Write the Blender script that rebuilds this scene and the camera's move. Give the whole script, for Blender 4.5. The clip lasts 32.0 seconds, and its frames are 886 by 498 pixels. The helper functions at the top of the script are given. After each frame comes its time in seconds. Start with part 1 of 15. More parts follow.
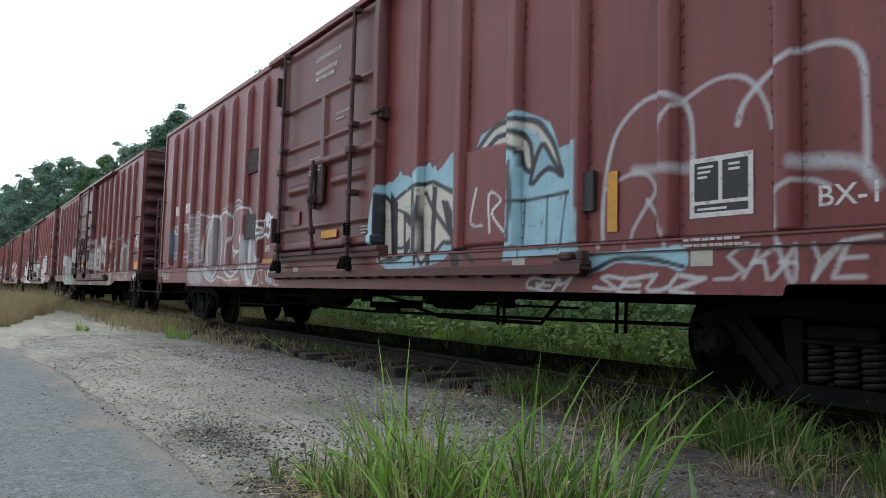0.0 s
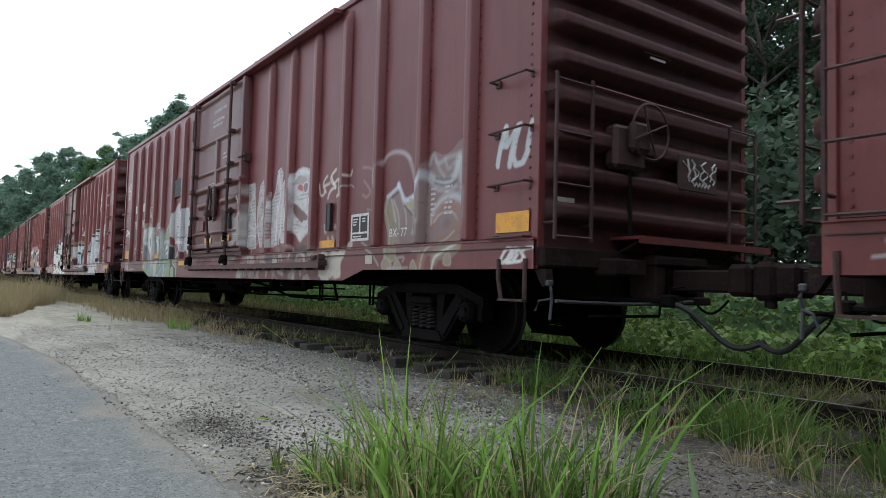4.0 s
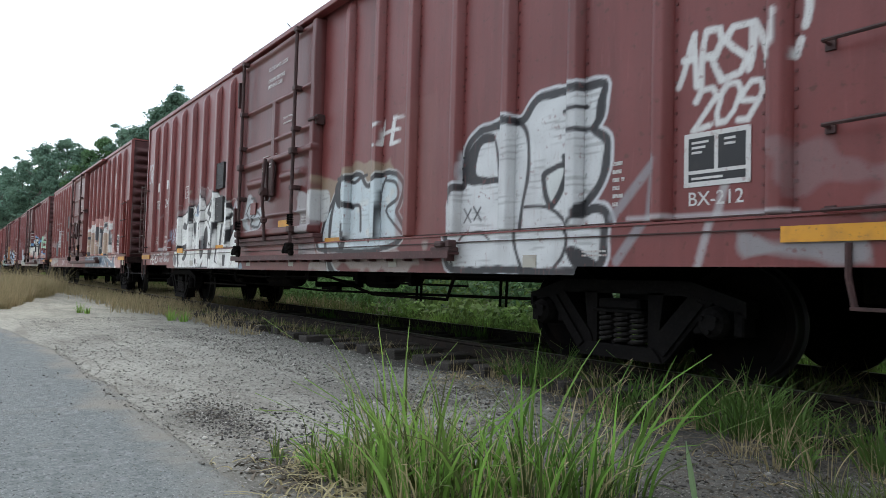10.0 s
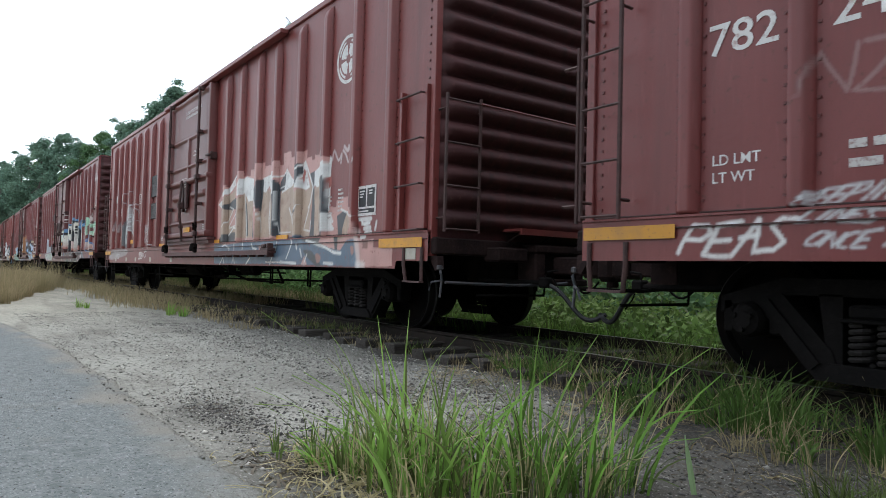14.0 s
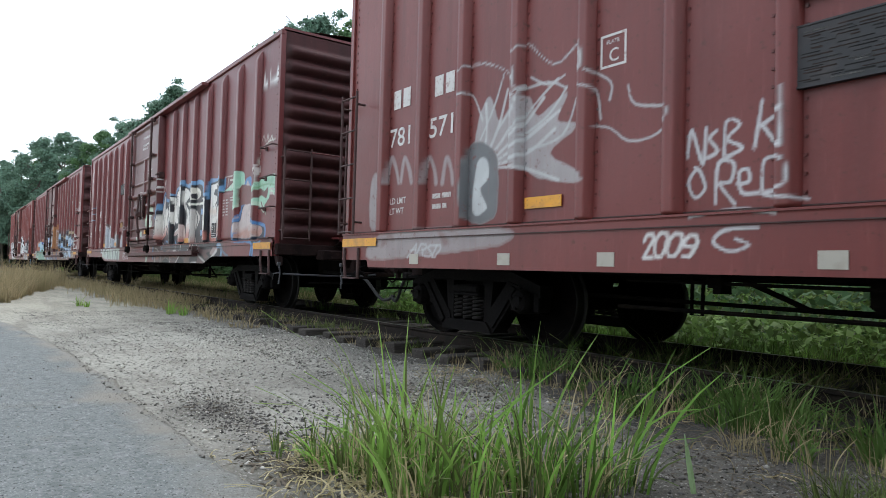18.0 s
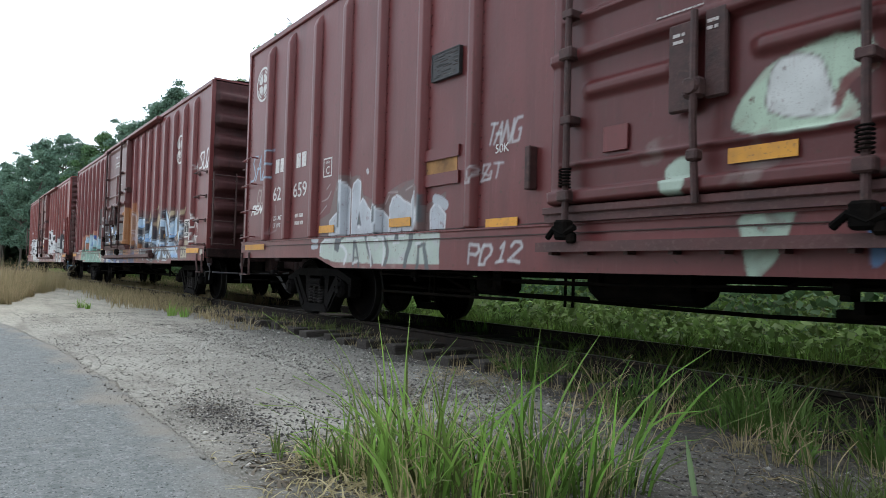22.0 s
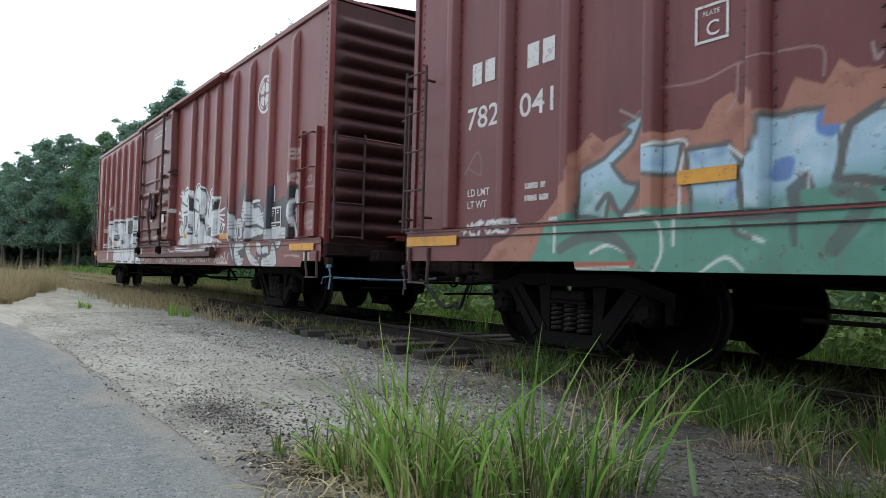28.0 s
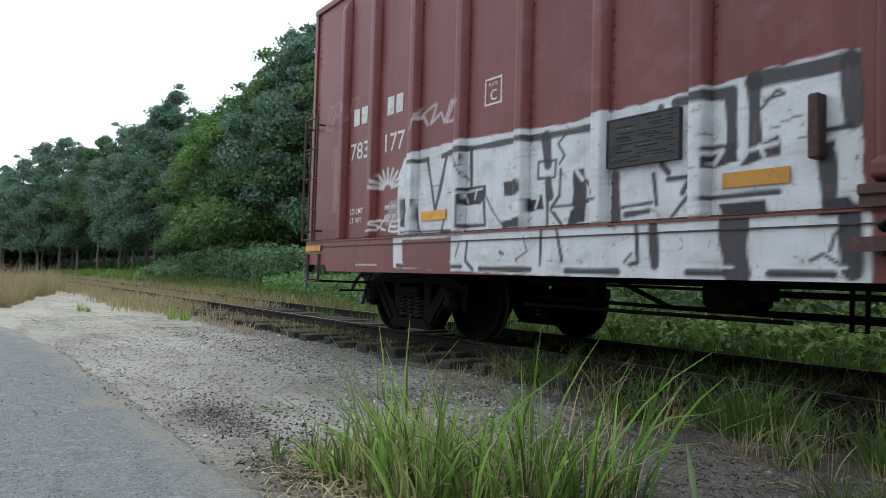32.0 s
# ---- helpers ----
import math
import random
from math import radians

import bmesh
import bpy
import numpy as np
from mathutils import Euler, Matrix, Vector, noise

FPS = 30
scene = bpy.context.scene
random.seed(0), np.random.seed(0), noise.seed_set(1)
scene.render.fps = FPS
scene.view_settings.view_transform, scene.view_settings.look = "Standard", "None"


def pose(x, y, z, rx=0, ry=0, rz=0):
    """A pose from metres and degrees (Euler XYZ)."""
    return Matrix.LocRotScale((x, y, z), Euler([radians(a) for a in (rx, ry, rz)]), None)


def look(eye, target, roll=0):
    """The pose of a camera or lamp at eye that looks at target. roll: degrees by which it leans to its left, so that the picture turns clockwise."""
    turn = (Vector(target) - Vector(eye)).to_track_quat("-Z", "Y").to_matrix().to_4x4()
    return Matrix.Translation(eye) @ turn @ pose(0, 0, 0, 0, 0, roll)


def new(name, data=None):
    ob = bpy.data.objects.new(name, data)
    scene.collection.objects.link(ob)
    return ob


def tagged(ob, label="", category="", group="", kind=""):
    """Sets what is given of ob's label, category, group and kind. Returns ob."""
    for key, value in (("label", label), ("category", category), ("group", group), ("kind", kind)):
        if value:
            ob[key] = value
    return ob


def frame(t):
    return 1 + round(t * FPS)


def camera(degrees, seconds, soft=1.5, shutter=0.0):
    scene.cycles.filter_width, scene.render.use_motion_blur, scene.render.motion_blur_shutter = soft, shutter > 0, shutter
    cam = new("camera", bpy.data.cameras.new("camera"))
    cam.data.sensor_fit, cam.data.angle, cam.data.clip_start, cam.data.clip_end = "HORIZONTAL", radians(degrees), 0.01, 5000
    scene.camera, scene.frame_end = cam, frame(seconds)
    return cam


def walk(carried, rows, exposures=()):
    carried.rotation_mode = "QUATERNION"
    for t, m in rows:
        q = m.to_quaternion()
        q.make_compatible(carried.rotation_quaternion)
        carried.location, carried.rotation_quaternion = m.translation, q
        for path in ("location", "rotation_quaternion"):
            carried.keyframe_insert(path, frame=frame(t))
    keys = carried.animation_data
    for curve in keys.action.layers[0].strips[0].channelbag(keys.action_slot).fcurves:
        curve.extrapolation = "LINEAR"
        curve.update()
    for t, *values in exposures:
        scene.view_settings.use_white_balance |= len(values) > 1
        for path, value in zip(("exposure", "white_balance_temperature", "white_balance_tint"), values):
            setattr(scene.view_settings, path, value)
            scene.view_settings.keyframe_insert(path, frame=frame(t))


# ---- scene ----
cam = camera(66.0, 32.0, soft=0.6, shutter=0.08)
# seconds, yaw, pitch, roll of the propped-up camera
CAMERA = [
    (pose(0, 0, 0.69, 93.85, -1.49, 54.16), 0.0),
    (pose(0, 0, 0.69, 93.83, -1.51, 54.18), 0.5),
    (pose(0, 0, 0.69, 93.65, -1.53, 54.16), 1.0),
    (pose(0, 0, 0.69, 93.65, -1.51, 54.15), 1.5),
    (pose(0, 0, 0.69, 93.47, -1.50, 54.14), 2.0),
    (pose(0, 0, 0.69, 93.36, -1.50, 54.07), 2.5),
    (pose(0, 0, 0.69, 92.99, -1.52, 54.22), 4.5),
    (pose(0, 0, 0.69, 92.94, -1.51, 54.12), 5.0),
    (pose(0, 0, 0.69, 92.90, -1.50, 54.12), 5.5),
    (pose(0, 0, 0.69, 92.86, -1.46, 54.27), 6.0),
    (pose(0, 0, 0.69, 93.03, -1.49, 54.11), 6.5),
    (pose(0, 0, 0.69, 93.15, -1.52, 54.11), 7.0),
    (pose(0, 0, 0.69, 93.06, -1.55, 54.16), 7.5),
    (pose(0, 0, 0.69, 92.91, -1.49, 54.10), 8.0),
    (pose(0, 0, 0.69, 92.75, -1.51, 54.09), 8.5),
    (pose(0, 0, 0.69, 92.58, -1.50, 54.33), 9.0),
    (pose(0, 0, 0.69, 92.50, -1.51, 54.24), 9.5),
    (pose(0, 0, 0.69, 92.40, -1.53, 54.13), 10.0),
    (pose(0, 0, 0.69, 92.27, -1.52, 54.15), 10.5),
    (pose(0, 0, 0.69, 92.16, -1.50, 54.15), 11.0),
    (pose(0, 0, 0.69, 92.02, -1.50, 54.20), 11.5),
    (pose(0, 0, 0.69, 92.16, -1.50, 54.14), 12.0),
    (pose(0, 0, 0.69, 92.20, -1.48, 54.13), 12.5),
    (pose(0, 0, 0.69, 92.05, -1.49, 54.15), 13.0),
    (pose(0, 0, 0.69, 91.93, -1.51, 54.15), 13.5),
    (pose(0, 0, 0.69, 91.93, -1.48, 54.08), 14.0),
    (pose(0, 0, 0.69, 92.01, -1.55, 54.09), 14.5),
    (pose(0, 0, 0.69, 92.09, -1.54, 54.08), 15.0),
    (pose(0, 0, 0.69, 91.99, -1.51, 54.11), 15.5),
    (pose(0, 0, 0.69, 91.70, -1.52, 54.08), 17.5),
    (pose(0, 0, 0.69, 91.86, -1.53, 54.08), 18.0),
    (pose(0, 0, 0.69, 91.68, -1.48, 54.04), 18.5),
    (pose(0, 0, 0.69, 91.74, -1.47, 54.03), 19.0),
    (pose(0, 0, 0.69, 91.99, -1.48, 54.03), 19.5),
    (pose(0, 0, 0.69, 92.03, -1.50, 53.98), 20.0),
    (pose(0, 0, 0.69, 92.00, -1.49, 54.18), 20.5),
    (pose(0, 0, 0.69, 91.87, -1.50, 54.18), 21.0),
    (pose(0, 0, 0.69, 91.94, -1.48, 54.20), 21.5),
    (pose(0, 0, 0.69, 92.00, -1.52, 54.15), 22.0),
    (pose(0, 0, 0.69, 91.99, -1.51, 54.14), 22.5),
    (pose(0, 0, 0.69, 91.99, -1.57, 54.09), 23.0),
    (pose(0, 0, 0.69, 92.08, -1.48, 54.08), 23.5),
    (pose(0, 0, 0.69, 92.12, -1.50, 53.95), 24.0),
    (pose(0, 0, 0.69, 92.08, -1.50, 54.00), 24.5),
    (pose(0, 0, 0.69, 92.08, -1.51, 54.04), 26.5),
    (pose(0, 0, 0.69, 91.99, -1.48, 54.12), 27.0),
    (pose(0, 0, 0.69, 92.03, -1.49, 54.14), 27.5),
    (pose(0, 0, 0.69, 91.98, -1.53, 54.22), 28.0),
    (pose(0, 0, 0.69, 91.84, -1.50, 54.16), 28.5),
    (pose(0, 0, 0.69, 91.88, -1.50, 54.10), 29.0),
    (pose(0, 0, 0.69, 92.10, -1.52, 54.22), 29.5),
    (pose(0, 0, 0.69, 92.09, -1.53, 54.15), 30.0),
    (pose(0, 0, 0.69, 92.07, -1.50, 54.13), 30.5),
    (pose(0, 0, 0.69, 92.15, -1.52, 54.13), 31.0),
    (pose(0, 0, 0.69, 92.23, -1.53, 54.16), 31.5),
    (pose(0, 0, 0.69, 92.28, -1.54, 54.16), 32.0),
]
EXPOSURE = ((0, 0.29), (2, 0.29), (5, 0.46), (6, 0.39), (7, 0.34), (8, 0.29), (9, 0.48), (10, 0.46), (11, 0.29), (12, 0.49), (13, 0.29), (14, 0.52), (15, 0.66), (18, 0.66), (19.6, 0.79), (20, 0.72), (21, 0.50), (23, 0.69), (24, 0.74), (27, 0.46), (28, 0.52), (29.8, 0.66), (31, 0.39), (32, 0.44))
walk(cam, [(t, m) for m, t in CAMERA], EXPOSURE)

# ---- light: a bright, evenly overcast sky ----
world = bpy.data.worlds.new("overcast_sky")
scene.world = world
world.use_nodes = True
wn, wl = world.node_tree.nodes, world.node_tree.links
wn.clear()
sky = wn.new("ShaderNodeTexSky")
sky.sky_type, sky.sun_disc = "NISHITA", False
sky.sun_elevation, sky.sun_rotation = radians(58), radians(-36)
sky.dust_density, sky.air_density = 1.0, 1.0
bg_sky, bg_cloud, add = wn.new("ShaderNodeBackground"), wn.new("ShaderNodeBackground"), wn.new("ShaderNodeAddShader")
bg_sky.inputs[1].default_value = 0.05
cloud_noise, cloud_ramp = wn.new("ShaderNodeTexNoise"), wn.new("ShaderNodeValToRGB")
cloud_noise.inputs["Scale"].default_value = 2.2
cloud_noise.inputs["Detail"].default_value = 5
cloud_ramp.color_ramp.elements[0].position, cloud_ramp.color_ramp.elements[1].position = 0.3, 0.75
cloud_ramp.color_ramp.elements[0].color = (0.83, 0.91, 1.0, 1)
cloud_ramp.color_ramp.elements[1].color = (0.94, 0.98, 1.03, 1)
bg_cloud.inputs[1].default_value = 1.05
wout = wn.new("ShaderNodeOutputWorld")
wl.new(sky.outputs[0], bg_sky.inputs[0])
wl.new(cloud_noise.outputs[0], cloud_ramp.inputs[0])
wl.new(cloud_ramp.outputs[0], bg_cloud.inputs[0])
wl.new(bg_sky.outputs[0], add.inputs[0])
wl.new(bg_cloud.outputs[0], add.inputs[1])
wl.new(add.outputs[0], wout.inputs[0])

sun = new("sun", bpy.data.lights.new("sun", "SUN"))
sun.data.energy, sun.data.angle, sun.data.color = 0.9, radians(30), (1.0, 0.98, 0.95)
sun.matrix_world = look((-16, 22, 46), (0, 5, 0))

# ---- materials ----
def mat(name, base=(0.5, 0.5, 0.5), rough=0.7, metal=0.0, spots=(), bump=0.0, bump_scale=40.0, vary=0.0, attr="", island=0.0, spec=0.5, glow=0.0):
    """A procedural surface. spots: (scale, detail, low, high, colour, amount) layers of noise-shaped stains; attr: a colour layer
    laid over it with its own alpha; vary: brightness change from object to object; island: from piece to piece."""
    m = bpy.data.materials.new(name)
    m.use_nodes = True
    n, l = m.node_tree.nodes, m.node_tree.links
    b = n["Principled BSDF"]
    b.inputs["Roughness"].default_value, b.inputs["Metallic"].default_value = rough, metal
    b.inputs["Specular IOR Level"].default_value = spec
    co = n.new("ShaderNodeTexCoord")
    rgb = n.new("ShaderNodeRGB")
    rgb.outputs[0].default_value = (*base, 1)
    col = rgb.outputs[0]

    def mix(fac, a, c, kind="MIX"):
        x = n.new("ShaderNodeMix")
        x.data_type, x.blend_type = "RGBA", kind
        for sock, v in ((x.inputs[0], fac), (x.inputs[6], a), (x.inputs[7], c)):
            if isinstance(v, bpy.types.NodeSocket):
                l.new(v, sock)
            elif isinstance(v, (int, float)):
                sock.default_value = v
            else:
                sock.default_value = (*v, 1)
        return x.outputs[2]

    def layer(scale, detail, low, high, stretch=(1, 1, 1)):
        mp, t, r = n.new("ShaderNodeMapping"), n.new("ShaderNodeTexNoise"), n.new("ShaderNodeMapRange")
        mp.inputs["Scale"].default_value = stretch
        l.new(co.outputs["Object"], mp.inputs[0])
        l.new(mp.outputs[0], t.inputs[0])
        t.inputs["Scale"].default_value, t.inputs["Detail"].default_value = scale, detail
        r.inputs[1].default_value, r.inputs[2].default_value = low, high
        l.new(t.outputs[0], r.inputs[0])
        return r.outputs[0]

    def scaled(fac, amount):
        x = n.new("ShaderNodeMath")
        x.operation = "MULTIPLY"
        x.inputs[1].default_value = amount
        l.new(fac, x.inputs[0])
        return x.outputs[0]

    if vary or island:
        src = n.new("ShaderNodeNewGeometry").outputs["Random Per Island"] if island else n.new("ShaderNodeObjectInfo").outputs["Random"]
        r = n.new("ShaderNodeMapRange")
        a = island or vary
        r.inputs[3].default_value, r.inputs[4].default_value = 1 - a, 1 + a
        l.new(src, r.inputs[0])
        hs = n.new("ShaderNodeHueSaturation")
        l.new(r.outputs[0], hs.inputs["Value"])
        l.new(col, hs.inputs["Color"])
        col = hs.outputs[0]
    painted = attr and "late"
    first = [s for s in spots if len(s) < 8]
    over = [s for s in spots if len(s) >= 8]
    for s in first:
        scale, detail, low, high, c, amount, *st = s
        col = mix(scaled(layer(scale, detail, low, high, st[0] if st else (1, 1, 1)), amount), col, c)
    if painted:
        at = n.new("ShaderNodeAttribute")
        at.attribute_name = attr
        worn = layer(16, 6, 0.2, 0.38)
        f = n.new("ShaderNodeMath")
        f.operation = "MULTIPLY"
        l.new(at.outputs["Alpha"], f.inputs[0])
        l.new(worn, f.inputs[1])
        col = mix(f.outputs[0], col, at.outputs["Color"])
    for s in over:
        scale, detail, low, high, c, amount, st, _ = s
        col = mix(scaled(layer(scale, detail, low, high, st), amount), col, c)
    l.new(col, b.inputs["Base Color"])
    if glow:  # thin leaves let light through
        tr, ms = n.new("ShaderNodeBsdfTranslucent"), n.new("ShaderNodeMixShader")
        ms.inputs[0].default_value = glow
        l.new(col, tr.inputs[0])
        l.new(b.outputs[0], ms.inputs[1])
        l.new(tr.outputs[0], ms.inputs[2])
        l.new(ms.outputs[0], n["Material Output"].inputs["Surface"])
    if bump:
        t, bp = n.new("ShaderNodeTexNoise"), n.new("ShaderNodeBump")
        l.new(co.outputs["Object"], t.inputs[0])
        t.inputs["Scale"].default_value, t.inputs["Detail"].default_value = bump_scale, 6
        bp.inputs["Strength"].default_value, bp.inputs["Distance"].default_value = bump, 0.02
        l.new(t.outputs[0], bp.inputs["Height"])
        l.new(bp.outputs[0], b.inputs["Normal"])
    return m


STREAK = (1, 1, 0.08)
M = {}
# oxide-red freight paint: fading, rust blooms, rain streaks
def car_paint(name, base, fade, attr="paint"):
    return mat(name, base, 0.4, spec=0.38, spots=(
        (0.9, 4, 0.35, 0.75, fade, 0.6), (0.45, 3, 0.45, 0.7, tuple(c * 0.72 for c in base), 0.5, (1, 1, 0.5)),
        (5, 6, 0.52, 0.75, tuple(c * 0.55 for c in base), 0.6, STREAK),
        (14, 6, 0.62, 0.7, (0.07, 0.028, 0.018), 0.55),
        (7, 8, 0.5, 0.85, (0.062, 0.03, 0.027), 0.26, STREAK, "over"),
        (46, 4, 0.68, 0.74, (0.09, 0.045, 0.035), 0.4, (1, 1, 0.3), "over"),
        (30, 6, 0.6, 0.72, tuple(min(1, c * 1.5 + 0.02) for c in fade), 0.16, (1, 1, 0.12), "over"),
        (110, 3, 0.6, 0.7, (0.07, 0.035, 0.03), 0.3, (1, 1, 1), "over"),
        (2.2, 7, 0.55, 0.72, tuple(c * 0.62 for c in base), 0.2, (1, 1, 0.35), "over"),
    ), bump=0.08, bump_scale=18, attr=attr)
M["dark_red"] = mat("worn_dark_red", (0.06, 0.026, 0.024), 0.7, spots=((9, 6, 0.45, 0.7, (0.025, 0.014, 0.012), 0.8), (30, 5, 0.55, 0.7, (0.1, 0.05, 0.04), 0.5)), bump=0.2)
M["track_red"] = mat("grimy_track_red", (0.09, 0.032, 0.03), 0.65, spots=((2, 5, 0.4, 0.7, (0.05, 0.024, 0.022), 0.8), (24, 5, 0.55, 0.7, (0.14, 0.08, 0.07), 0.5)), bump=0.15)
# grimy end red, base darkened further for the shade between the cars
M["end_red"] = mat("grimy_shaded_end_red", (0.07, 0.022, 0.022), 0.68, spec=0.3, spots=((1.2, 5, 0.4, 0.7, (0.044, 0.017, 0.017), 0.8), (6, 6, 0.5, 0.75, (0.022, 0.013, 0.012), 0.7, STREAK), (20, 6, 0.6, 0.7, (0.11, 0.048, 0.04), 0.5)), bump=0.1)
# grimy running gear; bases near black to carry the shade under the cars
M["under"] = mat("underframe_shade_grime", (0.006, 0.0055, 0.005), 0.95, spec=0.03, spots=((6, 5, 0.45, 0.8, (0.024, 0.017, 0.013), 0.6),), bump=0.3)
M["truck"] = mat("cast_steel_dirty_shaded", (0.0075, 0.007, 0.007), 0.88, spec=0.08, spots=((5, 5, 0.4, 0.7, (0.013, 0.011, 0.0105), 0.7), (30, 4, 0.5, 0.7, (0.015, 0.013, 0.013), 0.6)), bump=0.3)
M["spring"] = mat("spring_steel", (0.02, 0.018, 0.0175), 0.7, spec=0.15, spots=((12, 4, 0.4, 0.7, (0.03, 0.026, 0.025), 0.7),), bump=0.2)
M["gear_brown"] = mat("rusty_draft_gear", (0.026, 0.015, 0.014), 0.85, spec=0.12, spots=((4, 5, 0.4, 0.7, (0.01, 0.007, 0.007), 0.8), (22, 5, 0.55, 0.7, (0.05, 0.028, 0.024), 0.5)), bump=0.3)
M["lever_blue"] = mat("lever_blue_paint", (0.1, 0.2, 0.3), 0.6, spots=((14, 5, 0.5, 0.7, (0.09, 0.08, 0.08), 0.7),))
M["lever_grey"] = mat("lever_grey_paint", (0.04, 0.044, 0.052), 0.6, spots=((14, 5, 0.45, 0.7, (0.06, 0.045, 0.04), 0.8),))
# wheel steel, also blackened for the shade under the cars
M["wheel"] = mat("wheel_steel_shaded", (0.004, 0.0037, 0.0037), 0.85, spec=0.03, spots=((4, 5, 0.5, 0.75, (0.013, 0.009, 0.007), 0.6),), bump=0.2)
M["tread"] = mat("wheel_tread", (0.022, 0.02, 0.02), 0.55, 0.4)
# rusty rail, base lowered to include the shade below the train
M["rail"] = mat("rail_rust_shaded", (0.018, 0.014, 0.012), 0.85, spec=0.2, spots=((12, 5, 0.4, 0.7, (0.034, 0.023, 0.018), 0.6),), bump=0.3)
M["rail_top"] = mat("rail_top", (0.2, 0.19, 0.18), 0.35, 0.9, spots=((9, 4, 0.5, 0.7, (0.12, 0.08, 0.06), 0.6),))
M["sleeper"] = mat("sleeper_wood", (0.045, 0.04, 0.036), 0.95, spec=0.1, spots=((4, 6, 0.35, 0.7, (0.095, 0.086, 0.078), 0.7, (12, 1, 12)), (20, 5, 0.5, 0.7, (0.03, 0.026, 0.022), 0.7, (10, 0.6, 10))), bump=0.8, bump_scale=25, vary=0.25)
M["white"] = mat("stencil_white", (0.62, 0.6, 0.58), 0.6, spots=((25, 5, 0.55, 0.72, (0.3, 0.16, 0.14), 0.7),))
M["stencil"] = mat("stencil_faded", (0.5, 0.47, 0.45), 0.6, spots=((40, 5, 0.5, 0.68, (0.22, 0.1, 0.09), 0.85),))
M["yellow"] = mat("reflector_yellow", (0.62, 0.28, 0.018), 0.45, spots=((9, 5, 0.45, 0.75, (0.34, 0.16, 0.04), 0.6), (40, 4, 0.6, 0.7, (0.2, 0.09, 0.04), 0.6)), vary=0.2)
M["dull_white"] = mat("reflector_dull", (0.42, 0.39, 0.33), 0.5, spots=((9, 5, 0.5, 0.8, (0.25, 0.2, 0.15), 0.6),))
M["black"] = mat("plate_black", (0.022, 0.022, 0.024), 0.6, spots=((6, 5, 0.5, 0.8, (0.08, 0.06, 0.055), 0.5),))
M["board_brown"] = mat("board_brown", (0.06, 0.04, 0.036), 0.85, spots=((14, 5, 0.4, 0.7, (0.02, 0.016, 0.014), 0.7, (1, 1, 6)),), bump=0.4)
M["board_strip"] = mat("board_strip", (0.14, 0.135, 0.13), 0.8, spots=((20, 5, 0.5, 0.7, (0.3, 0.29, 0.28), 0.7),))
M["hose"] = mat("rubber_hose", (0.015, 0.015, 0.016), 0.6)
M["asphalt"] = mat("asphalt", (0.188, 0.207, 0.202), 0.92, attr="paint", spec=0.3, spots=(
    (0.5, 4, 0.35, 0.7, (0.185, 0.204, 0.2), 0.6), (45, 3, 0.52, 0.7, (0.095, 0.106, 0.106), 0.75), (80, 2, 0.6, 0.66, (0.34, 0.345, 0.35), 0.8), (70, 2, 0.62, 0.68, (0.025, 0.027, 0.03), 0.85), (14, 5, 0.5, 0.7, (0.115, 0.13, 0.13), 0.6), (22, 4, 0.58, 0.68, (0.3, 0.305, 0.31), 0.5), (3, 6, 0.62, 0.78, (0.26, 0.25, 0.225), 0.4)), bump=1.0, bump_scale=90)
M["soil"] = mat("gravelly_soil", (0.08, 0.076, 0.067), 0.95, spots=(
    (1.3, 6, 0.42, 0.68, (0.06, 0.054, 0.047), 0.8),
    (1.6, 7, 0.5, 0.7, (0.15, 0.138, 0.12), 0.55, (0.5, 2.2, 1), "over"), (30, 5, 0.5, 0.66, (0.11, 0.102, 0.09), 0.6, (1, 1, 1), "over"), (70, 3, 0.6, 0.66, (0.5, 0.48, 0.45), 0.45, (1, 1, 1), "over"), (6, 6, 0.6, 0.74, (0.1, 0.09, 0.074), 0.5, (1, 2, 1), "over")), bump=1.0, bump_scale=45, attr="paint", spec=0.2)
M["stone"] = mat("gravel_stone", (0.21, 0.203, 0.182), 0.9, spots=((25, 3, 0.4, 0.7, (0.15, 0.143, 0.125), 0.6),), island=0.75)
M["pale_stone"] = mat("pale_stone", (0.44, 0.42, 0.38), 0.9, spots=((25, 3, 0.4, 0.7, (0.3, 0.28, 0.25), 0.6),), island=0.35)
M["bark"] = mat("bark", (0.1, 0.088, 0.075), 0.95, spots=((6, 6, 0.4, 0.7, (0.14, 0.12, 0.1), 0.7, (4, 4, 0.6)),), bump=0.8, bump_scale=12)
def leafy(name, base, other, isl=0.45, glow=0.35):
    return mat(name, base, 0.65, spots=((0.6, 4, 0.4, 0.65, other, 0.7),), island=isl, spec=0.18, glow=glow)
M["leaf"] = leafy("leaf_summer", (0.085, 0.165, 0.075), (0.125, 0.22, 0.09), 0.6, 0.35)
M["leaf_light"] = leafy("leaf_light", (0.12, 0.225, 0.075), (0.1, 0.18, 0.07), 0.5, 0.4)
# far leaves made paler and bluer, putting distance haze into the colour
M["leaf_haze"] = leafy("leaf_haze", (0.125, 0.21, 0.155), (0.165, 0.265, 0.185), 0.6, 0.42)
# leaf colour darkened to carry the shade inside and between the trees
M["leaf_shade"] = leafy("leaf_shade", (0.05, 0.085, 0.052), (0.065, 0.105, 0.06), 0.5, 0.35)
M["leaf_bush"] = leafy("leaf_bush", (0.12, 0.21, 0.055), (0.2, 0.28, 0.085), 0.7, 0.35)
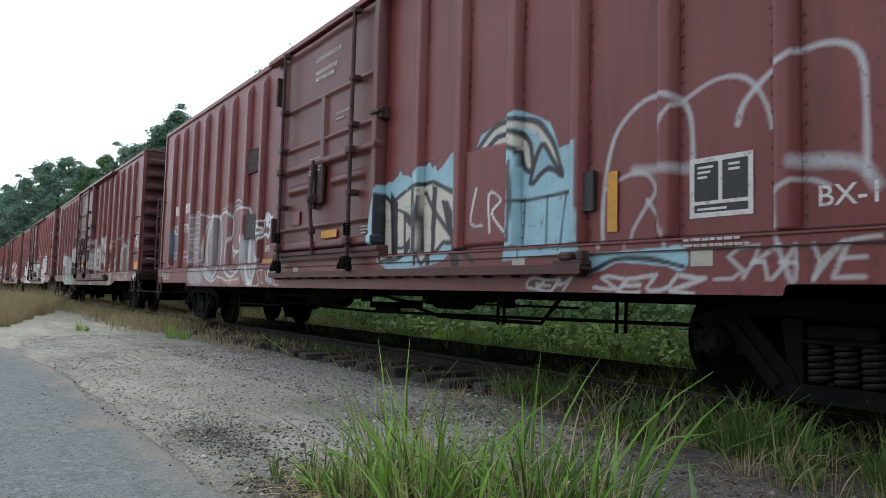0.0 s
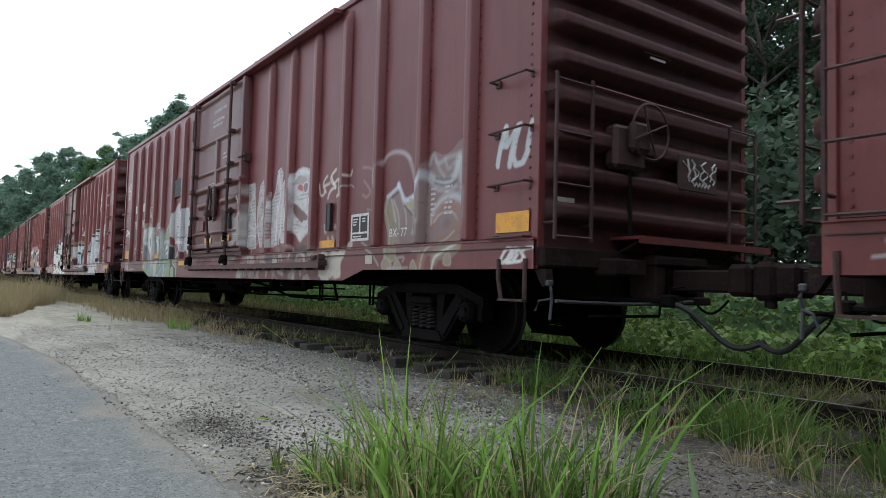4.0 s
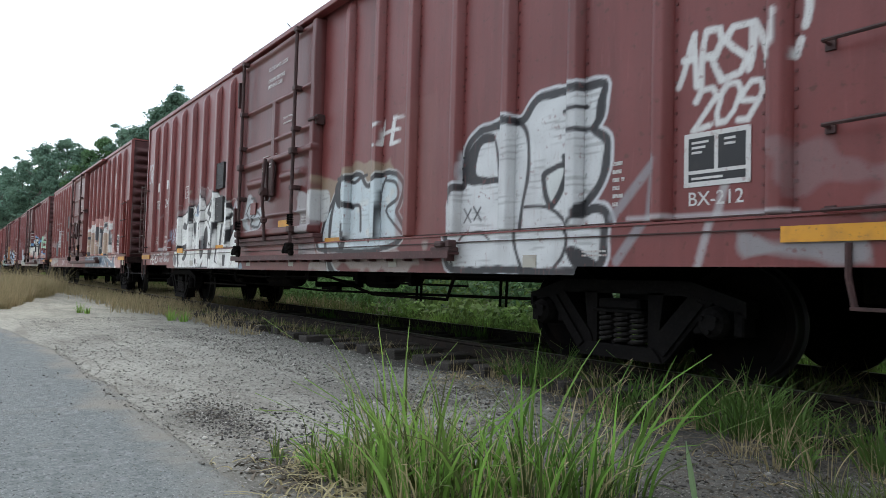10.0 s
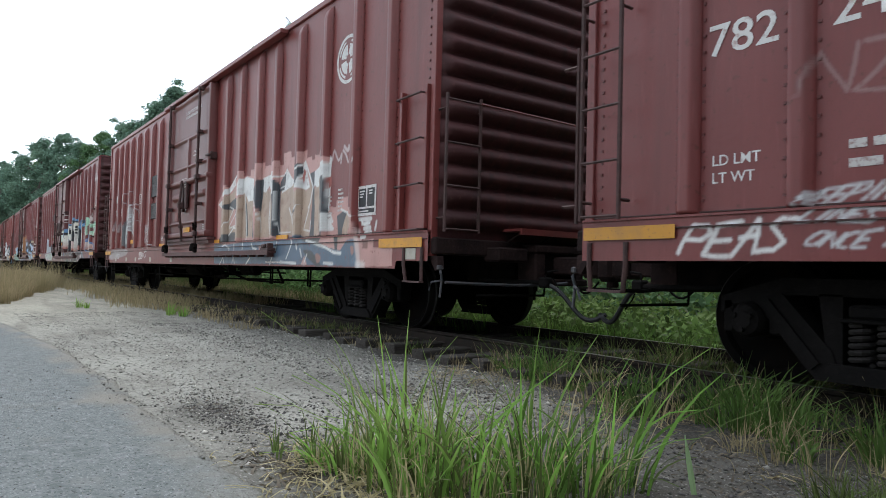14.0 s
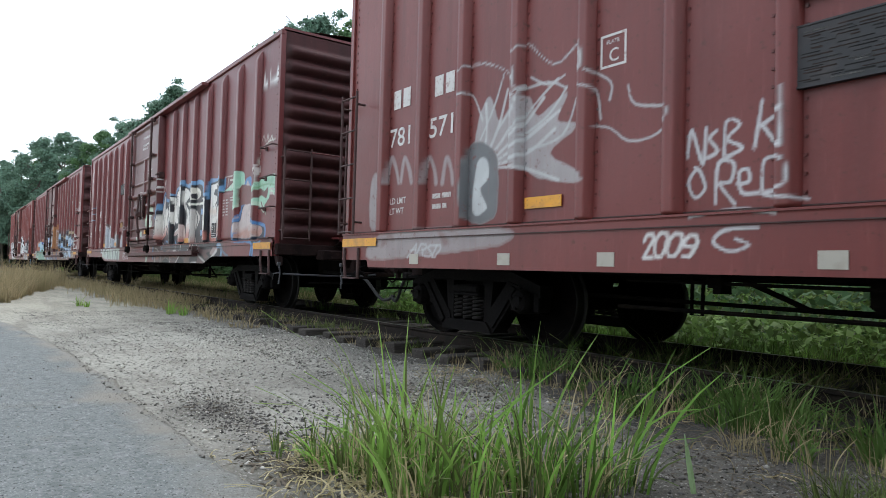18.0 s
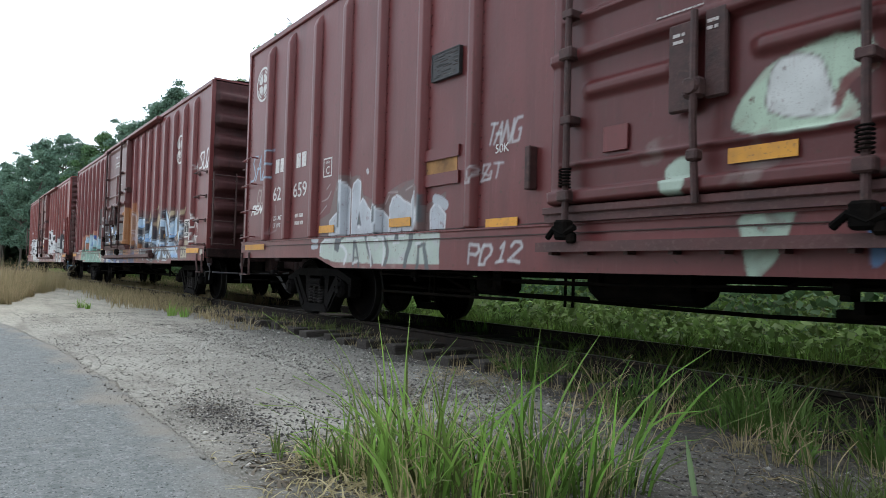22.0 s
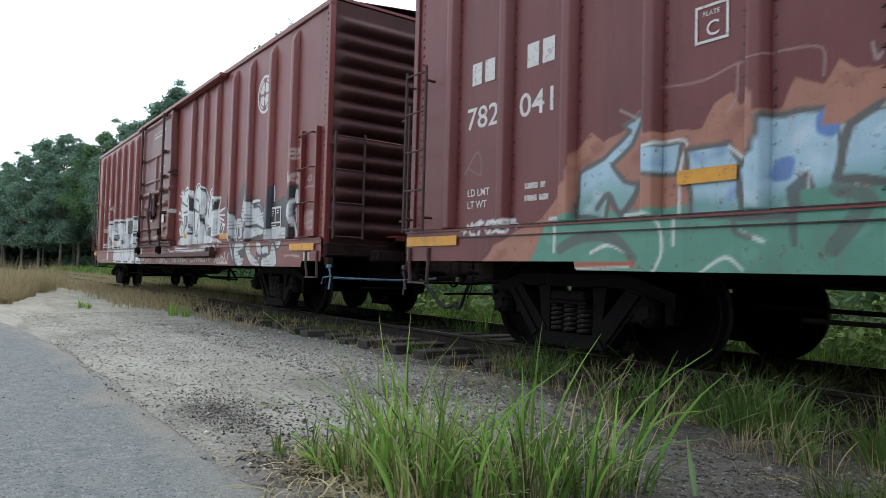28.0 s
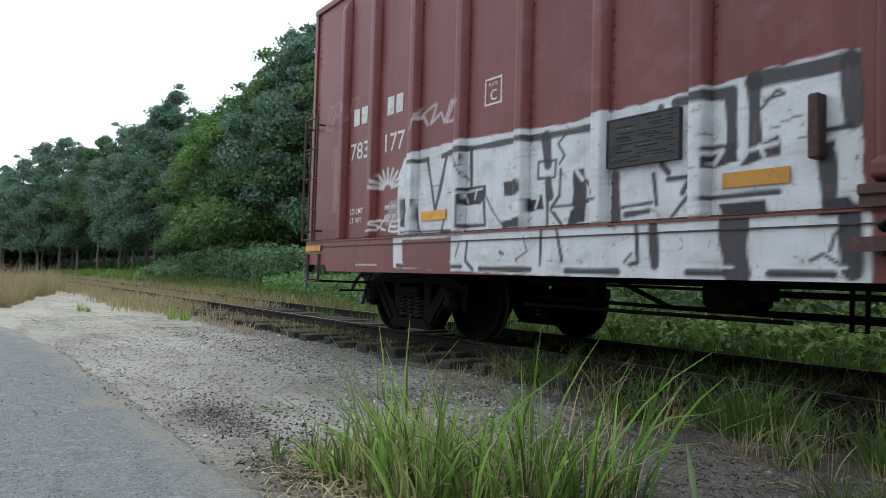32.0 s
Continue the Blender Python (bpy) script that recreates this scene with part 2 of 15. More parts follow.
# darker copy of the grass, with shade near the train in its colour
M["grass_shade"] = leafy("grass_shaded", (0.078, 0.155, 0.034), (0.12, 0.195, 0.05), 0.65)
M["grass"] = leafy("grass_green", (0.165, 0.325, 0.064), (0.32, 0.445, 0.125), 0.6, 0.5)
M["grass_dry"] = leafy("grass_dry", (0.36, 0.29, 0.17), (0.27, 0.24, 0.13), 0.35, 0.25)
M["straw"] = leafy("straw", (0.5, 0.43, 0.26), (0.4, 0.36, 0.2), 0.35, 0.35)
M["grass_mid"] = leafy("grass_verge", (0.105, 0.152, 0.046), (0.175, 0.175, 0.076), 0.6)
M["pale_leaf"] = leafy("leaf_pale", (0.3, 0.42, 0.22), (0.24, 0.36, 0.16), 0.1)
M["litter"] = leafy("dead_leaves", (0.1, 0.085, 0.065), (0.17, 0.14, 0.105), 0.5, 0.1)
# dirty ballast whose dark base includes the train's shade
M["ballast"] = mat("ballast_dirt_shaded", (0.026, 0.024, 0.021), 0.95, spots=((0.9, 5, 0.4, 0.65, (0.055, 0.047, 0.038), 0.8), (50, 4, 0.5, 0.66, (0.17, 0.155, 0.135), 0.6), (7, 6, 0.55, 0.7, (0.12, 0.095, 0.06), 0.6)), bump=1.0, bump_scale=55)
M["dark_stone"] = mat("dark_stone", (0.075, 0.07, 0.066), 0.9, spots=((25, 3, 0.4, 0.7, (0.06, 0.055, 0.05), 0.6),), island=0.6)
M["wood"] = mat("raw_wood", (0.42, 0.22, 0.08), 0.8, spots=((5, 6, 0.4, 0.7, (0.1, 0.05, 0.02), 0.9),))
M["paper"] = mat("white_paper", (0.7, 0.7, 0.68), 0.8, spots=((8, 5, 0.5, 0.8, (0.45, 0.4, 0.36), 0.5),))

# ---- building blocks ----
def mesh_of(name, verts, faces, mats=(), idx=None, smooth=False):
    me = bpy.data.meshes.new(name)
    me.from_pydata([tuple(v) for v in verts], [], [tuple(f) for f in faces])
    for m in mats:
        me.materials.append(m)
    if idx is not None:
        me.polygons.foreach_set("material_index", np.asarray(idx, dtype=np.int32))
    if smooth:
        me.polygons.foreach_set("use_smooth", np.ones(len(me.polygons), dtype=bool))
    me.update()
    return me


class Shape:
    """Collects boxes, bars, discs and sheets into one mesh."""

    def __init__(self):
        self.v, self.f, self.i = [], [], []

    def add(self, verts, faces, i=0):
        o = len(self.v)
        self.v += [tuple(p) for p in verts]
        self.f += [tuple(o + k for k in f) for f in faces]
        self.i += [i] * len(faces)
        return self

    def box(self, x0, x1, y0, y1, z0, z1, i=0, bevel=0.0):
        if bevel <= 0:
            p = [(x, y, z) for z in (z0, z1) for y in (y0, y1) for x in (x0, x1)]
            return self.add(p, [(0, 2, 3, 1), (4, 5, 7, 6), (0, 1, 5, 4), (2, 6, 7, 3), (0, 4, 6, 2), (1, 3, 7, 5)], i)
        bm = bmesh.new()
        bmesh.ops.create_cube(bm, size=1, matrix=Matrix.Translation(((x0 + x1) / 2, (y0 + y1) / 2, (z0 + z1) / 2)) @ Matrix.Diagonal((x1 - x0, y1 - y0, z1 - z0, 1)))
        bmesh.ops.bevel(bm, geom=bm.edges[:], offset=bevel, segments=1, affect="EDGES", profile=0.5)
        bm.verts.index_update()
        self.add([v.co[:] for v in bm.verts], [[v.index for v in f.verts] for f in bm.faces], i)
        bm.free()
        return self

    def bar(self, path, r, n=6, i=0, flat=1.0):
        """A round bar along a path of points."""
        pts = [Vector(p) for p in path]
        rings = []
        for k, p in enumerate(pts):
            d = (pts[min(k + 1, len(pts) - 1)] - pts[max(k - 1, 0)]).normalized()
            u = d.orthogonal().normalized() if abs(d.z) > 0.9 else d.cross(Vector((0, 0, 1))).normalized()
            w = d.cross(u)
            rings.append([p + u * (r * math.cos(2 * math.pi * a / n)) + w * (r * flat * math.sin(2 * math.pi * a / n)) for a in range(n)])
        v = [q for ring in rings for q in ring]
        f = [(k * n + a, k * n + (a + 1) % n, (k + 1) * n + (a + 1) % n, (k + 1) * n + a) for k in range(len(rings) - 1) for a in range(n)]
        f += [tuple(range(n))[::-1], tuple((len(rings) - 1) * n + a for a in range(n))]
        return self.add(v, f, i)

    def lathe(self, profile, n=20, axis="y", at=(0, 0, 0), i=0, idx=None):
        """profile: (radius, along) turned about an axis through at."""
        v, f, ii = [], [], []
        for k in range(n):
            c, s = math.cos(2 * math.pi * k / n), math.sin(2 * math.pi * k / n)
            for r, a in profile:
                p = {"y": (r * c, a, r * s), "x": (a, r * c, r * s), "z": (r * c, r * s, a)}[axis]
                v.append((p[0] + at[0], p[1] + at[1], p[2] + at[2]))
        m = len(profile)
        for k in range(n):
            for j in range(m - 1):
                f.append((k * m + j, k * m + j + 1, ((k + 1) % n) * m + j + 1, ((k + 1) % n) * m + j))
                ii.append(idx[j] if idx else i)
        o = len(self.v)
        self.v += v
        self.f += [tuple(o + q for q in g) for g in f]
        self.i += ii
        return self

    def prism(self, outline, y0, y1, i=0):
        """An outline of (x, z) points pushed from y0 to y1."""
        n = len(outline)
        v = [(x, y0, z) for x, z in outline] + [(x, y1, z) for x, z in outline]
        f = [tuple(range(n)), tuple(range(2 * n - 1, n - 1, -1))] + [(k, n + k, n + (k + 1) % n, (k + 1) % n) for k in range(n)]
        return self.add(v, f, i)

    def mesh(self, name, *mats, smooth=False):
        return mesh_of(name, self.v, self.f, mats, self.i if len(mats) > 1 else None, smooth)


def part(name, data, parent, label="", at=None):
    """Links a mesh as one part under a thing or a part."""
    ob = new(name, data)
    ob.parent = parent
    if at is not None:
        ob.matrix_basis = at
    if label:
        ob["label"] = label
    return ob


def grid_mesh(name, xs, zs, place, mats, paint=None, flip=False):
    """A sheet over the lines xs and zs; place(X, Z) gives x, y, z arrays; paint(X, Z) a colour layer with alpha."""
    X, Z = np.meshgrid(xs, zs)
    P = np.stack(place(X, Z), -1).reshape(-1, 3).astype(np.float32)
    w, h = len(xs), len(zs)
    a = (np.arange(h - 1)[:, None] * w + np.arange(w - 1)[None]).reshape(-1)
    q = np.stack([a, a + 1, a + w + 1, a + w], 1)
    if flip:
        q = q[:, ::-1]
    me = bpy.data.meshes.new(name)
    me.vertices.add(len(P))
    me.vertices.foreach_set("co", P.ravel())
    me.loops.add(q.size)
    me.loops.foreach_set("vertex_index", q.ravel().astype(np.int32))
    me.polygons.add(len(q))
    me.polygons.foreach_set("loop_start", (np.arange(len(q)) * 4).astype(np.int32))
    for m in mats:
        me.materials.append(m)
    me.update(calc_edges=True)
    if paint is not None:
        at = me.attributes.new("paint", "FLOAT_COLOR", "POINT")
        at.data.foreach_set("color", paint(X, Z).reshape(-1, 4).astype(np.float32).ravel())
    return me


def painted_mesh(me, paint):
    """Lays the colour layer on any finished mesh, by its x and z."""
    co = np.empty(len(me.vertices) * 3, dtype=np.float32)
    me.vertices.foreach_get("co", co)
    co = co.reshape(-1, 3)
    at = me.attributes.new("paint", "FLOAT_COLOR", "POINT")
    at.data.foreach_set("color", paint(co[:, 0], co[:, 2]).reshape(-1, 4).astype(np.float32).ravel())
    return me

# ---- spray paint: letters drawn as strokes on a five-by-five grid (a..e is the top row, u..y the bottom) ----
GLYPHS = {
    "A": "ucy lkn", "B": "aduy aksoyu", "C": "dbfkpvx", "D": "acinrwu au", "E": "eauy kn", "F": "eau kn", "G": "ebfpvyton", "H": "au ey ko",
    "I": "cw", "J": "ctwp", "K": "au ekm kmy", "L": "auy", "M": "aukm uamey", "N": "uaye", "O": "bfpvxtjdb", "P": "uadjnk", "Q": "bfpvxtjdb sy",
    "R": "uadjnk my", "S": "ebfmtxu", "T": "ae cw", "U": "apvxte", "V": "awe", "W": "aumye", "X": "ay eu", "Y": "amew mw", "Z": "aeuy",
    "0": "bfpvxtjdb", "1": "gcw vx", "2": "fbdjuy", "3": "aemnsxvp", "4": "dpt dx", "5": "eaklnsxu", "6": "dfpvxtnlk", "7": "aev", "8": "bfmtxvpmjdb", "9": "ojdbfknoxv",
    "!": "cm rw", "-": "ln", "*": "cw fs ip", ">": "ko io so",
}


def wobble(X, Z, scale, seed):
    """Smooth pseudo-random field between about -1 and 1."""
    a = np.sin(X * 1.7 * scale + seed * 1.3 + 1.9 * np.sin(Z * 1.1 * scale + seed)) + np.sin(Z * 2.3 * scale - seed * 2.1 + 1.7 * np.sin(X * 0.9 * scale + 2 * seed))
    return a * 0.5


def far_from(X, Z, path):
    """Distance to a line of points."""
    d = np.full(X.shape, 9.0)
    for (ax, az), (bx, bz) in zip(path[:-1], path[1:]):
        vx, vz = bx - ax, bz - az
        t = np.clip(((X - ax) * vx + (Z - az) * vz) / max(vx * vx + vz * vz, 1e-9), 0, 1)
        d = np.minimum(d, np.hypot(X - ax - t * vx, Z - az - t * vz))
    return d


def strokes(letter, x0, x1, z0, z1, lean=0.0):
    for run in GLYPHS[letter].split():
        pts = []
        for ch in run:
            k = ord(ch) - 97
            u, v = (k % 5) / 4, 1 - (k // 5) / 4
            pts.append((x0 + (x1 - x0) * u + lean * (v - 0.5), z0 + (z1 - z0) * v))
        yield pts


def rounded(pts, closed):
    """A smooth line through the points."""
    n = len(pts)
    at = (lambda k: pts[k % n]) if closed else (lambda k: pts[min(max(k, 0), n - 1)])
    out = []
    for k in range(n if closed else n - 1):
        a, b, c, d = at(k - 1), at(k), at(k + 1), at(k + 2)
        for t in (0.0, 0.25, 0.5, 0.75):
            out.append(tuple(0.5 * (2 * b[j] + (c[j] - a[j]) * t + (2 * a[j] - 5 * b[j] + 4 * c[j] - d[j]) * t * t + (3 * b[j] - a[j] - 3 * c[j] + d[j]) * t ** 3) for j in (0, 1)))
    out.append(pts[0] if closed else pts[-1])
    return out


class Spray:
    def __init__(self, X, Z):
        self.X, self.Z = X, Z
        self.c = np.zeros(X.shape + (4,))

    def moved(self, dx):
        """The same surface with its paint slid along by dx."""
        self.X = self.X + dx
        return self

    def over(self, mask, colour, alpha=1.0):
        a = np.clip(mask, 0, 1) * alpha
        k = self.c
        out = a + k[..., 3] * (1 - a)
        col = np.asarray(colour) if np.ndim(colour) > 1 else np.broadcast_to(np.asarray(colour, float), self.X.shape + (3,))
        safe = np.maximum(out, 1e-6)
        for j in range(3):
            k[..., j] = (col[..., j] * a + k[..., j] * k[..., 3] * (1 - a)) / safe
        k[..., 3] = out

    def near(self, x0, x1, z0, z1, pad=0.4):
        X, Z = self.X, self.Z
        return bool(((X > x0 - pad) & (X < x1 + pad) & (Z > z0 - pad) & (Z < z1 + pad)).any())

    def tag(self, text, x0, x1, z0, z1, colour, w=0.022, lean=0.1, seed=1, alpha=0.9, soft=0.018):
        if not self.near(x0, x1, z0, z1):
            return
        X = self.X + 0.022 * wobble(self.X, self.Z, 5, seed)
        Z = self.Z + 0.022 * wobble(self.Z, self.X, 4, seed + 3)
        step = (x1 - x0) / len(text)
        for k, ch in enumerate(text):
            if ch == " ":
                continue
            for p in strokes(ch, x0 + step * (k + 0.08), x0 + step * (k + 0.92), z0, z1, lean):
                self.over((w - far_from(X, Z, p)) / soft + 0.5, colour, alpha)

    def line(self, pts, colour, w=0.03, alpha=0.9, soft=0.03, seed=0):
        xs, zs = [p[0] for p in pts], [p[1] for p in pts]
        if not self.near(min(xs), max(xs), min(zs), max(zs)):
            return
        X = self.X + (0.03 * wobble(self.X, self.Z, 4, seed) if seed else 0)
        self.over((w - far_from(X, self.Z, pts)) / soft + 0.5, colour, alpha)

    def cloud(self, x0, x1, z0, z1, colour, alpha=0.9, rough=0.15, seed=1, scale=4, soft=0.05):
        """A sprayed patch with an uneven rim."""
        if not self.near(x0, x1, z0, z1):
            return
        X, Z = self.X, self.Z
        n = rough * wobble(X, Z, scale, seed) + 0.4 * rough * wobble(X, Z, scale * 3, seed + 5)
        d = np.minimum(np.minimum(X - x0, x1 - X), np.minimum(Z - z0, z1 - Z)) + n
        self.over(d / soft + 0.5, colour, alpha)

    def window(self, pts, pad):
        xs, zs = [q[0] for q in pts], [q[1] for q in pts]
        return (self.X > min(xs) - pad) & (self.X < max(xs) + pad) & (self.Z > min(zs) - pad) & (self.Z < max(zs) + pad)

    def lay(self, m, mask, colour, alpha):
        """Paint over the chosen spots only."""
        k = self.c[m]
        a = np.clip(mask, 0, 1) * alpha
        out = a + k[:, 3] * (1 - a)
        col = np.broadcast_to(np.asarray(colour, float), (len(a), 3))
        k[:, :3] = (col * a[:, None] + k[:, :3] * (k[:, 3] * (1 - a))[:, None]) / np.maximum(out, 1e-6)[:, None]
        k[:, 3] = out
        self.c[m] = k

    def shape(self, pts, fill, rim, rw=0.02, halo=None, hw=0.0, low=None, hatch=0.0, mottle=None, smooth=True, alpha=0.97):
        """A filled outline: halo, rim, fill (fading to low), brush dashes and blotches."""
        m = self.window(pts, 0.15)
        if not m.any():
            return
        x, z = self.X[m], self.Z[m]
        ring = rounded(pts, True) if smooth else pts + pts[:1]
        x1, z1 = x + 0.006 * wobble(x, z, 11, 2), z + 0.006 * wobble(z, x, 13, 5)
        d, inside = far_from(x1, z1, ring), np.zeros(x.shape, bool)
        for (ax, az), (bx, bz) in zip(ring[:-1], ring[1:]):
            if az != bz:
                inside ^= ((az > z1) != (bz > z1)) & (x1 < (bx - ax) * (z1 - az) / (bz - az) + ax)
        d = np.where(inside, -d, d)
        rw, inset = (rw * 1.25 + 0.004, 0.9) if sum(rim) < 0.4 and sum(fill) > 0.5 else (rw, 0.2)
        if halo is not None:
            self.lay(m, (rw + hw - d) / 0.02 + 0.5, halo, alpha * 0.9)
        self.lay(m, (rw - d) / 0.014 + 0.5, rim, alpha)
        lo, hi = min(q[1] for q in pts), max(q[1] for q in pts)
        body = np.asarray(fill, float)[None]
        if low is not None:
            t = np.clip((z - lo) / (hi - lo) * 4.5 - 0.7 + 0.4 * wobble(x, z, 4, 3), 0, 1)[:, None]
            body = np.asarray(low)[None] * (1 - t) + body * t
        if mottle is not None:
            t = np.clip(wobble(x, z, 6, 4) * 0.9 + 0.6 * wobble(x, z, 15, 7) - 0.35, 0, 0.8)[:, None]
            body = body * (1 - t) + np.asarray(mottle)[None] * t
        body = body * (1 + 0.06 * wobble(x, z, 9, 6))[:, None]
        self.lay(m, (-d - inset * rw) / 0.014 + 0.5, body, alpha)
        if hatch:
            s = np.sin(z * 105 + 3.0 * wobble(x, z, 3, 2)) + 0.9 * wobble(x, z, 7, 8) + 0.5 * wobble(x, z * 3, 5, 1)
            self.lay(m, (s - 1.25 + 0.7 * hatch) * 2 * (d < -0.015), tuple(0.2 * c for c in fill), hatch)

    def curve(self, pts, colour, w=0.02, alpha=0.95, blur=0.014, smooth=True):
        """A stroke of half-width w along a smooth line."""
        m = self.window(pts, w + 0.12)
        if m.any():
            x, z = self.X[m], self.Z[m]
            line = rounded(pts, False) if smooth and len(pts) > 2 else pts
            wide = w * (1 + 0.18 * wobble(x, z, 6, 3))
            self.lay(m, (wide - far_from(x, z, line)) / blur + 0.5, colour, alpha)

    def curves(self, *lines, **style):
        for pts in lines:
            self.curve(pts, **style)

    def shapes(self, *rings, **style):
        for pts in rings:
            self.shape(pts, **style)

    def erase(self, x0, x1, z0, z1):
        self.c[..., 3] *= ~((self.X > x0) & (self.X < x1) & (self.Z > z0) & (self.Z < z1))

    def smears(self, x0, x1, z0, z1, colours, count, seed, size=0.2, alpha=0.6):
        """Old overlapping patches of paint."""
        r = random.Random(seed)
        for _ in range(count):
            x, z, w, h = r.uniform(x0, x1), r.uniform(z0, z1), size * r.uniform(0.4, 1.2), size * r.uniform(0.3, 0.9)
            self.cloud(x - w, x + w, max(z0 - 0.1, z - h), z + h, r.choice(colours), alpha * r.uniform(0.5, 1), 0.12, r.randrange(99), 7, 0.09)


WHITE, SILVER, INK = (0.72, 0.72, 0.7), (0.54, 0.56, 0.57), (0.01, 0.01, 0.013)
CREAM, SKY_P = (0.58, 0.55, 0.47), (0.3, 0.5, 0.58)


def spray_a(s):
    s.tag("ANE-", 10.9, 12.1, 2.02, 2.16, (0.06, 0.02, 0.02), 0.008, seed=5, alpha=0.7)
    traced_a(s)
    s.erase(12.19, 12.96, 1.17, 2.16)
    s.curves([(12.5, 1.75), (12.42, 1.42), (12.6, 1.38)], [(12.72, 1.3), (12.7, 1.68), (12.88, 1.6), (12.75, 1.48), (12.98, 1.25)], colour=WHITE, w=0.014)
    s.tag("SEUZ", 14.1, 15.05, 0.76, 0.87, SILVER, 0.016, seed=3, alpha=0.8)
    s.tag("SKAYE", 15.18, 16.1, 0.84, 1.06, SILVER, 0.014, seed=6, alpha=0.7)
    s.tag("GEM", 13.3, 13.8, 0.76, 0.86, SILVER, 0.012, seed=7)
    # the rear half
    s.tag("VR", 0.3, 0.95, 3.6, 4.0, SILVER, 0.014, 0.2, 3, 0.7)
    traced_a0(s)
    s.tag("SEBOU", 0.3, 1.1, 0.9, 1.02, SILVER, 0.012, seed=12, alpha=0.7)


def spray_b(s):
    s.smears(10.6, 14.0, 0.7, 1.2, (INK, CREAM, (0.3, 0.26, 0.24)), 40, 4, 0.1, 0.4)
    traced_b1(s)
    s.cloud(13.95, 14.58, 0.68, 1.12, CREAM, 0.8, 0.1, 7)
    s.tag("MU", 17.62, 18.05, 1.85, 2.2, SILVER, 0.03, seed=5)
    s.tag("OBS", 17.75, 18.1, 0.92, 1.05, WHITE, 0.018, seed=6)
    # the rear half
    s.tag("AUSTO", 0.46, 1.14, 3.26, 3.5, CREAM, 0.012, seed=8)
    s.tag("SEKS", 0.46, 1.1, 3.0, 3.22, CREAM, 0.012, seed=9)
    s.tag("DMC", 0.46, 0.98, 1.9, 2.06, WHITE, 0.02, seed=3)
    s.cloud(1.5, 2.05, 1.86, 2.04, (0.07, 0.03, 0.03), 0.6, 0.06, 4)
    s.cloud(3.1, 6.42, 0.66, 1.15, (0.2, 0.3, 0.16), 0.92, 0.05, 6)
    traced_b0(s)
    s.line([(6.0, 1.62), (6.3, 1.66), (6.6, 1.6), (7.0, 1.66)], INK, 0.012, 0.8, seed=2)
    s.line([(6.02, 1.52), (6.3, 1.54), (6.7, 1.5)], WHITE, 0.03, 0.8)
    s.line([(6.15, 1.9), (6.24, 1.88)], (0.4, 0.06, 0.05), 0.025)
    s.tag("DNE", 6.1, 6.5, 1.16, 1.28, SILVER, 0.014, seed=4)
    traced_b9(s)
    s.smears(7.4, 10.4, 1.0, 1.5, ((0.3, 0.27, 0.25), INK), 14, 7, 0.1, 0.4)
    s.cloud(10.2, 10.75, 1.2, 1.9, (0.45, 0.42, 0.4), 0.5, 0.15, 9)


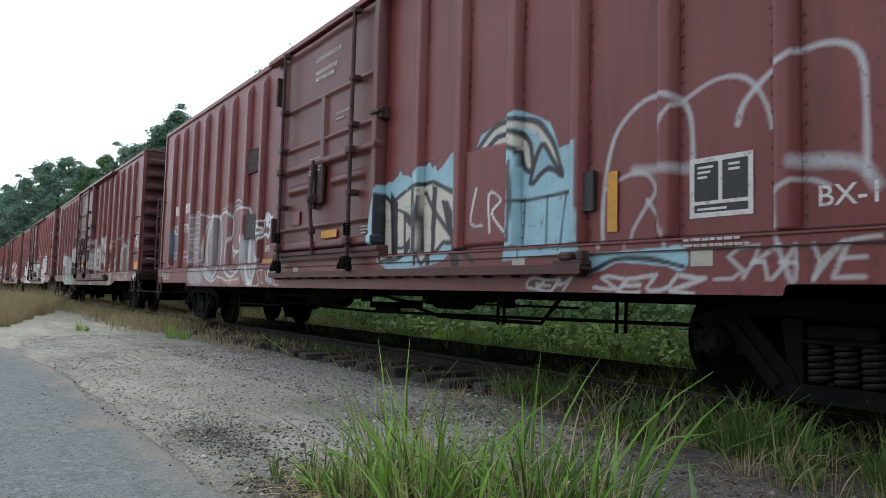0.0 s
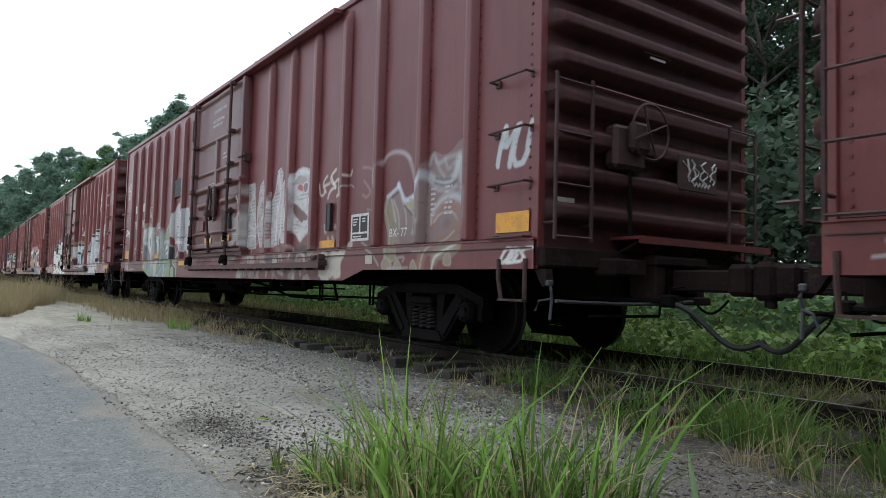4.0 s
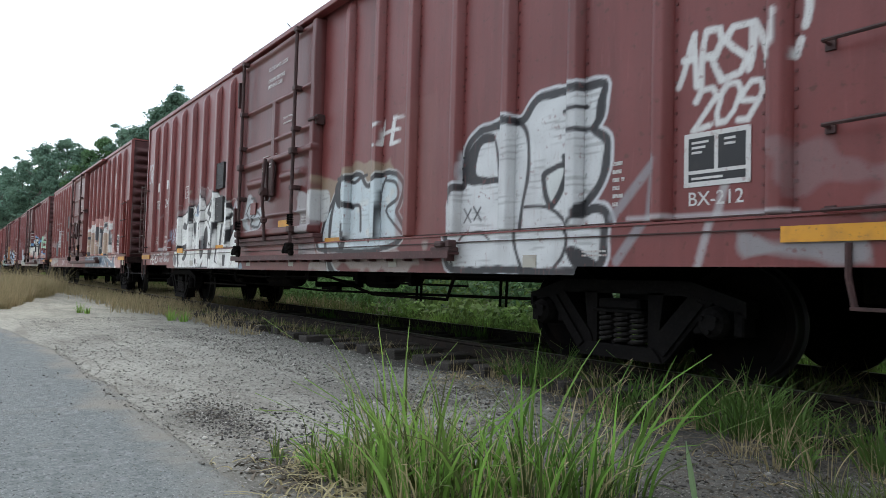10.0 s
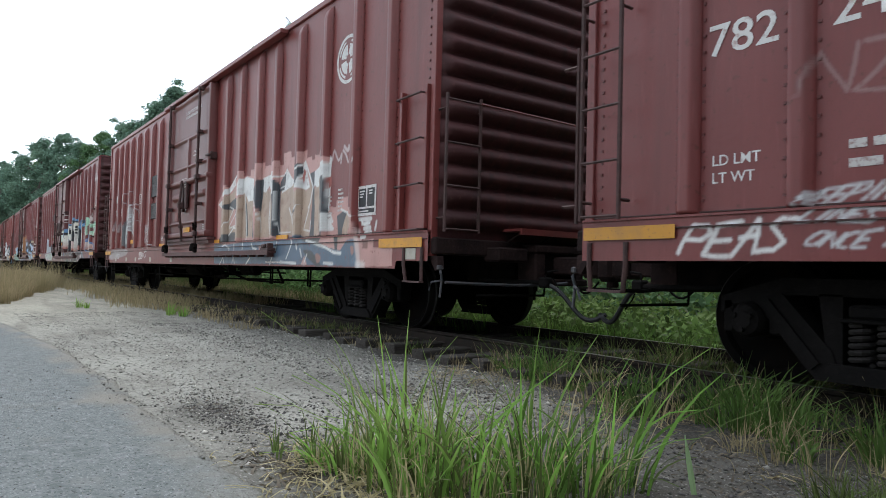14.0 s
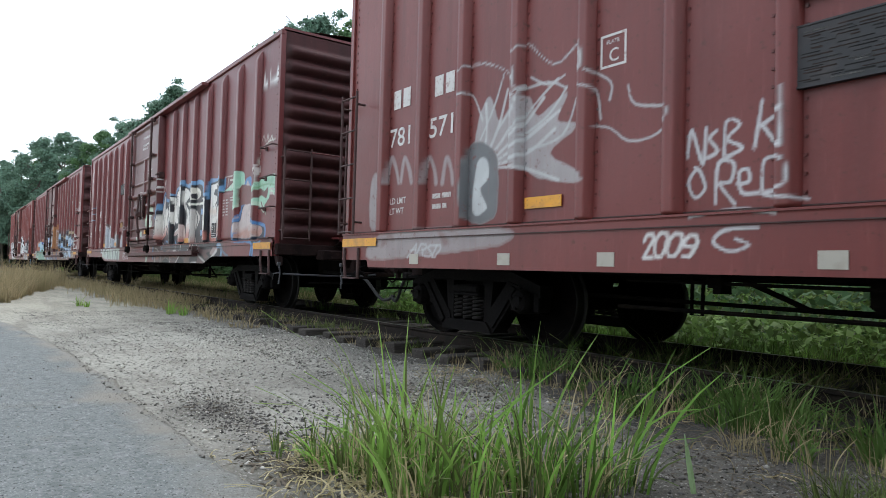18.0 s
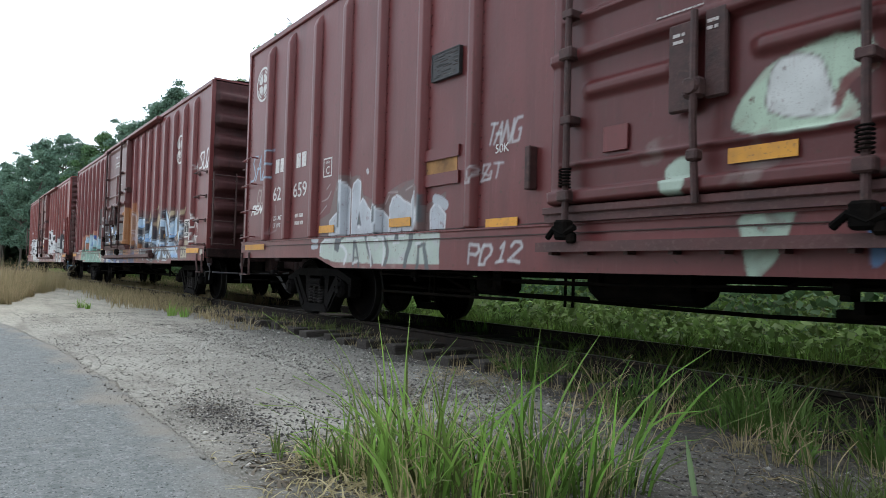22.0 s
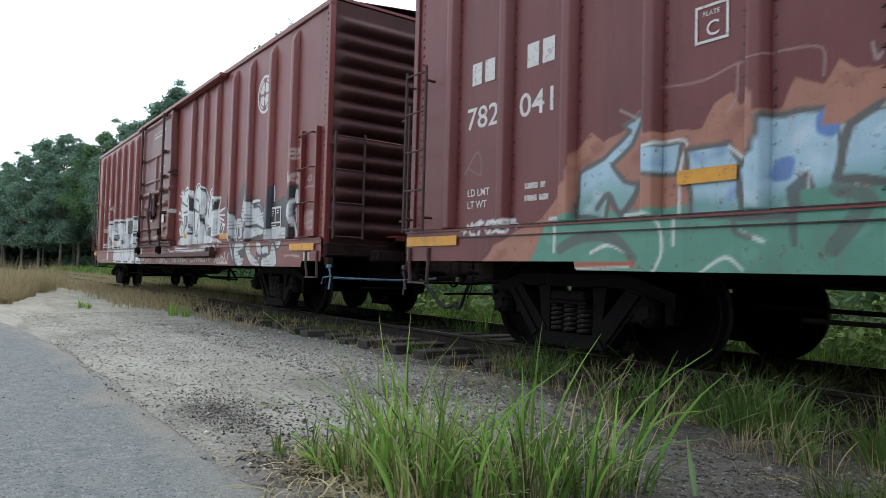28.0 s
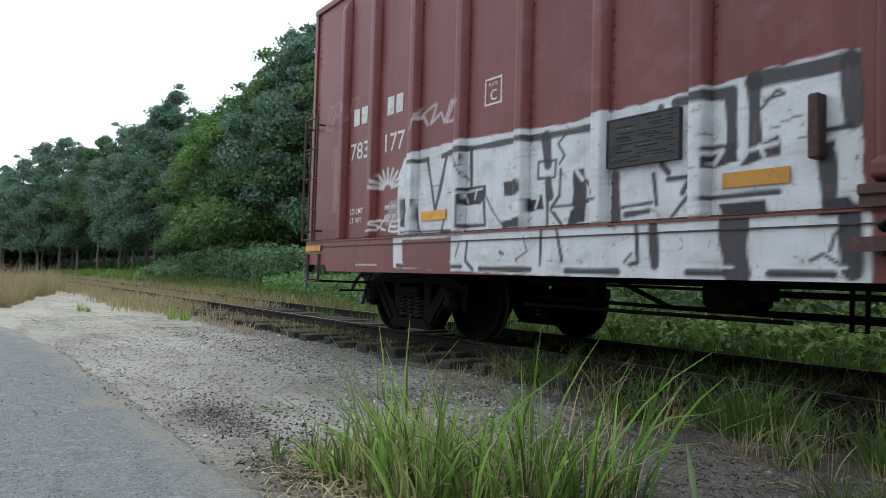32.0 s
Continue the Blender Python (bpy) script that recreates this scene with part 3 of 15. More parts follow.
def spray_c(s):
    s.cloud(10.55, 12.5, 1.6, 2.12, (0.3, 0.24, 0.16), 0.75, 0.15, 5, 3)
    s.cloud(10.4, 13.3, 0.76, 0.98, (0.5, 0.48, 0.43), 0.5, 0.1, 8)
    traced_c1(s)
    s.tag("CHE", 12.05, 12.72, 2.28, 2.56, WHITE, 0.022, 0.05, 2)
    s.cloud(12.62, 13.42, 1.1, 2.7, (0.2, 0.065, 0.055), 0.5, 0.03, 3)
    s.line([(15.85, 1.2), (16.25, 1.6), (16.2, 1.15), (15.95, 0.85)], (0.3, 0.31, 0.33), 0.04, 0.7)
    s.line([(16.0, 1.18), (17.3, 1.16)], SILVER, 0.016, 0.7)
    s.line([(16.85, 1.5), (16.65, 0.8)], SILVER, 0.03, 0.6)
    s.cloud(17.2, 18.1, 1.2, 1.5, (0.3, 0.29, 0.3), 0.25, 0.12, 4)
    s.tag("ARSN", 16.46, 17.15, 2.1, 2.44, WHITE, 0.026, 0.06, 4)
    s.tag("!", 17.28, 17.4, 2.14, 2.5, WHITE, 0.03, 0.06, 4)
    s.tag("209", 16.56, 17.07, 1.78, 2.04, WHITE, 0.022, 0.06, 5)
    s.cloud(17.0, 17.7, 0.87, 0.98, (0.3, 0.3, 0.31), 0.8, 0.06, 6)
    s.tag("CONTE", 17.0, 18.0, 3.1, 3.5, SILVER, 0.014, seed=6, alpha=0.8)
    # the rear half
    s.tag("KSNLV", 0.1, 0.85, 2.98, 3.45, SILVER, 0.013, 0.25, 8)
    traced_c0(s)
    s.tag("VUN", 2.6, 3.08, 1.5, 1.65, (0.4, 0.46, 0.58), 0.012, seed=2)
    s.tag("NRT", 2.6, 3.08, 1.3, 1.45, (0.4, 0.46, 0.58), 0.012, seed=3)
    s.tag("PEAS", 0.95, 1.7, 0.86, 1.06, WHITE, 0.016, seed=4)
    s.tag("KEEPING THE", 1.75, 2.62, 1.15, 1.24, SILVER, 0.009, seed=5)
    s.tag("LINES CLEAN", 1.78, 2.66, 1.03, 1.11, SILVER, 0.009, seed=6)
    s.tag("ONCE AGAIN", 1.8, 2.72, 0.9, 0.99, SILVER, 0.009, seed=7)
    s.tag("NZ", 1.75, 2.3, 1.8, 2.08, (0.3, 0.2, 0.19), 0.014, seed=7, alpha=0.6)
    s.shape([(7.75, 1.5), (7.85, 1.75), (7.95, 2.0), (8.15, 1.95), (8.2, 1.7), (8.55, 1.75), (8.6, 1.5), (8.2, 1.38)], (0.5, 0.54, 0.55), (0.4, 0.4, 0.4), 0.02, alpha=0.8, mottle=(0.3, 0.18, 0.17))
    s.curve([(7.9, 1.7), (8.05, 1.85), (8.2, 1.72), (8.05, 1.6), (7.9, 1.7)], INK, 0.02)
    s.curve([(8.1, 1.95), (8.3, 1.9), (8.3, 1.65), (8.1, 1.5), (8.45, 1.45), (8.55, 1.6), (8.4, 1.7)], INK, 0.022)
    s.cloud(10.05, 10.6, 1.0, 1.9, (0.48, 0.48, 0.48), 0.6, 0.1, 9)


def spray_d(s):
    traced_d1(s)
    # the rear half
    traced_d0(s)
    s.tag("2009", 4.75, 5.2, 0.84, 1.0, WHITE, 0.014, 0.04, 2)
    s.tag("ARSD", 1.6, 2.2, 0.84, 0.96, SILVER, 0.012, seed=9, alpha=0.6)


def spray_e(s):
    traced_e1(s)
    traced_e2(s)
    s.tag("OZ", 17.2, 17.9, 3.75, 3.95, WHITE, 0.02, 0.1, 6)
    s.tag("T", 15.6, 16.1, 2.15, 2.3, CREAM, 0.016, 0.1, 6)
    s.erase(15.3, 16.11, 1.17, 2.07)
    traced_e3(s)
    traced_e4(s)
    s.smears(7.5, 10.6, 1.05, 1.6, ((0.3, 0.28, 0.25), INK), 12, 5, 0.06, 0.35)
    # the rear half
    traced_e0(s)
    s.tag("SAZE", 0.22, 1.2, 2.18, 2.6, (0.22, 0.34, 0.45), 0.016, 0.1, 3)
    s.tag("REAK", 0.3, 0.85, 1.62, 1.74, WHITE, 0.018, 0.05, 4)
    s.tag("GUV", 0.5, 1.0, 1.8, 2.0, (0.3, 0.22, 0.2), 0.014, 0.05, 5)
    s.tag("TANG", 6.7, 7.15, 1.95, 2.15, SILVER, 0.014, 0.05, 6, 0.6)
    s.tag("DBT", 6.45, 6.9, 1.6, 1.75, SILVER, 0.012, 0.05, 6, 0.5)
    s.tag("PD12", 6.5, 7.3, 0.8, 0.98, SILVER, 0.016, 0.05, 7, 0.7)
    s.line([(1.2, 1.5), (1.1, 1.25), (1.4, 1.3), (1.35, 1.7)], SILVER, 0.01, 0.25)


def spray_f(s):
    traced_f1(s)
    s.tag("SUZ", 17.3, 18.1, 2.75, 3.1, WHITE, 0.024, 0.1, 7)
    s.tag("*", 17.05, 17.25, 2.75, 2.9, WHITE, 0.012, 0, 7)
    # the middle: door and the panel after it
    s.cloud(7.15, 11.6, 0.72, 1.02, (0.02, 0.045, 0.16), 0.92, 0.06, 3)
    s.cloud(7.5, 11.3, 1.0, 2.1, (0.03, 0.03, 0.035), 0.8, 0.2, 5)
    s.cloud(10.15, 10.75, 0.9, 2.3, (0.36, 0.16, 0.06), 0.85, 0.12, 7)
    s.cloud(10.9, 12.0, 1.0, 2.3, (0.36, 0.15, 0.05), 0.6, 0.3, 11, 3, 0.1)
    traced_f2(s)
    # the rear half
    for k, w in enumerate(("I DONT", "TELL ADOT", "FEELS GRET")):
        s.tag(w, 6.38, 7.02, 0.98 - 0.11 * k, 1.06 - 0.11 * k, CREAM, 0.01, 0.01, k + 2)
    s.tag("*CRKS", 1.0, 1.75, 1.08, 1.2, WHITE, 0.016, 0.04, 5)


def spray_g(s):
    traced_g0(s)
    s.tag("KWD", 2.72, 3.6, 2.34, 2.56, (0.45, 0.38, 0.37), 0.018, 0.1, 3)
    s.tag("SANR", 0.62, 0.82, 1.5, 2.4, (0.28, 0.16, 0.15), 0.014, 0.0, 4, 0.6)
    s.tag("BEAR", 0.4, 1.3, 2.7, 3.0, (0.28, 0.16, 0.15), 0.014, 0.1, 5, 0.6)
    for k in range(9):
        a = radians(20 * k + 10)
        s.line([(2.1 + 0.1 * math.cos(a), 1.72 + 0.07 * math.sin(a)), (2.1 + 0.34 * math.cos(a), 1.72 + 0.24 * math.sin(a))], WHITE, 0.02, 0.8)
    s.tag("SCE", 1.75, 2.4, 1.22, 1.34, WHITE, 0.016, 0.05, 6)
    s.cloud(2.15, 2.45, 1.35, 1.62, (0.4, 0.38, 0.38), 0.5, 0.08, 6)
    s.smears(4.2, 7.1, 2.2, 2.9, ((0.2, 0.09, 0.085),), 20, 5, 0.06, 0.5)
    # the front half
    traced_g1(s)
    s.tag("DOUBLE", 9.35, 10.2, 1.86, 2.02, WHITE, 0.014, 0.03, 5, 0.7)
    s.tag(">", 10.25, 10.62, 1.9, 2.02, WHITE, 0.014, 0.03, 5, 0.7)
    s.tag("TERRES", 9.0, 10.0, 1.3, 1.4, (0.45, 0.4, 0.4), 0.014, 0.03, 6, 0.6)

# painted shapes of the large pieces, in metres along and above the side
def traced_a(s):
    s.shape([(10.67, 1.07), (10.68, 1.91), (10.89, 2.01), (11.05, 2.06), (11.33, 2.0), (11.55, 2.1), (11.79, 2.01), (12.09, 2.19), (12.14, 2.01), (12.15, 1.23), (11.75, 1.02)], SKY_P, SKY_P, 0.02)
    s.shapes([(10.71, 1.07), (10.68, 1.87), (10.85, 1.77), (11.37, 1.94), (11.44, 1.19), (11.06, 1.08)], [(11.44, 1.9), (11.7, 1.92), (12.11, 1.75), (12.13, 1.23), (11.92, 1.25), (11.61, 1.02), (11.48, 1.13)], fill=CREAM, rim=INK, rw=0.018, smooth=False, hatch=0.3)
    s.shapes([(10.83, 1.9), (10.99, 1.76), (11.01, 1.08), (10.89, 1.06)], [(11.12, 1.65), (11.39, 1.47), (11.33, 1.26), (11.16, 1.11)], [(11.87, 1.69), (11.99, 1.68), (12.28, 1.18), (12.28, 0.98), (12.17, 0.99)], [(11.69, 1.88), (11.78, 1.85), (11.76, 1.01), (11.7, 1.0)], [(11.43, 1.62), (11.49, 1.62), (11.49, 1.01), (11.44, 1.01)], fill=INK, rim=INK, rw=0.004, smooth=False)
    s.shape([(11.16, 1.54), (11.31, 1.45), (11.28, 1.3), (11.18, 1.22)], CREAM, INK, 0.01, smooth=False)
    s.curves([(11.03, 2.09), (11.05, 2.04)], [(11.16, 1.97), (11.17, 1.92)], [(10.94, 1.98), (10.96, 1.93)], [(11.62, 2.11), (11.64, 2.06)], [(11.72, 2.06), (11.74, 2.01)], [(11.83, 2.02), (11.85, 1.97)], colour=SKY_P, w=0.035)
    s.curve([(10.84, 1.76), (10.9, 1.21)], INK, 0.022)
    s.curve([(10.93, 1.69), (11.24, 1.58), (11.33, 1.41), (11.15, 1.23), (10.96, 1.23)], INK, 0.02)
    s.curve([(11.57, 1.81), (11.72, 1.62), (12.13, 1.26), (12.5, 1.03)], INK, 0.03)
    s.curve([(11.5, 1.77), (11.55, 1.18)], INK, 0.02)
    s.shape([(12.97, 1.03), (13.04, 1.92), (12.44, 2.12), (12.54, 2.28), (12.82, 2.36), (13.13, 2.4), (13.48, 2.23), (13.6, 1.97), (13.83, 2.0), (13.88, 1.09)], SKY_P, SKY_P, 0.015, smooth=False)
    s.curve([(12.47, 2.12), (12.72, 2.3), (13.03, 2.32), (13.33, 2.24), (13.51, 2.03), (13.62, 1.78)], INK, 0.05)
    s.curve([(12.52, 2.11), (12.74, 2.27), (13.03, 2.29), (13.31, 2.21), (13.48, 2.02), (13.58, 1.83)], CREAM, 0.028)
    s.shape([(12.6, 2.1), (12.79, 2.22), (13.07, 2.22), (13.24, 2.08), (13.27, 1.85), (13.18, 1.87), (13.09, 2.05), (12.83, 2.12)], CREAM, INK, 0.02)
    s.shape([(13.25, 1.72), (13.39, 2.05), (13.52, 1.9), (13.64, 1.74), (13.48, 1.83)], (0.25, 0.42, 0.52), INK, 0.018)
    s.curve([(12.99, 1.57), (13.25, 1.57), (13.73, 1.59)], INK, 0.016)
    s.curves([(13.18, 1.59), (13.16, 1.03)], [(13.47, 1.59), (13.46, 1.11)], [(13.7, 1.59), (13.63, 1.14)], colour=INK, w=0.01)
    s.curve([(13.03, 1.93), (13.05, 1.52), (13.01, 1.21)], INK, 0.03)
    s.curve([(14.11, 1.1), (14.1, 1.35), (14.14, 1.73), (14.25, 2.03), (14.51, 2.21), (14.77, 2.18), (14.9, 2.01), (14.92, 1.63), (14.92, 1.32)], (0.52, 0.53, 0.55), 0.018, alpha=0.85, blur=0.03)
    s.curve([(14.64, 1.89), (14.71, 2.05), (14.89, 2.15), (15.08, 2.22), (15.26, 2.21), (15.38, 2.12), (15.46, 1.97), (15.5, 1.81)], (0.52, 0.53, 0.55), 0.014, alpha=0.85, blur=0.03)
    s.curve([(15.26, 1.88), (15.31, 2.02), (15.49, 2.18), (15.68, 2.26), (15.85, 2.27), (15.98, 2.21), (16.04, 2.08), (16.05, 1.8), (16.05, 1.44)], (0.52, 0.53, 0.55), 0.018, alpha=0.85, blur=0.03)
    s.curves([(14.12, 1.56), (14.34, 1.65), (14.52, 1.64), (14.61, 1.51), (14.52, 1.39), (14.4, 1.22), (14.37, 1.09)], [(14.53, 1.44), (14.67, 1.25), (14.73, 1.09)], [(15.55, 1.18), (15.53, 1.36), (15.61, 1.44), (15.73, 1.45), (15.84, 1.4)], colour=(0.52, 0.53, 0.55), w=0.012, alpha=0.85, blur=0.03)
    s.curve([(15.55, 1.21), (15.55, 1.09), (15.62, 0.88), (15.66, 0.77)], (0.52, 0.53, 0.55), 0.014, alpha=0.85, blur=0.03)
    s.curve([(14.41, 1.68), (14.69, 1.66), (14.9, 1.63)], (0.5, 0.52, 0.55), 0.035, alpha=0.6, blur=0.05)
    s.curve([(15.66, 1.57), (15.87, 1.55), (16.02, 1.5), (16.1, 1.38)], (0.5, 0.52, 0.55), 0.04, alpha=0.7, blur=0.05)
    s.shape([(13.87, 1.07), (14.05, 1.04), (14.61, 1.06), (14.89, 1.06), (14.9, 0.92), (14.69, 0.95), (14.34, 0.98), (14.1, 0.91), (13.93, 0.89)], SKY_P, SKY_P, 0.01)
    s.curve([(13.84, 1.05), (13.9, 0.89), (14.05, 0.91), (14.3, 1.0), (14.61, 0.99), (14.89, 0.93)], INK, 0.02)


def traced_b0(s):
    s.shape([(3.05, 1.12), (3.06, 1.99), (3.15, 2.13), (3.38, 2.15), (3.64, 2.07), (3.83, 1.99), (3.93, 1.84), (4.01, 1.08)], (0.3, 0.21, 0.13), (0.3, 0.21, 0.13), 0.006, alpha=0.75)
    s.shape([(4.97, 1.51), (5.05, 1.71), (5.15, 1.88), (5.30, 1.97), (5.53, 2.04), (5.52, 1.44)], (0.34, 0.24, 0.13), (0.34, 0.24, 0.13), 0.006, alpha=0.8, mottle=(0.28, 0.2, 0.12))
    s.shape([(5.08, 1.63), (5.15, 1.77), (5.29, 1.90), (5.53, 1.92), (5.52, 1.44), (5.02, 1.51)], (0.17, 0.27, 0.13), (0.17, 0.27, 0.13), 0.006, mottle=(0.25, 0.36, 0.19))
    s.curve([(5.08, 1.66), (5.18, 1.79), (5.32, 1.90), (5.53, 1.93)], (0.07, 0.11, 0.13), 0.03)
    s.curve([(5.09, 1.69), (5.20, 1.83), (5.34, 1.92), (5.53, 1.95)], (0.43, 0.44, 0.42), 0.02, alpha=0.7)
    s.shape([(5.00, 1.59), (5.15, 1.59), (5.52, 1.56), (5.52, 1.11), (4.97, 1.07)], (0.13, 0.2, 0.21), (0.13, 0.2, 0.21), 0.006, smooth=False, mottle=(0.2, 0.3, 0.26))
    s.shape([(3.89, 1.88), (4.78, 1.70), (4.81, 1.07), (3.90, 1.12)], (0.16, 0.2, 0.18), (0.16, 0.2, 0.18), 0.006, smooth=False, alpha=0.8, mottle=(0.12, 0.2, 0.21))
    s.shape([(3.09, 1.66), (3.11, 1.91), (3.25, 2.04), (3.47, 2.04), (3.71, 1.96), (3.83, 1.83), (3.83, 1.67), (3.69, 1.55), (3.76, 1.35), (3.82, 1.12), (3.70, 1.09), (3.44, 1.31), (3.21, 1.50)], (0.56, 0.57, 0.55), (0.25, 0.26, 0.27), 0.03, mottle=(0.38, 0.39, 0.38))
    s.shape([(3.45, 1.65), (3.52, 1.73), (3.67, 1.72), (3.77, 1.64), (3.75, 1.53), (3.61, 1.48), (3.50, 1.56)], (0.13, 0.2, 0.21), (0.13, 0.2, 0.21), 0.006, mottle=(0.2, 0.16, 0.13))
    s.curve([(3.53, 1.55), (3.77, 1.64)], (0.07, 0.11, 0.13), 0.012)
    s.curve([(3.59, 1.38), (3.80, 1.39)], (0.07, 0.11, 0.13), 0.01)
    s.curve([(3.12, 1.98), (3.29, 2.07), (3.60, 2.01), (3.81, 1.86)], (0.2, 0.2, 0.2), 0.03, alpha=0.7, blur=0.04)
    s.shape([(3.09, 1.58), (3.26, 1.50), (3.53, 1.30), (3.70, 1.09), (3.62, 0.93), (3.31, 1.04), (3.12, 1.33)], (0.2, 0.21, 0.23), (0.2, 0.21, 0.23), 0.006, alpha=0.8, mottle=(0.27, 0.28, 0.3))
    s.shape([(3.20, 1.08), (3.45, 1.04), (3.71, 0.80), (3.67, 0.74), (3.23, 0.85)], (0.17, 0.27, 0.13), (0.17, 0.27, 0.13), 0.006, mottle=(0.28, 0.38, 0.24))
    s.shape([(3.22, 1.08), (3.33, 1.12), (3.45, 0.88), (3.27, 0.94)], (0.25, 0.26, 0.27), (0.25, 0.26, 0.27), 0.006, alpha=0.7)
    s.curve([(3.45, 0.88), (3.62, 1.03), (3.60, 1.13)], (0.07, 0.11, 0.13), 0.012)
    s.shape([(3.94, 0.96), (3.91, 1.56), (3.92, 1.94), (4.02, 1.98), (4.09, 1.91), (4.08, 1.54), (4.14, 1.10), (4.12, 0.95)], (0.43, 0.44, 0.42), (0.3, 0.31, 0.3), 0.012, mottle=(0.3, 0.31, 0.3))
    s.curve([(4.13, 1.97), (4.28, 2.04), (4.51, 2.01), (4.68, 1.89), (4.72, 1.73)], (0.32, 0.31, 0.31), 0.05, alpha=0.8, blur=0.05)
    s.shape([(4.16, 1.82), (4.21, 1.90), (4.42, 1.94), (4.60, 1.88), (4.69, 1.73), (4.48, 1.80), (4.29, 1.77)], (0.19, 0.06, 0.055), (0.19, 0.06, 0.055), 0.006)
    s.curve([(4.16, 1.82), (4.25, 1.93), (4.45, 1.96), (4.65, 1.87)], (0.56, 0.57, 0.55), 0.02)
    s.shape([(4.13, 1.66), (4.22, 1.69), (4.34, 1.64), (4.42, 1.50), (4.44, 1.26), (4.36, 1.24), (4.30, 1.48), (4.22, 1.60), (4.15, 1.59)], (0.56, 0.57, 0.55), (0.28, 0.3, 0.29), 0.012)
    s.curve([(4.15, 1.73), (4.38, 1.70), (4.60, 1.62), (4.71, 1.62)], (0.56, 0.57, 0.55), 0.028, alpha=0.8)
    s.curve([(4.50, 1.60), (4.53, 1.29)], (0.2, 0.3, 0.36), 0.03, alpha=0.7)
    s.shape([(4.15, 1.07), (4.36, 1.09), (4.61, 1.28), (4.72, 1.46), (4.75, 1.85), (4.81, 1.86), (4.84, 1.45), (4.81, 1.26), (4.55, 1.00), (4.39, 0.69), (4.29, 0.69), (4.26, 0.83)], (0.43, 0.44, 0.42), (0.3, 0.32, 0.31), 0.014, mottle=(0.3, 0.33, 0.33))
    s.shape([(4.77, 1.32), (4.81, 1.81), (4.86, 1.77), (4.86, 1.18), (4.80, 1.18)], (0.06, 0.06, 0.065), (0.06, 0.06, 0.065), 0.006, alpha=0.85)
    s.shape([(3.80, 1.22), (3.89, 1.47), (3.94, 1.21), (3.88, 1.18)], (0.06, 0.075, 0.08), (0.06, 0.075, 0.08), 0.006, alpha=0.85)
    s.shape([(4.88, 1.07), (4.89, 1.44), (4.88, 1.80), (4.92, 1.82), (5.01, 1.48), (4.97, 1.20), (4.89, 0.94), (4.73, 0.75), (4.61, 0.72), (4.78, 0.91)], (0.43, 0.44, 0.42), (0.3, 0.32, 0.31), 0.014, mottle=(0.32, 0.35, 0.34))
    s.curve([(4.86, 1.92), (4.93, 1.84), (4.97, 1.65)], (0.3, 0.28, 0.28), 0.04, alpha=0.7, blur=0.05)
    s.shape([(5.15, 1.24), (5.17, 1.41), (5.25, 1.50), (5.33, 1.47), (5.41, 1.31), (5.42, 1.12), (5.38, 1.05), (5.29, 1.22), (5.20, 1.28)], (0.56, 0.57, 0.55), (0.25, 0.26, 0.27), 0.014, mottle=(0.36, 0.38, 0.37))
    s.shape([(5.23, 1.23), (5.29, 1.26), (5.38, 1.17), (5.35, 1.08), (5.27, 1.10)], (0.2, 0.3, 0.36), (0.2, 0.3, 0.36), 0.006, mottle=(0.1, 0.16, 0.18))
    s.curve([(5.16, 1.32), (5.26, 1.35), (5.33, 1.37)], (0.07, 0.11, 0.13), 0.03)
    s.curve([(5.00, 1.55), (5.15, 1.57), (5.36, 1.57), (5.52, 1.53)], (0.43, 0.44, 0.42), 0.04, alpha=0.8)
    s.curve([(5.02, 1.45), (5.17, 1.49)], (0.07, 0.11, 0.13), 0.02)
    s.curve([(5.36, 1.46), (5.52, 1.49)], (0.2, 0.3, 0.36), 0.05, alpha=0.7)
    s.curve([(5.08, 1.19), (5.15, 1.41)], (0.2, 0.3, 0.36), 0.04, alpha=0.6)
    s.shape([(3.70, 0.90), (3.94, 0.96), (4.29, 0.71), (4.61, 0.83), (4.89, 0.99), (5.15, 1.03), (5.52, 1.04), (5.52, 0.69), (3.79, 0.71)], (0.15, 0.2, 0.2), (0.15, 0.2, 0.2), 0.006, smooth=False, mottle=(0.22, 0.3, 0.2))
    s.curves([(3.72, 0.87), (3.94, 0.90), (4.09, 0.71)], [(3.71, 0.79), (3.90, 0.74)], [(3.94, 0.93), (4.08, 0.83), (4.26, 0.71)], [(3.78, 0.91), (4.01, 0.94), (4.15, 1.04)], [(4.81, 0.75), (5.02, 0.88), (5.25, 1.00)], [(4.84, 0.83), (5.05, 0.93), (5.20, 1.03)], [(4.49, 0.75), (4.58, 0.86)], [(5.27, 0.76), (5.25, 1.03)], colour=(0.2, 0.3, 0.36), w=0.035, alpha=0.8)
    s.shapes([(4.29, 0.71), (4.26, 0.89), (4.36, 1.04), (4.48, 1.06), (4.52, 0.89), (4.41, 0.70)], [(5.17, 0.68), (5.25, 0.83), (5.29, 1.05), (5.34, 1.02), (5.29, 0.78), (5.22, 0.68)], fill=(0.43, 0.44, 0.42), rim=(0.43, 0.44, 0.42), rw=0.006)
    s.shape([(5.39, 0.83), (5.43, 0.93), (5.49, 0.90), (5.48, 0.80), (5.43, 0.78)], (0.1, 0.12, 0.13), (0.43, 0.44, 0.42), 0.02)
    s.shape([(5.29, 0.73), (5.40, 0.77), (5.52, 0.76), (5.52, 0.69), (5.29, 0.69)], (0.22, 0.32, 0.18), (0.22, 0.32, 0.18), 0.006)
    s.curve([(4.61, 0.75), (4.73, 0.72), (4.78, 0.78)], (0.43, 0.44, 0.42), 0.03)
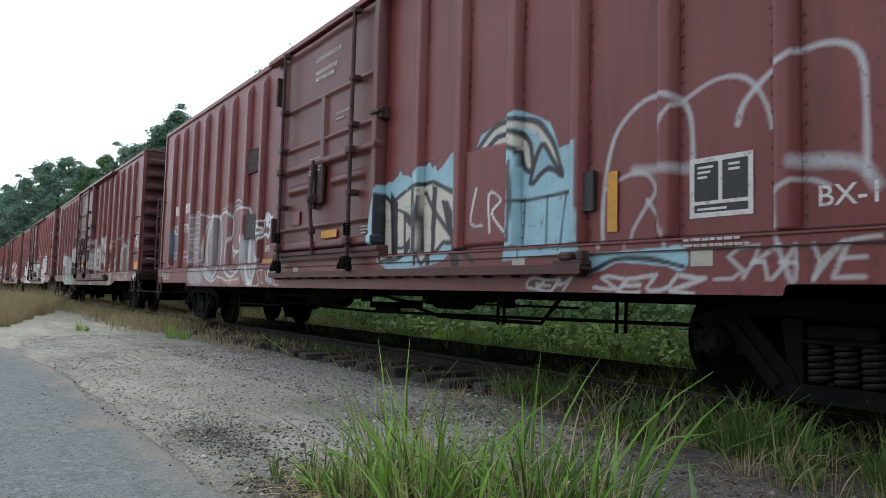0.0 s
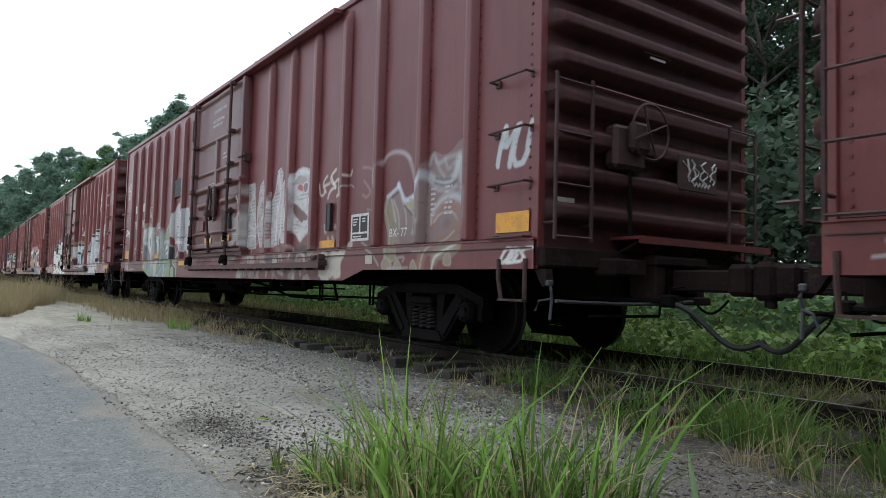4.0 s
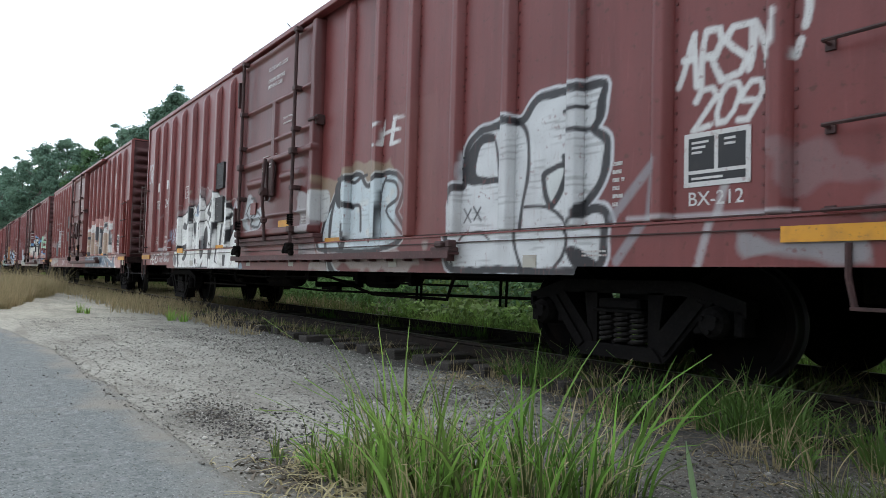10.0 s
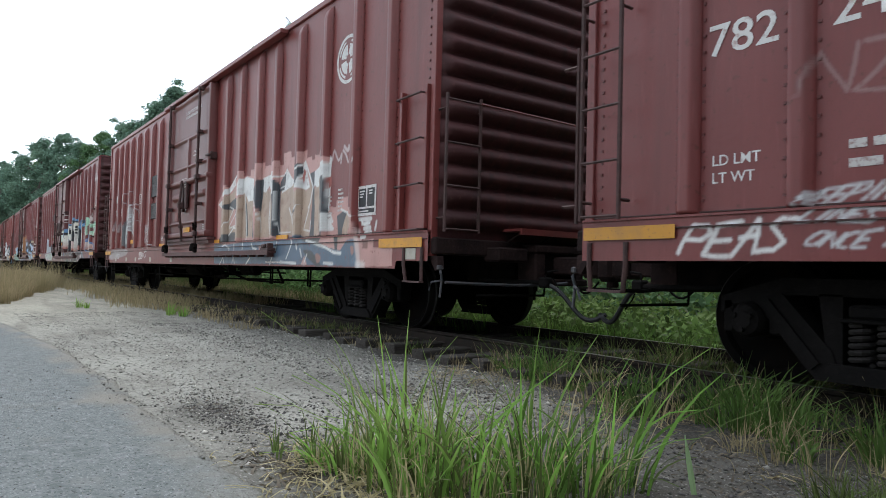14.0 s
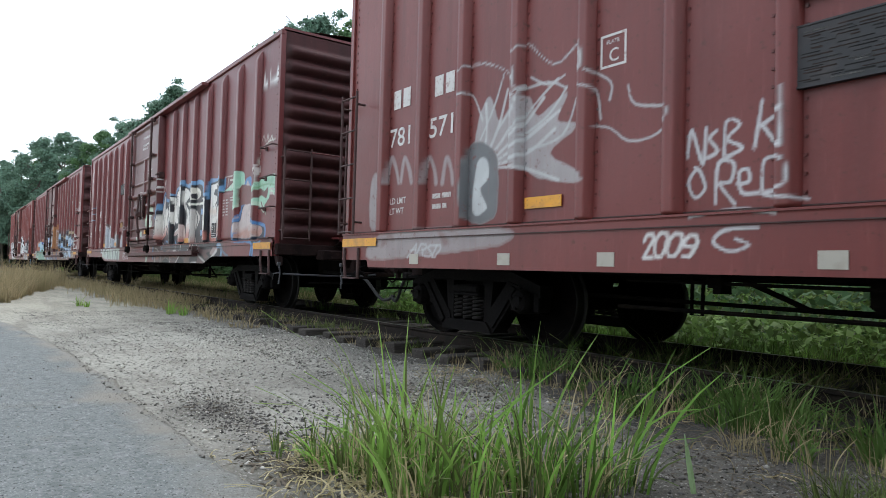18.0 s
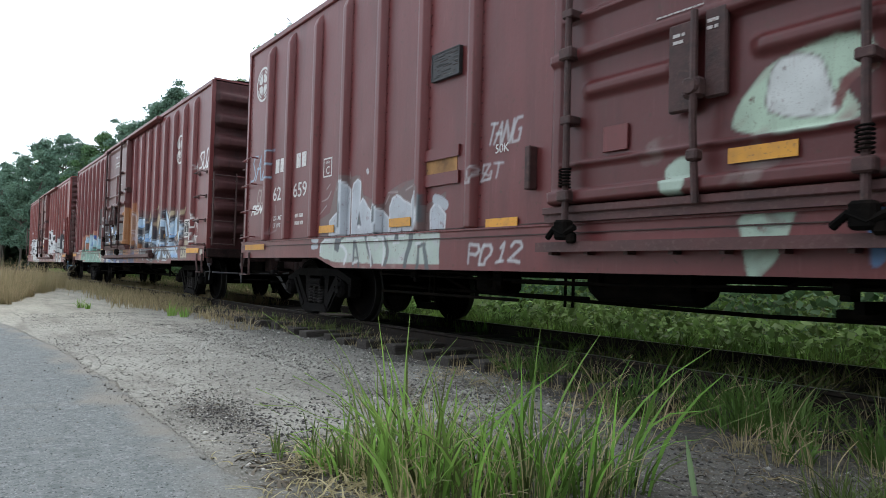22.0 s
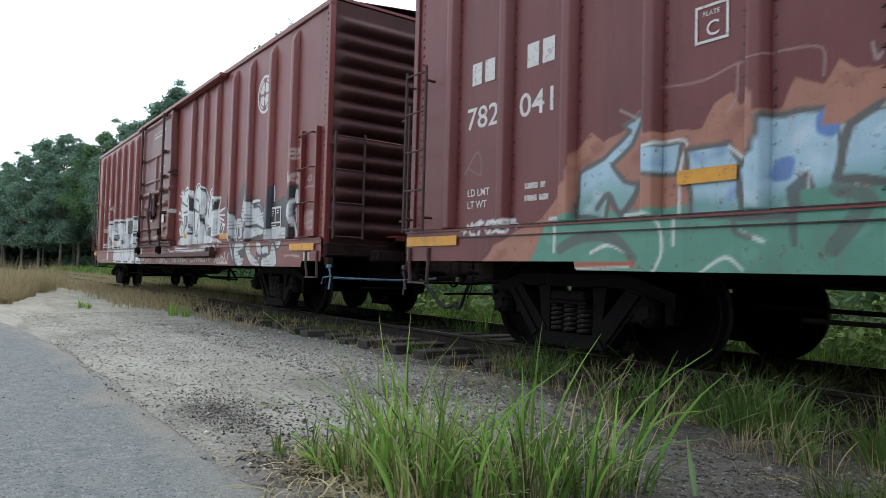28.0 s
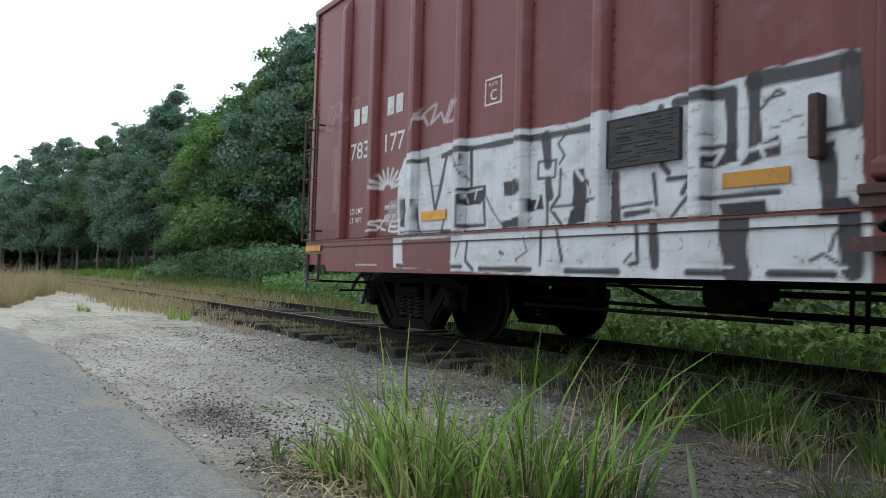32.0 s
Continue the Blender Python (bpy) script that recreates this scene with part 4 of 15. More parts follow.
    s.curves([(1.55, 1.33), (1.65, 1.05), (1.85, 0.92), (1.98, 1.08), (1.78, 1.18), (1.60, 1.22)], [(1.80, 1.02), (1.95, 1.08), (2.05, 1.00), (1.92, 0.94)], [(1.97, 1.25), (2.17, 1.28), (2.11, 1.16), (2.27, 0.99), (2.21, 0.88), (1.82, 0.90)], [(1.60, 1.31), (1.78, 1.13)], colour=(0.04, 0.025, 0.03), w=0.014, alpha=0.85)
    s.shape([(1.33, 2.00), (1.78, 1.99), (1.79, 1.74), (1.36, 1.79)], (0.1, 0.045, 0.045), (0.1, 0.045, 0.045), 0.006, alpha=0.5, mottle=(0.15, 0.08, 0.08))
    s.shape([(0.84, 1.02), (0.80, 1.40), (1.06, 1.55), (1.20, 1.47), (1.21, 0.93), (0.93, 0.93)], (0.3, 0.28, 0.3), (0.3, 0.28, 0.3), 0.006, alpha=0.6)
    s.shape([(5.62, 1.82), (5.75, 1.67), (5.82, 1.47), (5.98, 1.39), (6.05, 1.27), (6.07, 1.04), (6.22, 0.98), (6.38, 0.88), (6.36, 0.69), (6.12, 0.67), (5.87, 0.69), (5.82, 1.09), (5.55, 1.17), (5.57, 1.27), (5.73, 1.3), (5.69, 1.58)], INK, (0.5, 0.48, 0.4), 0.02)
    s.shape([(5.94, 0.82), (5.98, 0.92), (6.09, 0.94), (6.18, 0.87), (6.16, 0.74), (6.05, 0.69), (5.96, 0.73)], (0.2, 0.33, 0.17), (0.45, 0.47, 0.4), 0.015)
    s.shape([(5.59, 1.1), (5.81, 1.09), (5.87, 0.7), (5.64, 0.71)], (0.19, 0.3, 0.16), (0.19, 0.3, 0.16), 0.01, smooth=False)
    s.shape([(5.74, 1.84), (5.76, 2.08), (5.86, 2.23), (6.0, 2.36), (6.21, 2.43), (6.47, 2.39), (6.56, 2.3), (6.59, 2.18), (6.71, 2.26), (6.9, 2.26), (7.07, 2.16), (7.07, 1.27), (6.94, 1.34), (6.76, 1.3), (6.64, 1.33), (6.56, 1.38), (6.47, 1.34), (6.44, 1.28), (6.25, 1.4), (6.17, 1.51), (6.15, 1.58), (6.05, 1.54), (5.86, 1.65)], (0.43, 0.43, 0.44), (0.56, 0.57, 0.57), 0.012, hatch=0.25, alpha=0.88)
    s.curves([(5.9, 2.19), (6.15, 2.18), (6.5, 2.17)], [(5.92, 2.12), (6.15, 2.11), (6.5, 2.09)], [(5.94, 2.05), (6.15, 2.04), (6.5, 2.01)], [(5.96, 1.97), (6.15, 1.97), (6.5, 1.93)], [(5.99, 1.9), (6.15, 1.89), (6.5, 1.85)], [(6.01, 1.83), (6.15, 1.82), (6.5, 1.77)], [(6.03, 1.76), (6.15, 1.75), (6.5, 1.7)], colour=(0.3, 0.3, 0.31), w=0.008, alpha=0.7)
    s.curves([(5.97, 1.66), (6.12, 1.73), (6.35, 1.76)], [(6.01, 1.72), (6.15, 1.64), (6.41, 1.67)], colour=INK, w=0.01, alpha=0.8)
    s.curves([(6.18, 1.61), (6.25, 1.77), (6.3, 1.73), (6.25, 1.68)], [(6.33, 1.7), (6.3, 1.78), (6.38, 1.78), (6.38, 1.69)], colour=(0.62, 0.63, 0.63), w=0.012)


def traced_b1(s):
    s.shape([(10.78, 1.24), (10.78, 1.6), (10.79, 2.07), (10.79, 2.38), (11.07, 2.39), (11.16, 1.87), (11.22, 1.57), (11.23, 1.24)], (0.44, 0.43, 0.42), (0.58, 0.58, 0.57), 0.008, alpha=0.7, smooth=False, hatch=0.6, mottle=(0.2, 0.09, 0.085))
    s.shape([(11.28, 1.5), (11.27, 2.01), (11.32, 2.31), (11.48, 2.4), (11.55, 2.07), (11.52, 1.78), (11.71, 1.9), (11.75, 1.47), (11.65, 1.22), (11.41, 1.26)], (0.44, 0.43, 0.42), (0.36, 0.3, 0.3), 0.008, alpha=0.62, smooth=False, hatch=0.6, mottle=(0.2, 0.09, 0.085))
    s.shape([(11.82, 1.24), (11.81, 1.64), (11.82, 1.95), (12.02, 2.15), (12.11, 2.47), (12.23, 2.5), (12.31, 2.42), (12.27, 2.2), (12.23, 1.9), (12.28, 1.49), (12.17, 1.28), (12.02, 1.25)], (0.44, 0.43, 0.42), (0.58, 0.58, 0.57), 0.01, alpha=0.75, smooth=False, hatch=0.6, mottle=(0.2, 0.09, 0.085))
    s.shape([(12.29, 1.3), (12.27, 1.63), (12.27, 2.2), (12.37, 2.29), (12.38, 1.97), (12.46, 1.64), (12.57, 1.94), (12.51, 2.21), (12.58, 2.33), (12.63, 2.07), (12.61, 1.68), (12.62, 1.31)], (0.44, 0.43, 0.42), (0.58, 0.58, 0.57), 0.01, alpha=0.66, smooth=False, hatch=0.6, mottle=(0.2, 0.09, 0.085))
    s.curves([(10.81, 2.06), (10.94, 1.96), (11.21, 1.6)], [(10.83, 1.25), (10.84, 1.47), (11.21, 1.45)], [(11.25, 1.95), (11.28, 1.59), (11.42, 1.26)], [(11.52, 2.28), (11.52, 1.84), (11.44, 1.73)], [(11.5, 1.75), (11.61, 1.68), (11.72, 1.76)], [(12.07, 1.29), (12.11, 1.5), (12.11, 1.92)], [(12.16, 2.41), (12.22, 2.09), (12.16, 1.83)], [(12.26, 1.9), (12.3, 1.62), (12.22, 1.28)], [(12.34, 1.3), (12.6, 1.31)], [(12.48, 1.87), (12.4, 1.59), (12.51, 1.42)], [(10.45, 2.2), (10.5, 2.04)], [(10.82, 1.66), (11.15, 1.57)], [(12.57, 2.26), (12.54, 2.05), (12.58, 1.89)], [(11.86, 2.14), (11.83, 1.89)], [(12.48, 1.37), (12.58, 1.57)], colour=(0.66, 0.66, 0.65), w=0.012, alpha=0.85, blur=0.02)
    s.curves([(11.85, 1.64), (11.9, 1.27)], [(12.18, 1.44), (12.17, 1.17)], [(11.75, 1.3), (11.86, 1.41)], [(12.75, 1.47), (12.9, 1.4), (12.99, 1.34)], [(11.7, 1.36), (11.73, 1.22)], [(11.57, 1.48), (11.56, 1.23)], colour=(0.3, 0.07, 0.055), w=0.012, alpha=0.8, blur=0.02)
    s.shape([(12.75, 1.48), (12.76, 1.84), (12.72, 2.26), (12.84, 2.37), (13.07, 2.4), (13.27, 2.35), (13.39, 2.22), (13.38, 2.08), (13.28, 1.97), (13.43, 1.81), (13.45, 1.6), (13.34, 1.44), (13.17, 1.36), (13.05, 1.29), (12.9, 1.4)], (0.58, 0.58, 0.57), (0.4, 0.36, 0.36), 0.02, hatch=0.5, alpha=0.78, mottle=(0.42, 0.38, 0.38))
    s.curve([(12.78, 2.22), (12.9, 2.33), (13.15, 2.35), (13.33, 2.26), (13.34, 2.09)], (0.66, 0.67, 0.66), 0.035, blur=0.05, alpha=0.8)
    s.shape([(12.76, 2.18), (12.9, 2.28), (13.15, 2.26), (13.22, 2.19), (13.08, 2.16), (12.87, 2.17)], (0.3, 0.24, 0.24), (0.4, 0.36, 0.36), 0.01, alpha=0.7)
    s.shape([(12.9, 2.09), (12.92, 2.14), (13.01, 2.16), (13.1, 2.11), (13.1, 2.05)], (0.36, 0.07, 0.05), (0.5, 0.45, 0.44), 0.008)
    s.shape([(13.1, 2.09), (13.15, 2.16), (13.26, 2.15), (13.25, 2.06), (13.17, 2.01)], (0.22, 0.13, 0.13), (0.64, 0.64, 0.63), 0.014)
    s.shape([(12.77, 1.89), (12.97, 1.81), (13.16, 1.72), (13.28, 1.65), (13.22, 1.6), (13.14, 1.61), (13.08, 1.57), (12.93, 1.65), (12.78, 1.74)], (0.13, 0.055, 0.05), (0.3, 0.2, 0.2), 0.008, smooth=False)
    s.curves([(13.02, 1.54), (13.17, 1.49), (13.28, 1.49)], [(12.96, 1.89), (12.93, 1.8)], [(13.21, 1.96), (13.33, 1.78), (13.38, 1.56)], colour=(0.3, 0.27, 0.27), w=0.008, alpha=0.7)
    s.curves([(13.66, 2.08), (13.7, 1.94), (13.79, 1.92), (13.85, 1.98)], [(13.91, 2.18), (13.82, 2.13), (13.8, 2.05), (13.98, 2.07)], [(13.8, 2.04), (13.87, 1.96)], [(14.17, 2.24), (14.05, 2.18), (14.02, 2.12), (14.1, 2.05), (14.22, 2.1)], [(14.1, 2.05), (14.17, 2.0), (14.06, 1.98), (13.98, 1.93), (13.94, 1.86)], [(14.31, 2.21), (14.36, 2.12), (14.39, 2.01), (14.42, 1.86)], [(14.41, 2.07), (14.33, 1.96), (14.21, 1.87)], [(14.63, 2.17), (14.59, 2.11), (14.5, 2.12)], colour=(0.6, 0.54, 0.45), w=0.02, alpha=0.85, blur=0.025)
    s.curves([(14.04, 2.16), (14.11, 2.06), (14.16, 1.98)], [(14.36, 2.08), (14.41, 2.03)], colour=(0.66, 0.66, 0.66), w=0.012, alpha=0.9)
    s.curve([(14.46, 1.97), (14.6, 1.98), (14.69, 1.94)], (0.4, 0.34, 0.33), 0.012, alpha=0.8)
    s.curves([(13.88, 1.47), (13.9, 1.44)], [(13.89, 1.41), (13.91, 1.39)], [(14.19, 1.46), (14.2, 1.44)], [(13.99, 1.3), (14.0, 1.28)], [(14.12, 1.3), (14.14, 1.27)], colour=(0.5, 0.45, 0.42), w=0.03, alpha=0.6, blur=0.04)
    s.curves([(12.42, 1.14), (12.42, 1.01)], [(12.49, 1.15), (12.52, 1.02)], [(11.02, 1.2), (11.05, 1.0)], [(13.16, 1.16), (13.08, 1.04)], [(13.18, 1.15), (13.34, 1.08), (13.36, 0.99)], [(11.0, 1.1), (11.24, 1.11)], [(12.73, 1.23), (12.83, 1.17), (12.79, 1.05)], [(11.82, 0.99), (11.88, 0.91)], [(10.82, 0.87), (10.89, 0.76)], [(12.38, 0.9), (12.4, 0.84), (12.58, 0.8)], [(11.93, 0.88), (11.9, 0.77)], [(12.97, 0.83), (12.99, 0.77)], [(13.23, 0.86), (13.25, 0.79)], colour=(0.48, 0.44, 0.41), w=0.025, alpha=0.65, blur=0.04)
    s.shape([(12.91, 1.15), (13.08, 1.21), (13.35, 1.19), (13.44, 1.08), (13.28, 1.13), (13.12, 1.11), (12.98, 1.02)], INK, INK, 0.02, alpha=0.7)
    s.shape([(11.82, 1.07), (12.13, 1.09), (12.11, 1.01), (11.85, 1.0)], (0.02, 0.02, 0.022), (0.06, 0.03, 0.03), 0.03, alpha=0.6)
    s.curve([(15.44, 2.15), (15.53, 2.24), (15.69, 2.26), (15.87, 2.23), (16.0, 2.16), (16.09, 2.02), (16.15, 1.86), (16.18, 1.79)], (0.42, 0.39, 0.38), 0.03, alpha=0.5, blur=0.04)
    s.curve([(15.44, 2.18), (15.56, 2.25), (15.74, 2.26), (15.92, 2.21), (16.04, 2.13)], (0.5, 0.46, 0.45), 0.012, alpha=0.6, blur=0.04)
    s.curve([(14.93, 2.17), (15.09, 2.15), (15.26, 2.07), (15.32, 1.95)], (0.36, 0.29, 0.28), 0.014, alpha=0.5, blur=0.04)
    s.curve([(15.34, 1.88), (15.31, 2.02), (15.35, 2.14)], (0.36, 0.29, 0.28), 0.014, alpha=0.6, blur=0.04)
    s.curves([(14.97, 1.99), (15.13, 1.85), (15.04, 1.78), (14.94, 1.82)], [(15.07, 1.62), (15.31, 1.59)], colour=(0.36, 0.29, 0.28), w=0.012, alpha=0.5, blur=0.04)
    s.shape([(15.5, 1.57), (15.58, 1.73), (15.67, 1.66), (15.75, 1.43), (15.83, 1.2), (15.85, 0.99), (15.64, 0.99), (15.61, 1.26)], (0.22, 0.19, 0.11), (0.3, 0.27, 0.2), 0.03, alpha=0.75)
    s.shape([(15.64, 1.71), (15.8, 1.8), (15.97, 1.66), (16.15, 1.72), (16.34, 1.83), (16.42, 1.73), (16.46, 1.12), (16.22, 1.1), (15.85, 1.12), (15.78, 1.43)], (0.2, 0.14, 0.13), (0.24, 0.17, 0.16), 0.04, alpha=0.6)
    s.curve([(15.51, 1.57), (15.54, 1.66), (15.59, 1.75), (15.62, 1.74)], (0.44, 0.41, 0.38), 0.014, alpha=0.7, blur=0.025)
    s.curve([(15.51, 1.57), (15.61, 1.33), (15.64, 0.99)], (0.44, 0.41, 0.38), 0.012, alpha=0.7, blur=0.025)
    s.curve([(15.64, 1.71), (15.69, 1.59), (15.75, 1.43)], (0.44, 0.41, 0.38), 0.014, alpha=0.7, blur=0.025)
    s.curves([(15.7, 1.68), (15.8, 1.51), (15.84, 1.33)], [(15.86, 1.7), (15.92, 1.61), (15.97, 1.49), (15.99, 1.38)], [(15.9, 1.72), (15.95, 1.62), (16.11, 1.51)], colour=(0.44, 0.41, 0.38), w=0.012, alpha=0.7, blur=0.025)
    s.curve([(16.13, 1.5), (16.14, 1.35), (16.11, 1.27)], (0.44, 0.41, 0.38), 0.014, alpha=0.7, blur=0.025)
    s.curve([(16.3, 1.41), (16.3, 1.25)], (0.44, 0.41, 0.38), 0.016, alpha=0.7, blur=0.025)
    s.curve([(16.16, 1.68), (16.15, 1.51)], (0.44, 0.41, 0.38), 0.012, alpha=0.7, blur=0.025)
    s.curve([(15.64, 1.72), (15.71, 1.74), (15.8, 1.77)], (0.03, 0.02, 0.02), 0.014, alpha=0.8)
    s.curve([(15.93, 1.6), (16.03, 1.54), (16.11, 1.48)], (0.03, 0.025, 0.02), 0.012, alpha=0.8)
    s.curve([(16.33, 1.33), (16.33, 1.19)], (0.06, 0.04, 0.02), 0.05, alpha=0.7, blur=0.05)
    s.curve([(15.55, 1.74), (15.64, 1.77), (15.76, 1.82), (15.8, 1.86)], (0.55, 0.6, 0.68), 0.02, alpha=0.85, blur=0.035)
    s.curve([(15.8, 1.86), (15.86, 1.77), (15.92, 1.68), (16.0, 1.66), (16.13, 1.69), (16.23, 1.74), (16.26, 1.82), (16.32, 1.88)], (0.55, 0.6, 0.68), 0.03, alpha=0.85, blur=0.035)
    s.curve([(15.8, 1.85), (15.8, 1.82)], (0.55, 0.6, 0.68), 0.02, alpha=0.85, blur=0.035)
    s.shape([(15.97, 1.62), (16.04, 1.64), (16.14, 1.65), (16.12, 1.56), (16.05, 1.56)], (0.3, 0.28, 0.14), (0.4, 0.38, 0.3), 0.014, alpha=0.8)
    s.shape([(16.38, 1.88), (16.42, 2.01), (16.54, 2.08), (16.69, 2.03), (16.86, 2.06), (17.06, 2.08), (17.05, 1.09), (16.46, 1.12), (16.41, 1.52)], (0.22, 0.16, 0.155), (0.25, 0.18, 0.175), 0.06, alpha=0.6, mottle=(0.16, 0.09, 0.085))
    s.curve([(16.35, 1.92), (16.48, 1.87), (16.58, 1.81), (16.72, 1.78), (16.83, 1.8), (16.91, 1.86), (16.94, 1.96), (16.99, 2.02)], (0.5, 0.53, 0.55), 0.04, alpha=0.7, blur=0.05)
    s.curve([(16.44, 2.02), (16.51, 2.12), (16.56, 2.04), (16.63, 2.01), (16.76, 2.05), (16.91, 2.06), (17.06, 2.09)], (0.5, 0.53, 0.55), 0.02, alpha=0.5, blur=0.05)
    s.curves([(16.54, 2.06), (16.63, 1.93), (16.71, 1.85)], [(16.72, 2.04), (16.78, 1.93), (16.88, 1.98)], colour=(0.5, 0.53, 0.55), w=0.014, alpha=0.45, blur=0.05)
    s.curve([(16.96, 2.01), (17.01, 1.91), (17.02, 1.81), (17.04, 1.7)], (0.5, 0.53, 0.55), 0.05, alpha=0.6, blur=0.05)
    s.curve([(16.38, 1.88), (16.46, 1.81), (16.61, 1.72), (16.78, 1.7), (16.93, 1.73)], (0.5, 0.53, 0.55), 0.02, alpha=0.5, blur=0.05)
    s.curves([(16.54, 1.8), (16.69, 1.76), (16.83, 1.75), (16.91, 1.78)], [(16.56, 1.85), (16.69, 1.82), (16.83, 1.82)], colour=(0.05, 0.04, 0.045), w=0.016, alpha=0.7, blur=0.025)
    s.curve([(16.54, 1.44), (16.63, 1.56), (16.76, 1.62), (16.89, 1.62), (17.04, 1.58)], (0.5, 0.56, 0.6), 0.05, alpha=0.65, blur=0.06)
    s.curve([(16.5, 1.35), (16.59, 1.47), (16.71, 1.54), (16.84, 1.55), (16.97, 1.51)], (0.3, 0.13, 0.09), 0.05, alpha=0.75, blur=0.05)
    s.curve([(16.49, 1.35), (16.51, 1.45), (16.6, 1.55), (16.71, 1.61)], (0.46, 0.42, 0.4), 0.014, alpha=0.7)
    s.curve([(16.54, 1.37), (16.63, 1.44), (16.76, 1.47), (16.89, 1.45), (16.97, 1.37)], (0.46, 0.42, 0.4), 0.012, alpha=0.6)
    s.curve([(16.37, 0.86), (16.42, 1.01), (16.56, 1.12), (16.76, 1.18), (16.93, 1.24), (16.99, 1.34)], (0.26, 0.14, 0.09), 0.07, alpha=0.7, blur=0.07)
    s.curve([(16.38, 0.86), (16.44, 1.03), (16.58, 1.12), (16.77, 1.18), (16.91, 1.26)], (0.44, 0.4, 0.34), 0.014, alpha=0.6)
    s.curve([(16.65, 0.96), (16.72, 1.04), (16.86, 1.08), (17.05, 1.11)], (0.3, 0.27, 0.15), 0.06, alpha=0.65, blur=0.06)
    s.curve([(16.61, 0.85), (16.65, 0.97), (16.76, 1.03), (16.91, 1.08), (17.05, 1.13)], (0.62, 0.62, 0.6), 0.016, alpha=0.85, blur=0.03)
    s.shapes([(15.57, 0.93), (15.68, 1.01), (15.78, 0.92), (15.76, 0.85), (15.6, 0.86)], [(16.83, 0.97), (16.89, 1.03), (16.95, 0.96), (16.94, 0.91), (16.84, 0.91)], [(16.19, 0.9), (16.25, 0.96), (16.31, 0.89), (16.3, 0.85), (16.2, 0.85)], [(15.83, 0.89), (15.91, 0.97), (16.0, 0.89), (15.98, 0.83), (15.85, 0.83)], fill=(0.24, 0.2, 0.12), rim=(0.42, 0.38, 0.32), rw=0.014, alpha=0.7)
    s.curves([(15.88, 0.99), (16.06, 1.0), (16.03, 0.95)], [(16.22, 1.05), (16.38, 1.05)], [(15.71, 0.87), (16.13, 0.88)], [(14.95, 1.21), (15.32, 1.05), (15.49, 0.91)], colour=(0.45, 0.4, 0.37), w=0.014, alpha=0.6, blur=0.03)


def traced_b9(s):
    s.curve([(1.77, 1.31), (1.88, 1.11), (2.03, 0.96)], (0.03, 0.022, 0.024), 0.016, alpha=0.85)
    s.curve([(1.85, 1.06), (1.98, 1.09), (2.13, 1.22), (2.25, 1.25)], (0.03, 0.022, 0.024), 0.014, alpha=0.85)
    s.curve([(2.4, 1.28), (2.3, 1.3), (2.2, 1.25), (2.28, 1.16), (2.4, 1.12), (2.36, 1.05), (2.15, 1.01), (2.03, 1.07), (2.11, 1.15), (2.32, 1.15)], (0.03, 0.022, 0.024), 0.016, alpha=0.85)
    s.curve([(2.34, 1.14), (2.5, 1.01), (2.52, 0.91), (2.4, 0.87), (2.24, 0.9)], (0.03, 0.022, 0.024), 0.02, alpha=0.85)
    s.curve([(2.0, 0.9), (2.2, 0.96), (2.34, 0.88)], (0.03, 0.022, 0.024), 0.014, alpha=0.85)
    s.curve([(1.36, 1.51), (1.38, 1.2)], (0.02, 0.02, 0.022), 0.03, alpha=0.8, blur=0.03)
    s.curve([(1.31, 2.01), (1.3, 1.74)], (0.3, 0.3, 0.3), 0.012, alpha=0.7)
    s.curve([(1.48, 0.92), (2.0, 0.92)], (0.42, 0.37, 0.36), 0.012, alpha=0.8)
    s.curves([(1.73, 1.82), (1.87, 1.84), (2.01, 1.76)], [(2.59, 1.85), (2.77, 1.87), (2.87, 1.78)], [(1.54, 2.12), (1.59, 2.15)], [(0.57, 1.56), (0.68, 1.46), (0.81, 1.55), (0.95, 1.43), (1.13, 1.49)], colour=(0.2, 0.11, 0.1), w=0.02, alpha=0.6, blur=0.04)


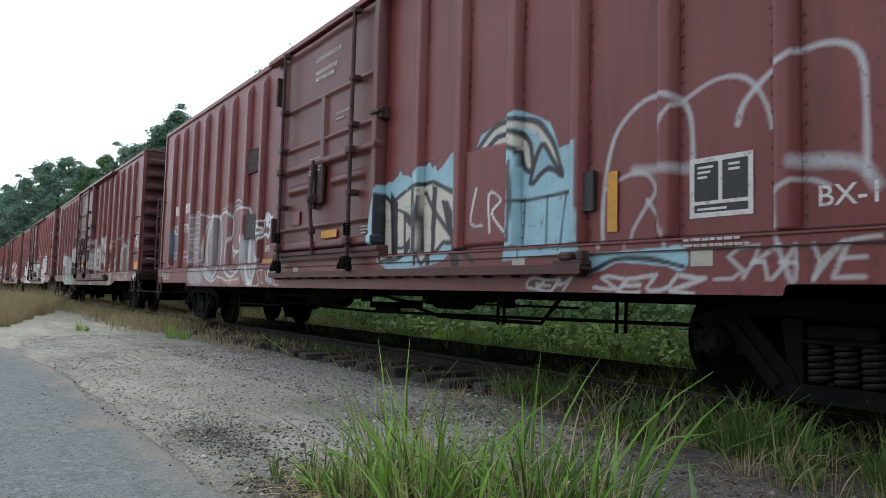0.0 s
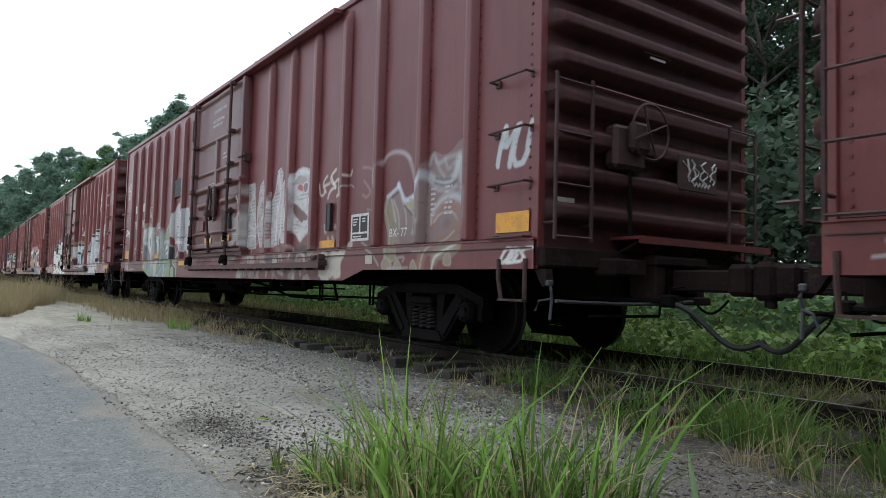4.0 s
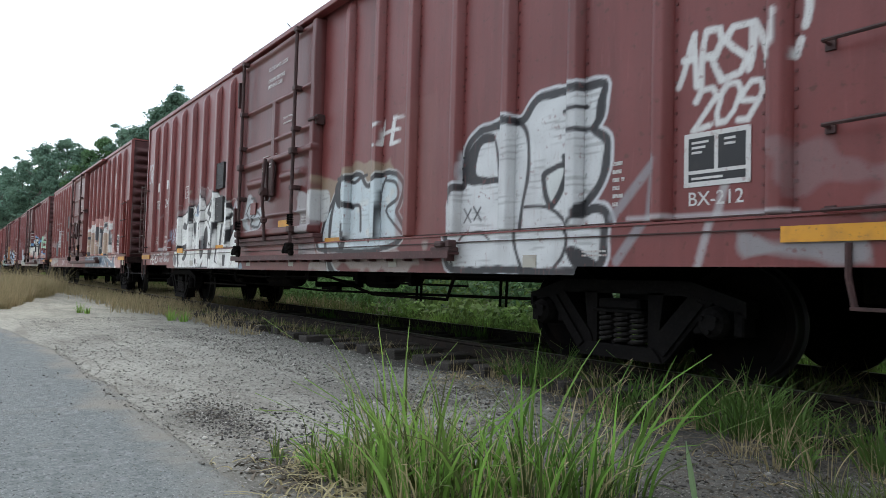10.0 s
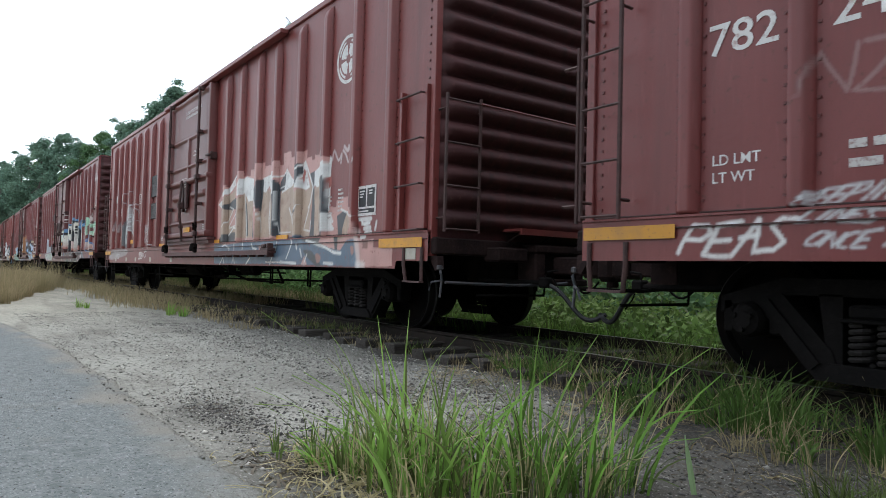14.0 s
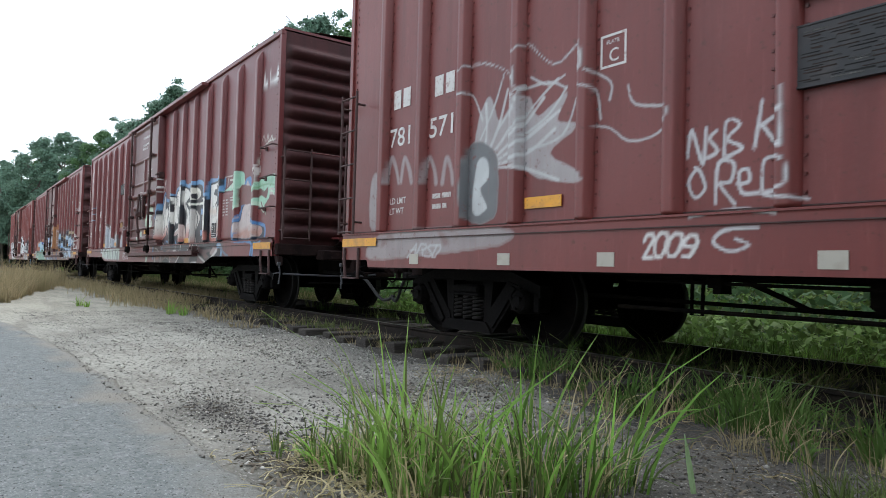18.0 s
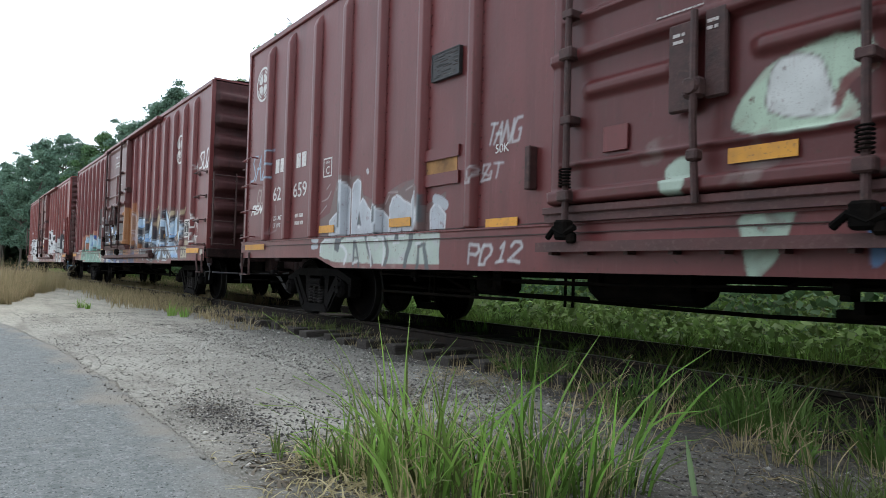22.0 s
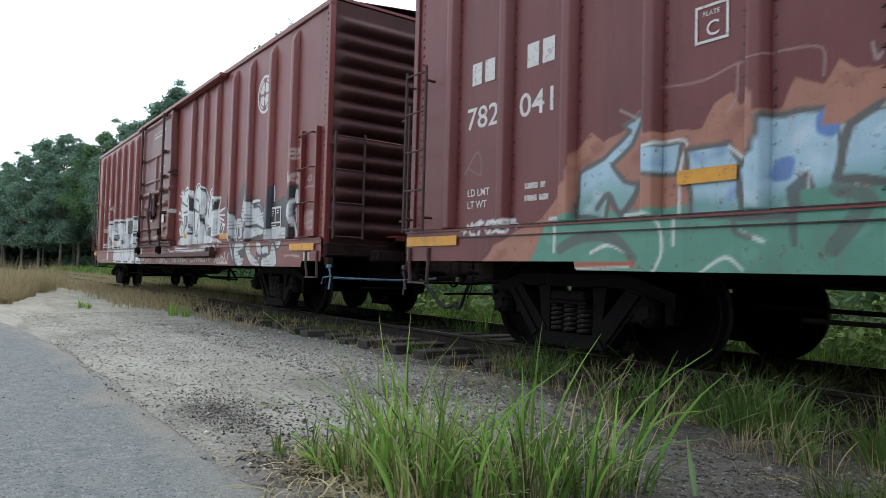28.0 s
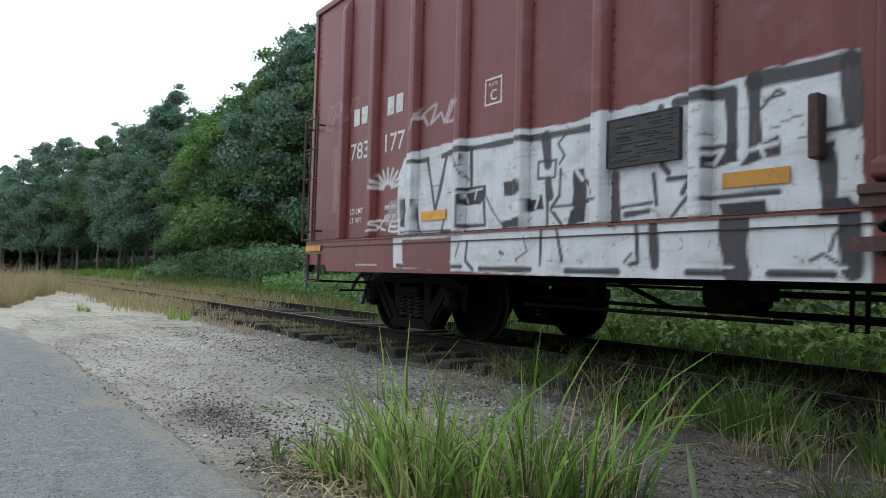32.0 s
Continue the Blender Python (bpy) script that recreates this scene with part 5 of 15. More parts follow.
def traced_c1(s):
    s.shape([(10.67, 1.07), (10.74, 1.42), (10.97, 1.67), (11.14, 1.86), (11.37, 1.94), (11.7, 1.99), (11.9, 1.82), (12.1, 1.86), (12.33, 1.92), (12.58, 1.9), (12.77, 1.75), (12.7, 1.54), (12.64, 1.43), (12.8, 1.26), (12.79, 1.09), (12.13, 0.99), (11.09, 1.02)], (0.55, 0.62, 0.64), INK, 0.024, hatch=0.3, mottle=(0.62, 0.62, 0.58), halo=(0.55, 0.55, 0.53), hw=0.02)
    s.curve([(12.11, 1.79), (12.1, 1.11)], INK, 0.02)
    s.curves([(12.38, 1.87), (12.28, 1.69), (12.24, 1.17)], [(12.38, 1.84), (12.6, 1.79), (12.65, 1.61), (12.4, 1.47), (12.76, 1.19)], colour=INK, w=0.022)
    s.curve([(11.35, 1.96), (11.14, 1.9), (11.04, 1.71), (10.93, 1.45), (10.91, 1.13), (10.99, 0.81)], INK, 0.04)
    s.shapes([(11.03, 1.81), (11.12, 1.95), (11.28, 1.96), (11.19, 1.84), (11.22, 1.71), (11.39, 1.66), (11.55, 1.61), (11.59, 1.54), (11.35, 1.59), (11.12, 1.6)], [(11.25, 1.2), (11.29, 1.37), (11.37, 1.38), (11.44, 1.25), (11.48, 1.1), (11.4, 0.98), (11.32, 1.05)], fill=INK, rim=INK, rw=0.004)
    s.shape([(11.3, 1.16), (11.35, 1.23), (11.37, 1.08)], (0.6, 0.62, 0.6), INK, 0.004)
    s.curve([(11.55, 1.59), (11.73, 1.58), (11.77, 1.46), (11.78, 1.26)], INK, 0.026)
    s.curve([(11.12, 1.98), (11.34, 2.0), (11.55, 1.89), (11.74, 1.94), (11.9, 1.96)], INK, 0.024)
    s.shape([(10.53, 1.55), (10.5, 1.83), (10.67, 1.87), (10.88, 1.8), (10.83, 1.51), (10.67, 1.43)], (0.6, 0.62, 0.61), (0.5, 0.5, 0.48), 0.01, alpha=0.6, hatch=0.4)
    s.shape([(10.99, 0.81), (11.01, 0.95), (11.22, 0.75), (11.36, 0.73), (11.09, 0.72)], INK, (0.55, 0.57, 0.56), 0.02)
    s.shape([(13.83, 0.78), (13.72, 1.02), (13.69, 1.42), (13.78, 1.6), (13.93, 1.63), (13.93, 1.84), (13.99, 2.03), (14.16, 2.14), (14.42, 2.16), (14.55, 2.19), (14.72, 2.15), (14.83, 2.17), (14.97, 2.31), (15.21, 2.32), (15.49, 2.3), (15.74, 2.29), (15.73, 2.15), (15.71, 2.02), (15.65, 1.93), (15.78, 1.83), (15.78, 1.66), (15.71, 1.47), (15.58, 1.34), (15.5, 1.24), (15.67, 1.28), (15.79, 1.24), (15.82, 1.08), (15.8, 0.84), (15.68, 0.8), (15.48, 0.77), (15.14, 0.76), (14.64, 0.78)], (0.64, 0.65, 0.65), INK, 0.03, hatch=0.4, halo=(0.66, 0.68, 0.7), hw=0.03)
    s.shape([(13.95, 1.65), (13.95, 1.84), (14.02, 2.0), (14.19, 2.1), (14.37, 2.09), (14.37, 2.02), (14.2, 2.02), (14.12, 1.87), (14.14, 1.71), (14.44, 1.66), (14.45, 1.61)], INK, INK, 0.005)
    s.curve([(14.4, 2.02), (14.45, 1.83), (14.47, 1.62)], INK, 0.016)
    s.curve([(14.45, 2.14), (14.64, 2.16), (14.8, 2.1), (14.87, 1.94), (14.87, 1.64), (14.8, 1.34), (14.77, 1.04), (14.88, 0.78)], INK, 0.022)
    s.curves([(13.75, 1.56), (13.71, 1.32), (13.74, 1.02), (13.85, 0.79)], [(15.31, 2.14), (15.58, 2.13)], colour=INK, w=0.02)
    s.curve([(15.37, 1.96), (15.66, 1.94)], INK, 0.024)
    s.curve([(14.84, 1.35), (15.12, 1.33), (15.31, 1.22), (15.42, 1.06), (15.38, 0.9), (15.28, 0.8)], INK, 0.018)
    s.curve([(15.5, 1.24), (15.42, 1.17), (15.4, 1.1)], INK, 0.02)
    s.curve([(15.39, 2.13), (15.38, 1.83)], INK, 0.016)
    s.shape([(15.07, 1.57), (15.14, 1.65), (15.33, 1.67), (15.31, 1.53), (15.17, 1.34)], (0.6, 0.62, 0.6), INK, 0.02)
    s.curve([(15.31, 1.75), (15.34, 1.63), (15.29, 1.47), (15.19, 1.34)], INK, 0.03)
    s.shapes([(15.42, 0.94), (15.52, 0.97), (15.76, 0.83), (15.53, 0.8)], [(15.71, 2.21), (15.76, 2.29), (15.73, 2.05), (15.66, 1.97), (15.68, 2.12)], fill=INK, rim=INK, rw=0.004)
    s.curves([(13.94, 1.39), (14.05, 1.25)], [(14.05, 1.38), (13.94, 1.25)], [(14.09, 1.4), (14.21, 1.26)], [(14.2, 1.39), (14.1, 1.27)], colour=INK, w=0.01)
    s.curve([(13.94, 1.07), (14.04, 1.13), (14.2, 1.15), (14.34, 1.11), (14.42, 1.06)], INK, 0.012)


def traced_c0(s):
    s.curve([(3.12, 1.78), (3.22, 1.92), (3.57, 2.02), (3.86, 2.03), (4.12, 2.26), (4.33, 2.17), (4.49, 2.19), (4.72, 2.18), (4.90, 2.32), (5.11, 2.33)], (0.27, 0.25, 0.26), 0.045, alpha=0.55, blur=0.07)
    s.curve([(5.08, 2.31), (5.25, 2.16), (5.43, 2.24), (5.64, 2.29)], (0.3, 0.28, 0.28), 0.07, alpha=0.5, blur=0.08)
    s.shape([(3.24, 0.74), (3.17, 0.97), (3.13, 1.22), (3.11, 1.47), (3.14, 1.68), (3.23, 1.83), (3.43, 1.90), (3.72, 1.95), (3.92, 1.99), (4.08, 2.23), (4.14, 2.14), (4.18, 1.93), (4.23, 2.04), (4.36, 2.10), (4.50, 2.11), (4.57, 2.04), (4.66, 2.13), (4.81, 2.13), (4.92, 2.25), (5.08, 2.29), (5.16, 2.14), (5.25, 2.02), (5.44, 2.07), (5.65, 2.23), (5.72, 2.13), (5.79, 2.07), (5.85, 2.12), (5.88, 0.76), (5.22, 0.76), (4.34, 0.75)], (0.8, 0.8, 0.77), INK, 0.012, hatch=0.18, mottle=(0.5, 0.5, 0.47), smooth=False)
    s.shape([(5.68, 0.74), (5.68, 1.53), (5.69, 2.22), (5.82, 2.27), (6.01, 2.25), (6.10, 2.17), (6.26, 2.15), (6.42, 2.06), (6.51, 2.12), (6.64, 2.12), (6.74, 2.01), (6.82, 1.91), (6.92, 1.85), (6.94, 1.74), (7.08, 1.74), (7.07, 1.40), (7.24, 1.32), (7.42, 1.17), (7.47, 1.00), (7.48, 0.75), (6.70, 0.75)], (0.8, 0.8, 0.77), INK, 0.01, hatch=0.15, mottle=(0.5, 0.5, 0.47), smooth=False)
    s.shapes([(5.71, 1.69), (5.89, 1.64), (5.85, 1.31), (5.79, 1.00), (5.69, 0.90), (5.66, 1.16)], [(6.24, 1.60), (6.34, 1.61), (6.28, 1.33), (6.20, 1.04), (6.13, 0.90), (6.25, 0.85), (6.09, 0.87), (6.16, 1.29)], [(6.50, 2.10), (6.64, 2.13), (6.71, 2.01), (6.82, 1.91), (6.92, 1.84), (6.90, 1.81), (6.75, 1.89), (6.62, 2.07), (6.51, 2.06)], [(6.78, 1.78), (6.87, 1.79), (6.95, 1.75), (6.86, 1.73), (6.73, 1.64)], fill=INK, rim=INK, rw=0.006, smooth=False)
    s.curve([(6.74, 1.69), (6.86, 1.74), (6.97, 1.75), (7.09, 1.75)], INK, 0.018)
    s.shape([(6.72, 1.32), (6.75, 1.46), (6.82, 1.54), (6.92, 1.56), (7.00, 1.55), (6.96, 1.44), (6.87, 1.36), (6.79, 1.27), (6.75, 1.21), (6.68, 1.22)], INK, INK, 0.006)
    s.curve([(6.64, 1.35), (6.70, 1.46), (6.78, 1.51)], (0.4, 0.4, 0.4), 0.02)
    s.shapes([(7.08, 1.70), (7.14, 1.71), (7.15, 1.39), (7.07, 1.40)], [(6.58, 1.01), (6.73, 1.00), (6.70, 0.80), (6.58, 0.80)], fill=INK, rim=INK, rw=0.006, smooth=False)
    s.curve([(7.24, 1.20), (7.17, 1.05), (7.10, 0.89)], (0.2, 0.21, 0.17), 0.03, alpha=0.7)
    s.curve([(7.26, 1.32), (7.39, 1.01), (7.25, 0.93)], (0.3, 0.2, 0.1), 0.06, alpha=0.4, blur=0.1)
    s.curve([(6.80, 2.27), (6.84, 2.10)], (0.36, 0.37, 0.3), 0.009, alpha=0.7)
    s.curve([(6.74, 1.98), (6.85, 2.04), (6.99, 2.04), (7.13, 1.96)], (0.42, 0.42, 0.38), 0.012, alpha=0.7)
    s.curve([(6.94, 1.88), (7.02, 1.96), (7.12, 1.79), (6.97, 1.79)], (0.42, 0.44, 0.47), 0.04, alpha=0.7)
    s.curve([(7.09, 2.18), (7.08, 2.03), (7.18, 2.04), (7.28, 1.91)], (0.36, 0.37, 0.28), 0.01, alpha=0.7)
    s.shape([(7.51, 0.76), (7.54, 0.84), (7.62, 0.85), (7.68, 0.76)], (0.2, 0.28, 0.36), (0.2, 0.28, 0.36), 0.006, alpha=0.8)
    s.shapes([(3.59, 1.68), (3.70, 1.76), (3.87, 1.71), (4.02, 1.64), (3.80, 1.60), (3.64, 1.62)], [(3.92, 1.97), (4.08, 2.21), (4.12, 2.04), (4.14, 1.77), (4.05, 1.74), (4.01, 1.88)], [(4.18, 2.00), (4.29, 2.08), (4.35, 1.97), (4.31, 1.76), (4.24, 1.71), (4.19, 1.67), (4.04, 1.67), (4.19, 1.80)], fill=INK, rim=INK, rw=0.006)
    s.shape([(4.39, 1.72), (4.61, 1.72), (4.59, 1.52), (4.52, 1.41), (4.41, 1.56)], INK, INK, 0.006, smooth=False)
    s.shape([(4.59, 2.00), (4.67, 2.10), (4.74, 1.96), (4.70, 1.86), (4.59, 1.93)], (0.06, 0.09, 0.16), (0.06, 0.09, 0.16), 0.006)
    s.curve([(4.38, 2.02), (4.44, 2.09), (4.52, 2.04), (4.49, 1.95), (4.42, 1.92), (4.37, 1.84), (4.51, 1.73)], INK, 0.012)
    s.curve([(4.19, 1.78), (4.31, 1.71), (4.35, 1.84)], INK, 0.016)
    s.shape([(5.31, 1.61), (5.39, 1.50), (5.43, 1.35), (5.38, 1.17), (5.31, 1.01), (5.21, 0.95), (5.13, 1.04), (5.10, 1.18), (5.14, 1.37), (5.21, 1.52)], INK, INK, 0.006)
    s.curve([(5.15, 1.40), (5.14, 1.18), (5.18, 1.03)], (0.3, 0.3, 0.3), 0.016)
    s.curve([(4.94, 1.60), (5.03, 1.67), (5.16, 1.72), (5.31, 1.73), (5.45, 1.64), (5.51, 1.57)], INK, 0.016)
    s.shape([(5.32, 1.88), (5.44, 2.03), (5.57, 2.13), (5.71, 2.18), (5.50, 1.99), (5.45, 1.91), (5.59, 1.85), (5.58, 1.81), (5.41, 1.68), (5.48, 1.80), (5.36, 1.85)], INK, INK, 0.006, smooth=False)
    s.curve([(5.00, 1.89), (5.19, 1.97), (5.40, 2.07)], INK, 0.012)
    s.shape([(4.82, 1.65), (5.01, 1.67), (5.05, 1.55), (4.89, 1.55)], INK, INK, 0.006, smooth=False)
    s.shape([(4.89, 1.49), (5.04, 1.50), (5.02, 1.14), (4.88, 1.15)], (0.36, 0.36, 0.35), (0.36, 0.36, 0.35), 0.006, alpha=0.8, smooth=False)
    s.curve([(4.81, 2.14), (4.89, 2.21), (4.99, 2.23), (4.95, 2.09)], INK, 0.016)
    s.curves([(4.76, 1.66), (4.76, 1.35), (4.80, 0.94), (4.88, 0.80)], [(4.36, 1.46), (4.44, 1.32), (4.52, 1.45)], [(4.55, 1.68), (4.55, 1.31), (4.48, 1.00), (4.41, 0.79)], colour=INK, w=0.009)
    s.curve([(3.25, 1.83), (3.15, 1.68), (3.13, 1.39), (3.20, 1.19)], INK, 0.03)
    s.curve([(3.32, 1.38), (3.40, 1.27), (3.61, 1.23), (3.93, 1.29)], INK, 0.014)
    s.shape([(3.36, 1.23), (3.60, 1.24), (3.89, 1.27), (4.07, 1.27), (4.19, 1.20), (4.17, 1.06), (4.08, 0.96), (3.96, 0.91), (3.83, 0.95), (3.97, 1.04), (4.05, 1.15), (3.95, 1.19), (3.66, 1.16), (3.39, 1.15)], INK, INK, 0.006)
    s.shape([(3.08, 0.96), (3.20, 1.09), (3.38, 0.97), (3.32, 0.81), (3.16, 0.81)], (0.1, 0.09, 0.1), (0.56, 0.57, 0.56), 0.02, smooth=False)
    s.shapes([(3.37, 1.15), (3.47, 1.18), (3.57, 0.85), (3.49, 0.74), (3.42, 0.91)], [(5.86, 1.67), (6.01, 1.65), (5.95, 1.40), (5.90, 1.10), (5.84, 0.93), (5.76, 0.95), (5.83, 1.19), (5.87, 1.45)], fill=INK, rim=INK, rw=0.006, smooth=False)
    s.curve([(5.51, 1.25), (5.55, 1.22)], INK, 0.03)
    s.shape([(4.77, 0.95), (4.87, 0.92), (4.85, 0.83), (4.77, 0.86)], INK, INK, 0.006)
    s.shape([(5.17, 0.76), (5.23, 0.83), (5.30, 0.86), (5.28, 0.76)], INK, INK, 0.006, smooth=False)
    s.curve([(4.46, 1.89), (4.70, 1.86)], (0.3, 0.5, 0.72), 0.02, alpha=0.6, blur=0.04)
    s.curves([(3.60, 1.43), (3.69, 1.47), (3.73, 1.39), (3.62, 1.39)], [(3.81, 1.39), (3.90, 1.43), (3.94, 1.35), (3.83, 1.34)], [(4.02, 1.34), (4.11, 1.38), (4.15, 1.30), (4.04, 1.29)], colour=(0.32, 0.46, 0.3), w=0.006, alpha=0.7)
    s.curve([(3.25, 2.35), (3.21, 2.17), (3.47, 2.16), (3.57, 2.02)], (0.3, 0.27, 0.24), 0.008, alpha=0.7)
    s.curve([(4.29, 2.31), (4.30, 2.42), (4.22, 2.20), (4.34, 2.13)], (0.36, 0.34, 0.26), 0.008, alpha=0.7)
    s.curve([(4.64, 2.45), (4.62, 2.25), (4.52, 2.16)], (0.34, 0.32, 0.28), 0.008, alpha=0.7)
    s.curve([(5.07, 2.46), (5.18, 2.37), (5.30, 2.41), (5.46, 2.32), (5.61, 2.35)], (0.42, 0.42, 0.4), 0.012, alpha=0.6)


def traced_d1(s):
    s.shapes([(11.24, 0.76), (11.16, 1.92), (11.47, 2.14), (11.46, 2.22), (11.77, 2.21), (11.78, 2.17), (12.06, 2.24), (12.06, 2.29), (12.23, 2.30), (12.22, 2.39), (12.57, 2.40), (12.57, 2.30), (12.90, 2.28), (12.90, 2.38), (13.21, 2.38), (13.21, 2.24), (13.26, 2.23), (13.24, 2.44), (13.55, 2.44), (13.55, 2.38), (13.85, 2.36), (13.84, 2.48), (14.05, 2.50), (14.06, 2.39), (14.21, 2.39), (14.29, 0.80)], [(14.27, 0.80), (14.20, 2.32), (14.36, 2.31), (14.35, 2.49), (14.63, 2.49), (14.64, 2.39), (14.86, 2.38), (14.86, 2.22), (15.00, 2.21), (14.99, 2.42), (15.21, 2.43), (15.21, 2.31), (15.38, 2.32), (15.39, 2.26), (15.49, 2.26), (15.48, 2.33), (15.63, 2.31), (15.63, 2.35), (15.83, 2.35), (15.84, 2.25), (16.00, 2.24), (16.05, 0.79)], [(16.03, 0.79), (16.01, 1.54), (16.21, 1.53), (16.21, 1.62), (16.36, 1.61), (16.36, 1.65), (16.59, 1.64), (16.59, 1.50), (16.75, 1.49), (16.77, 1.36), (16.85, 1.10), (17.04, 1.07), (17.05, 1.04), (17.34, 1.07), (17.34, 0.96), (17.77, 0.96), (17.78, 0.74), (16.88, 0.73)], fill=(0.5, 0.27, 0.24), rim=(0.5, 0.27, 0.24), rw=0.004, smooth=False, alpha=0.9, mottle=(0.44, 0.25, 0.22))
    s.shape([(17.09, 1.07), (17.20, 1.07), (17.19, 0.96), (17.07, 0.96)], (0.24, 0.11, 0.095), (0.24, 0.11, 0.095), 0.004, smooth=False)
    s.shapes([(11.36, 1.17), (11.38, 1.82), (11.79, 2.02), (12.14, 2.09), (12.10, 1.76), (11.83, 1.47), (12.34, 1.35), (12.27, 1.22), (11.59, 1.12)], [(12.38, 1.21), (12.42, 1.88), (12.65, 2.01), (13.24, 1.82), (13.27, 1.25), (12.89, 1.20)], [(13.38, 1.19), (13.41, 1.72), (13.58, 2.04), (13.75, 1.94), (13.91, 1.97), (14.07, 1.85), (14.11, 1.19)], [(14.30, 1.21), (14.26, 1.93), (14.51, 1.94), (14.76, 2.00), (14.91, 1.88), (14.96, 1.81), (14.91, 1.18)], [(14.91, 1.16), (14.94, 1.82), (15.09, 1.87), (15.23, 1.81), (15.38, 1.96), (15.47, 1.86), (15.38, 1.55), (15.36, 1.19), (15.45, 1.11)], [(15.45, 1.11), (15.47, 1.81), (15.61, 1.89), (15.84, 1.97), (15.86, 1.19)], [(16.14, 1.03), (16.32, 1.22), (16.41, 1.46), (16.69, 1.41), (16.75, 1.24), (16.58, 1.11)], fill=(0.42, 0.31, 0.235), rim=(0.42, 0.31, 0.235), rw=0.004, smooth=False, mottle=(0.34, 0.22, 0.16))
    s.shape([(15.83, 1.12), (16.17, 1.40), (16.29, 1.03), (16.34, 0.94), (15.79, 1.04)], (0.5, 0.27, 0.24), (0.5, 0.27, 0.24), 0.004, smooth=False, alpha=0.9, mottle=(0.5, 0.32, 0.28))
    s.shape([(11.22, 0.94), (11.30, 1.21), (11.66, 1.28), (12.26, 1.31), (12.34, 1.18), (11.59, 1.08)], (0.075, 0.08, 0.085), (0.075, 0.08, 0.085), 0.004, alpha=0.9)
    s.shapes([(11.19, 1.88), (11.48, 1.97), (12.11, 2.28), (12.14, 2.18), (11.66, 2.00), (11.38, 1.82)], [(12.29, 2.05), (12.52, 2.25), (12.73, 2.28), (13.11, 2.20), (13.23, 2.02), (13.13, 1.85), (12.85, 1.83), (12.65, 2.01), (12.46, 1.96)], [(13.42, 1.99), (13.51, 2.17), (14.05, 2.21), (14.10, 1.97), (13.92, 1.90), (13.79, 2.04), (13.65, 1.93)], [(14.35, 1.98), (14.46, 2.21), (14.76, 2.03), (14.71, 1.95), (14.46, 1.90), (14.30, 1.86)], [(14.93, 1.90), (15.02, 2.10), (15.17, 2.27), (15.29, 2.00), (15.33, 1.88), (15.21, 1.84), (15.06, 1.89)], [(15.47, 1.89), (15.49, 2.08), (15.73, 2.16), (15.90, 2.19), (15.96, 2.03), (15.74, 1.91), (15.61, 1.85)], [(15.88, 1.71), (15.92, 2.01), (15.98, 2.26), (16.03, 2.22), (15.99, 1.49), (15.89, 1.50)], fill=(0.68, 0.68, 0.66), rim=(0.68, 0.68, 0.66), rw=0.004, smooth=False, mottle=(0.5, 0.47, 0.46))
    s.shapes([(15.08, 2.03), (15.14, 2.16), (15.20, 2.11), (15.14, 1.95)], [(15.94, 1.96), (16.04, 1.96), (16.03, 1.83), (15.96, 1.81)], fill=(0.36, 0.12, 0.1), rim=(0.36, 0.12, 0.1), rw=0.004, smooth=False)
    s.shapes([(12.21, 2.07), (12.29, 2.34), (12.42, 1.88), (12.42, 1.40), (12.18, 1.60)], [(13.05, 2.04), (13.19, 2.06), (13.33, 1.18), (13.22, 1.22)], [(13.23, 1.91), (13.38, 2.15), (13.54, 2.17), (13.53, 1.91), (13.44, 1.62)], [(14.12, 1.22), (14.06, 2.10), (14.16, 2.08), (14.24, 1.96), (14.30, 1.21), (14.44, 1.08), (14.26, 1.14)], [(14.22, 1.90), (14.25, 2.05), (14.46, 2.18), (14.43, 2.03), (14.40, 1.91)], [(14.84, 1.99), (14.86, 2.21), (15.08, 2.25), (15.11, 2.13), (14.95, 1.93)], [(15.39, 1.16), (15.45, 1.81), (15.38, 1.96), (15.35, 2.07), (15.48, 2.09), (15.53, 1.16)], [(14.74, 1.57), (14.80, 1.51), (14.89, 1.53), (15.04, 1.62), (14.95, 1.50), (14.83, 1.36)], [(12.66, 1.93), (12.76, 1.78), (12.88, 1.23), (12.77, 1.24)], [(11.57, 1.80), (12.22, 1.96), (12.27, 1.75), (11.90, 1.74)], [(15.84, 1.97), (15.91, 1.99), (15.97, 1.44), (15.90, 1.14), (15.86, 1.19)], [(16.24, 1.40), (16.41, 1.46), (16.51, 1.45), (16.39, 1.22), (16.39, 0.93), (16.33, 0.93), (16.28, 1.13)], fill=(0.055, 0.06, 0.068), rim=(0.055, 0.06, 0.068), rw=0.004, smooth=False)
    s.shape([(11.24, 0.74), (11.22, 1.01), (11.63, 1.08), (12.89, 1.12), (13.70, 1.11), (14.30, 1.14), (15.08, 1.18), (15.35, 1.10), (15.77, 1.05), (16.12, 0.98), (16.47, 0.93), (16.64, 1.06), (16.83, 1.08), (16.89, 0.92), (16.94, 0.73), (15.69, 0.74), (13.72, 0.75)], (0.09, 0.135, 0.19), (0.09, 0.135, 0.19), 0.004, smooth=False, mottle=(0.13, 0.19, 0.25))
    s.shape([(15.26, 1.10), (15.51, 1.14), (15.90, 1.15), (15.79, 1.04), (15.51, 1.06)], (0.1, 0.1, 0.1), (0.1, 0.1, 0.1), 0.004, smooth=False)
    s.shape([(15.33, 0.95), (15.64, 0.92), (15.92, 0.73), (15.73, 0.74), (15.46, 0.86)], (0.06, 0.065, 0.07), (0.06, 0.065, 0.07), 0.004, alpha=0.85)
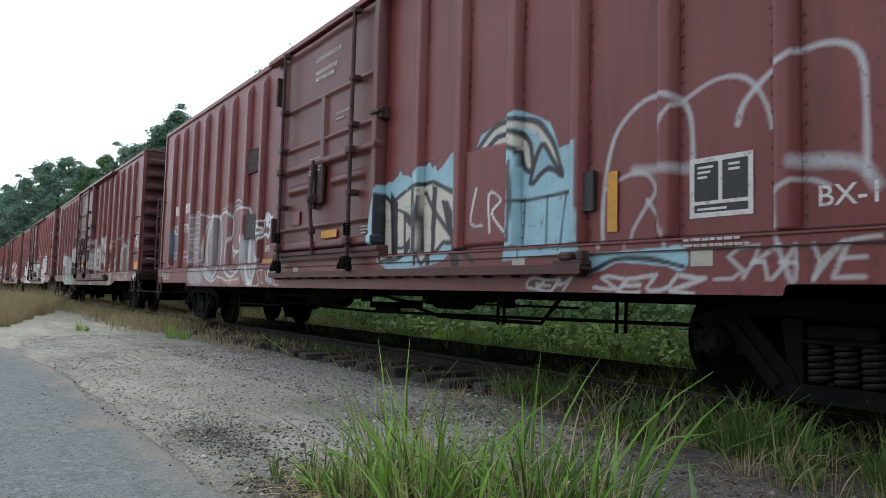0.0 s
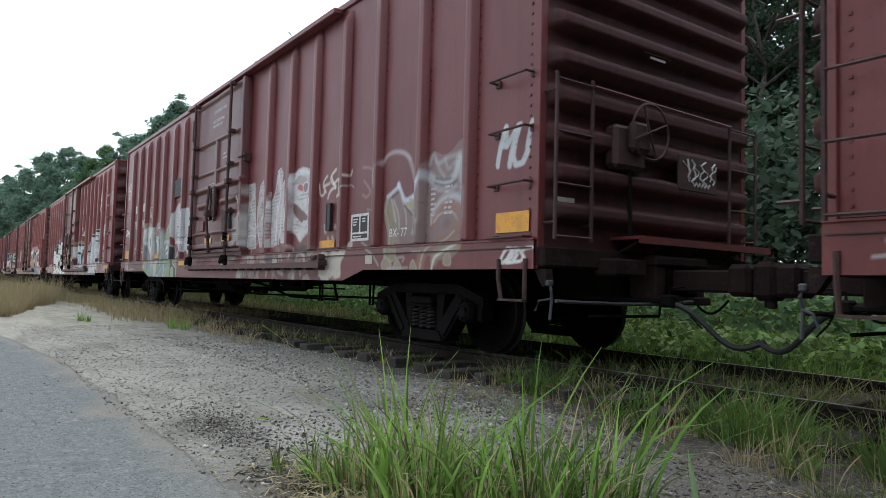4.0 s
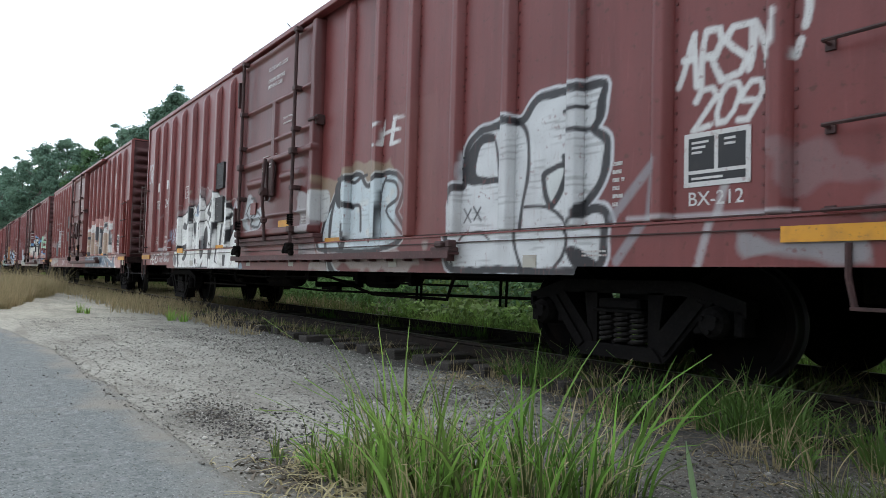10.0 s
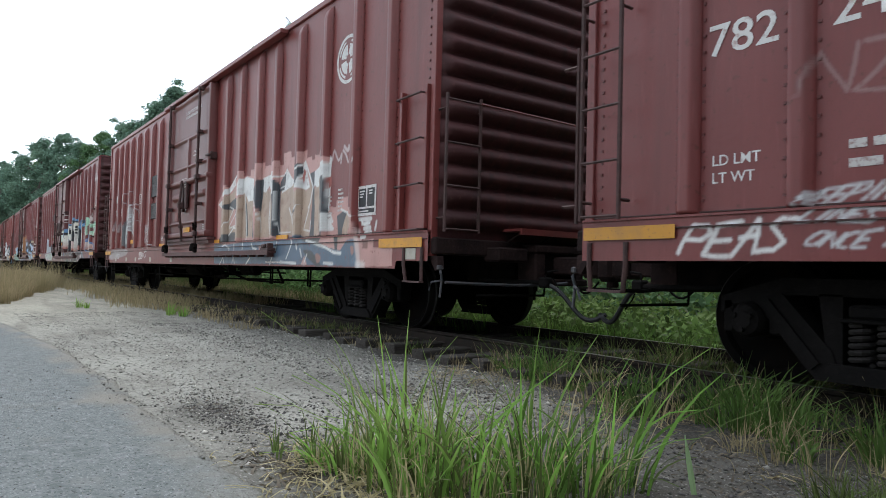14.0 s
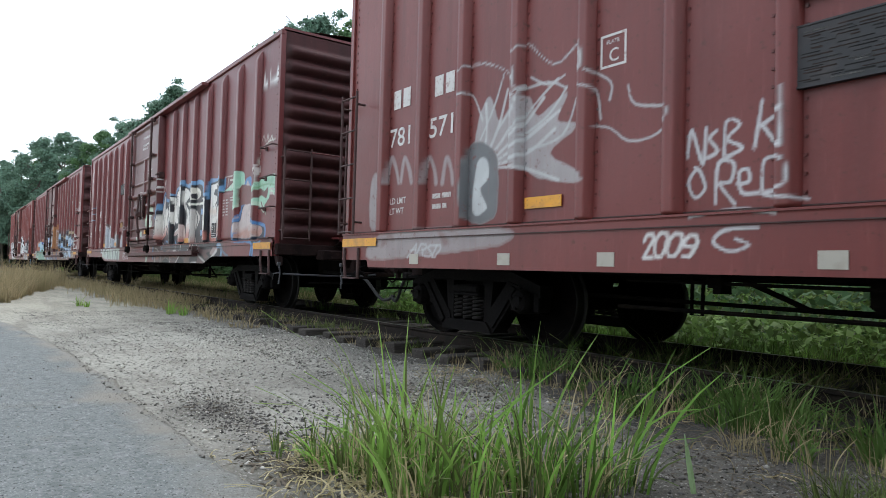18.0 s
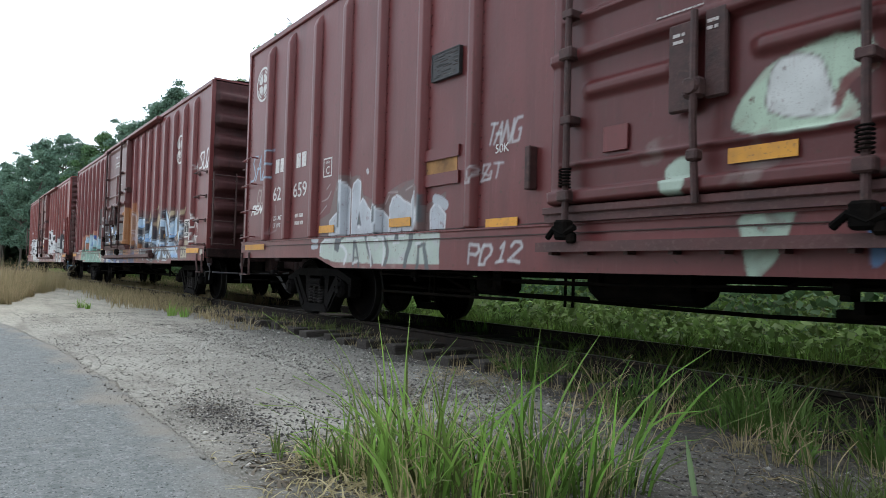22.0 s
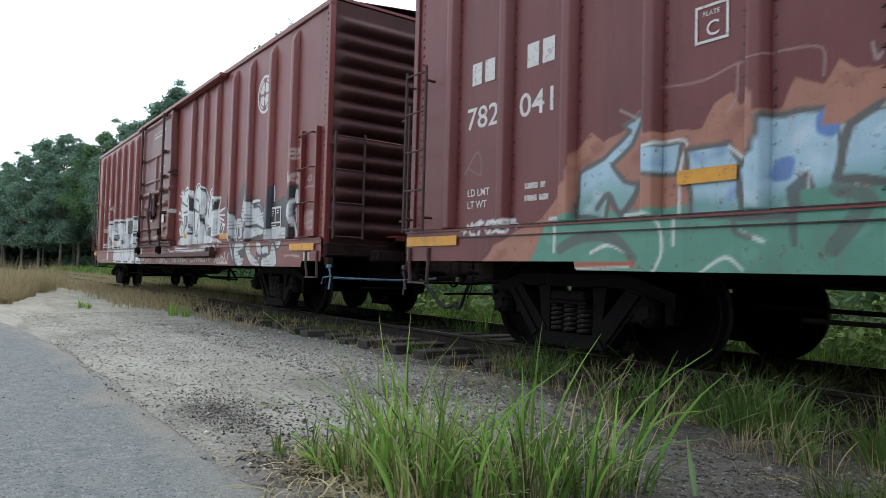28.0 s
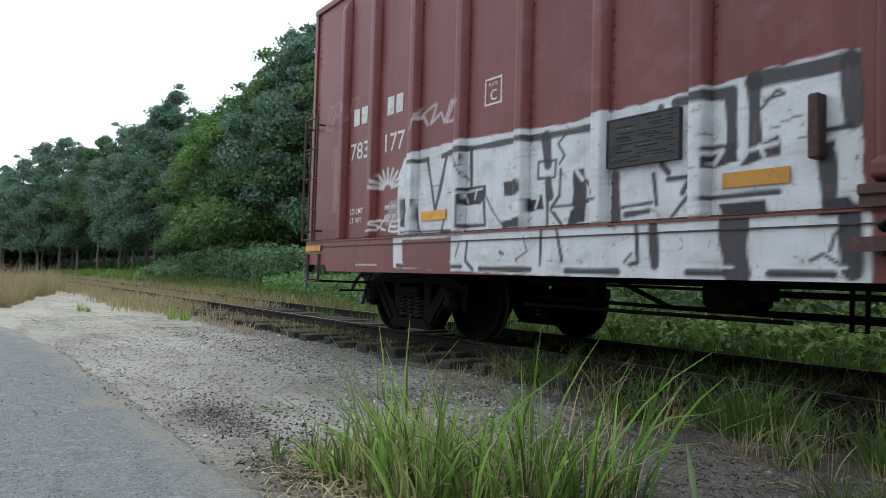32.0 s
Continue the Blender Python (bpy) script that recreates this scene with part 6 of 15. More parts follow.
    s.shapes([(15.74, 0.89), (15.88, 0.87), (15.88, 0.79), (15.78, 0.78)], [(16.76, 0.99), (16.83, 0.97), (16.84, 0.90), (16.79, 0.89)], [(13.57, 1.04), (13.70, 1.01), (13.71, 0.91), (13.63, 0.89)], fill=(0.33, 0.17, 0.14), rim=(0.33, 0.17, 0.14), rw=0.004, alpha=0.85, mottle=(0.2, 0.16, 0.16))
    s.shape([(15.26, 0.75), (15.37, 0.86), (15.46, 0.74)], (0.5, 0.32, 0.29), (0.5, 0.32, 0.29), 0.004, smooth=False)
    s.curve([(11.38, 1.82), (11.48, 1.96), (12.19, 2.35), (12.29, 2.37)], (0.68, 0.68, 0.66), 0.016, smooth=False)
    s.curves([(11.53, 1.36), (11.81, 1.53), (12.07, 1.75), (11.86, 1.80)], [(11.85, 1.43), (12.21, 1.66), (12.25, 1.45), (11.89, 1.40), (11.85, 1.43)], colour=(0.68, 0.68, 0.66), w=0.01, smooth=False)
    s.curve([(11.84, 1.27), (12.12, 1.41), (12.34, 1.35), (12.35, 0.99)], (0.68, 0.68, 0.66), 0.014, smooth=False)
    s.curve([(12.29, 2.34), (12.43, 1.73), (12.42, 1.36)], (0.68, 0.68, 0.66), 0.008, smooth=False)
    s.curve([(12.65, 2.01), (12.79, 1.31), (12.78, 1.00)], (0.68, 0.68, 0.66), 0.014, smooth=False)
    s.curve([(13.14, 2.17), (13.05, 1.97), (13.21, 1.46), (13.19, 1.36)], (0.68, 0.68, 0.66), 0.012, smooth=False)
    s.curve([(13.21, 1.91), (13.36, 1.66), (13.45, 1.45), (13.48, 1.28)], (0.68, 0.68, 0.66), 0.01, smooth=False)
    s.curve([(13.22, 1.08), (13.29, 1.01), (13.45, 0.99)], (0.68, 0.68, 0.66), 0.016, smooth=False)
    s.curve([(13.51, 2.17), (14.09, 2.22), (14.08, 1.88), (13.92, 1.87)], (0.68, 0.68, 0.66), 0.01, smooth=False)
    s.curves([(13.83, 1.78), (13.82, 1.42), (13.87, 1.19)], [(14.02, 1.92), (14.05, 1.22)], colour=(0.68, 0.68, 0.66), w=0.012, smooth=False)
    s.curve([(14.09, 2.14), (14.29, 2.14), (14.38, 2.14), (14.49, 2.22), (14.78, 1.97), (14.89, 1.99)], (0.68, 0.68, 0.66), 0.014, smooth=False)
    s.curve([(14.26, 1.95), (14.50, 1.98), (14.76, 2.03)], (0.68, 0.68, 0.66), 0.01, smooth=False)
    s.curve([(14.62, 1.61), (14.73, 1.47), (14.79, 1.28), (14.84, 1.18), (14.91, 1.07), (14.80, 0.93), (14.71, 0.83)], (0.68, 0.68, 0.66), 0.014, smooth=False)
    s.curve([(14.76, 1.51), (14.89, 1.53), (15.04, 1.63)], (0.68, 0.68, 0.66), 0.012, smooth=False)
    s.curve([(14.77, 2.18), (15.00, 2.18), (15.17, 2.27), (15.33, 2.05), (15.45, 1.87), (15.36, 1.63), (15.31, 1.58)], (0.68, 0.68, 0.66), 0.016, smooth=False)
    s.curve([(15.34, 1.58), (15.18, 1.26), (15.39, 1.23), (15.40, 1.38)], (0.68, 0.68, 0.66), 0.01, smooth=False)
    s.curve([(15.50, 1.90), (15.51, 2.08), (15.68, 2.13), (15.91, 2.17)], (0.68, 0.68, 0.66), 0.014, smooth=False)
    s.curve([(14.15, 1.90), (14.15, 1.47), (14.25, 1.24), (14.69, 1.24)], (0.68, 0.68, 0.66), 0.009, smooth=False)
    s.curve([(14.15, 1.06), (14.16, 0.87), (14.07, 0.74)], (0.68, 0.68, 0.66), 0.014, smooth=False)
    s.curve([(14.33, 1.10), (14.27, 0.91)], (0.68, 0.68, 0.66), 0.012, smooth=False)
    s.curve([(15.41, 1.09), (15.68, 1.05), (16.05, 0.98), (16.30, 0.91), (16.49, 0.90)], (0.68, 0.68, 0.66), 0.02, smooth=False)
    s.curve([(15.06, 1.04), (15.09, 0.98)], (0.68, 0.68, 0.66), 0.018, smooth=False)
    s.curve([(15.21, 0.97), (15.27, 0.86)], (0.68, 0.68, 0.66), 0.014, smooth=False)
    s.curves([(15.45, 0.89), (15.37, 0.78)], [(11.58, 0.72), (11.75, 0.86), (11.83, 0.75)], [(12.27, 0.75), (12.33, 0.88), (12.40, 0.75)], colour=(0.68, 0.68, 0.66), w=0.012, smooth=False)
    s.curve([(12.99, 0.74), (13.16, 0.84)], (0.68, 0.68, 0.66), 0.014, smooth=False)
    s.curves([(11.68, 1.06), (11.86, 1.09), (12.09, 1.02), (12.06, 0.92)], [(16.35, 1.49), (16.45, 1.46), (16.60, 1.42), (16.78, 1.37)], colour=(0.68, 0.68, 0.66), w=0.012, smooth=False)
    s.curve([(16.54, 1.43), (16.66, 1.39)], (0.68, 0.68, 0.66), 0.02, smooth=False)
    s.curves([(15.88, 1.44), (15.98, 1.44), (16.05, 1.42)], [(15.88, 1.40), (16.03, 1.40), (16.08, 1.38)], [(15.88, 1.36), (15.98, 1.36), (16.11, 1.34)], [(15.88, 1.32), (16.03, 1.32), (16.06, 1.31)], [(15.88, 1.28), (15.99, 1.28), (16.09, 1.27)], [(15.88, 1.24), (16.03, 1.24), (16.12, 1.24)], colour=(0.68, 0.68, 0.66), w=0.026, alpha=0.9)
    s.curves([(16.86, 1.33), (17.15, 1.33)], [(16.93, 1.27), (17.09, 1.28)], [(16.98, 1.21), (17.13, 1.22)], [(17.01, 1.15), (17.15, 1.16)], [(17.03, 1.10), (17.12, 1.11)], colour=(0.68, 0.68, 0.66), w=0.028, alpha=0.85)
    s.curve([(16.90, 1.32), (16.98, 1.26), (17.12, 1.28)], (0.68, 0.68, 0.66), 0.02, smooth=False)
    s.curve([(17.29, 1.29), (17.26, 1.19)], (0.68, 0.68, 0.66), 0.02, alpha=0.8)
    s.curve([(16.85, 1.17), (16.91, 1.01), (16.96, 0.84), (16.97, 0.74)], (0.6, 0.52, 0.5), 0.05, alpha=0.7, blur=0.05)
    s.curve([(16.93, 0.76), (17.10, 0.76)], (0.68, 0.68, 0.66), 0.04, alpha=0.6, blur=0.05)
    s.curves([(14.49, 0.78), (15.07, 0.76)], [(16.00, 0.77), (16.27, 0.76)], colour=(0.68, 0.68, 0.66), w=0.02, alpha=0.75)
    s.curve([(16.36, 2.28), (16.44, 2.21), (16.50, 2.11)], (0.55, 0.45, 0.44), 0.02, alpha=0.8)
    s.curve([(16.39, 2.33), (16.49, 2.26), (16.52, 2.32), (16.59, 2.25), (16.61, 2.37)], (0.55, 0.45, 0.44), 0.022, alpha=0.8)
    s.curve([(16.74, 2.07), (16.76, 2.12)], (0.55, 0.45, 0.44), 0.02, alpha=0.8)
    s.curve([(16.05, 2.19), (16.10, 2.31), (16.23, 2.16), (16.32, 2.24), (16.30, 2.12)], (0.55, 0.45, 0.44), 0.022, alpha=0.7)


def traced_e1(s):
    s.shape([(10.32, 0.6), (10.28, 1.27), (13.96, 1.1), (13.97, 0.68)], (0.1, 0.065, 0.063), (0.1, 0.065, 0.063), 0.06, alpha=0.85, mottle=(0.16, 0.07, 0.06), smooth=False)
    s.shape([(13.22, 0.69), (13.21, 1.24), (15.34, 1.11), (15.58, 1.08), (15.58, 0.85), (15.2, 0.84), (14.62, 0.69)], (0.1, 0.065, 0.063), (0.1, 0.065, 0.063), 0.02, alpha=0.85, mottle=(0.18, 0.08, 0.07), smooth=False)
    s.shape([(10.65, 1.81), (10.71, 2.03), (10.84, 2.33), (10.94, 2.39), (11.05, 2.24), (11.47, 2.18), (11.56, 2.13), (11.62, 2.3), (11.88, 2.27), (11.99, 2.39), (12.25, 2.45), (12.47, 2.48), (12.63, 2.52), (12.7, 2.44), (13.03, 2.4), (13.39, 2.41), (13.62, 2.44), (13.85, 2.41), (14.01, 2.36), (14.11, 1.1), (11.7, 1.03), (10.68, 1.22)], (0.009, 0.011, 0.016), (0.009, 0.011, 0.016), 0.01)
    s.curve([(10.65, 1.81), (10.71, 2.03), (10.84, 2.33), (10.94, 2.39), (11.05, 2.24), (11.47, 2.18), (11.56, 2.13), (11.62, 2.3), (11.88, 2.27), (11.99, 2.39), (12.25, 2.45), (12.47, 2.48), (12.63, 2.52), (12.7, 2.44), (13.03, 2.4), (13.39, 2.41), (13.62, 2.44), (13.85, 2.41), (14.01, 2.36)], (0.13, 0.28, 0.47), 0.042)
    s.shape([(10.67, 1.38), (11.44, 1.34), (11.74, 1.17), (11.7, 1.0), (10.67, 1.02)], (0.009, 0.011, 0.016), (0.3, 0.12, 0.1), 0.01, alpha=0.8)
    s.shape([(10.69, 1.25), (10.67, 1.77), (10.85, 2.23), (10.92, 2.35), (11.01, 2.3), (11.04, 2.02), (11.37, 2.15), (11.43, 2.1), (11.22, 2.05), (11.33, 1.96), (11.3, 1.83), (11.5, 1.57), (11.66, 1.21), (11.39, 1.2), (11.22, 1.47), (11.12, 1.35), (10.92, 1.3)], (0.7, 0.68, 0.63), (0.009, 0.011, 0.016), 0.014, low=(0.45, 0.2, 0.17))
    s.shape([(11.36, 1.78), (11.42, 1.95), (11.6, 2.06), (11.62, 2.25), (11.94, 2.23), (11.97, 2.06), (12.0, 2.31), (12.08, 2.37), (12.17, 2.36), (12.2, 2.28), (12.43, 2.39), (12.58, 2.42), (12.61, 2.05), (12.55, 1.94), (12.49, 1.8), (12.47, 1.67), (12.09, 1.6), (11.96, 1.64), (11.86, 1.56), (11.73, 1.67), (11.6, 1.84), (11.44, 1.72)], (0.7, 0.68, 0.63), (0.009, 0.011, 0.016), 0.012)
    s.shape([(11.6, 1.84), (11.74, 1.66), (11.73, 1.49), (11.62, 1.62)], (0.009, 0.011, 0.016), (0.009, 0.011, 0.016), 0.004)
    s.curve([(11.61, 1.82), (11.67, 1.67), (11.65, 1.56)], (0.13, 0.28, 0.47), 0.018)
    s.shape([(11.63, 2.22), (11.75, 2.18), (11.8, 2.03), (11.79, 1.89), (11.71, 1.99)], (0.009, 0.011, 0.016), (0.009, 0.011, 0.016), 0.004)
    s.curves([(12.12, 2.0), (12.13, 1.76), (12.28, 1.67), (12.44, 1.7), (12.51, 1.8)], [(12.3, 2.07), (12.27, 1.83), (12.34, 1.73), (12.46, 1.75)], [(12.35, 2.03), (12.38, 1.81)], colour=(0.009, 0.011, 0.016), w=0.016)
    s.curves([(12.03, 2.25), (12.04, 2.11)], [(12.03, 2.24), (12.11, 2.24)], [(12.04, 2.18), (12.1, 2.18)], [(12.16, 2.22), (12.16, 2.09)], [(12.16, 2.22), (12.23, 2.19), (12.17, 2.15), (12.26, 2.07)], [(12.29, 2.08), (12.33, 2.19), (12.37, 2.08)], [(12.3, 2.12), (12.37, 2.12)], [(12.49, 2.18), (12.43, 2.16), (12.44, 2.08), (12.5, 2.06)], colour=(0.1, 0.11, 0.13), w=0.009)
    s.shape([(12.62, 2.39), (13.06, 2.28), (13.03, 2.14), (12.83, 2.07), (12.81, 2.01), (12.97, 1.91), (13.05, 1.85), (13.05, 1.24), (12.83, 1.13), (12.79, 1.69), (12.81, 1.8), (12.64, 1.92)], (0.7, 0.68, 0.63), (0.009, 0.011, 0.016), 0.012, low=(0.45, 0.2, 0.17))
    s.curve([(12.53, 1.94), (12.66, 1.92), (12.8, 1.82), (12.83, 1.71)], (0.009, 0.011, 0.016), 0.02)
    s.curve([(12.73, 2.05), (12.81, 1.89), (12.89, 1.75)], (0.009, 0.011, 0.016), 0.016)
    s.curve([(12.94, 1.88), (12.93, 1.7)], (0.009, 0.011, 0.016), 0.012)
    s.shape([(12.5, 1.75), (12.65, 1.81), (12.81, 1.76), (12.81, 1.58), (12.66, 1.57), (12.52, 1.64)], (0.009, 0.011, 0.016), (0.009, 0.011, 0.016), 0.006)
    s.shape([(11.8, 1.34), (11.96, 1.45), (12.26, 1.54), (12.5, 1.6), (12.69, 1.57), (12.78, 1.43), (12.78, 1.23), (12.55, 1.17), (12.39, 1.23), (12.37, 1.34), (12.22, 1.38), (12.01, 1.32)], (0.52, 0.4, 0.37), (0.009, 0.011, 0.016), 0.014, low=(0.42, 0.16, 0.13))
    s.curve([(11.66, 1.29), (11.88, 1.2), (12.06, 1.02)], (0.009, 0.011, 0.016), 0.03)
    s.curve([(12.05, 1.3), (12.25, 1.33), (12.35, 1.22), (12.32, 1.15)], (0.009, 0.011, 0.016), 0.016)
    s.shape([(11.9, 1.3), (12.06, 1.19), (12.15, 1.15), (12.09, 1.07), (11.97, 1.16)], (0.13, 0.28, 0.47), (0.009, 0.011, 0.016), 0.008, smooth=False)
    s.curve([(11.07, 1.23), (11.07, 1.05)], (0.13, 0.28, 0.47), 0.028)
    s.curve([(11.18, 1.23), (11.39, 1.2), (11.44, 1.16)], (0.13, 0.28, 0.47), 0.022)
    s.curve([(13.19, 1.44), (13.21, 1.29)], (0.13, 0.28, 0.47), 0.025)
    s.curves([(10.66, 1.21), (10.9, 1.18), (10.98, 1.04)], [(12.25, 1.01), (12.25, 1.14), (12.36, 1.16)], [(12.67, 1.01), (12.69, 1.13)], [(11.91, 1.42), (12.11, 1.48), (12.34, 1.51)], [(10.83, 1.37), (10.91, 1.49), (10.88, 1.65)], [(13.23, 0.99), (13.39, 0.98), (13.51, 0.94)], colour=WHITE, w=0.012, alpha=0.85)
    s.curves([(10.96, 1.99), (10.98, 1.68), (10.94, 1.4)], [(10.81, 1.89), (10.93, 1.56), (10.76, 1.38)], [(11.18, 1.84), (11.38, 1.46), (11.31, 1.34)], [(11.11, 1.6), (11.33, 1.46), (11.26, 1.29), (11.06, 1.36)], [(11.08, 2.13), (11.35, 2.15)], [(11.08, 2.04), (11.19, 2.04)], colour=(0.009, 0.011, 0.016), w=0.015)
    s.shape([(13.21, 1.67), (13.37, 1.88), (13.54, 1.86), (13.67, 1.7), (13.7, 1.56), (13.56, 1.39), (13.54, 1.17), (13.42, 1.01), (13.33, 1.01), (13.38, 1.31), (13.28, 1.51)], (0.5, 0.47, 0.44), (0.009, 0.011, 0.016), 0.014, low=(0.36, 0.2, 0.17))
    s.shape([(13.12, 1.67), (13.21, 1.77), (13.34, 1.83), (13.36, 1.78), (13.23, 1.65), (13.38, 1.42), (13.36, 1.37)], (0.7, 0.68, 0.63), (0.009, 0.011, 0.016), 0.012)
    s.shape([(13.59, 1.86), (13.7, 1.8), (13.87, 1.69), (13.78, 1.55), (13.6, 1.41), (13.58, 1.45), (13.71, 1.61), (13.65, 1.72), (13.55, 1.8)], (0.56, 0.54, 0.5), (0.009, 0.011, 0.016), 0.012)
    s.curve([(13.63, 1.72), (13.68, 1.61), (13.59, 1.47)], (0.009, 0.011, 0.016), 0.016)
    s.curve([(13.59, 1.39), (13.6, 1.12), (13.71, 0.98), (13.96, 0.87)], (0.4, 0.36, 0.33), 0.02)
    s.shape([(13.21, 1.36), (13.18, 2.36), (13.41, 2.43), (13.73, 2.41), (13.92, 2.39), (14.02, 2.31), (14.03, 2.1), (14.4, 2.11), (14.45, 2.35), (14.89, 2.34), (15.24, 2.35), (15.37, 2.33), (15.34, 1.2), (15.08, 1.13), (14.61, 1.11), (13.92, 1.2)], (0.009, 0.011, 0.016), (0.009, 0.011, 0.016), 0.01, smooth=False)
    s.shape([(13.21, 1.67), (13.37, 1.88), (13.54, 1.86), (13.67, 1.7), (13.7, 1.56), (13.56, 1.39), (13.54, 1.17), (13.42, 1.01), (13.33, 1.01), (13.38, 1.31), (13.28, 1.51)], (0.5, 0.47, 0.44), (0.009, 0.011, 0.016), 0.014, low=(0.36, 0.2, 0.17))
    s.shape([(13.12, 1.67), (13.21, 1.77), (13.34, 1.83), (13.36, 1.78), (13.23, 1.65), (13.38, 1.42), (13.36, 1.37)], (0.7, 0.68, 0.63), (0.009, 0.011, 0.016), 0.012)
    s.shape([(13.59, 1.86), (13.7, 1.8), (13.87, 1.69), (13.78, 1.55), (13.6, 1.41), (13.58, 1.45), (13.71, 1.61), (13.65, 1.72), (13.55, 1.8)], (0.56, 0.54, 0.5), (0.009, 0.011, 0.016), 0.012)
    s.curve([(13.63, 1.72), (13.68, 1.61), (13.59, 1.47)], (0.009, 0.011, 0.016), 0.016)
    s.curve([(12.93, 2.43), (13.41, 2.43), (13.73, 2.42), (13.92, 2.39), (14.02, 2.32), (14.04, 2.12), (14.21, 2.11), (14.4, 2.11)], (0.13, 0.28, 0.47), 0.042)
    s.curves([(14.45, 2.05), (14.47, 2.35), (14.62, 2.37), (14.89, 2.36), (15.19, 2.37)], [(15.39, 2.33), (15.39, 2.23), (15.34, 2.14), (15.27, 2.16), (15.22, 2.09), (15.3, 1.99)], colour=(0.13, 0.28, 0.47), w=0.045)
    s.shape([(13.11, 2.14), (13.18, 2.29), (13.34, 2.35), (13.52, 2.35), (13.74, 2.31), (13.89, 2.22), (13.87, 2.12), (13.74, 2.06), (13.49, 2.05), (13.27, 2.05)], (0.68, 0.65, 0.56), (0.009, 0.011, 0.016), 0.018)
    s.shape([(13.42, 2.16), (13.51, 2.2), (13.64, 2.16), (13.61, 2.09), (13.48, 2.09)], (0.009, 0.011, 0.016), (0.009, 0.011, 0.016), 0.004)
    s.curve([(13.35, 2.18), (13.29, 2.16), (13.34, 2.1)], (0.009, 0.011, 0.016), 0.012)
    s.curve([(13.7, 2.21), (13.71, 2.13)], (0.009, 0.011, 0.016), 0.01)
    s.shape([(12.8, 2.05), (13.06, 2.07), (13.48, 2.01), (13.79, 2.01), (14.07, 2.01), (14.1, 1.91), (13.84, 1.92), (13.46, 1.93), (13.03, 1.94)], (0.66, 0.66, 0.58), (0.009, 0.011, 0.016), 0.014, smooth=False)
    s.shape([(13.89, 2.05), (13.92, 2.09), (14.34, 2.07), (14.39, 2.03), (14.4, 1.17), (14.33, 1.26), (14.23, 1.29), (14.13, 1.54), (14.07, 1.77), (14.18, 1.8), (14.16, 1.92), (14.1, 1.98), (14.08, 2.02)], (0.7, 0.68, 0.63), (0.009, 0.011, 0.016), 0.012, low=(0.45, 0.2, 0.17), smooth=False)
    s.curves([(14.09, 2.01), (14.12, 1.9), (14.04, 1.84), (14.18, 1.82)], [(14.13, 1.96), (14.16, 1.88)], [(14.11, 1.77), (14.17, 1.78)], colour=(0.009, 0.011, 0.016), w=0.014, smooth=False)
    s.shape([(13.88, 1.86), (14.0, 1.86), (14.07, 1.73), (14.2, 1.32), (14.05, 1.3), (13.92, 1.27), (13.89, 1.41)], (0.13, 0.28, 0.47), (0.009, 0.011, 0.016), 0.006, smooth=False)
    s.shape([(13.91, 1.73), (14.03, 1.72), (14.05, 1.41), (13.9, 1.41)], INK, INK, 0.006, smooth=False)
    s.curves([(13.93, 1.7), (14.01, 1.69)], [(13.93, 1.65), (14.01, 1.64)], [(13.93, 1.6), (14.01, 1.6)], [(13.93, 1.56), (14.01, 1.55)], [(13.93, 1.51), (14.01, 1.5)], [(13.93, 1.46), (14.01, 1.46)], colour=(0.05, 0.06, 0.07), w=0.007)
    s.shape([(14.32, 1.37), (14.4, 1.38), (14.42, 1.17), (14.33, 1.2)], (0.42, 0.14, 0.11), (0.3, 0.1, 0.08), 0.008, smooth=False)
    s.curve([(14.08, 1.17), (14.23, 1.21), (14.33, 1.24)], WHITE, 0.018, alpha=0.85)
    s.curve([(14.14, 1.29), (14.31, 1.27)], (0.4, 0.16, 0.13), 0.04, alpha=0.8)
    s.shape([(14.53, 1.26), (14.5, 1.81), (14.51, 2.31), (14.89, 2.32), (15.24, 2.31), (15.25, 2.19), (14.98, 2.22), (14.93, 2.25), (14.96, 2.17), (14.8, 2.16), (14.75, 2.1), (14.94, 2.07), (15.11, 1.91), (15.23, 1.83), (15.32, 1.89), (15.34, 1.36), (15.2, 1.25), (15.08, 1.15), (14.81, 1.11), (14.63, 1.15)], (0.7, 0.68, 0.63), (0.009, 0.011, 0.016), 0.014, low=(0.45, 0.2, 0.17), smooth=False)
    s.shape([(14.93, 2.25), (15.07, 2.2), (15.25, 2.19), (15.21, 2.11), (15.3, 1.98), (15.33, 1.91), (15.24, 1.82), (15.18, 1.89), (15.07, 2.0), (14.94, 2.1), (14.75, 2.09), (14.82, 2.17), (14.97, 2.16)], (0.026, 0.034, 0.048), (0.009, 0.011, 0.016), 0.006, smooth=False)
    s.curve([(14.86, 1.88), (14.93, 1.92), (15.01, 1.91), (15.07, 1.8), (15.12, 1.64), (15.18, 1.52)], (0.009, 0.011, 0.016), 0.026)
    s.curve([(15.18, 1.54), (15.19, 1.42), (15.18, 1.29)], (0.009, 0.011, 0.016), 0.03)
    s.curve([(14.88, 1.87), (14.95, 1.73), (15.0, 1.53)], (0.009, 0.011, 0.016), 0.02)
    s.curve([(15.2, 1.82), (15.18, 1.69), (15.17, 1.54)], (0.009, 0.011, 0.016), 0.018)
    s.curve([(14.75, 2.1), (14.94, 2.05), (15.09, 1.92), (15.2, 1.81)], (0.009, 0.011, 0.016), 0.012)
    s.shape([(14.96, 1.91), (15.02, 1.9), (15.06, 1.8), (15.03, 1.78)], (0.009, 0.011, 0.016), (0.009, 0.011, 0.016), 0.006)
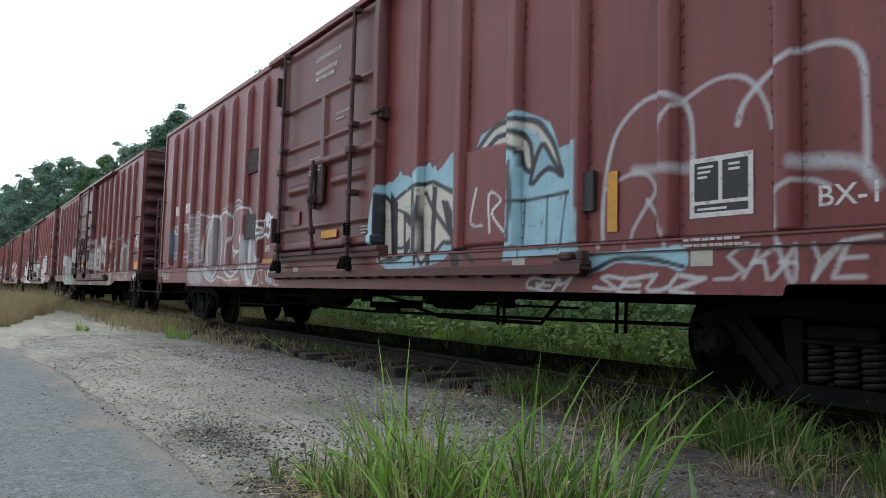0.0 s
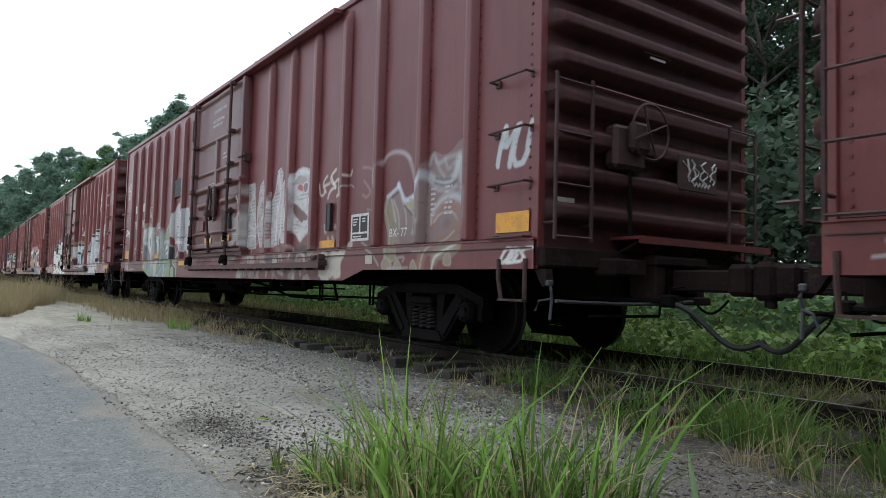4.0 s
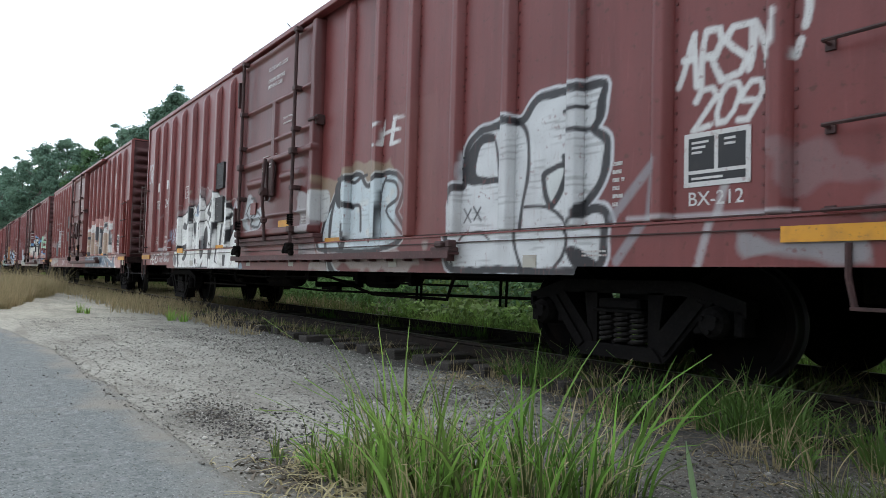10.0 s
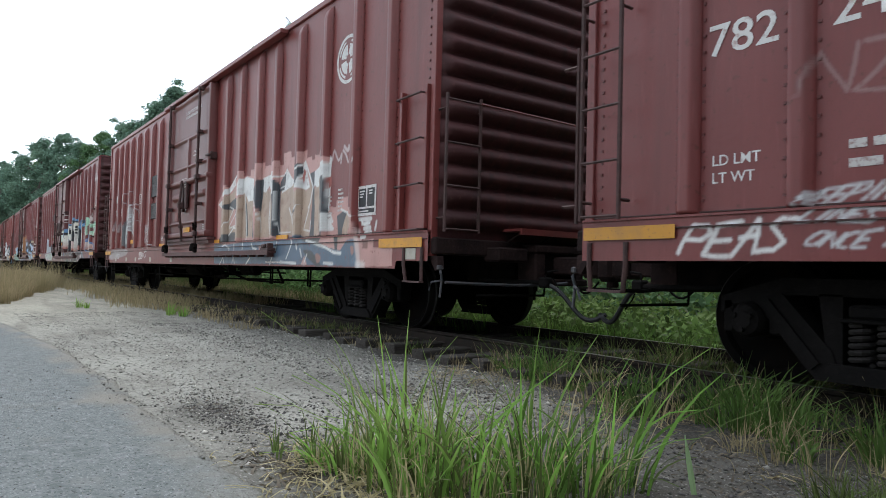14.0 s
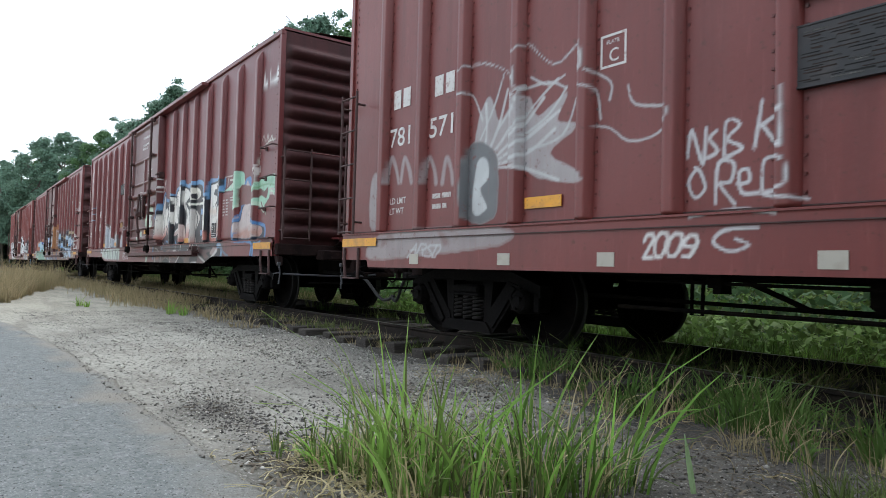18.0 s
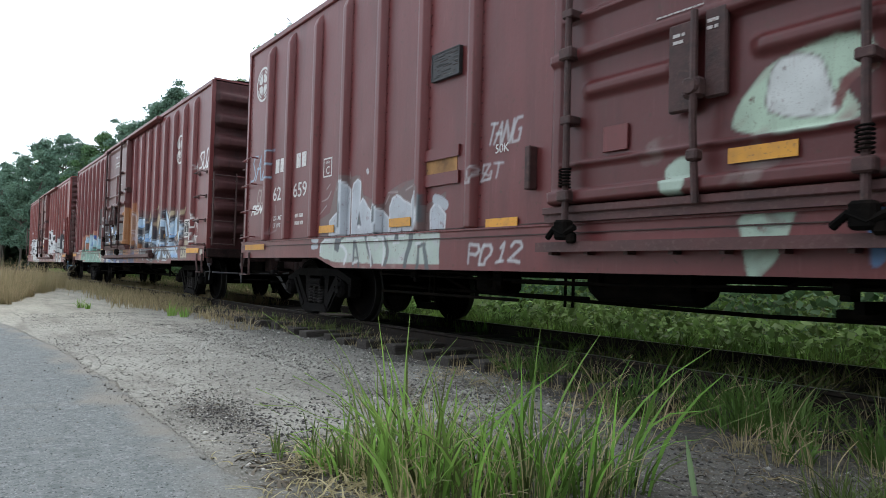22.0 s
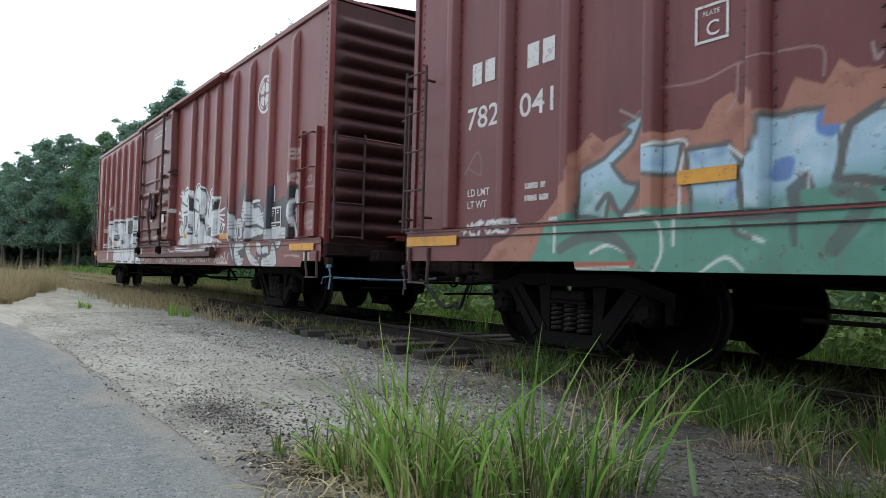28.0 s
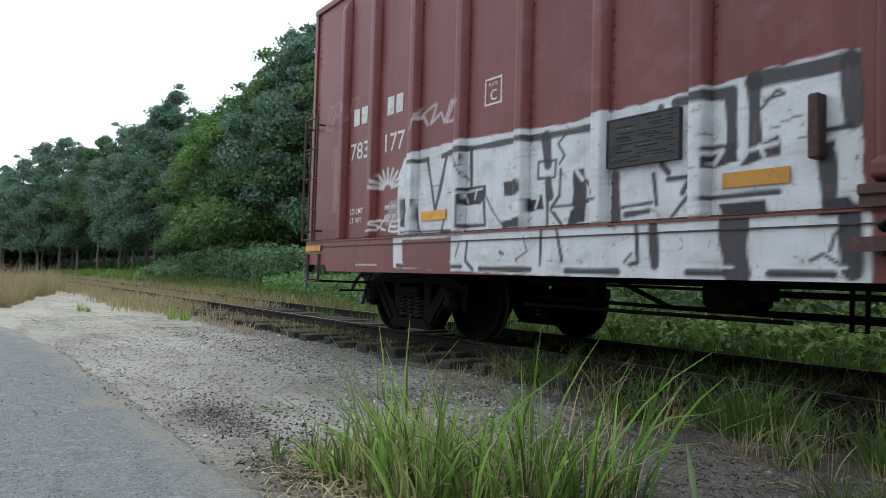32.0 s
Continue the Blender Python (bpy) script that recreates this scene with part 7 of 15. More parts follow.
    s.curves([(14.68, 1.85), (14.75, 1.85)], [(15.27, 1.56), (15.32, 1.56)], [(15.07, 1.43), (15.09, 1.54)], colour=(0.1, 0.1, 0.11), w=0.007)
    s.curve([(14.58, 1.65), (14.75, 1.65), (14.89, 1.7)], (0.5, 0.5, 0.48), 0.03, alpha=0.5, blur=0.06)
    s.curve([(14.55, 1.76), (14.8, 1.74), (14.89, 1.75)], (0.58, 0.4, 0.32), 0.06, alpha=0.5, blur=0.08)
    s.shape([(14.54, 1.3), (14.81, 1.24), (15.03, 1.24), (15.18, 1.28), (15.08, 1.15), (14.81, 1.12), (14.61, 1.17)], (0.42, 0.13, 0.1), (0.42, 0.13, 0.1), 0.03, alpha=0.7)
    s.shape([(14.61, 1.11), (14.9, 1.12), (15.08, 1.15), (15.2, 1.25), (15.34, 1.36), (15.36, 1.17), (15.18, 1.08), (14.9, 1.03), (14.61, 1.07)], (0.009, 0.011, 0.016), (0.009, 0.011, 0.016), 0.01)
    s.shape([(15.11, 1.18), (15.2, 1.25), (15.34, 1.37), (15.34, 1.32), (15.24, 1.23), (15.18, 1.2)], (0.5, 0.38, 0.35), (0.5, 0.38, 0.35), 0.006, smooth=False)
    s.shape([(14.11, 1.09), (14.23, 1.16), (14.51, 1.16), (14.81, 1.09), (14.97, 1.07), (14.81, 1.02), (14.23, 1.02)], (0.009, 0.011, 0.016), (0.009, 0.011, 0.016), 0.02, alpha=0.9)
    s.curve([(13.83, 1.1), (13.99, 0.94), (14.32, 0.83), (14.56, 0.76), (14.9, 0.82), (15.1, 0.84)], (0.009, 0.011, 0.016), 0.045, blur=0.03)
    s.curve([(13.87, 0.94), (14.12, 0.85), (14.41, 0.77), (14.6, 0.71)], (0.52, 0.49, 0.48), 0.018, blur=0.03)
    s.curve([(13.86, 1.15), (13.91, 1.04), (14.06, 0.95)], (0.52, 0.49, 0.48), 0.014, alpha=0.8, blur=0.03)
    s.shape([(14.59, 0.92), (14.81, 0.94), (14.92, 1.05), (15.08, 1.1), (15.28, 1.07), (15.46, 1.03), (15.48, 0.91), (15.34, 0.86), (15.08, 0.84), (14.9, 0.83)], (0.009, 0.011, 0.016), (0.009, 0.011, 0.016), 0.012)
    s.shape([(14.81, 0.92), (14.97, 1.01), (15.18, 1.02), (15.26, 0.99), (15.18, 0.94), (14.99, 0.89)], (0.3, 0.22, 0.21), (0.2, 0.13, 0.12), 0.02)
    s.curve([(14.9, 0.84), (15.04, 0.89), (15.2, 0.97)], (0.52, 0.49, 0.48), 0.03, blur=0.04)
    s.curve([(15.26, 1.06), (15.4, 1.06), (15.48, 1.01), (15.49, 0.93), (15.47, 0.85)], (0.13, 0.28, 0.47), 0.045, blur=0.02)
    s.curve([(15.28, 1.07), (15.42, 1.06), (15.49, 1.0)], (0.4, 0.45, 0.5), 0.014, alpha=0.8)
    s.shape([(13.44, 0.83), (13.93, 0.85), (13.91, 0.75), (13.49, 0.74)], INK, INK, 0.01)
    s.curve([(13.52, 0.72), (13.9, 0.73)], (0.52, 0.49, 0.48), 0.02, blur=0.03)
    s.curves([(13.22, 0.98), (13.45, 0.97), (13.52, 0.94)], [(13.29, 1.35), (13.37, 1.18), (13.33, 0.98)], colour=(0.52, 0.49, 0.48), w=0.012)
    s.curves([(10.92, 0.89), (10.94, 0.78), (10.9, 0.7)], [(10.38, 0.88), (10.39, 0.76), (10.48, 0.69)], [(11.36, 0.82), (11.61, 0.79), (11.79, 0.72), (11.84, 0.8), (11.79, 0.89)], colour=(0.52, 0.49, 0.48), w=0.014, blur=0.025)
    s.curve([(12.31, 0.72), (12.45, 0.79), (12.58, 0.86)], (0.52, 0.49, 0.48), 0.02, blur=0.025)
    s.curves([(10.42, 1.06), (10.67, 1.02), (10.74, 0.94)], [(12.07, 0.99), (12.32, 0.98), (12.34, 0.92)], [(12.57, 0.99), (12.58, 0.92)], colour=(0.52, 0.49, 0.48), w=0.014, blur=0.025)
    s.curve([(13.23, 0.99), (13.36, 0.96), (13.53, 0.94)], (0.52, 0.49, 0.48), 0.012, blur=0.025)
    s.shapes([(11.15, 0.74), (11.46, 0.81), (11.77, 0.71), (11.2, 0.69)], [(12.45, 0.7), (12.62, 0.82), (12.83, 0.8), (12.97, 0.72)], [(11.19, 0.94), (11.27, 1.01), (11.48, 0.97), (11.5, 0.91)], fill=(0.009, 0.011, 0.016), rim=(0.009, 0.011, 0.016), rw=0.014)
    s.curve([(11.8, 0.86), (12.02, 0.91), (12.37, 0.86)], (0.32, 0.12, 0.1), 0.05, alpha=0.7, blur=0.05)
    s.curve([(10.5, 0.8), (10.74, 0.86)], (0.32, 0.12, 0.1), 0.04, alpha=0.7, blur=0.05)
    s.curves([(10.69, 2.48), (10.73, 2.59), (10.82, 2.53)], [(10.74, 2.67), (10.75, 2.73)], [(10.83, 2.46), (10.87, 2.72), (10.9, 2.51)], [(10.9, 2.61), (11.0, 2.72), (11.0, 2.46)], [(10.69, 2.75), (10.73, 2.77)], [(10.7, 2.45), (10.8, 2.46)], colour=WHITE, w=0.01)


def traced_e0(s):
    s.shape([(3.00, 1.39), (3.29, 1.47), (3.48, 1.89), (3.58, 1.98), (3.92, 1.91), (4.12, 1.91), (4.21, 1.65), (4.42, 1.58), (4.52, 1.61), (4.59, 1.48), (4.71, 1.49), (4.84, 1.63), (5.09, 1.71), (5.40, 1.74), (5.54, 1.64), (5.61, 1.41), (5.77, 1.46), (6.00, 1.54), (6.00, 1.02), (3.01, 1.11)], (0.13, 0.085, 0.08), (0.13, 0.085, 0.08), 0.006, smooth=False, alpha=0.75, mottle=(0.17, 0.06, 0.055))
    s.shape([(3.15, 0.88), (3.17, 1.05), (3.33, 1.12), (6.00, 1.10), (6.00, 0.78), (4.67, 0.78), (3.58, 0.80)], (0.4, 0.47, 0.42), (0.4, 0.47, 0.42), 0.006, smooth=False, mottle=(0.42, 0.43, 0.44))
    s.shape([(3.52, 0.71), (3.48, 0.79), (4.67, 0.77), (6.00, 0.77), (6.00, 0.72)], (0.2, 0.085, 0.08), (0.2, 0.085, 0.08), 0.006, smooth=False, alpha=0.9, mottle=(0.3, 0.2, 0.19))
    s.shapes([(3.30, 1.10), (3.30, 1.36), (3.49, 1.45), (3.59, 1.40), (3.58, 1.85), (3.73, 1.87), (3.88, 1.74), (3.87, 1.17), (3.63, 1.10)], [(3.94, 1.10), (3.94, 1.73), (3.97, 1.82), (4.07, 1.85), (4.14, 1.82), (4.13, 1.53), (4.21, 1.60), (4.42, 1.42), (4.47, 1.18), (4.38, 1.10)], [(4.47, 1.12), (4.45, 1.48), (4.49, 1.53), (4.58, 1.50), (4.64, 1.47), (4.85, 1.32), (4.85, 1.10)], [(4.88, 1.10), (4.89, 1.45), (4.94, 1.54), (5.03, 1.58), (5.35, 1.44), (5.38, 1.32), (5.34, 1.11)], [(5.37, 1.14), (5.36, 1.51), (5.42, 1.64), (5.51, 1.56), (5.53, 1.31), (5.51, 1.14)], [(5.75, 1.14), (5.74, 1.36), (5.80, 1.43), (5.84, 1.43), (6.00, 1.30), (6.00, 1.14)], fill=(0.4, 0.43, 0.47), rim=(0.6, 0.62, 0.64), rw=0.018, smooth=False, mottle=(0.34, 0.36, 0.4))
    s.curve([(5.81, 1.48), (5.90, 1.46), (6.00, 1.41)], (0.4, 0.43, 0.47), 0.05)
    s.shapes([(3.63, 1.11), (3.60, 1.05), (3.60, 0.96), (3.70, 0.93), (3.76, 1.04), (3.76, 1.10)], [(4.09, 1.27), (4.13, 1.44), (4.19, 1.26)], [(4.62, 1.13), (4.67, 1.26), (4.71, 1.10)], [(5.10, 1.05), (5.15, 1.20), (5.20, 1.05)], [(4.59, 1.48), (4.62, 1.48), (4.62, 1.29), (4.57, 1.28)], [(5.56, 1.55), (5.62, 1.54), (5.62, 1.24), (5.56, 1.26)], [(3.66, 1.82), (3.72, 1.25), (3.66, 1.25)], fill=(0.07, 0.085, 0.095), rim=(0.07, 0.085, 0.095), rw=0.006, smooth=False)
    s.curve([(4.43, 1.12), (4.50, 0.95), (4.61, 0.79)], (0.07, 0.085, 0.095), 0.03, alpha=0.9)
    s.curve([(4.87, 1.08), (4.95, 0.98), (4.95, 0.87), (4.90, 0.77)], (0.07, 0.085, 0.095), 0.034, alpha=0.9)
    s.curve([(5.46, 1.14), (5.44, 1.00), (5.37, 0.86), (5.34, 0.76)], (0.07, 0.085, 0.095), 0.04, alpha=0.9)
    s.curve([(5.61, 0.96), (5.60, 0.79), (5.58, 0.73)], (0.07, 0.085, 0.095), 0.026, alpha=0.9)
    s.curve([(5.72, 0.94), (5.76, 0.83), (5.78, 0.73)], (0.07, 0.085, 0.095), 0.036, alpha=0.9)
    s.curve([(5.61, 0.98), (5.73, 0.99)], (0.07, 0.085, 0.095), 0.026, alpha=0.9)
    s.curve([(4.14, 1.05), (4.13, 0.83), (4.12, 0.75)], (0.07, 0.085, 0.095), 0.024, alpha=0.9)
    s.curve([(4.17, 1.04), (4.23, 0.91), (4.27, 0.75)], (0.07, 0.085, 0.095), 0.026, alpha=0.9)
    s.curve([(4.13, 0.85), (4.22, 0.85)], (0.07, 0.085, 0.095), 0.018, alpha=0.9)
    s.curve([(3.85, 1.12), (3.76, 1.09)], (0.07, 0.085, 0.095), 0.02, alpha=0.9)
    s.curve([(3.76, 1.01), (3.85, 0.99), (3.94, 0.90), (3.88, 0.78)], (0.6, 0.62, 0.64), 0.024, alpha=0.85)
    s.curve([(4.12, 0.78), (4.24, 0.81)], (0.6, 0.62, 0.64), 0.018, alpha=0.85)
    s.curve([(4.47, 1.08), (4.55, 0.91), (4.58, 0.75)], (0.6, 0.62, 0.64), 0.016, alpha=0.85)
    s.curve([(4.85, 1.08), (4.88, 0.91), (4.85, 0.77)], (0.6, 0.62, 0.64), 0.02, alpha=0.85)
    s.curve([(4.65, 1.05), (4.72, 1.06)], (0.6, 0.62, 0.64), 0.018, alpha=0.85)
    s.curves([(5.09, 1.02), (5.20, 1.03)], [(4.12, 1.25), (4.16, 1.25)], [(5.56, 1.00), (5.64, 1.01)], colour=(0.6, 0.62, 0.64), w=0.02, alpha=0.85)
    s.curves([(5.56, 1.12), (5.71, 1.13)], [(3.16, 0.93), (3.19, 1.03), (3.33, 1.10)], [(3.88, 1.73), (3.88, 1.19)], colour=(0.6, 0.62, 0.64), w=0.014, alpha=0.85)
    s.curves([(3.03, 1.65), (3.21, 1.68), (3.31, 1.77)], [(3.17, 1.81), (3.27, 1.87)], [(2.99, 1.47), (3.18, 1.58)], [(3.86, 1.98), (3.87, 1.90)], [(3.48, 1.78), (3.58, 1.93)], [(5.05, 1.62), (4.84, 1.63)], [(5.23, 1.63), (5.43, 1.69)], [(4.86, 1.59), (4.78, 1.50)], colour=(0.4, 0.34, 0.34), w=0.01, alpha=0.6)
    s.curve([(4.31, 1.95), (4.32, 1.93)], (0.6, 0.62, 0.64), 0.03, alpha=0.7)
    s.shapes([(2.89, 1.14), (3.06, 1.14), (3.07, 1.07), (2.89, 1.08)], [(2.89, 1.03), (3.07, 1.04), (3.07, 0.99), (2.90, 0.98)], fill=(0.4, 0.43, 0.47), rim=(0.4, 0.43, 0.47), rw=0.006)


def traced_g1(s):
    s.shape([(11.00, 1.16), (10.97, 1.33), (11.15, 1.35), (11.21, 1.42), (11.23, 1.66), (11.20, 1.92), (10.98, 1.97), (11.03, 2.23), (11.20, 2.17), (11.31, 2.20), (11.33, 2.41), (11.38, 2.45), (11.94, 2.30), (11.94, 1.10)], (0.6, 0.62, 0.63), (0.76, 0.77, 0.78), 0.016, smooth=False, hatch=0.3, mottle=(0.5, 0.52, 0.53))
    s.shape([(10.89, 1.49), (10.95, 1.60), (11.07, 1.64), (11.19, 1.57), (11.23, 1.45), (11.15, 1.37), (10.99, 1.38)], (0.6, 0.62, 0.63), (0.76, 0.77, 0.78), 0.02, mottle=(0.5, 0.52, 0.53))
    s.shapes([(11.12, 2.17), (11.20, 2.16), (11.19, 1.96), (11.14, 1.97)], [(11.25, 1.92), (11.84, 1.87), (11.86, 1.82), (11.67, 1.80), (11.30, 1.87)], [(11.24, 1.89), (11.30, 1.87), (11.29, 1.63), (11.34, 1.41), (11.25, 1.42), (11.23, 1.64)], [(11.59, 1.80), (11.80, 1.80), (11.91, 1.76), (11.91, 1.66), (11.64, 1.51), (11.68, 1.37), (11.59, 1.48)], [(11.69, 2.14), (11.73, 2.19), (11.78, 2.15), (11.78, 2.10), (11.73, 2.09)], [(11.78, 1.36), (11.87, 1.48), (11.94, 1.48), (11.94, 1.39)], fill=INK, rim=INK, rw=0.004, smooth=False)
    s.curve([(11.07, 2.19), (11.40, 2.09), (11.73, 2.01), (11.75, 1.95)], INK, 0.03, smooth=False)
    s.curve([(11.05, 1.99), (11.20, 1.95)], INK, 0.014, smooth=False)
    s.curve([(10.93, 1.49), (10.97, 1.59), (11.08, 1.64), (11.19, 1.57)], INK, 0.016)
    s.curve([(11.21, 1.35), (10.99, 1.33), (10.95, 1.33)], INK, 0.02, smooth=False)
    s.curves([(11.29, 2.17), (11.32, 2.27), (11.40, 2.27)], [(11.31, 2.13), (11.33, 2.32), (11.38, 2.43)], colour=INK, w=0.014)
    s.curve([(11.00, 1.17), (11.04, 1.12), (11.41, 1.12), (11.94, 1.11)], INK, 0.014, smooth=False)
    s.curve([(11.03, 1.53), (11.10, 1.54)], INK, 0.01, smooth=False)
    s.curve([(11.03, 1.48), (11.11, 1.50)], INK, 0.012, smooth=False)
    s.curves([(11.05, 1.44), (11.13, 1.46)], [(11.07, 1.40), (11.15, 1.41)], colour=INK, w=0.01, smooth=False)
    s.curve([(11.64, 1.79), (11.65, 1.62)], (0.6, 0.62, 0.63), 0.03, smooth=False)
    s.curve([(11.67, 1.79), (11.86, 1.70)], (0.76, 0.77, 0.78), 0.016, smooth=False)
    s.curve([(11.58, 1.78), (11.73, 1.79), (11.84, 1.80)], (0.76, 0.77, 0.78), 0.012)
    s.curve([(11.36, 1.44), (11.54, 1.43), (11.91, 1.58)], (0.76, 0.77, 0.78), 0.012, smooth=False)
    s.curves([(10.84, 2.29), (11.14, 2.25)], [(10.94, 2.37), (11.20, 2.25)], [(11.02, 2.40), (11.22, 2.25)], [(11.14, 2.25), (11.37, 2.16)], [(10.78, 1.87), (10.99, 1.89)], [(10.84, 1.92), (10.97, 1.86)], [(10.97, 1.85), (11.15, 1.75)], [(11.15, 1.87), (11.20, 1.71)], [(10.84, 1.75), (11.11, 1.72)], [(11.11, 1.72), (11.23, 1.64)], colour=(0.76, 0.77, 0.78), w=0.02, smooth=False, alpha=0.85)
    s.curve([(11.03, 1.06), (11.41, 1.05), (11.94, 1.05)], (0.76, 0.77, 0.78), 0.035, alpha=0.9)
    s.curve([(10.21, 1.06), (10.46, 1.01), (10.74, 1.03), (10.89, 1.06)], (0.76, 0.77, 0.78), 0.02, alpha=0.8)
    s.shape([(10.81, 1.23), (10.99, 1.27), (11.04, 1.12), (10.83, 1.09)], (0.42, 0.42, 0.43), (0.42, 0.42, 0.43), 0.004, alpha=0.8)
    s.shape([(11.59, 1.17), (11.05, 1.87), (11.04, 2.19), (11.15, 2.32), (11.31, 2.41), (11.67, 2.40), (11.92, 2.30), (12.02, 2.17), (12.11, 2.39), (12.26, 2.45), (12.54, 2.41), (12.84, 2.29), (12.97, 2.15), (12.98, 1.96), (13.06, 2.02), (13.13, 2.23), (13.30, 2.27), (13.36, 2.09), (13.45, 2.04), (13.52, 2.06), (13.81, 2.04), (13.75, 1.83), (13.60, 1.73), (13.58, 1.67), (13.87, 1.54), (14.09, 1.50), (13.96, 1.32), (13.68, 1.33), (13.51, 1.29), (13.49, 1.09)], (0.6, 0.62, 0.63), (0.76, 0.77, 0.78), 0.016, smooth=False, hatch=0.3, mottle=(0.5, 0.52, 0.53))
    s.shapes([(11.65, 2.33), (11.88, 2.23), (11.97, 2.13), (11.95, 1.86), (11.89, 1.89), (11.85, 2.10), (11.76, 2.22)], [(12.54, 2.39), (12.84, 2.27), (12.94, 2.15), (12.95, 1.80), (12.86, 1.72), (12.78, 1.79), (12.88, 1.98), (12.84, 2.17), (12.71, 2.28)], [(13.42, 2.02), (13.57, 2.02), (13.77, 2.01), (13.72, 1.88), (13.60, 1.78), (13.53, 1.78), (13.52, 1.87), (13.40, 1.91)], [(13.26, 1.87), (13.53, 1.83), (13.48, 1.68), (13.29, 1.70)], [(13.80, 1.39), (13.87, 1.55), (14.05, 1.49), (13.96, 1.33), (13.82, 1.33)], [(12.92, 1.55), (13.38, 1.50), (13.30, 1.33), (13.37, 1.27), (13.02, 1.31)], [(12.29, 1.67), (12.56, 1.78), (12.60, 1.56), (12.67, 1.35), (12.37, 1.37)], [(11.24, 1.81), (11.52, 1.81), (11.61, 1.63), (11.35, 1.49), (11.34, 1.40)], [(11.64, 1.44), (11.99, 1.41), (11.95, 1.36), (11.64, 1.37)], [(13.30, 1.27), (13.49, 1.26), (13.48, 1.10), (13.34, 1.10)], fill=INK, rim=(0.76, 0.77, 0.78), rw=0.006, smooth=False)
    s.curves([(11.15, 2.29), (11.31, 2.38), (11.67, 2.37)], [(12.15, 2.36), (12.26, 2.41), (12.54, 2.38)], [(13.10, 1.99), (13.17, 2.20), (13.30, 2.23)], [(11.97, 1.92), (12.39, 1.82), (12.66, 1.84)], [(12.39, 1.82), (12.26, 1.39)], [(12.02, 1.87), (12.15, 1.36), (12.37, 1.36)], [(11.64, 1.96), (11.82, 1.69), (11.99, 1.40)], [(12.62, 2.02), (12.80, 1.59), (12.96, 1.33)], [(12.66, 1.78), (12.80, 1.56)], [(11.04, 2.13), (11.42, 2.02), (11.64, 2.02)], [(11.19, 1.88), (11.56, 1.89), (11.69, 1.92)], [(13.01, 1.70), (13.06, 1.92), (13.12, 2.10)], [(11.61, 1.39), (11.63, 1.17)], [(12.29, 1.36), (12.32, 1.15)], [(12.64, 1.34), (12.61, 1.12)], colour=INK, w=0.022)
    s.curve([(12.12, 2.13), (12.31, 2.07), (12.40, 2.01)], INK, 0.02)
    s.curve([(11.46, 2.17), (11.47, 2.12)], INK, 0.024, smooth=False)
    s.curve([(12.45, 2.13), (12.48, 2.04)], INK, 0.02, smooth=False)
    s.curves([(11.77, 1.91), (11.98, 1.82)], [(11.34, 1.77), (11.36, 1.62)], [(13.04, 1.49), (13.21, 1.50), (13.24, 1.44)], [(13.37, 1.86), (13.29, 1.70)], [(12.98, 1.51), (13.04, 1.40)], [(13.62, 2.02), (13.58, 1.92)], [(13.89, 1.40), (13.96, 1.49), (14.04, 1.47)], [(13.41, 1.30), (13.54, 1.34), (13.61, 1.28)], [(12.60, 1.76), (12.65, 1.60)], [(12.85, 1.82), (12.71, 1.78)], colour=(0.76, 0.77, 0.78), w=0.014)
    s.curves([(13.58, 1.73), (13.79, 1.76)], [(13.60, 1.72), (14.06, 1.82)], [(13.63, 1.70), (14.13, 1.68)], [(13.58, 1.69), (14.02, 1.58)], [(13.60, 1.75), (13.91, 1.80)], [(13.51, 1.23), (13.96, 1.09)], [(13.49, 1.21), (13.71, 1.08)], [(13.54, 1.25), (13.92, 1.15)], [(13.51, 1.15), (13.78, 1.03)], colour=(0.76, 0.77, 0.78), w=0.018, smooth=False)
    s.curve([(10.88, 1.12), (11.96, 1.07), (13.28, 1.07), (13.49, 1.08)], INK, 0.016, smooth=False)
    s.curve([(10.88, 1.05), (11.96, 1.02), (12.99, 1.04), (13.46, 1.07)], (0.76, 0.77, 0.78), 0.028, alpha=0.9)
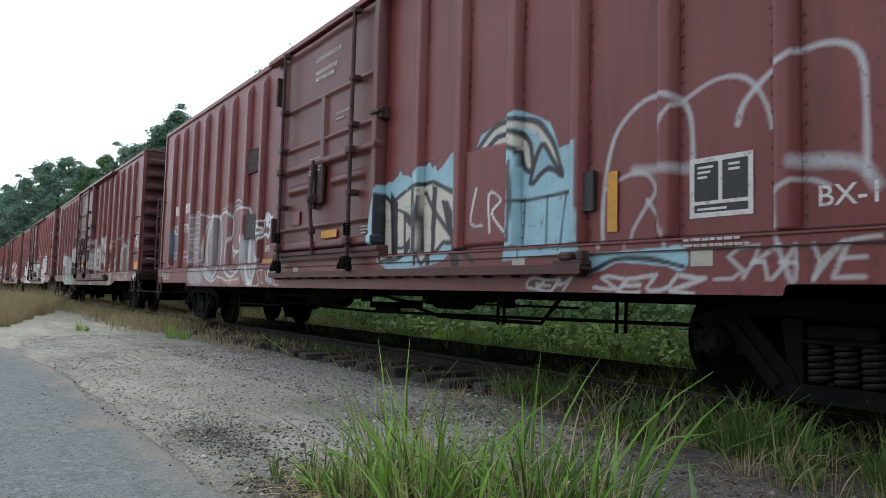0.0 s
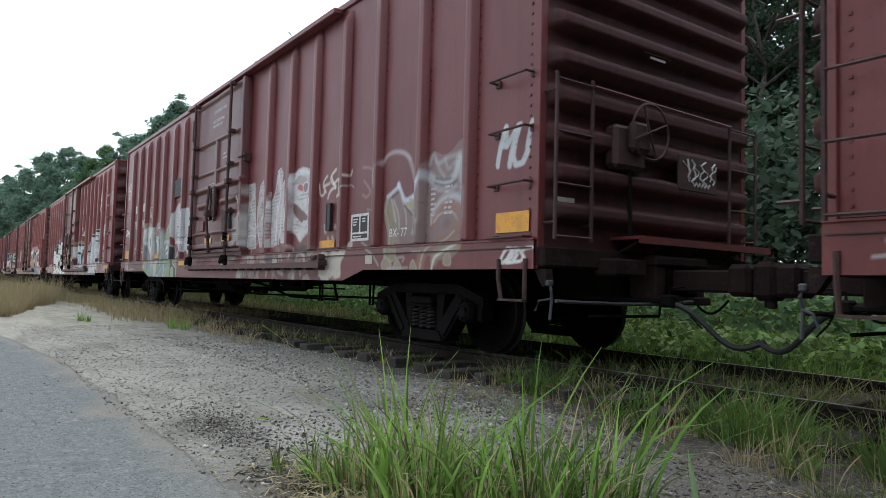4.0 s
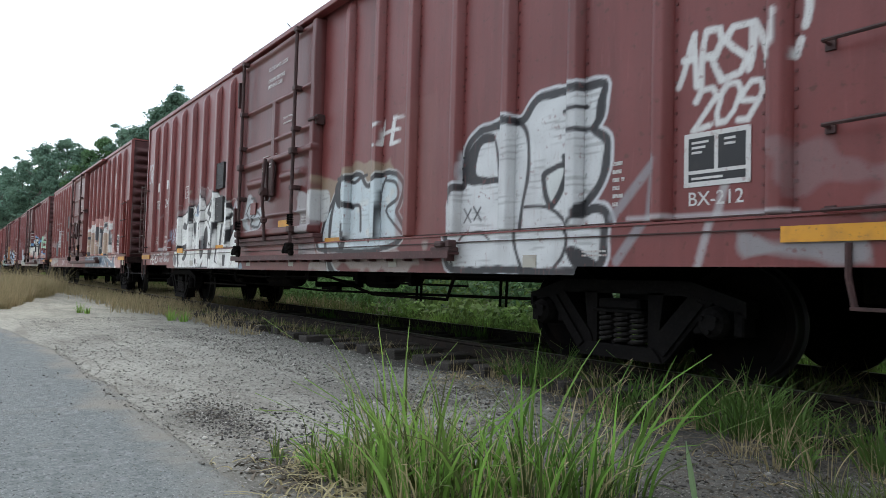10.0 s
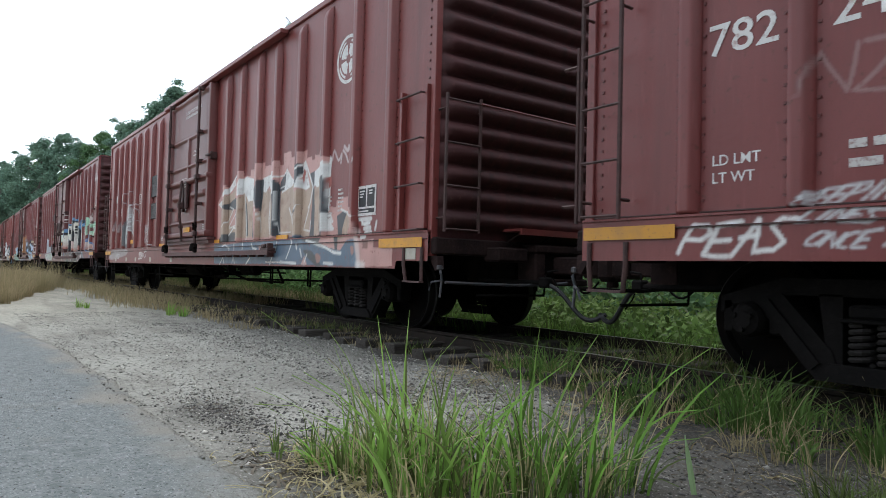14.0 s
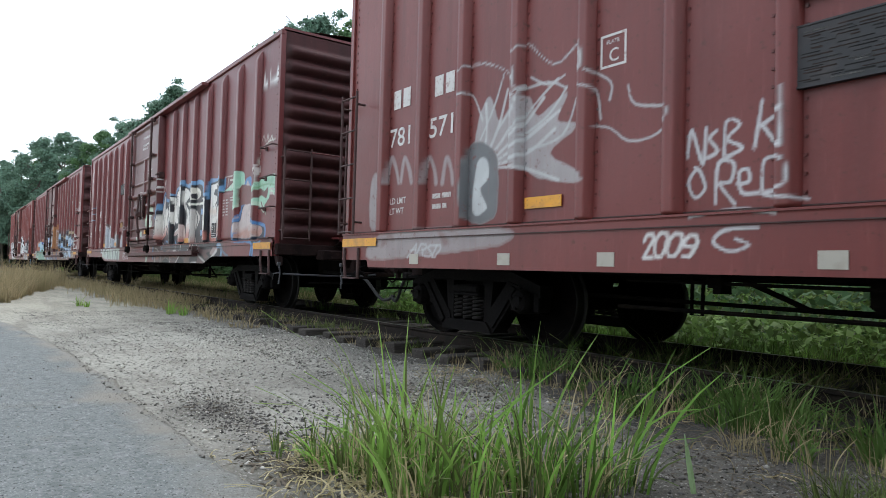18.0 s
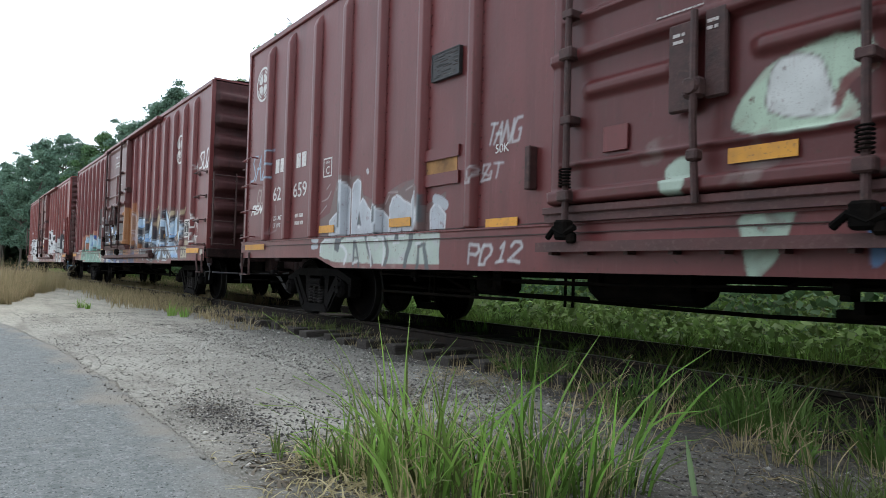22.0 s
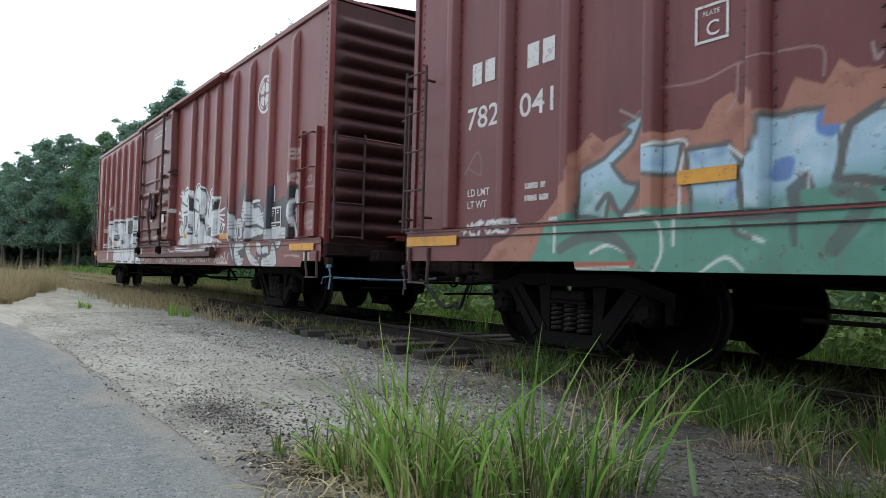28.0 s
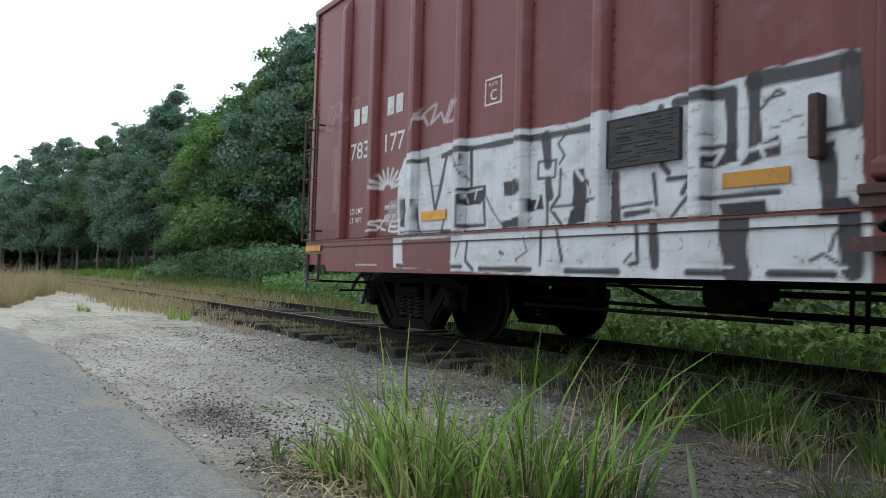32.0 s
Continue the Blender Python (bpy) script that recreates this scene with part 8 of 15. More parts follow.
    s.curves([(11.14, 0.82), (11.23, 0.92), (11.29, 0.81), (11.46, 0.95), (11.51, 0.81), (11.69, 0.81)], [(11.81, 0.94), (11.93, 0.93), (11.85, 0.84)], [(12.01, 0.91), (12.16, 0.95)], [(12.12, 0.93), (12.09, 0.78), (12.31, 0.80)], [(12.36, 0.79), (12.38, 0.93), (12.50, 0.88), (12.38, 0.78)], [(12.54, 0.88), (12.61, 0.86), (12.57, 0.79), (12.52, 0.83), (12.54, 0.88)], [(12.65, 0.89), (12.68, 0.79), (12.76, 0.88), (12.78, 0.80)], [(12.82, 0.79), (12.83, 0.89), (12.91, 0.86), (12.84, 0.83), (12.91, 0.80), (12.83, 0.78)], [(12.95, 0.90), (12.96, 0.79), (13.04, 0.79)], [(13.13, 0.89), (13.06, 0.85), (13.09, 0.83), (13.06, 0.79), (13.14, 0.79)], [(13.23, 0.81), (13.31, 0.94), (13.38, 0.79)], [(13.42, 0.90), (13.52, 0.91)], [(13.44, 0.84), (13.52, 0.85)], [(13.81, 0.93), (13.71, 0.90), (13.83, 0.83), (13.74, 0.77)], [(13.85, 0.91), (13.90, 0.76), (13.97, 0.89), (14.01, 0.76)], [(14.06, 0.80), (14.12, 0.91), (14.14, 0.78)], [(14.18, 0.89), (14.20, 0.76), (14.30, 0.83), (14.19, 0.89)], [(14.31, 0.94), (14.37, 0.96), (14.34, 0.87), (14.43, 0.78)], [(14.48, 0.76), (14.54, 0.94), (14.57, 0.94)], [(13.92, 0.76), (14.52, 0.76)], colour=(0.52, 0.48, 0.47), w=0.018, alpha=0.85, smooth=False)
    s.curves([(7.90, 0.74), (7.96, 0.90), (8.16, 0.82), (7.90, 0.73)], [(8.20, 0.87), (8.34, 0.84), (8.28, 0.76), (8.18, 0.82)], [(8.55, 0.90), (8.38, 0.89), (8.57, 0.82), (8.43, 0.73)], [(9.06, 0.92), (9.16, 0.77), (9.22, 0.89), (9.31, 0.76)], [(9.10, 0.89), (9.38, 0.88)], [(9.41, 0.87), (9.41, 0.76), (9.64, 0.76), (9.67, 0.94)], [(9.51, 0.87), (9.56, 0.80)], [(9.85, 0.75), (9.88, 0.91), (9.99, 0.89), (9.89, 0.83), (10.04, 0.76)], [(10.08, 0.91), (10.21, 0.91)], [(10.15, 0.91), (10.15, 0.76), (10.08, 0.78)], [(10.36, 0.82), (10.44, 0.87), (10.61, 0.86), (10.72, 0.83)], [(10.63, 0.89), (10.74, 0.83), (10.63, 0.77)], [(10.79, 0.89), (10.85, 0.86), (10.79, 0.77), (10.88, 0.77)], [(10.92, 0.88), (10.98, 0.84), (10.93, 0.77), (10.90, 0.83)], [(11.06, 0.90), (11.05, 0.77)], [(11.11, 0.89), (11.16, 0.86), (11.12, 0.83), (11.17, 0.80), (11.10, 0.77)], [(11.25, 0.89), (11.36, 0.91)], [(11.29, 0.82), (11.40, 0.86)], [(11.31, 0.87), (11.34, 0.77)], [(11.45, 0.87), (11.50, 0.77)], [(11.52, 0.78), (11.60, 0.82), (11.71, 0.82), (11.81, 0.77)], colour=(0.52, 0.48, 0.47), w=0.015, alpha=0.85, smooth=False)
    s.curve([(14.26, 1.60), (14.60, 1.60), (14.72, 1.78), (14.89, 1.92), (15.04, 2.14), (15.20, 2.17), (15.34, 2.07), (15.39, 1.88), (15.67, 1.82)], (0.028, 0.034, 0.045), 0.1, alpha=0.7, blur=0.12)
    s.curve([(14.16, 1.79), (14.35, 1.48), (14.57, 1.06), (14.85, 0.76)], (0.028, 0.034, 0.045), 0.08, alpha=0.6, blur=0.12)
    s.curve([(15.73, 1.82), (16.07, 1.69), (16.19, 1.62), (16.16, 1.44)], (0.028, 0.034, 0.045), 0.07, alpha=0.6, blur=0.12)
    s.curve([(14.85, 0.73), (15.49, 0.70)], (0.028, 0.034, 0.045), 0.05, alpha=0.5, blur=0.12)
    s.curve([(16.89, 1.31), (17.01, 1.48), (17.03, 1.72)], (0.028, 0.034, 0.045), 0.08, alpha=0.6, blur=0.12)
    s.shape([(14.06, 1.76), (14.26, 1.72), (14.33, 1.48), (14.17, 1.52)], (0.028, 0.034, 0.045), (0.028, 0.034, 0.045), 0.004, alpha=0.8)
    s.shape([(16.20, 1.75), (16.36, 1.80), (16.41, 1.97), (16.48, 2.03), (16.53, 1.75), (16.74, 1.79), (16.98, 1.79), (17.01, 1.32), (16.37, 1.33), (16.23, 1.36)], (0.028, 0.034, 0.045), (0.028, 0.034, 0.045), 0.004, alpha=0.92, mottle=(0.05, 0.055, 0.07))
    s.shape([(16.48, 2.05), (16.55, 2.06), (16.58, 1.75), (16.51, 1.76)], (0.72, 0.73, 0.74), INK, 0.01, smooth=False, hatch=0.5)
    s.shapes([(14.32, 1.48), (14.46, 1.50), (14.66, 1.18), (14.86, 0.89), (14.83, 0.77), (14.62, 1.01)], [(14.43, 1.73), (14.72, 1.56), (14.85, 1.17), (14.76, 1.00), (14.54, 1.29), (14.41, 1.50)], [(14.98, 1.70), (15.10, 1.96), (15.12, 2.14), (15.27, 2.14), (15.27, 1.93), (15.22, 1.44), (14.99, 1.43)], [(14.73, 1.53), (14.99, 1.59), (15.08, 1.32), (15.04, 1.19), (14.85, 1.22)], [(14.90, 1.17), (15.21, 1.18), (15.36, 1.09), (15.40, 0.94), (15.32, 0.73), (15.02, 0.72), (14.86, 0.89)], [(15.29, 1.83), (15.49, 1.84), (15.63, 1.76), (15.87, 1.79), (16.07, 1.63), (16.13, 1.41), (16.08, 1.25), (15.82, 1.23), (15.47, 1.18), (15.32, 1.23), (15.43, 1.45), (15.27, 1.51)], [(16.07, 1.58), (16.11, 1.71), (16.21, 1.72), (16.20, 1.48), (16.13, 1.46)], [(15.44, 1.04), (15.62, 1.14), (15.73, 0.94), (15.99, 0.84), (16.09, 0.79), (16.15, 0.70), (15.73, 0.74), (15.52, 0.89)], [(15.94, 1.15), (16.14, 1.11), (16.21, 0.93), (16.09, 0.79), (16.01, 0.93)], [(16.26, 1.29), (16.48, 1.34), (17.04, 1.34), (17.06, 1.17), (16.95, 1.00), (16.83, 1.00), (16.75, 1.09), (16.49, 1.10), (16.23, 1.20)], [(16.20, 1.02), (16.46, 1.06), (16.52, 0.92), (16.27, 0.90)], [(16.24, 0.70), (16.27, 0.88), (16.55, 0.92), (16.65, 1.09), (16.75, 1.05), (16.85, 0.88), (16.81, 0.71)], fill=(0.5, 0.52, 0.53), rim=INK, rw=0.01, hatch=0.75, mottle=(0.6, 0.61, 0.62))
    s.shape([(15.65, 1.11), (15.89, 1.13), (15.99, 1.02), (15.96, 0.88), (15.79, 0.91), (15.72, 0.98)], (0.3, 0.13, 0.11), (0.3, 0.13, 0.11), 0.004, alpha=0.9)
    s.shape([(14.85, 1.39), (14.91, 1.41), (14.94, 1.25), (14.87, 1.25)], INK, INK, 0.004, smooth=False)
    s.curve([(15.20, 1.47), (15.23, 1.68), (15.26, 2.07)], INK, 0.029)
    s.curve([(15.32, 1.23), (15.44, 1.14), (15.89, 1.20), (16.14, 1.24)], INK, 0.026)
    s.curve([(15.13, 0.94), (15.37, 0.99), (15.35, 0.89), (15.22, 0.89)], INK, 0.042, smooth=False)
    s.curve([(15.46, 1.40), (15.75, 1.41), (16.11, 1.34)], INK, 0.022)
    s.curve([(15.63, 1.74), (15.87, 1.73), (16.00, 1.64)], INK, 0.029)
    s.curve([(15.56, 1.83), (15.73, 1.84), (15.89, 1.83)], (0.72, 0.73, 0.74), 0.02, smooth=False)
    s.curves([(14.70, 1.17), (14.85, 0.81), (15.02, 0.70)], [(15.99, 0.93), (16.15, 0.88), (16.44, 0.90)], colour=INK, w=0.034)
    s.shape([(17.07, 1.59), (17.13, 1.62), (17.19, 1.46), (17.16, 1.35), (17.07, 1.39)], (0.5, 0.52, 0.53), INK, 0.012, hatch=0.5)
    s.shape([(17.09, 1.17), (17.14, 1.71), (17.25, 1.92), (17.42, 1.97), (17.55, 1.85), (17.60, 1.60), (17.50, 1.57), (17.38, 1.63), (17.28, 1.45), (17.36, 1.16)], INK, INK, 0.006, alpha=0.85, mottle=(0.07, 0.07, 0.08))
    s.shape([(17.42, 1.92), (17.49, 1.88), (17.50, 1.78), (17.58, 1.68), (17.59, 1.62), (17.46, 1.63), (17.38, 1.69), (17.35, 1.56), (17.46, 1.32), (17.51, 1.24), (17.50, 1.15), (17.43, 1.14), (17.36, 1.29), (17.23, 1.46), (17.19, 1.48), (17.21, 1.66), (17.34, 1.77), (17.36, 1.86)], (0.55, 0.56, 0.57), INK, 0.012, hatch=0.4)
    s.shape([(17.07, 1.57), (17.17, 1.57), (17.17, 1.47), (17.08, 1.48)], (0.55, 0.56, 0.57), (0.55, 0.56, 0.57), 0.006)
    s.curve([(17.40, 1.58), (17.44, 1.58), (17.43, 1.39)], (0.45, 0.42, 0.42), 0.02, alpha=0.8)
    s.curve([(17.33, 1.49), (17.46, 1.50), (17.56, 1.51), (17.59, 1.64)], (0.3, 0.22, 0.22), 0.012)
    s.curves([(17.24, 2.02), (17.24, 2.16), (17.30, 2.03), (17.35, 2.14)], [(17.51, 2.16), (17.41, 2.17), (17.43, 2.11), (17.50, 2.11), (17.46, 2.04), (17.37, 2.03)], [(17.39, 2.00), (17.55, 1.99)], colour=(0.46, 0.34, 0.33), w=0.022, alpha=0.8)
    s.curves([(17.27, 2.39), (17.29, 2.50), (17.41, 2.50), (17.51, 2.44)], [(17.31, 2.44), (17.49, 2.46)], [(17.33, 2.37), (17.51, 2.37)], [(17.41, 2.51), (17.57, 2.51)], [(17.35, 2.52), (17.37, 2.38)], colour=(0.46, 0.34, 0.33), w=0.02, alpha=0.65)
    s.shape([(17.73, 1.53), (18.06, 1.52), (18.08, 1.30), (17.75, 1.28)], (0.34, 0.22, 0.21), (0.34, 0.22, 0.21), 0.006, alpha=0.45)
    s.curves([(17.79, 2.00), (17.88, 2.06), (17.93, 2.05), (17.90, 1.99), (17.80, 2.00)], [(17.71, 1.89), (17.79, 1.90)], [(17.79, 1.91), (17.93, 1.90), (18.01, 1.90)], [(17.83, 1.63), (17.90, 1.68), (17.98, 1.67), (18.11, 1.65)], [(17.74, 1.47), (18.06, 1.53)], [(17.75, 1.36), (17.90, 1.38), (18.05, 1.43)], [(17.87, 1.29), (18.06, 1.31)], colour=(0.46, 0.34, 0.33), w=0.008, alpha=0.75, blur=0.03)
    s.curve([(17.16, 0.88), (17.43, 0.89), (17.73, 0.87)], (0.46, 0.34, 0.33), 0.018, alpha=0.6)


def traced_g0(s):
    s.shape([(2.41, 0.79), (2.36, 1.53), (2.38, 1.86), (2.48, 2.03), (2.84, 2.07), (3.42, 2.08), (3.89, 2.06), (4.31, 2.04), (4.69, 2.02), (5.10, 2.00), (5.41, 2.02), (5.64, 2.02), (5.90, 2.02), (6.10, 2.03), (6.38, 2.03), (6.58, 2.04), (6.78, 2.06), (6.96, 2.07), (7.13, 2.07), (7.33, 2.06), (7.36, 1.24), (7.42, 1.21), (7.43, 0.70), (6.60, 0.71), (5.07, 0.73)], (0.62, 0.64, 0.66), (0.64, 0.65, 0.66), 0.02, smooth=False, hatch=0.2, mottle=(0.48, 0.5, 0.52))
    s.shape([(2.58, 1.08), (3.49, 1.09), (3.50, 0.74), (2.59, 0.78)], (0.16, 0.05, 0.045), (0.16, 0.05, 0.045), 0.006, smooth=False)
    s.curve([(2.53, 1.74), (2.54, 1.97), (2.95, 1.97)], (0.014, 0.016, 0.022), 0.026, smooth=False)
    s.shape([(2.39, 1.56), (2.61, 1.57), (2.64, 1.41), (2.57, 1.24), (2.42, 1.25)], (0.014, 0.016, 0.022), (0.014, 0.016, 0.022), 0.006, smooth=False)
    s.curve([(2.94, 1.97), (3.02, 1.70), (3.11, 1.40)], (0.014, 0.016, 0.022), 0.022, smooth=False)
    s.curve([(3.30, 1.97), (3.21, 1.68), (3.12, 1.41)], (0.014, 0.016, 0.022), 0.026, smooth=False)
    s.curve([(3.22, 1.97), (3.42, 2.00), (3.89, 1.98), (4.39, 1.97), (4.76, 1.95), (5.32, 1.94)], (0.014, 0.016, 0.022), 0.03, smooth=False)
    s.curve([(2.75, 1.53), (2.80, 1.23), (2.85, 1.16)], (0.014, 0.016, 0.022), 0.014, smooth=False)
    s.curve([(3.31, 1.39), (3.24, 1.15), (3.44, 1.16)], (0.014, 0.016, 0.022), 0.016, smooth=False)
    s.curve([(2.42, 1.18), (3.46, 1.17)], (0.014, 0.016, 0.022), 0.012, smooth=False)
    s.curve([(3.73, 1.99), (3.74, 1.59)], (0.014, 0.016, 0.022), 0.026, smooth=False)
    s.shape([(3.56, 1.58), (3.96, 1.59), (3.97, 1.49), (3.88, 1.41), (3.58, 1.43)], (0.014, 0.016, 0.022), (0.014, 0.016, 0.022), 0.006, smooth=False)
    s.curve([(3.60, 1.52), (3.60, 1.20), (3.97, 1.20), (3.93, 1.52)], (0.014, 0.016, 0.022), 0.02, smooth=False)
    s.curves([(3.65, 1.52), (3.69, 1.44)], [(3.83, 1.56), (3.80, 1.47)], colour=(0.64, 0.65, 0.66), w=0.012, smooth=False)
    s.curve([(3.59, 1.54), (3.91, 1.56)], (0.64, 0.65, 0.66), 0.01, smooth=False)
    s.curve([(3.98, 1.47), (4.07, 1.34), (4.21, 1.20)], (0.014, 0.016, 0.022), 0.01, smooth=False)
    s.shape([(4.23, 1.60), (4.51, 1.60), (4.54, 1.49), (4.47, 1.45), (4.25, 1.47)], (0.014, 0.016, 0.022), (0.014, 0.016, 0.022), 0.006, smooth=False)
    s.curve([(4.23, 1.61), (4.55, 1.61), (4.56, 1.45)], (0.64, 0.65, 0.66), 0.012, smooth=False)
    s.shape([(4.22, 1.22), (4.54, 1.24), (4.54, 1.16), (4.24, 1.16)], (0.014, 0.016, 0.022), (0.014, 0.016, 0.022), 0.006, smooth=False)
    s.curve([(4.24, 1.24), (4.54, 1.26)], (0.64, 0.65, 0.66), 0.01, smooth=False)
    s.shape([(4.56, 1.41), (4.75, 1.43), (4.77, 1.31), (4.59, 1.29)], (0.014, 0.016, 0.022), (0.014, 0.016, 0.022), 0.006, smooth=False)
    s.curve([(4.62, 1.41), (4.71, 1.41), (4.67, 1.32)], (0.64, 0.65, 0.66), 0.012, smooth=False)
    s.curve([(3.47, 1.96), (3.58, 1.79), (3.70, 1.66)], (0.014, 0.016, 0.022), 0.012, smooth=False)
    s.curve([(3.62, 1.93), (3.64, 1.83), (3.54, 1.81)], (0.014, 0.016, 0.022), 0.01, smooth=False)
    s.curve([(4.79, 1.94), (4.82, 1.69)], (0.014, 0.016, 0.022), 0.055, smooth=False)
    s.curve([(4.70, 1.73), (4.92, 1.72), (4.91, 1.57), (4.70, 1.58), (4.70, 1.73)], (0.014, 0.016, 0.022), 0.014, smooth=False)
    s.curve([(4.83, 1.55), (4.85, 1.42)], (0.014, 0.016, 0.022), 0.045, smooth=False)
    s.curve([(4.96, 1.68), (5.02, 1.75), (4.94, 1.86), (5.04, 1.94)], (0.014, 0.016, 0.022), 0.012, smooth=False)
    s.curves([(4.98, 1.63), (4.97, 1.41), (4.87, 1.31), (5.13, 1.31)], [(4.82, 1.40), (4.82, 1.15), (4.81, 0.81)], colour=(0.014, 0.016, 0.022), w=0.016, smooth=False)
    s.curve([(4.87, 1.29), (4.99, 1.16), (5.07, 0.85)], (0.014, 0.016, 0.022), 0.018, smooth=False)
    s.shape([(5.13, 1.60), (5.24, 1.61), (5.28, 1.43), (5.25, 1.17), (5.06, 1.15), (5.12, 1.28), (5.13, 1.45)], (0.014, 0.016, 0.022), (0.014, 0.016, 0.022), 0.006, smooth=False)
    s.curve([(5.16, 1.60), (5.23, 1.52)], (0.64, 0.65, 0.66), 0.016, smooth=False)
    s.curve([(4.89, 1.29), (5.12, 1.29)], (0.64, 0.65, 0.66), 0.012, smooth=False)
    s.curve([(5.27, 1.51), (5.38, 1.39), (5.26, 1.33), (5.41, 1.34)], (0.014, 0.016, 0.022), 0.014, smooth=False)
    s.curve([(5.57, 1.51), (5.59, 1.15)], (0.014, 0.016, 0.022), 0.045, smooth=False)
    s.curve([(5.65, 1.26), (5.92, 1.28)], (0.014, 0.016, 0.022), 0.016, smooth=False)
    s.curve([(5.68, 1.20), (5.89, 1.22)], (0.014, 0.016, 0.022), 0.026, smooth=False)
    s.curve([(5.67, 1.24), (5.91, 1.25)], (0.64, 0.65, 0.66), 0.01, smooth=False)
    s.curve([(5.93, 1.49), (5.96, 1.26)], (0.014, 0.016, 0.022), 0.016, smooth=False)
    s.curve([(5.99, 1.98), (6.00, 1.56), (6.06, 1.49)], (0.014, 0.016, 0.022), 0.026, smooth=False)
    s.curve([(6.06, 1.44), (6.25, 1.44), (6.18, 1.33)], (0.014, 0.016, 0.022), 0.02, smooth=False)
    s.curve([(6.09, 1.16), (6.23, 1.31)], (0.014, 0.016, 0.022), 0.014, smooth=False)
    s.curve([(6.12, 1.99), (6.38, 1.99), (6.55, 1.98), (6.56, 1.61)], (0.014, 0.016, 0.022), 0.042, smooth=False)
    s.shape([(6.36, 1.62), (6.57, 1.63), (6.60, 1.51), (6.37, 1.48)], (0.014, 0.016, 0.022), (0.014, 0.016, 0.022), 0.006, smooth=False)
    s.curve([(6.39, 1.58), (6.49, 1.59), (6.43, 1.51)], (0.64, 0.65, 0.66), 0.016, smooth=False)
    s.curve([(6.71, 2.02), (6.72, 1.58)], (0.014, 0.016, 0.022), 0.048, smooth=False)
    s.shape([(6.69, 1.57), (6.87, 1.63), (6.89, 1.52), (6.63, 1.48)], (0.014, 0.016, 0.022), (0.014, 0.016, 0.022), 0.006, smooth=False)
    s.curves([(6.69, 1.57), (6.86, 1.59)], [(6.75, 1.59), (6.78, 1.52)], colour=(0.64, 0.65, 0.66), w=0.014, smooth=False)
    s.curve([(6.71, 2.02), (6.96, 2.02), (7.31, 2.02)], (0.014, 0.016, 0.022), 0.055, smooth=False)
    s.curve([(6.76, 1.83), (6.86, 1.93), (6.91, 1.90), (6.78, 1.88)], (0.014, 0.016, 0.022), 0.012, smooth=False)
    s.curve([(7.30, 2.02), (7.32, 1.65)], (0.014, 0.016, 0.022), 0.06, smooth=False)
    s.curve([(7.14, 1.62), (7.31, 1.63)], (0.014, 0.016, 0.022), 0.022, smooth=False)
    s.curve([(7.17, 1.55), (7.18, 1.22)], (0.014, 0.016, 0.022), 0.05, smooth=False)
    s.shape([(7.14, 1.20), (7.29, 1.21), (7.34, 1.15), (7.31, 1.10), (7.15, 1.11)], (0.014, 0.016, 0.022), (0.014, 0.016, 0.022), 0.006, smooth=False)
    s.curve([(7.15, 1.57), (7.26, 1.58), (7.23, 1.51)], (0.64, 0.65, 0.66), 0.018, smooth=False)
    s.curve([(7.33, 1.11), (7.34, 0.78)], (0.014, 0.016, 0.022), 0.065, smooth=False)
    s.curve([(6.37, 1.27), (6.88, 1.28)], (0.014, 0.016, 0.022), 0.022, smooth=False)
    s.shape([(6.45, 1.23), (6.79, 1.24), (6.81, 1.14), (6.47, 1.14)], (0.014, 0.016, 0.022), (0.014, 0.016, 0.022), 0.006, smooth=False)
    s.curve([(6.44, 1.24), (6.90, 1.25)], (0.64, 0.65, 0.66), 0.01, smooth=False)
    s.curves([(6.45, 1.23), (6.48, 1.16)], [(6.86, 1.23), (6.83, 1.16)], colour=(0.64, 0.65, 0.66), w=0.014, smooth=False)
    s.curve([(5.83, 1.10), (5.85, 0.83), (5.76, 0.81)], (0.014, 0.016, 0.022), 0.018, smooth=False)
    s.curve([(5.98, 1.12), (6.00, 0.81)], (0.014, 0.016, 0.022), 0.04, smooth=False)
    s.curve([(6.61, 1.08), (6.64, 0.77)], (0.014, 0.016, 0.022), 0.1, smooth=False)
    s.curves([(2.47, 0.80), (2.57, 0.79)], [(3.53, 0.79), (3.68, 0.79)], [(3.98, 0.77), (4.69, 0.77)], [(5.12, 0.76), (5.66, 0.76)], [(6.27, 0.76), (6.55, 0.76)], [(6.86, 0.76), (7.24, 0.76)], colour=(0.014, 0.016, 0.022), w=0.026, smooth=False)
    s.curves([(2.42, 0.84), (2.59, 0.83)], [(3.50, 0.84), (3.93, 0.83)], [(3.95, 0.82), (4.76, 0.82)], [(5.07, 0.80), (5.76, 0.80)], [(6.19, 0.80), (6.61, 0.80)], [(6.79, 0.80), (7.31, 0.80)], colour=(0.64, 0.65, 0.66), w=0.011, smooth=False)
    s.curve([(3.77, 1.03), (3.75, 0.85), (3.87, 0.76)], (0.014, 0.016, 0.022), 0.018, smooth=False)
    s.curve([(3.64, 1.03), (3.58, 0.89)], (0.014, 0.016, 0.022), 0.01, smooth=False)
    s.curve([(4.59, 1.06), (4.64, 0.93), (4.50, 0.86)], (0.014, 0.016, 0.022), 0.008, smooth=False)
    s.curve([(4.27, 0.93), (4.32, 0.91)], (0.014, 0.016, 0.022), 0.018, smooth=False)
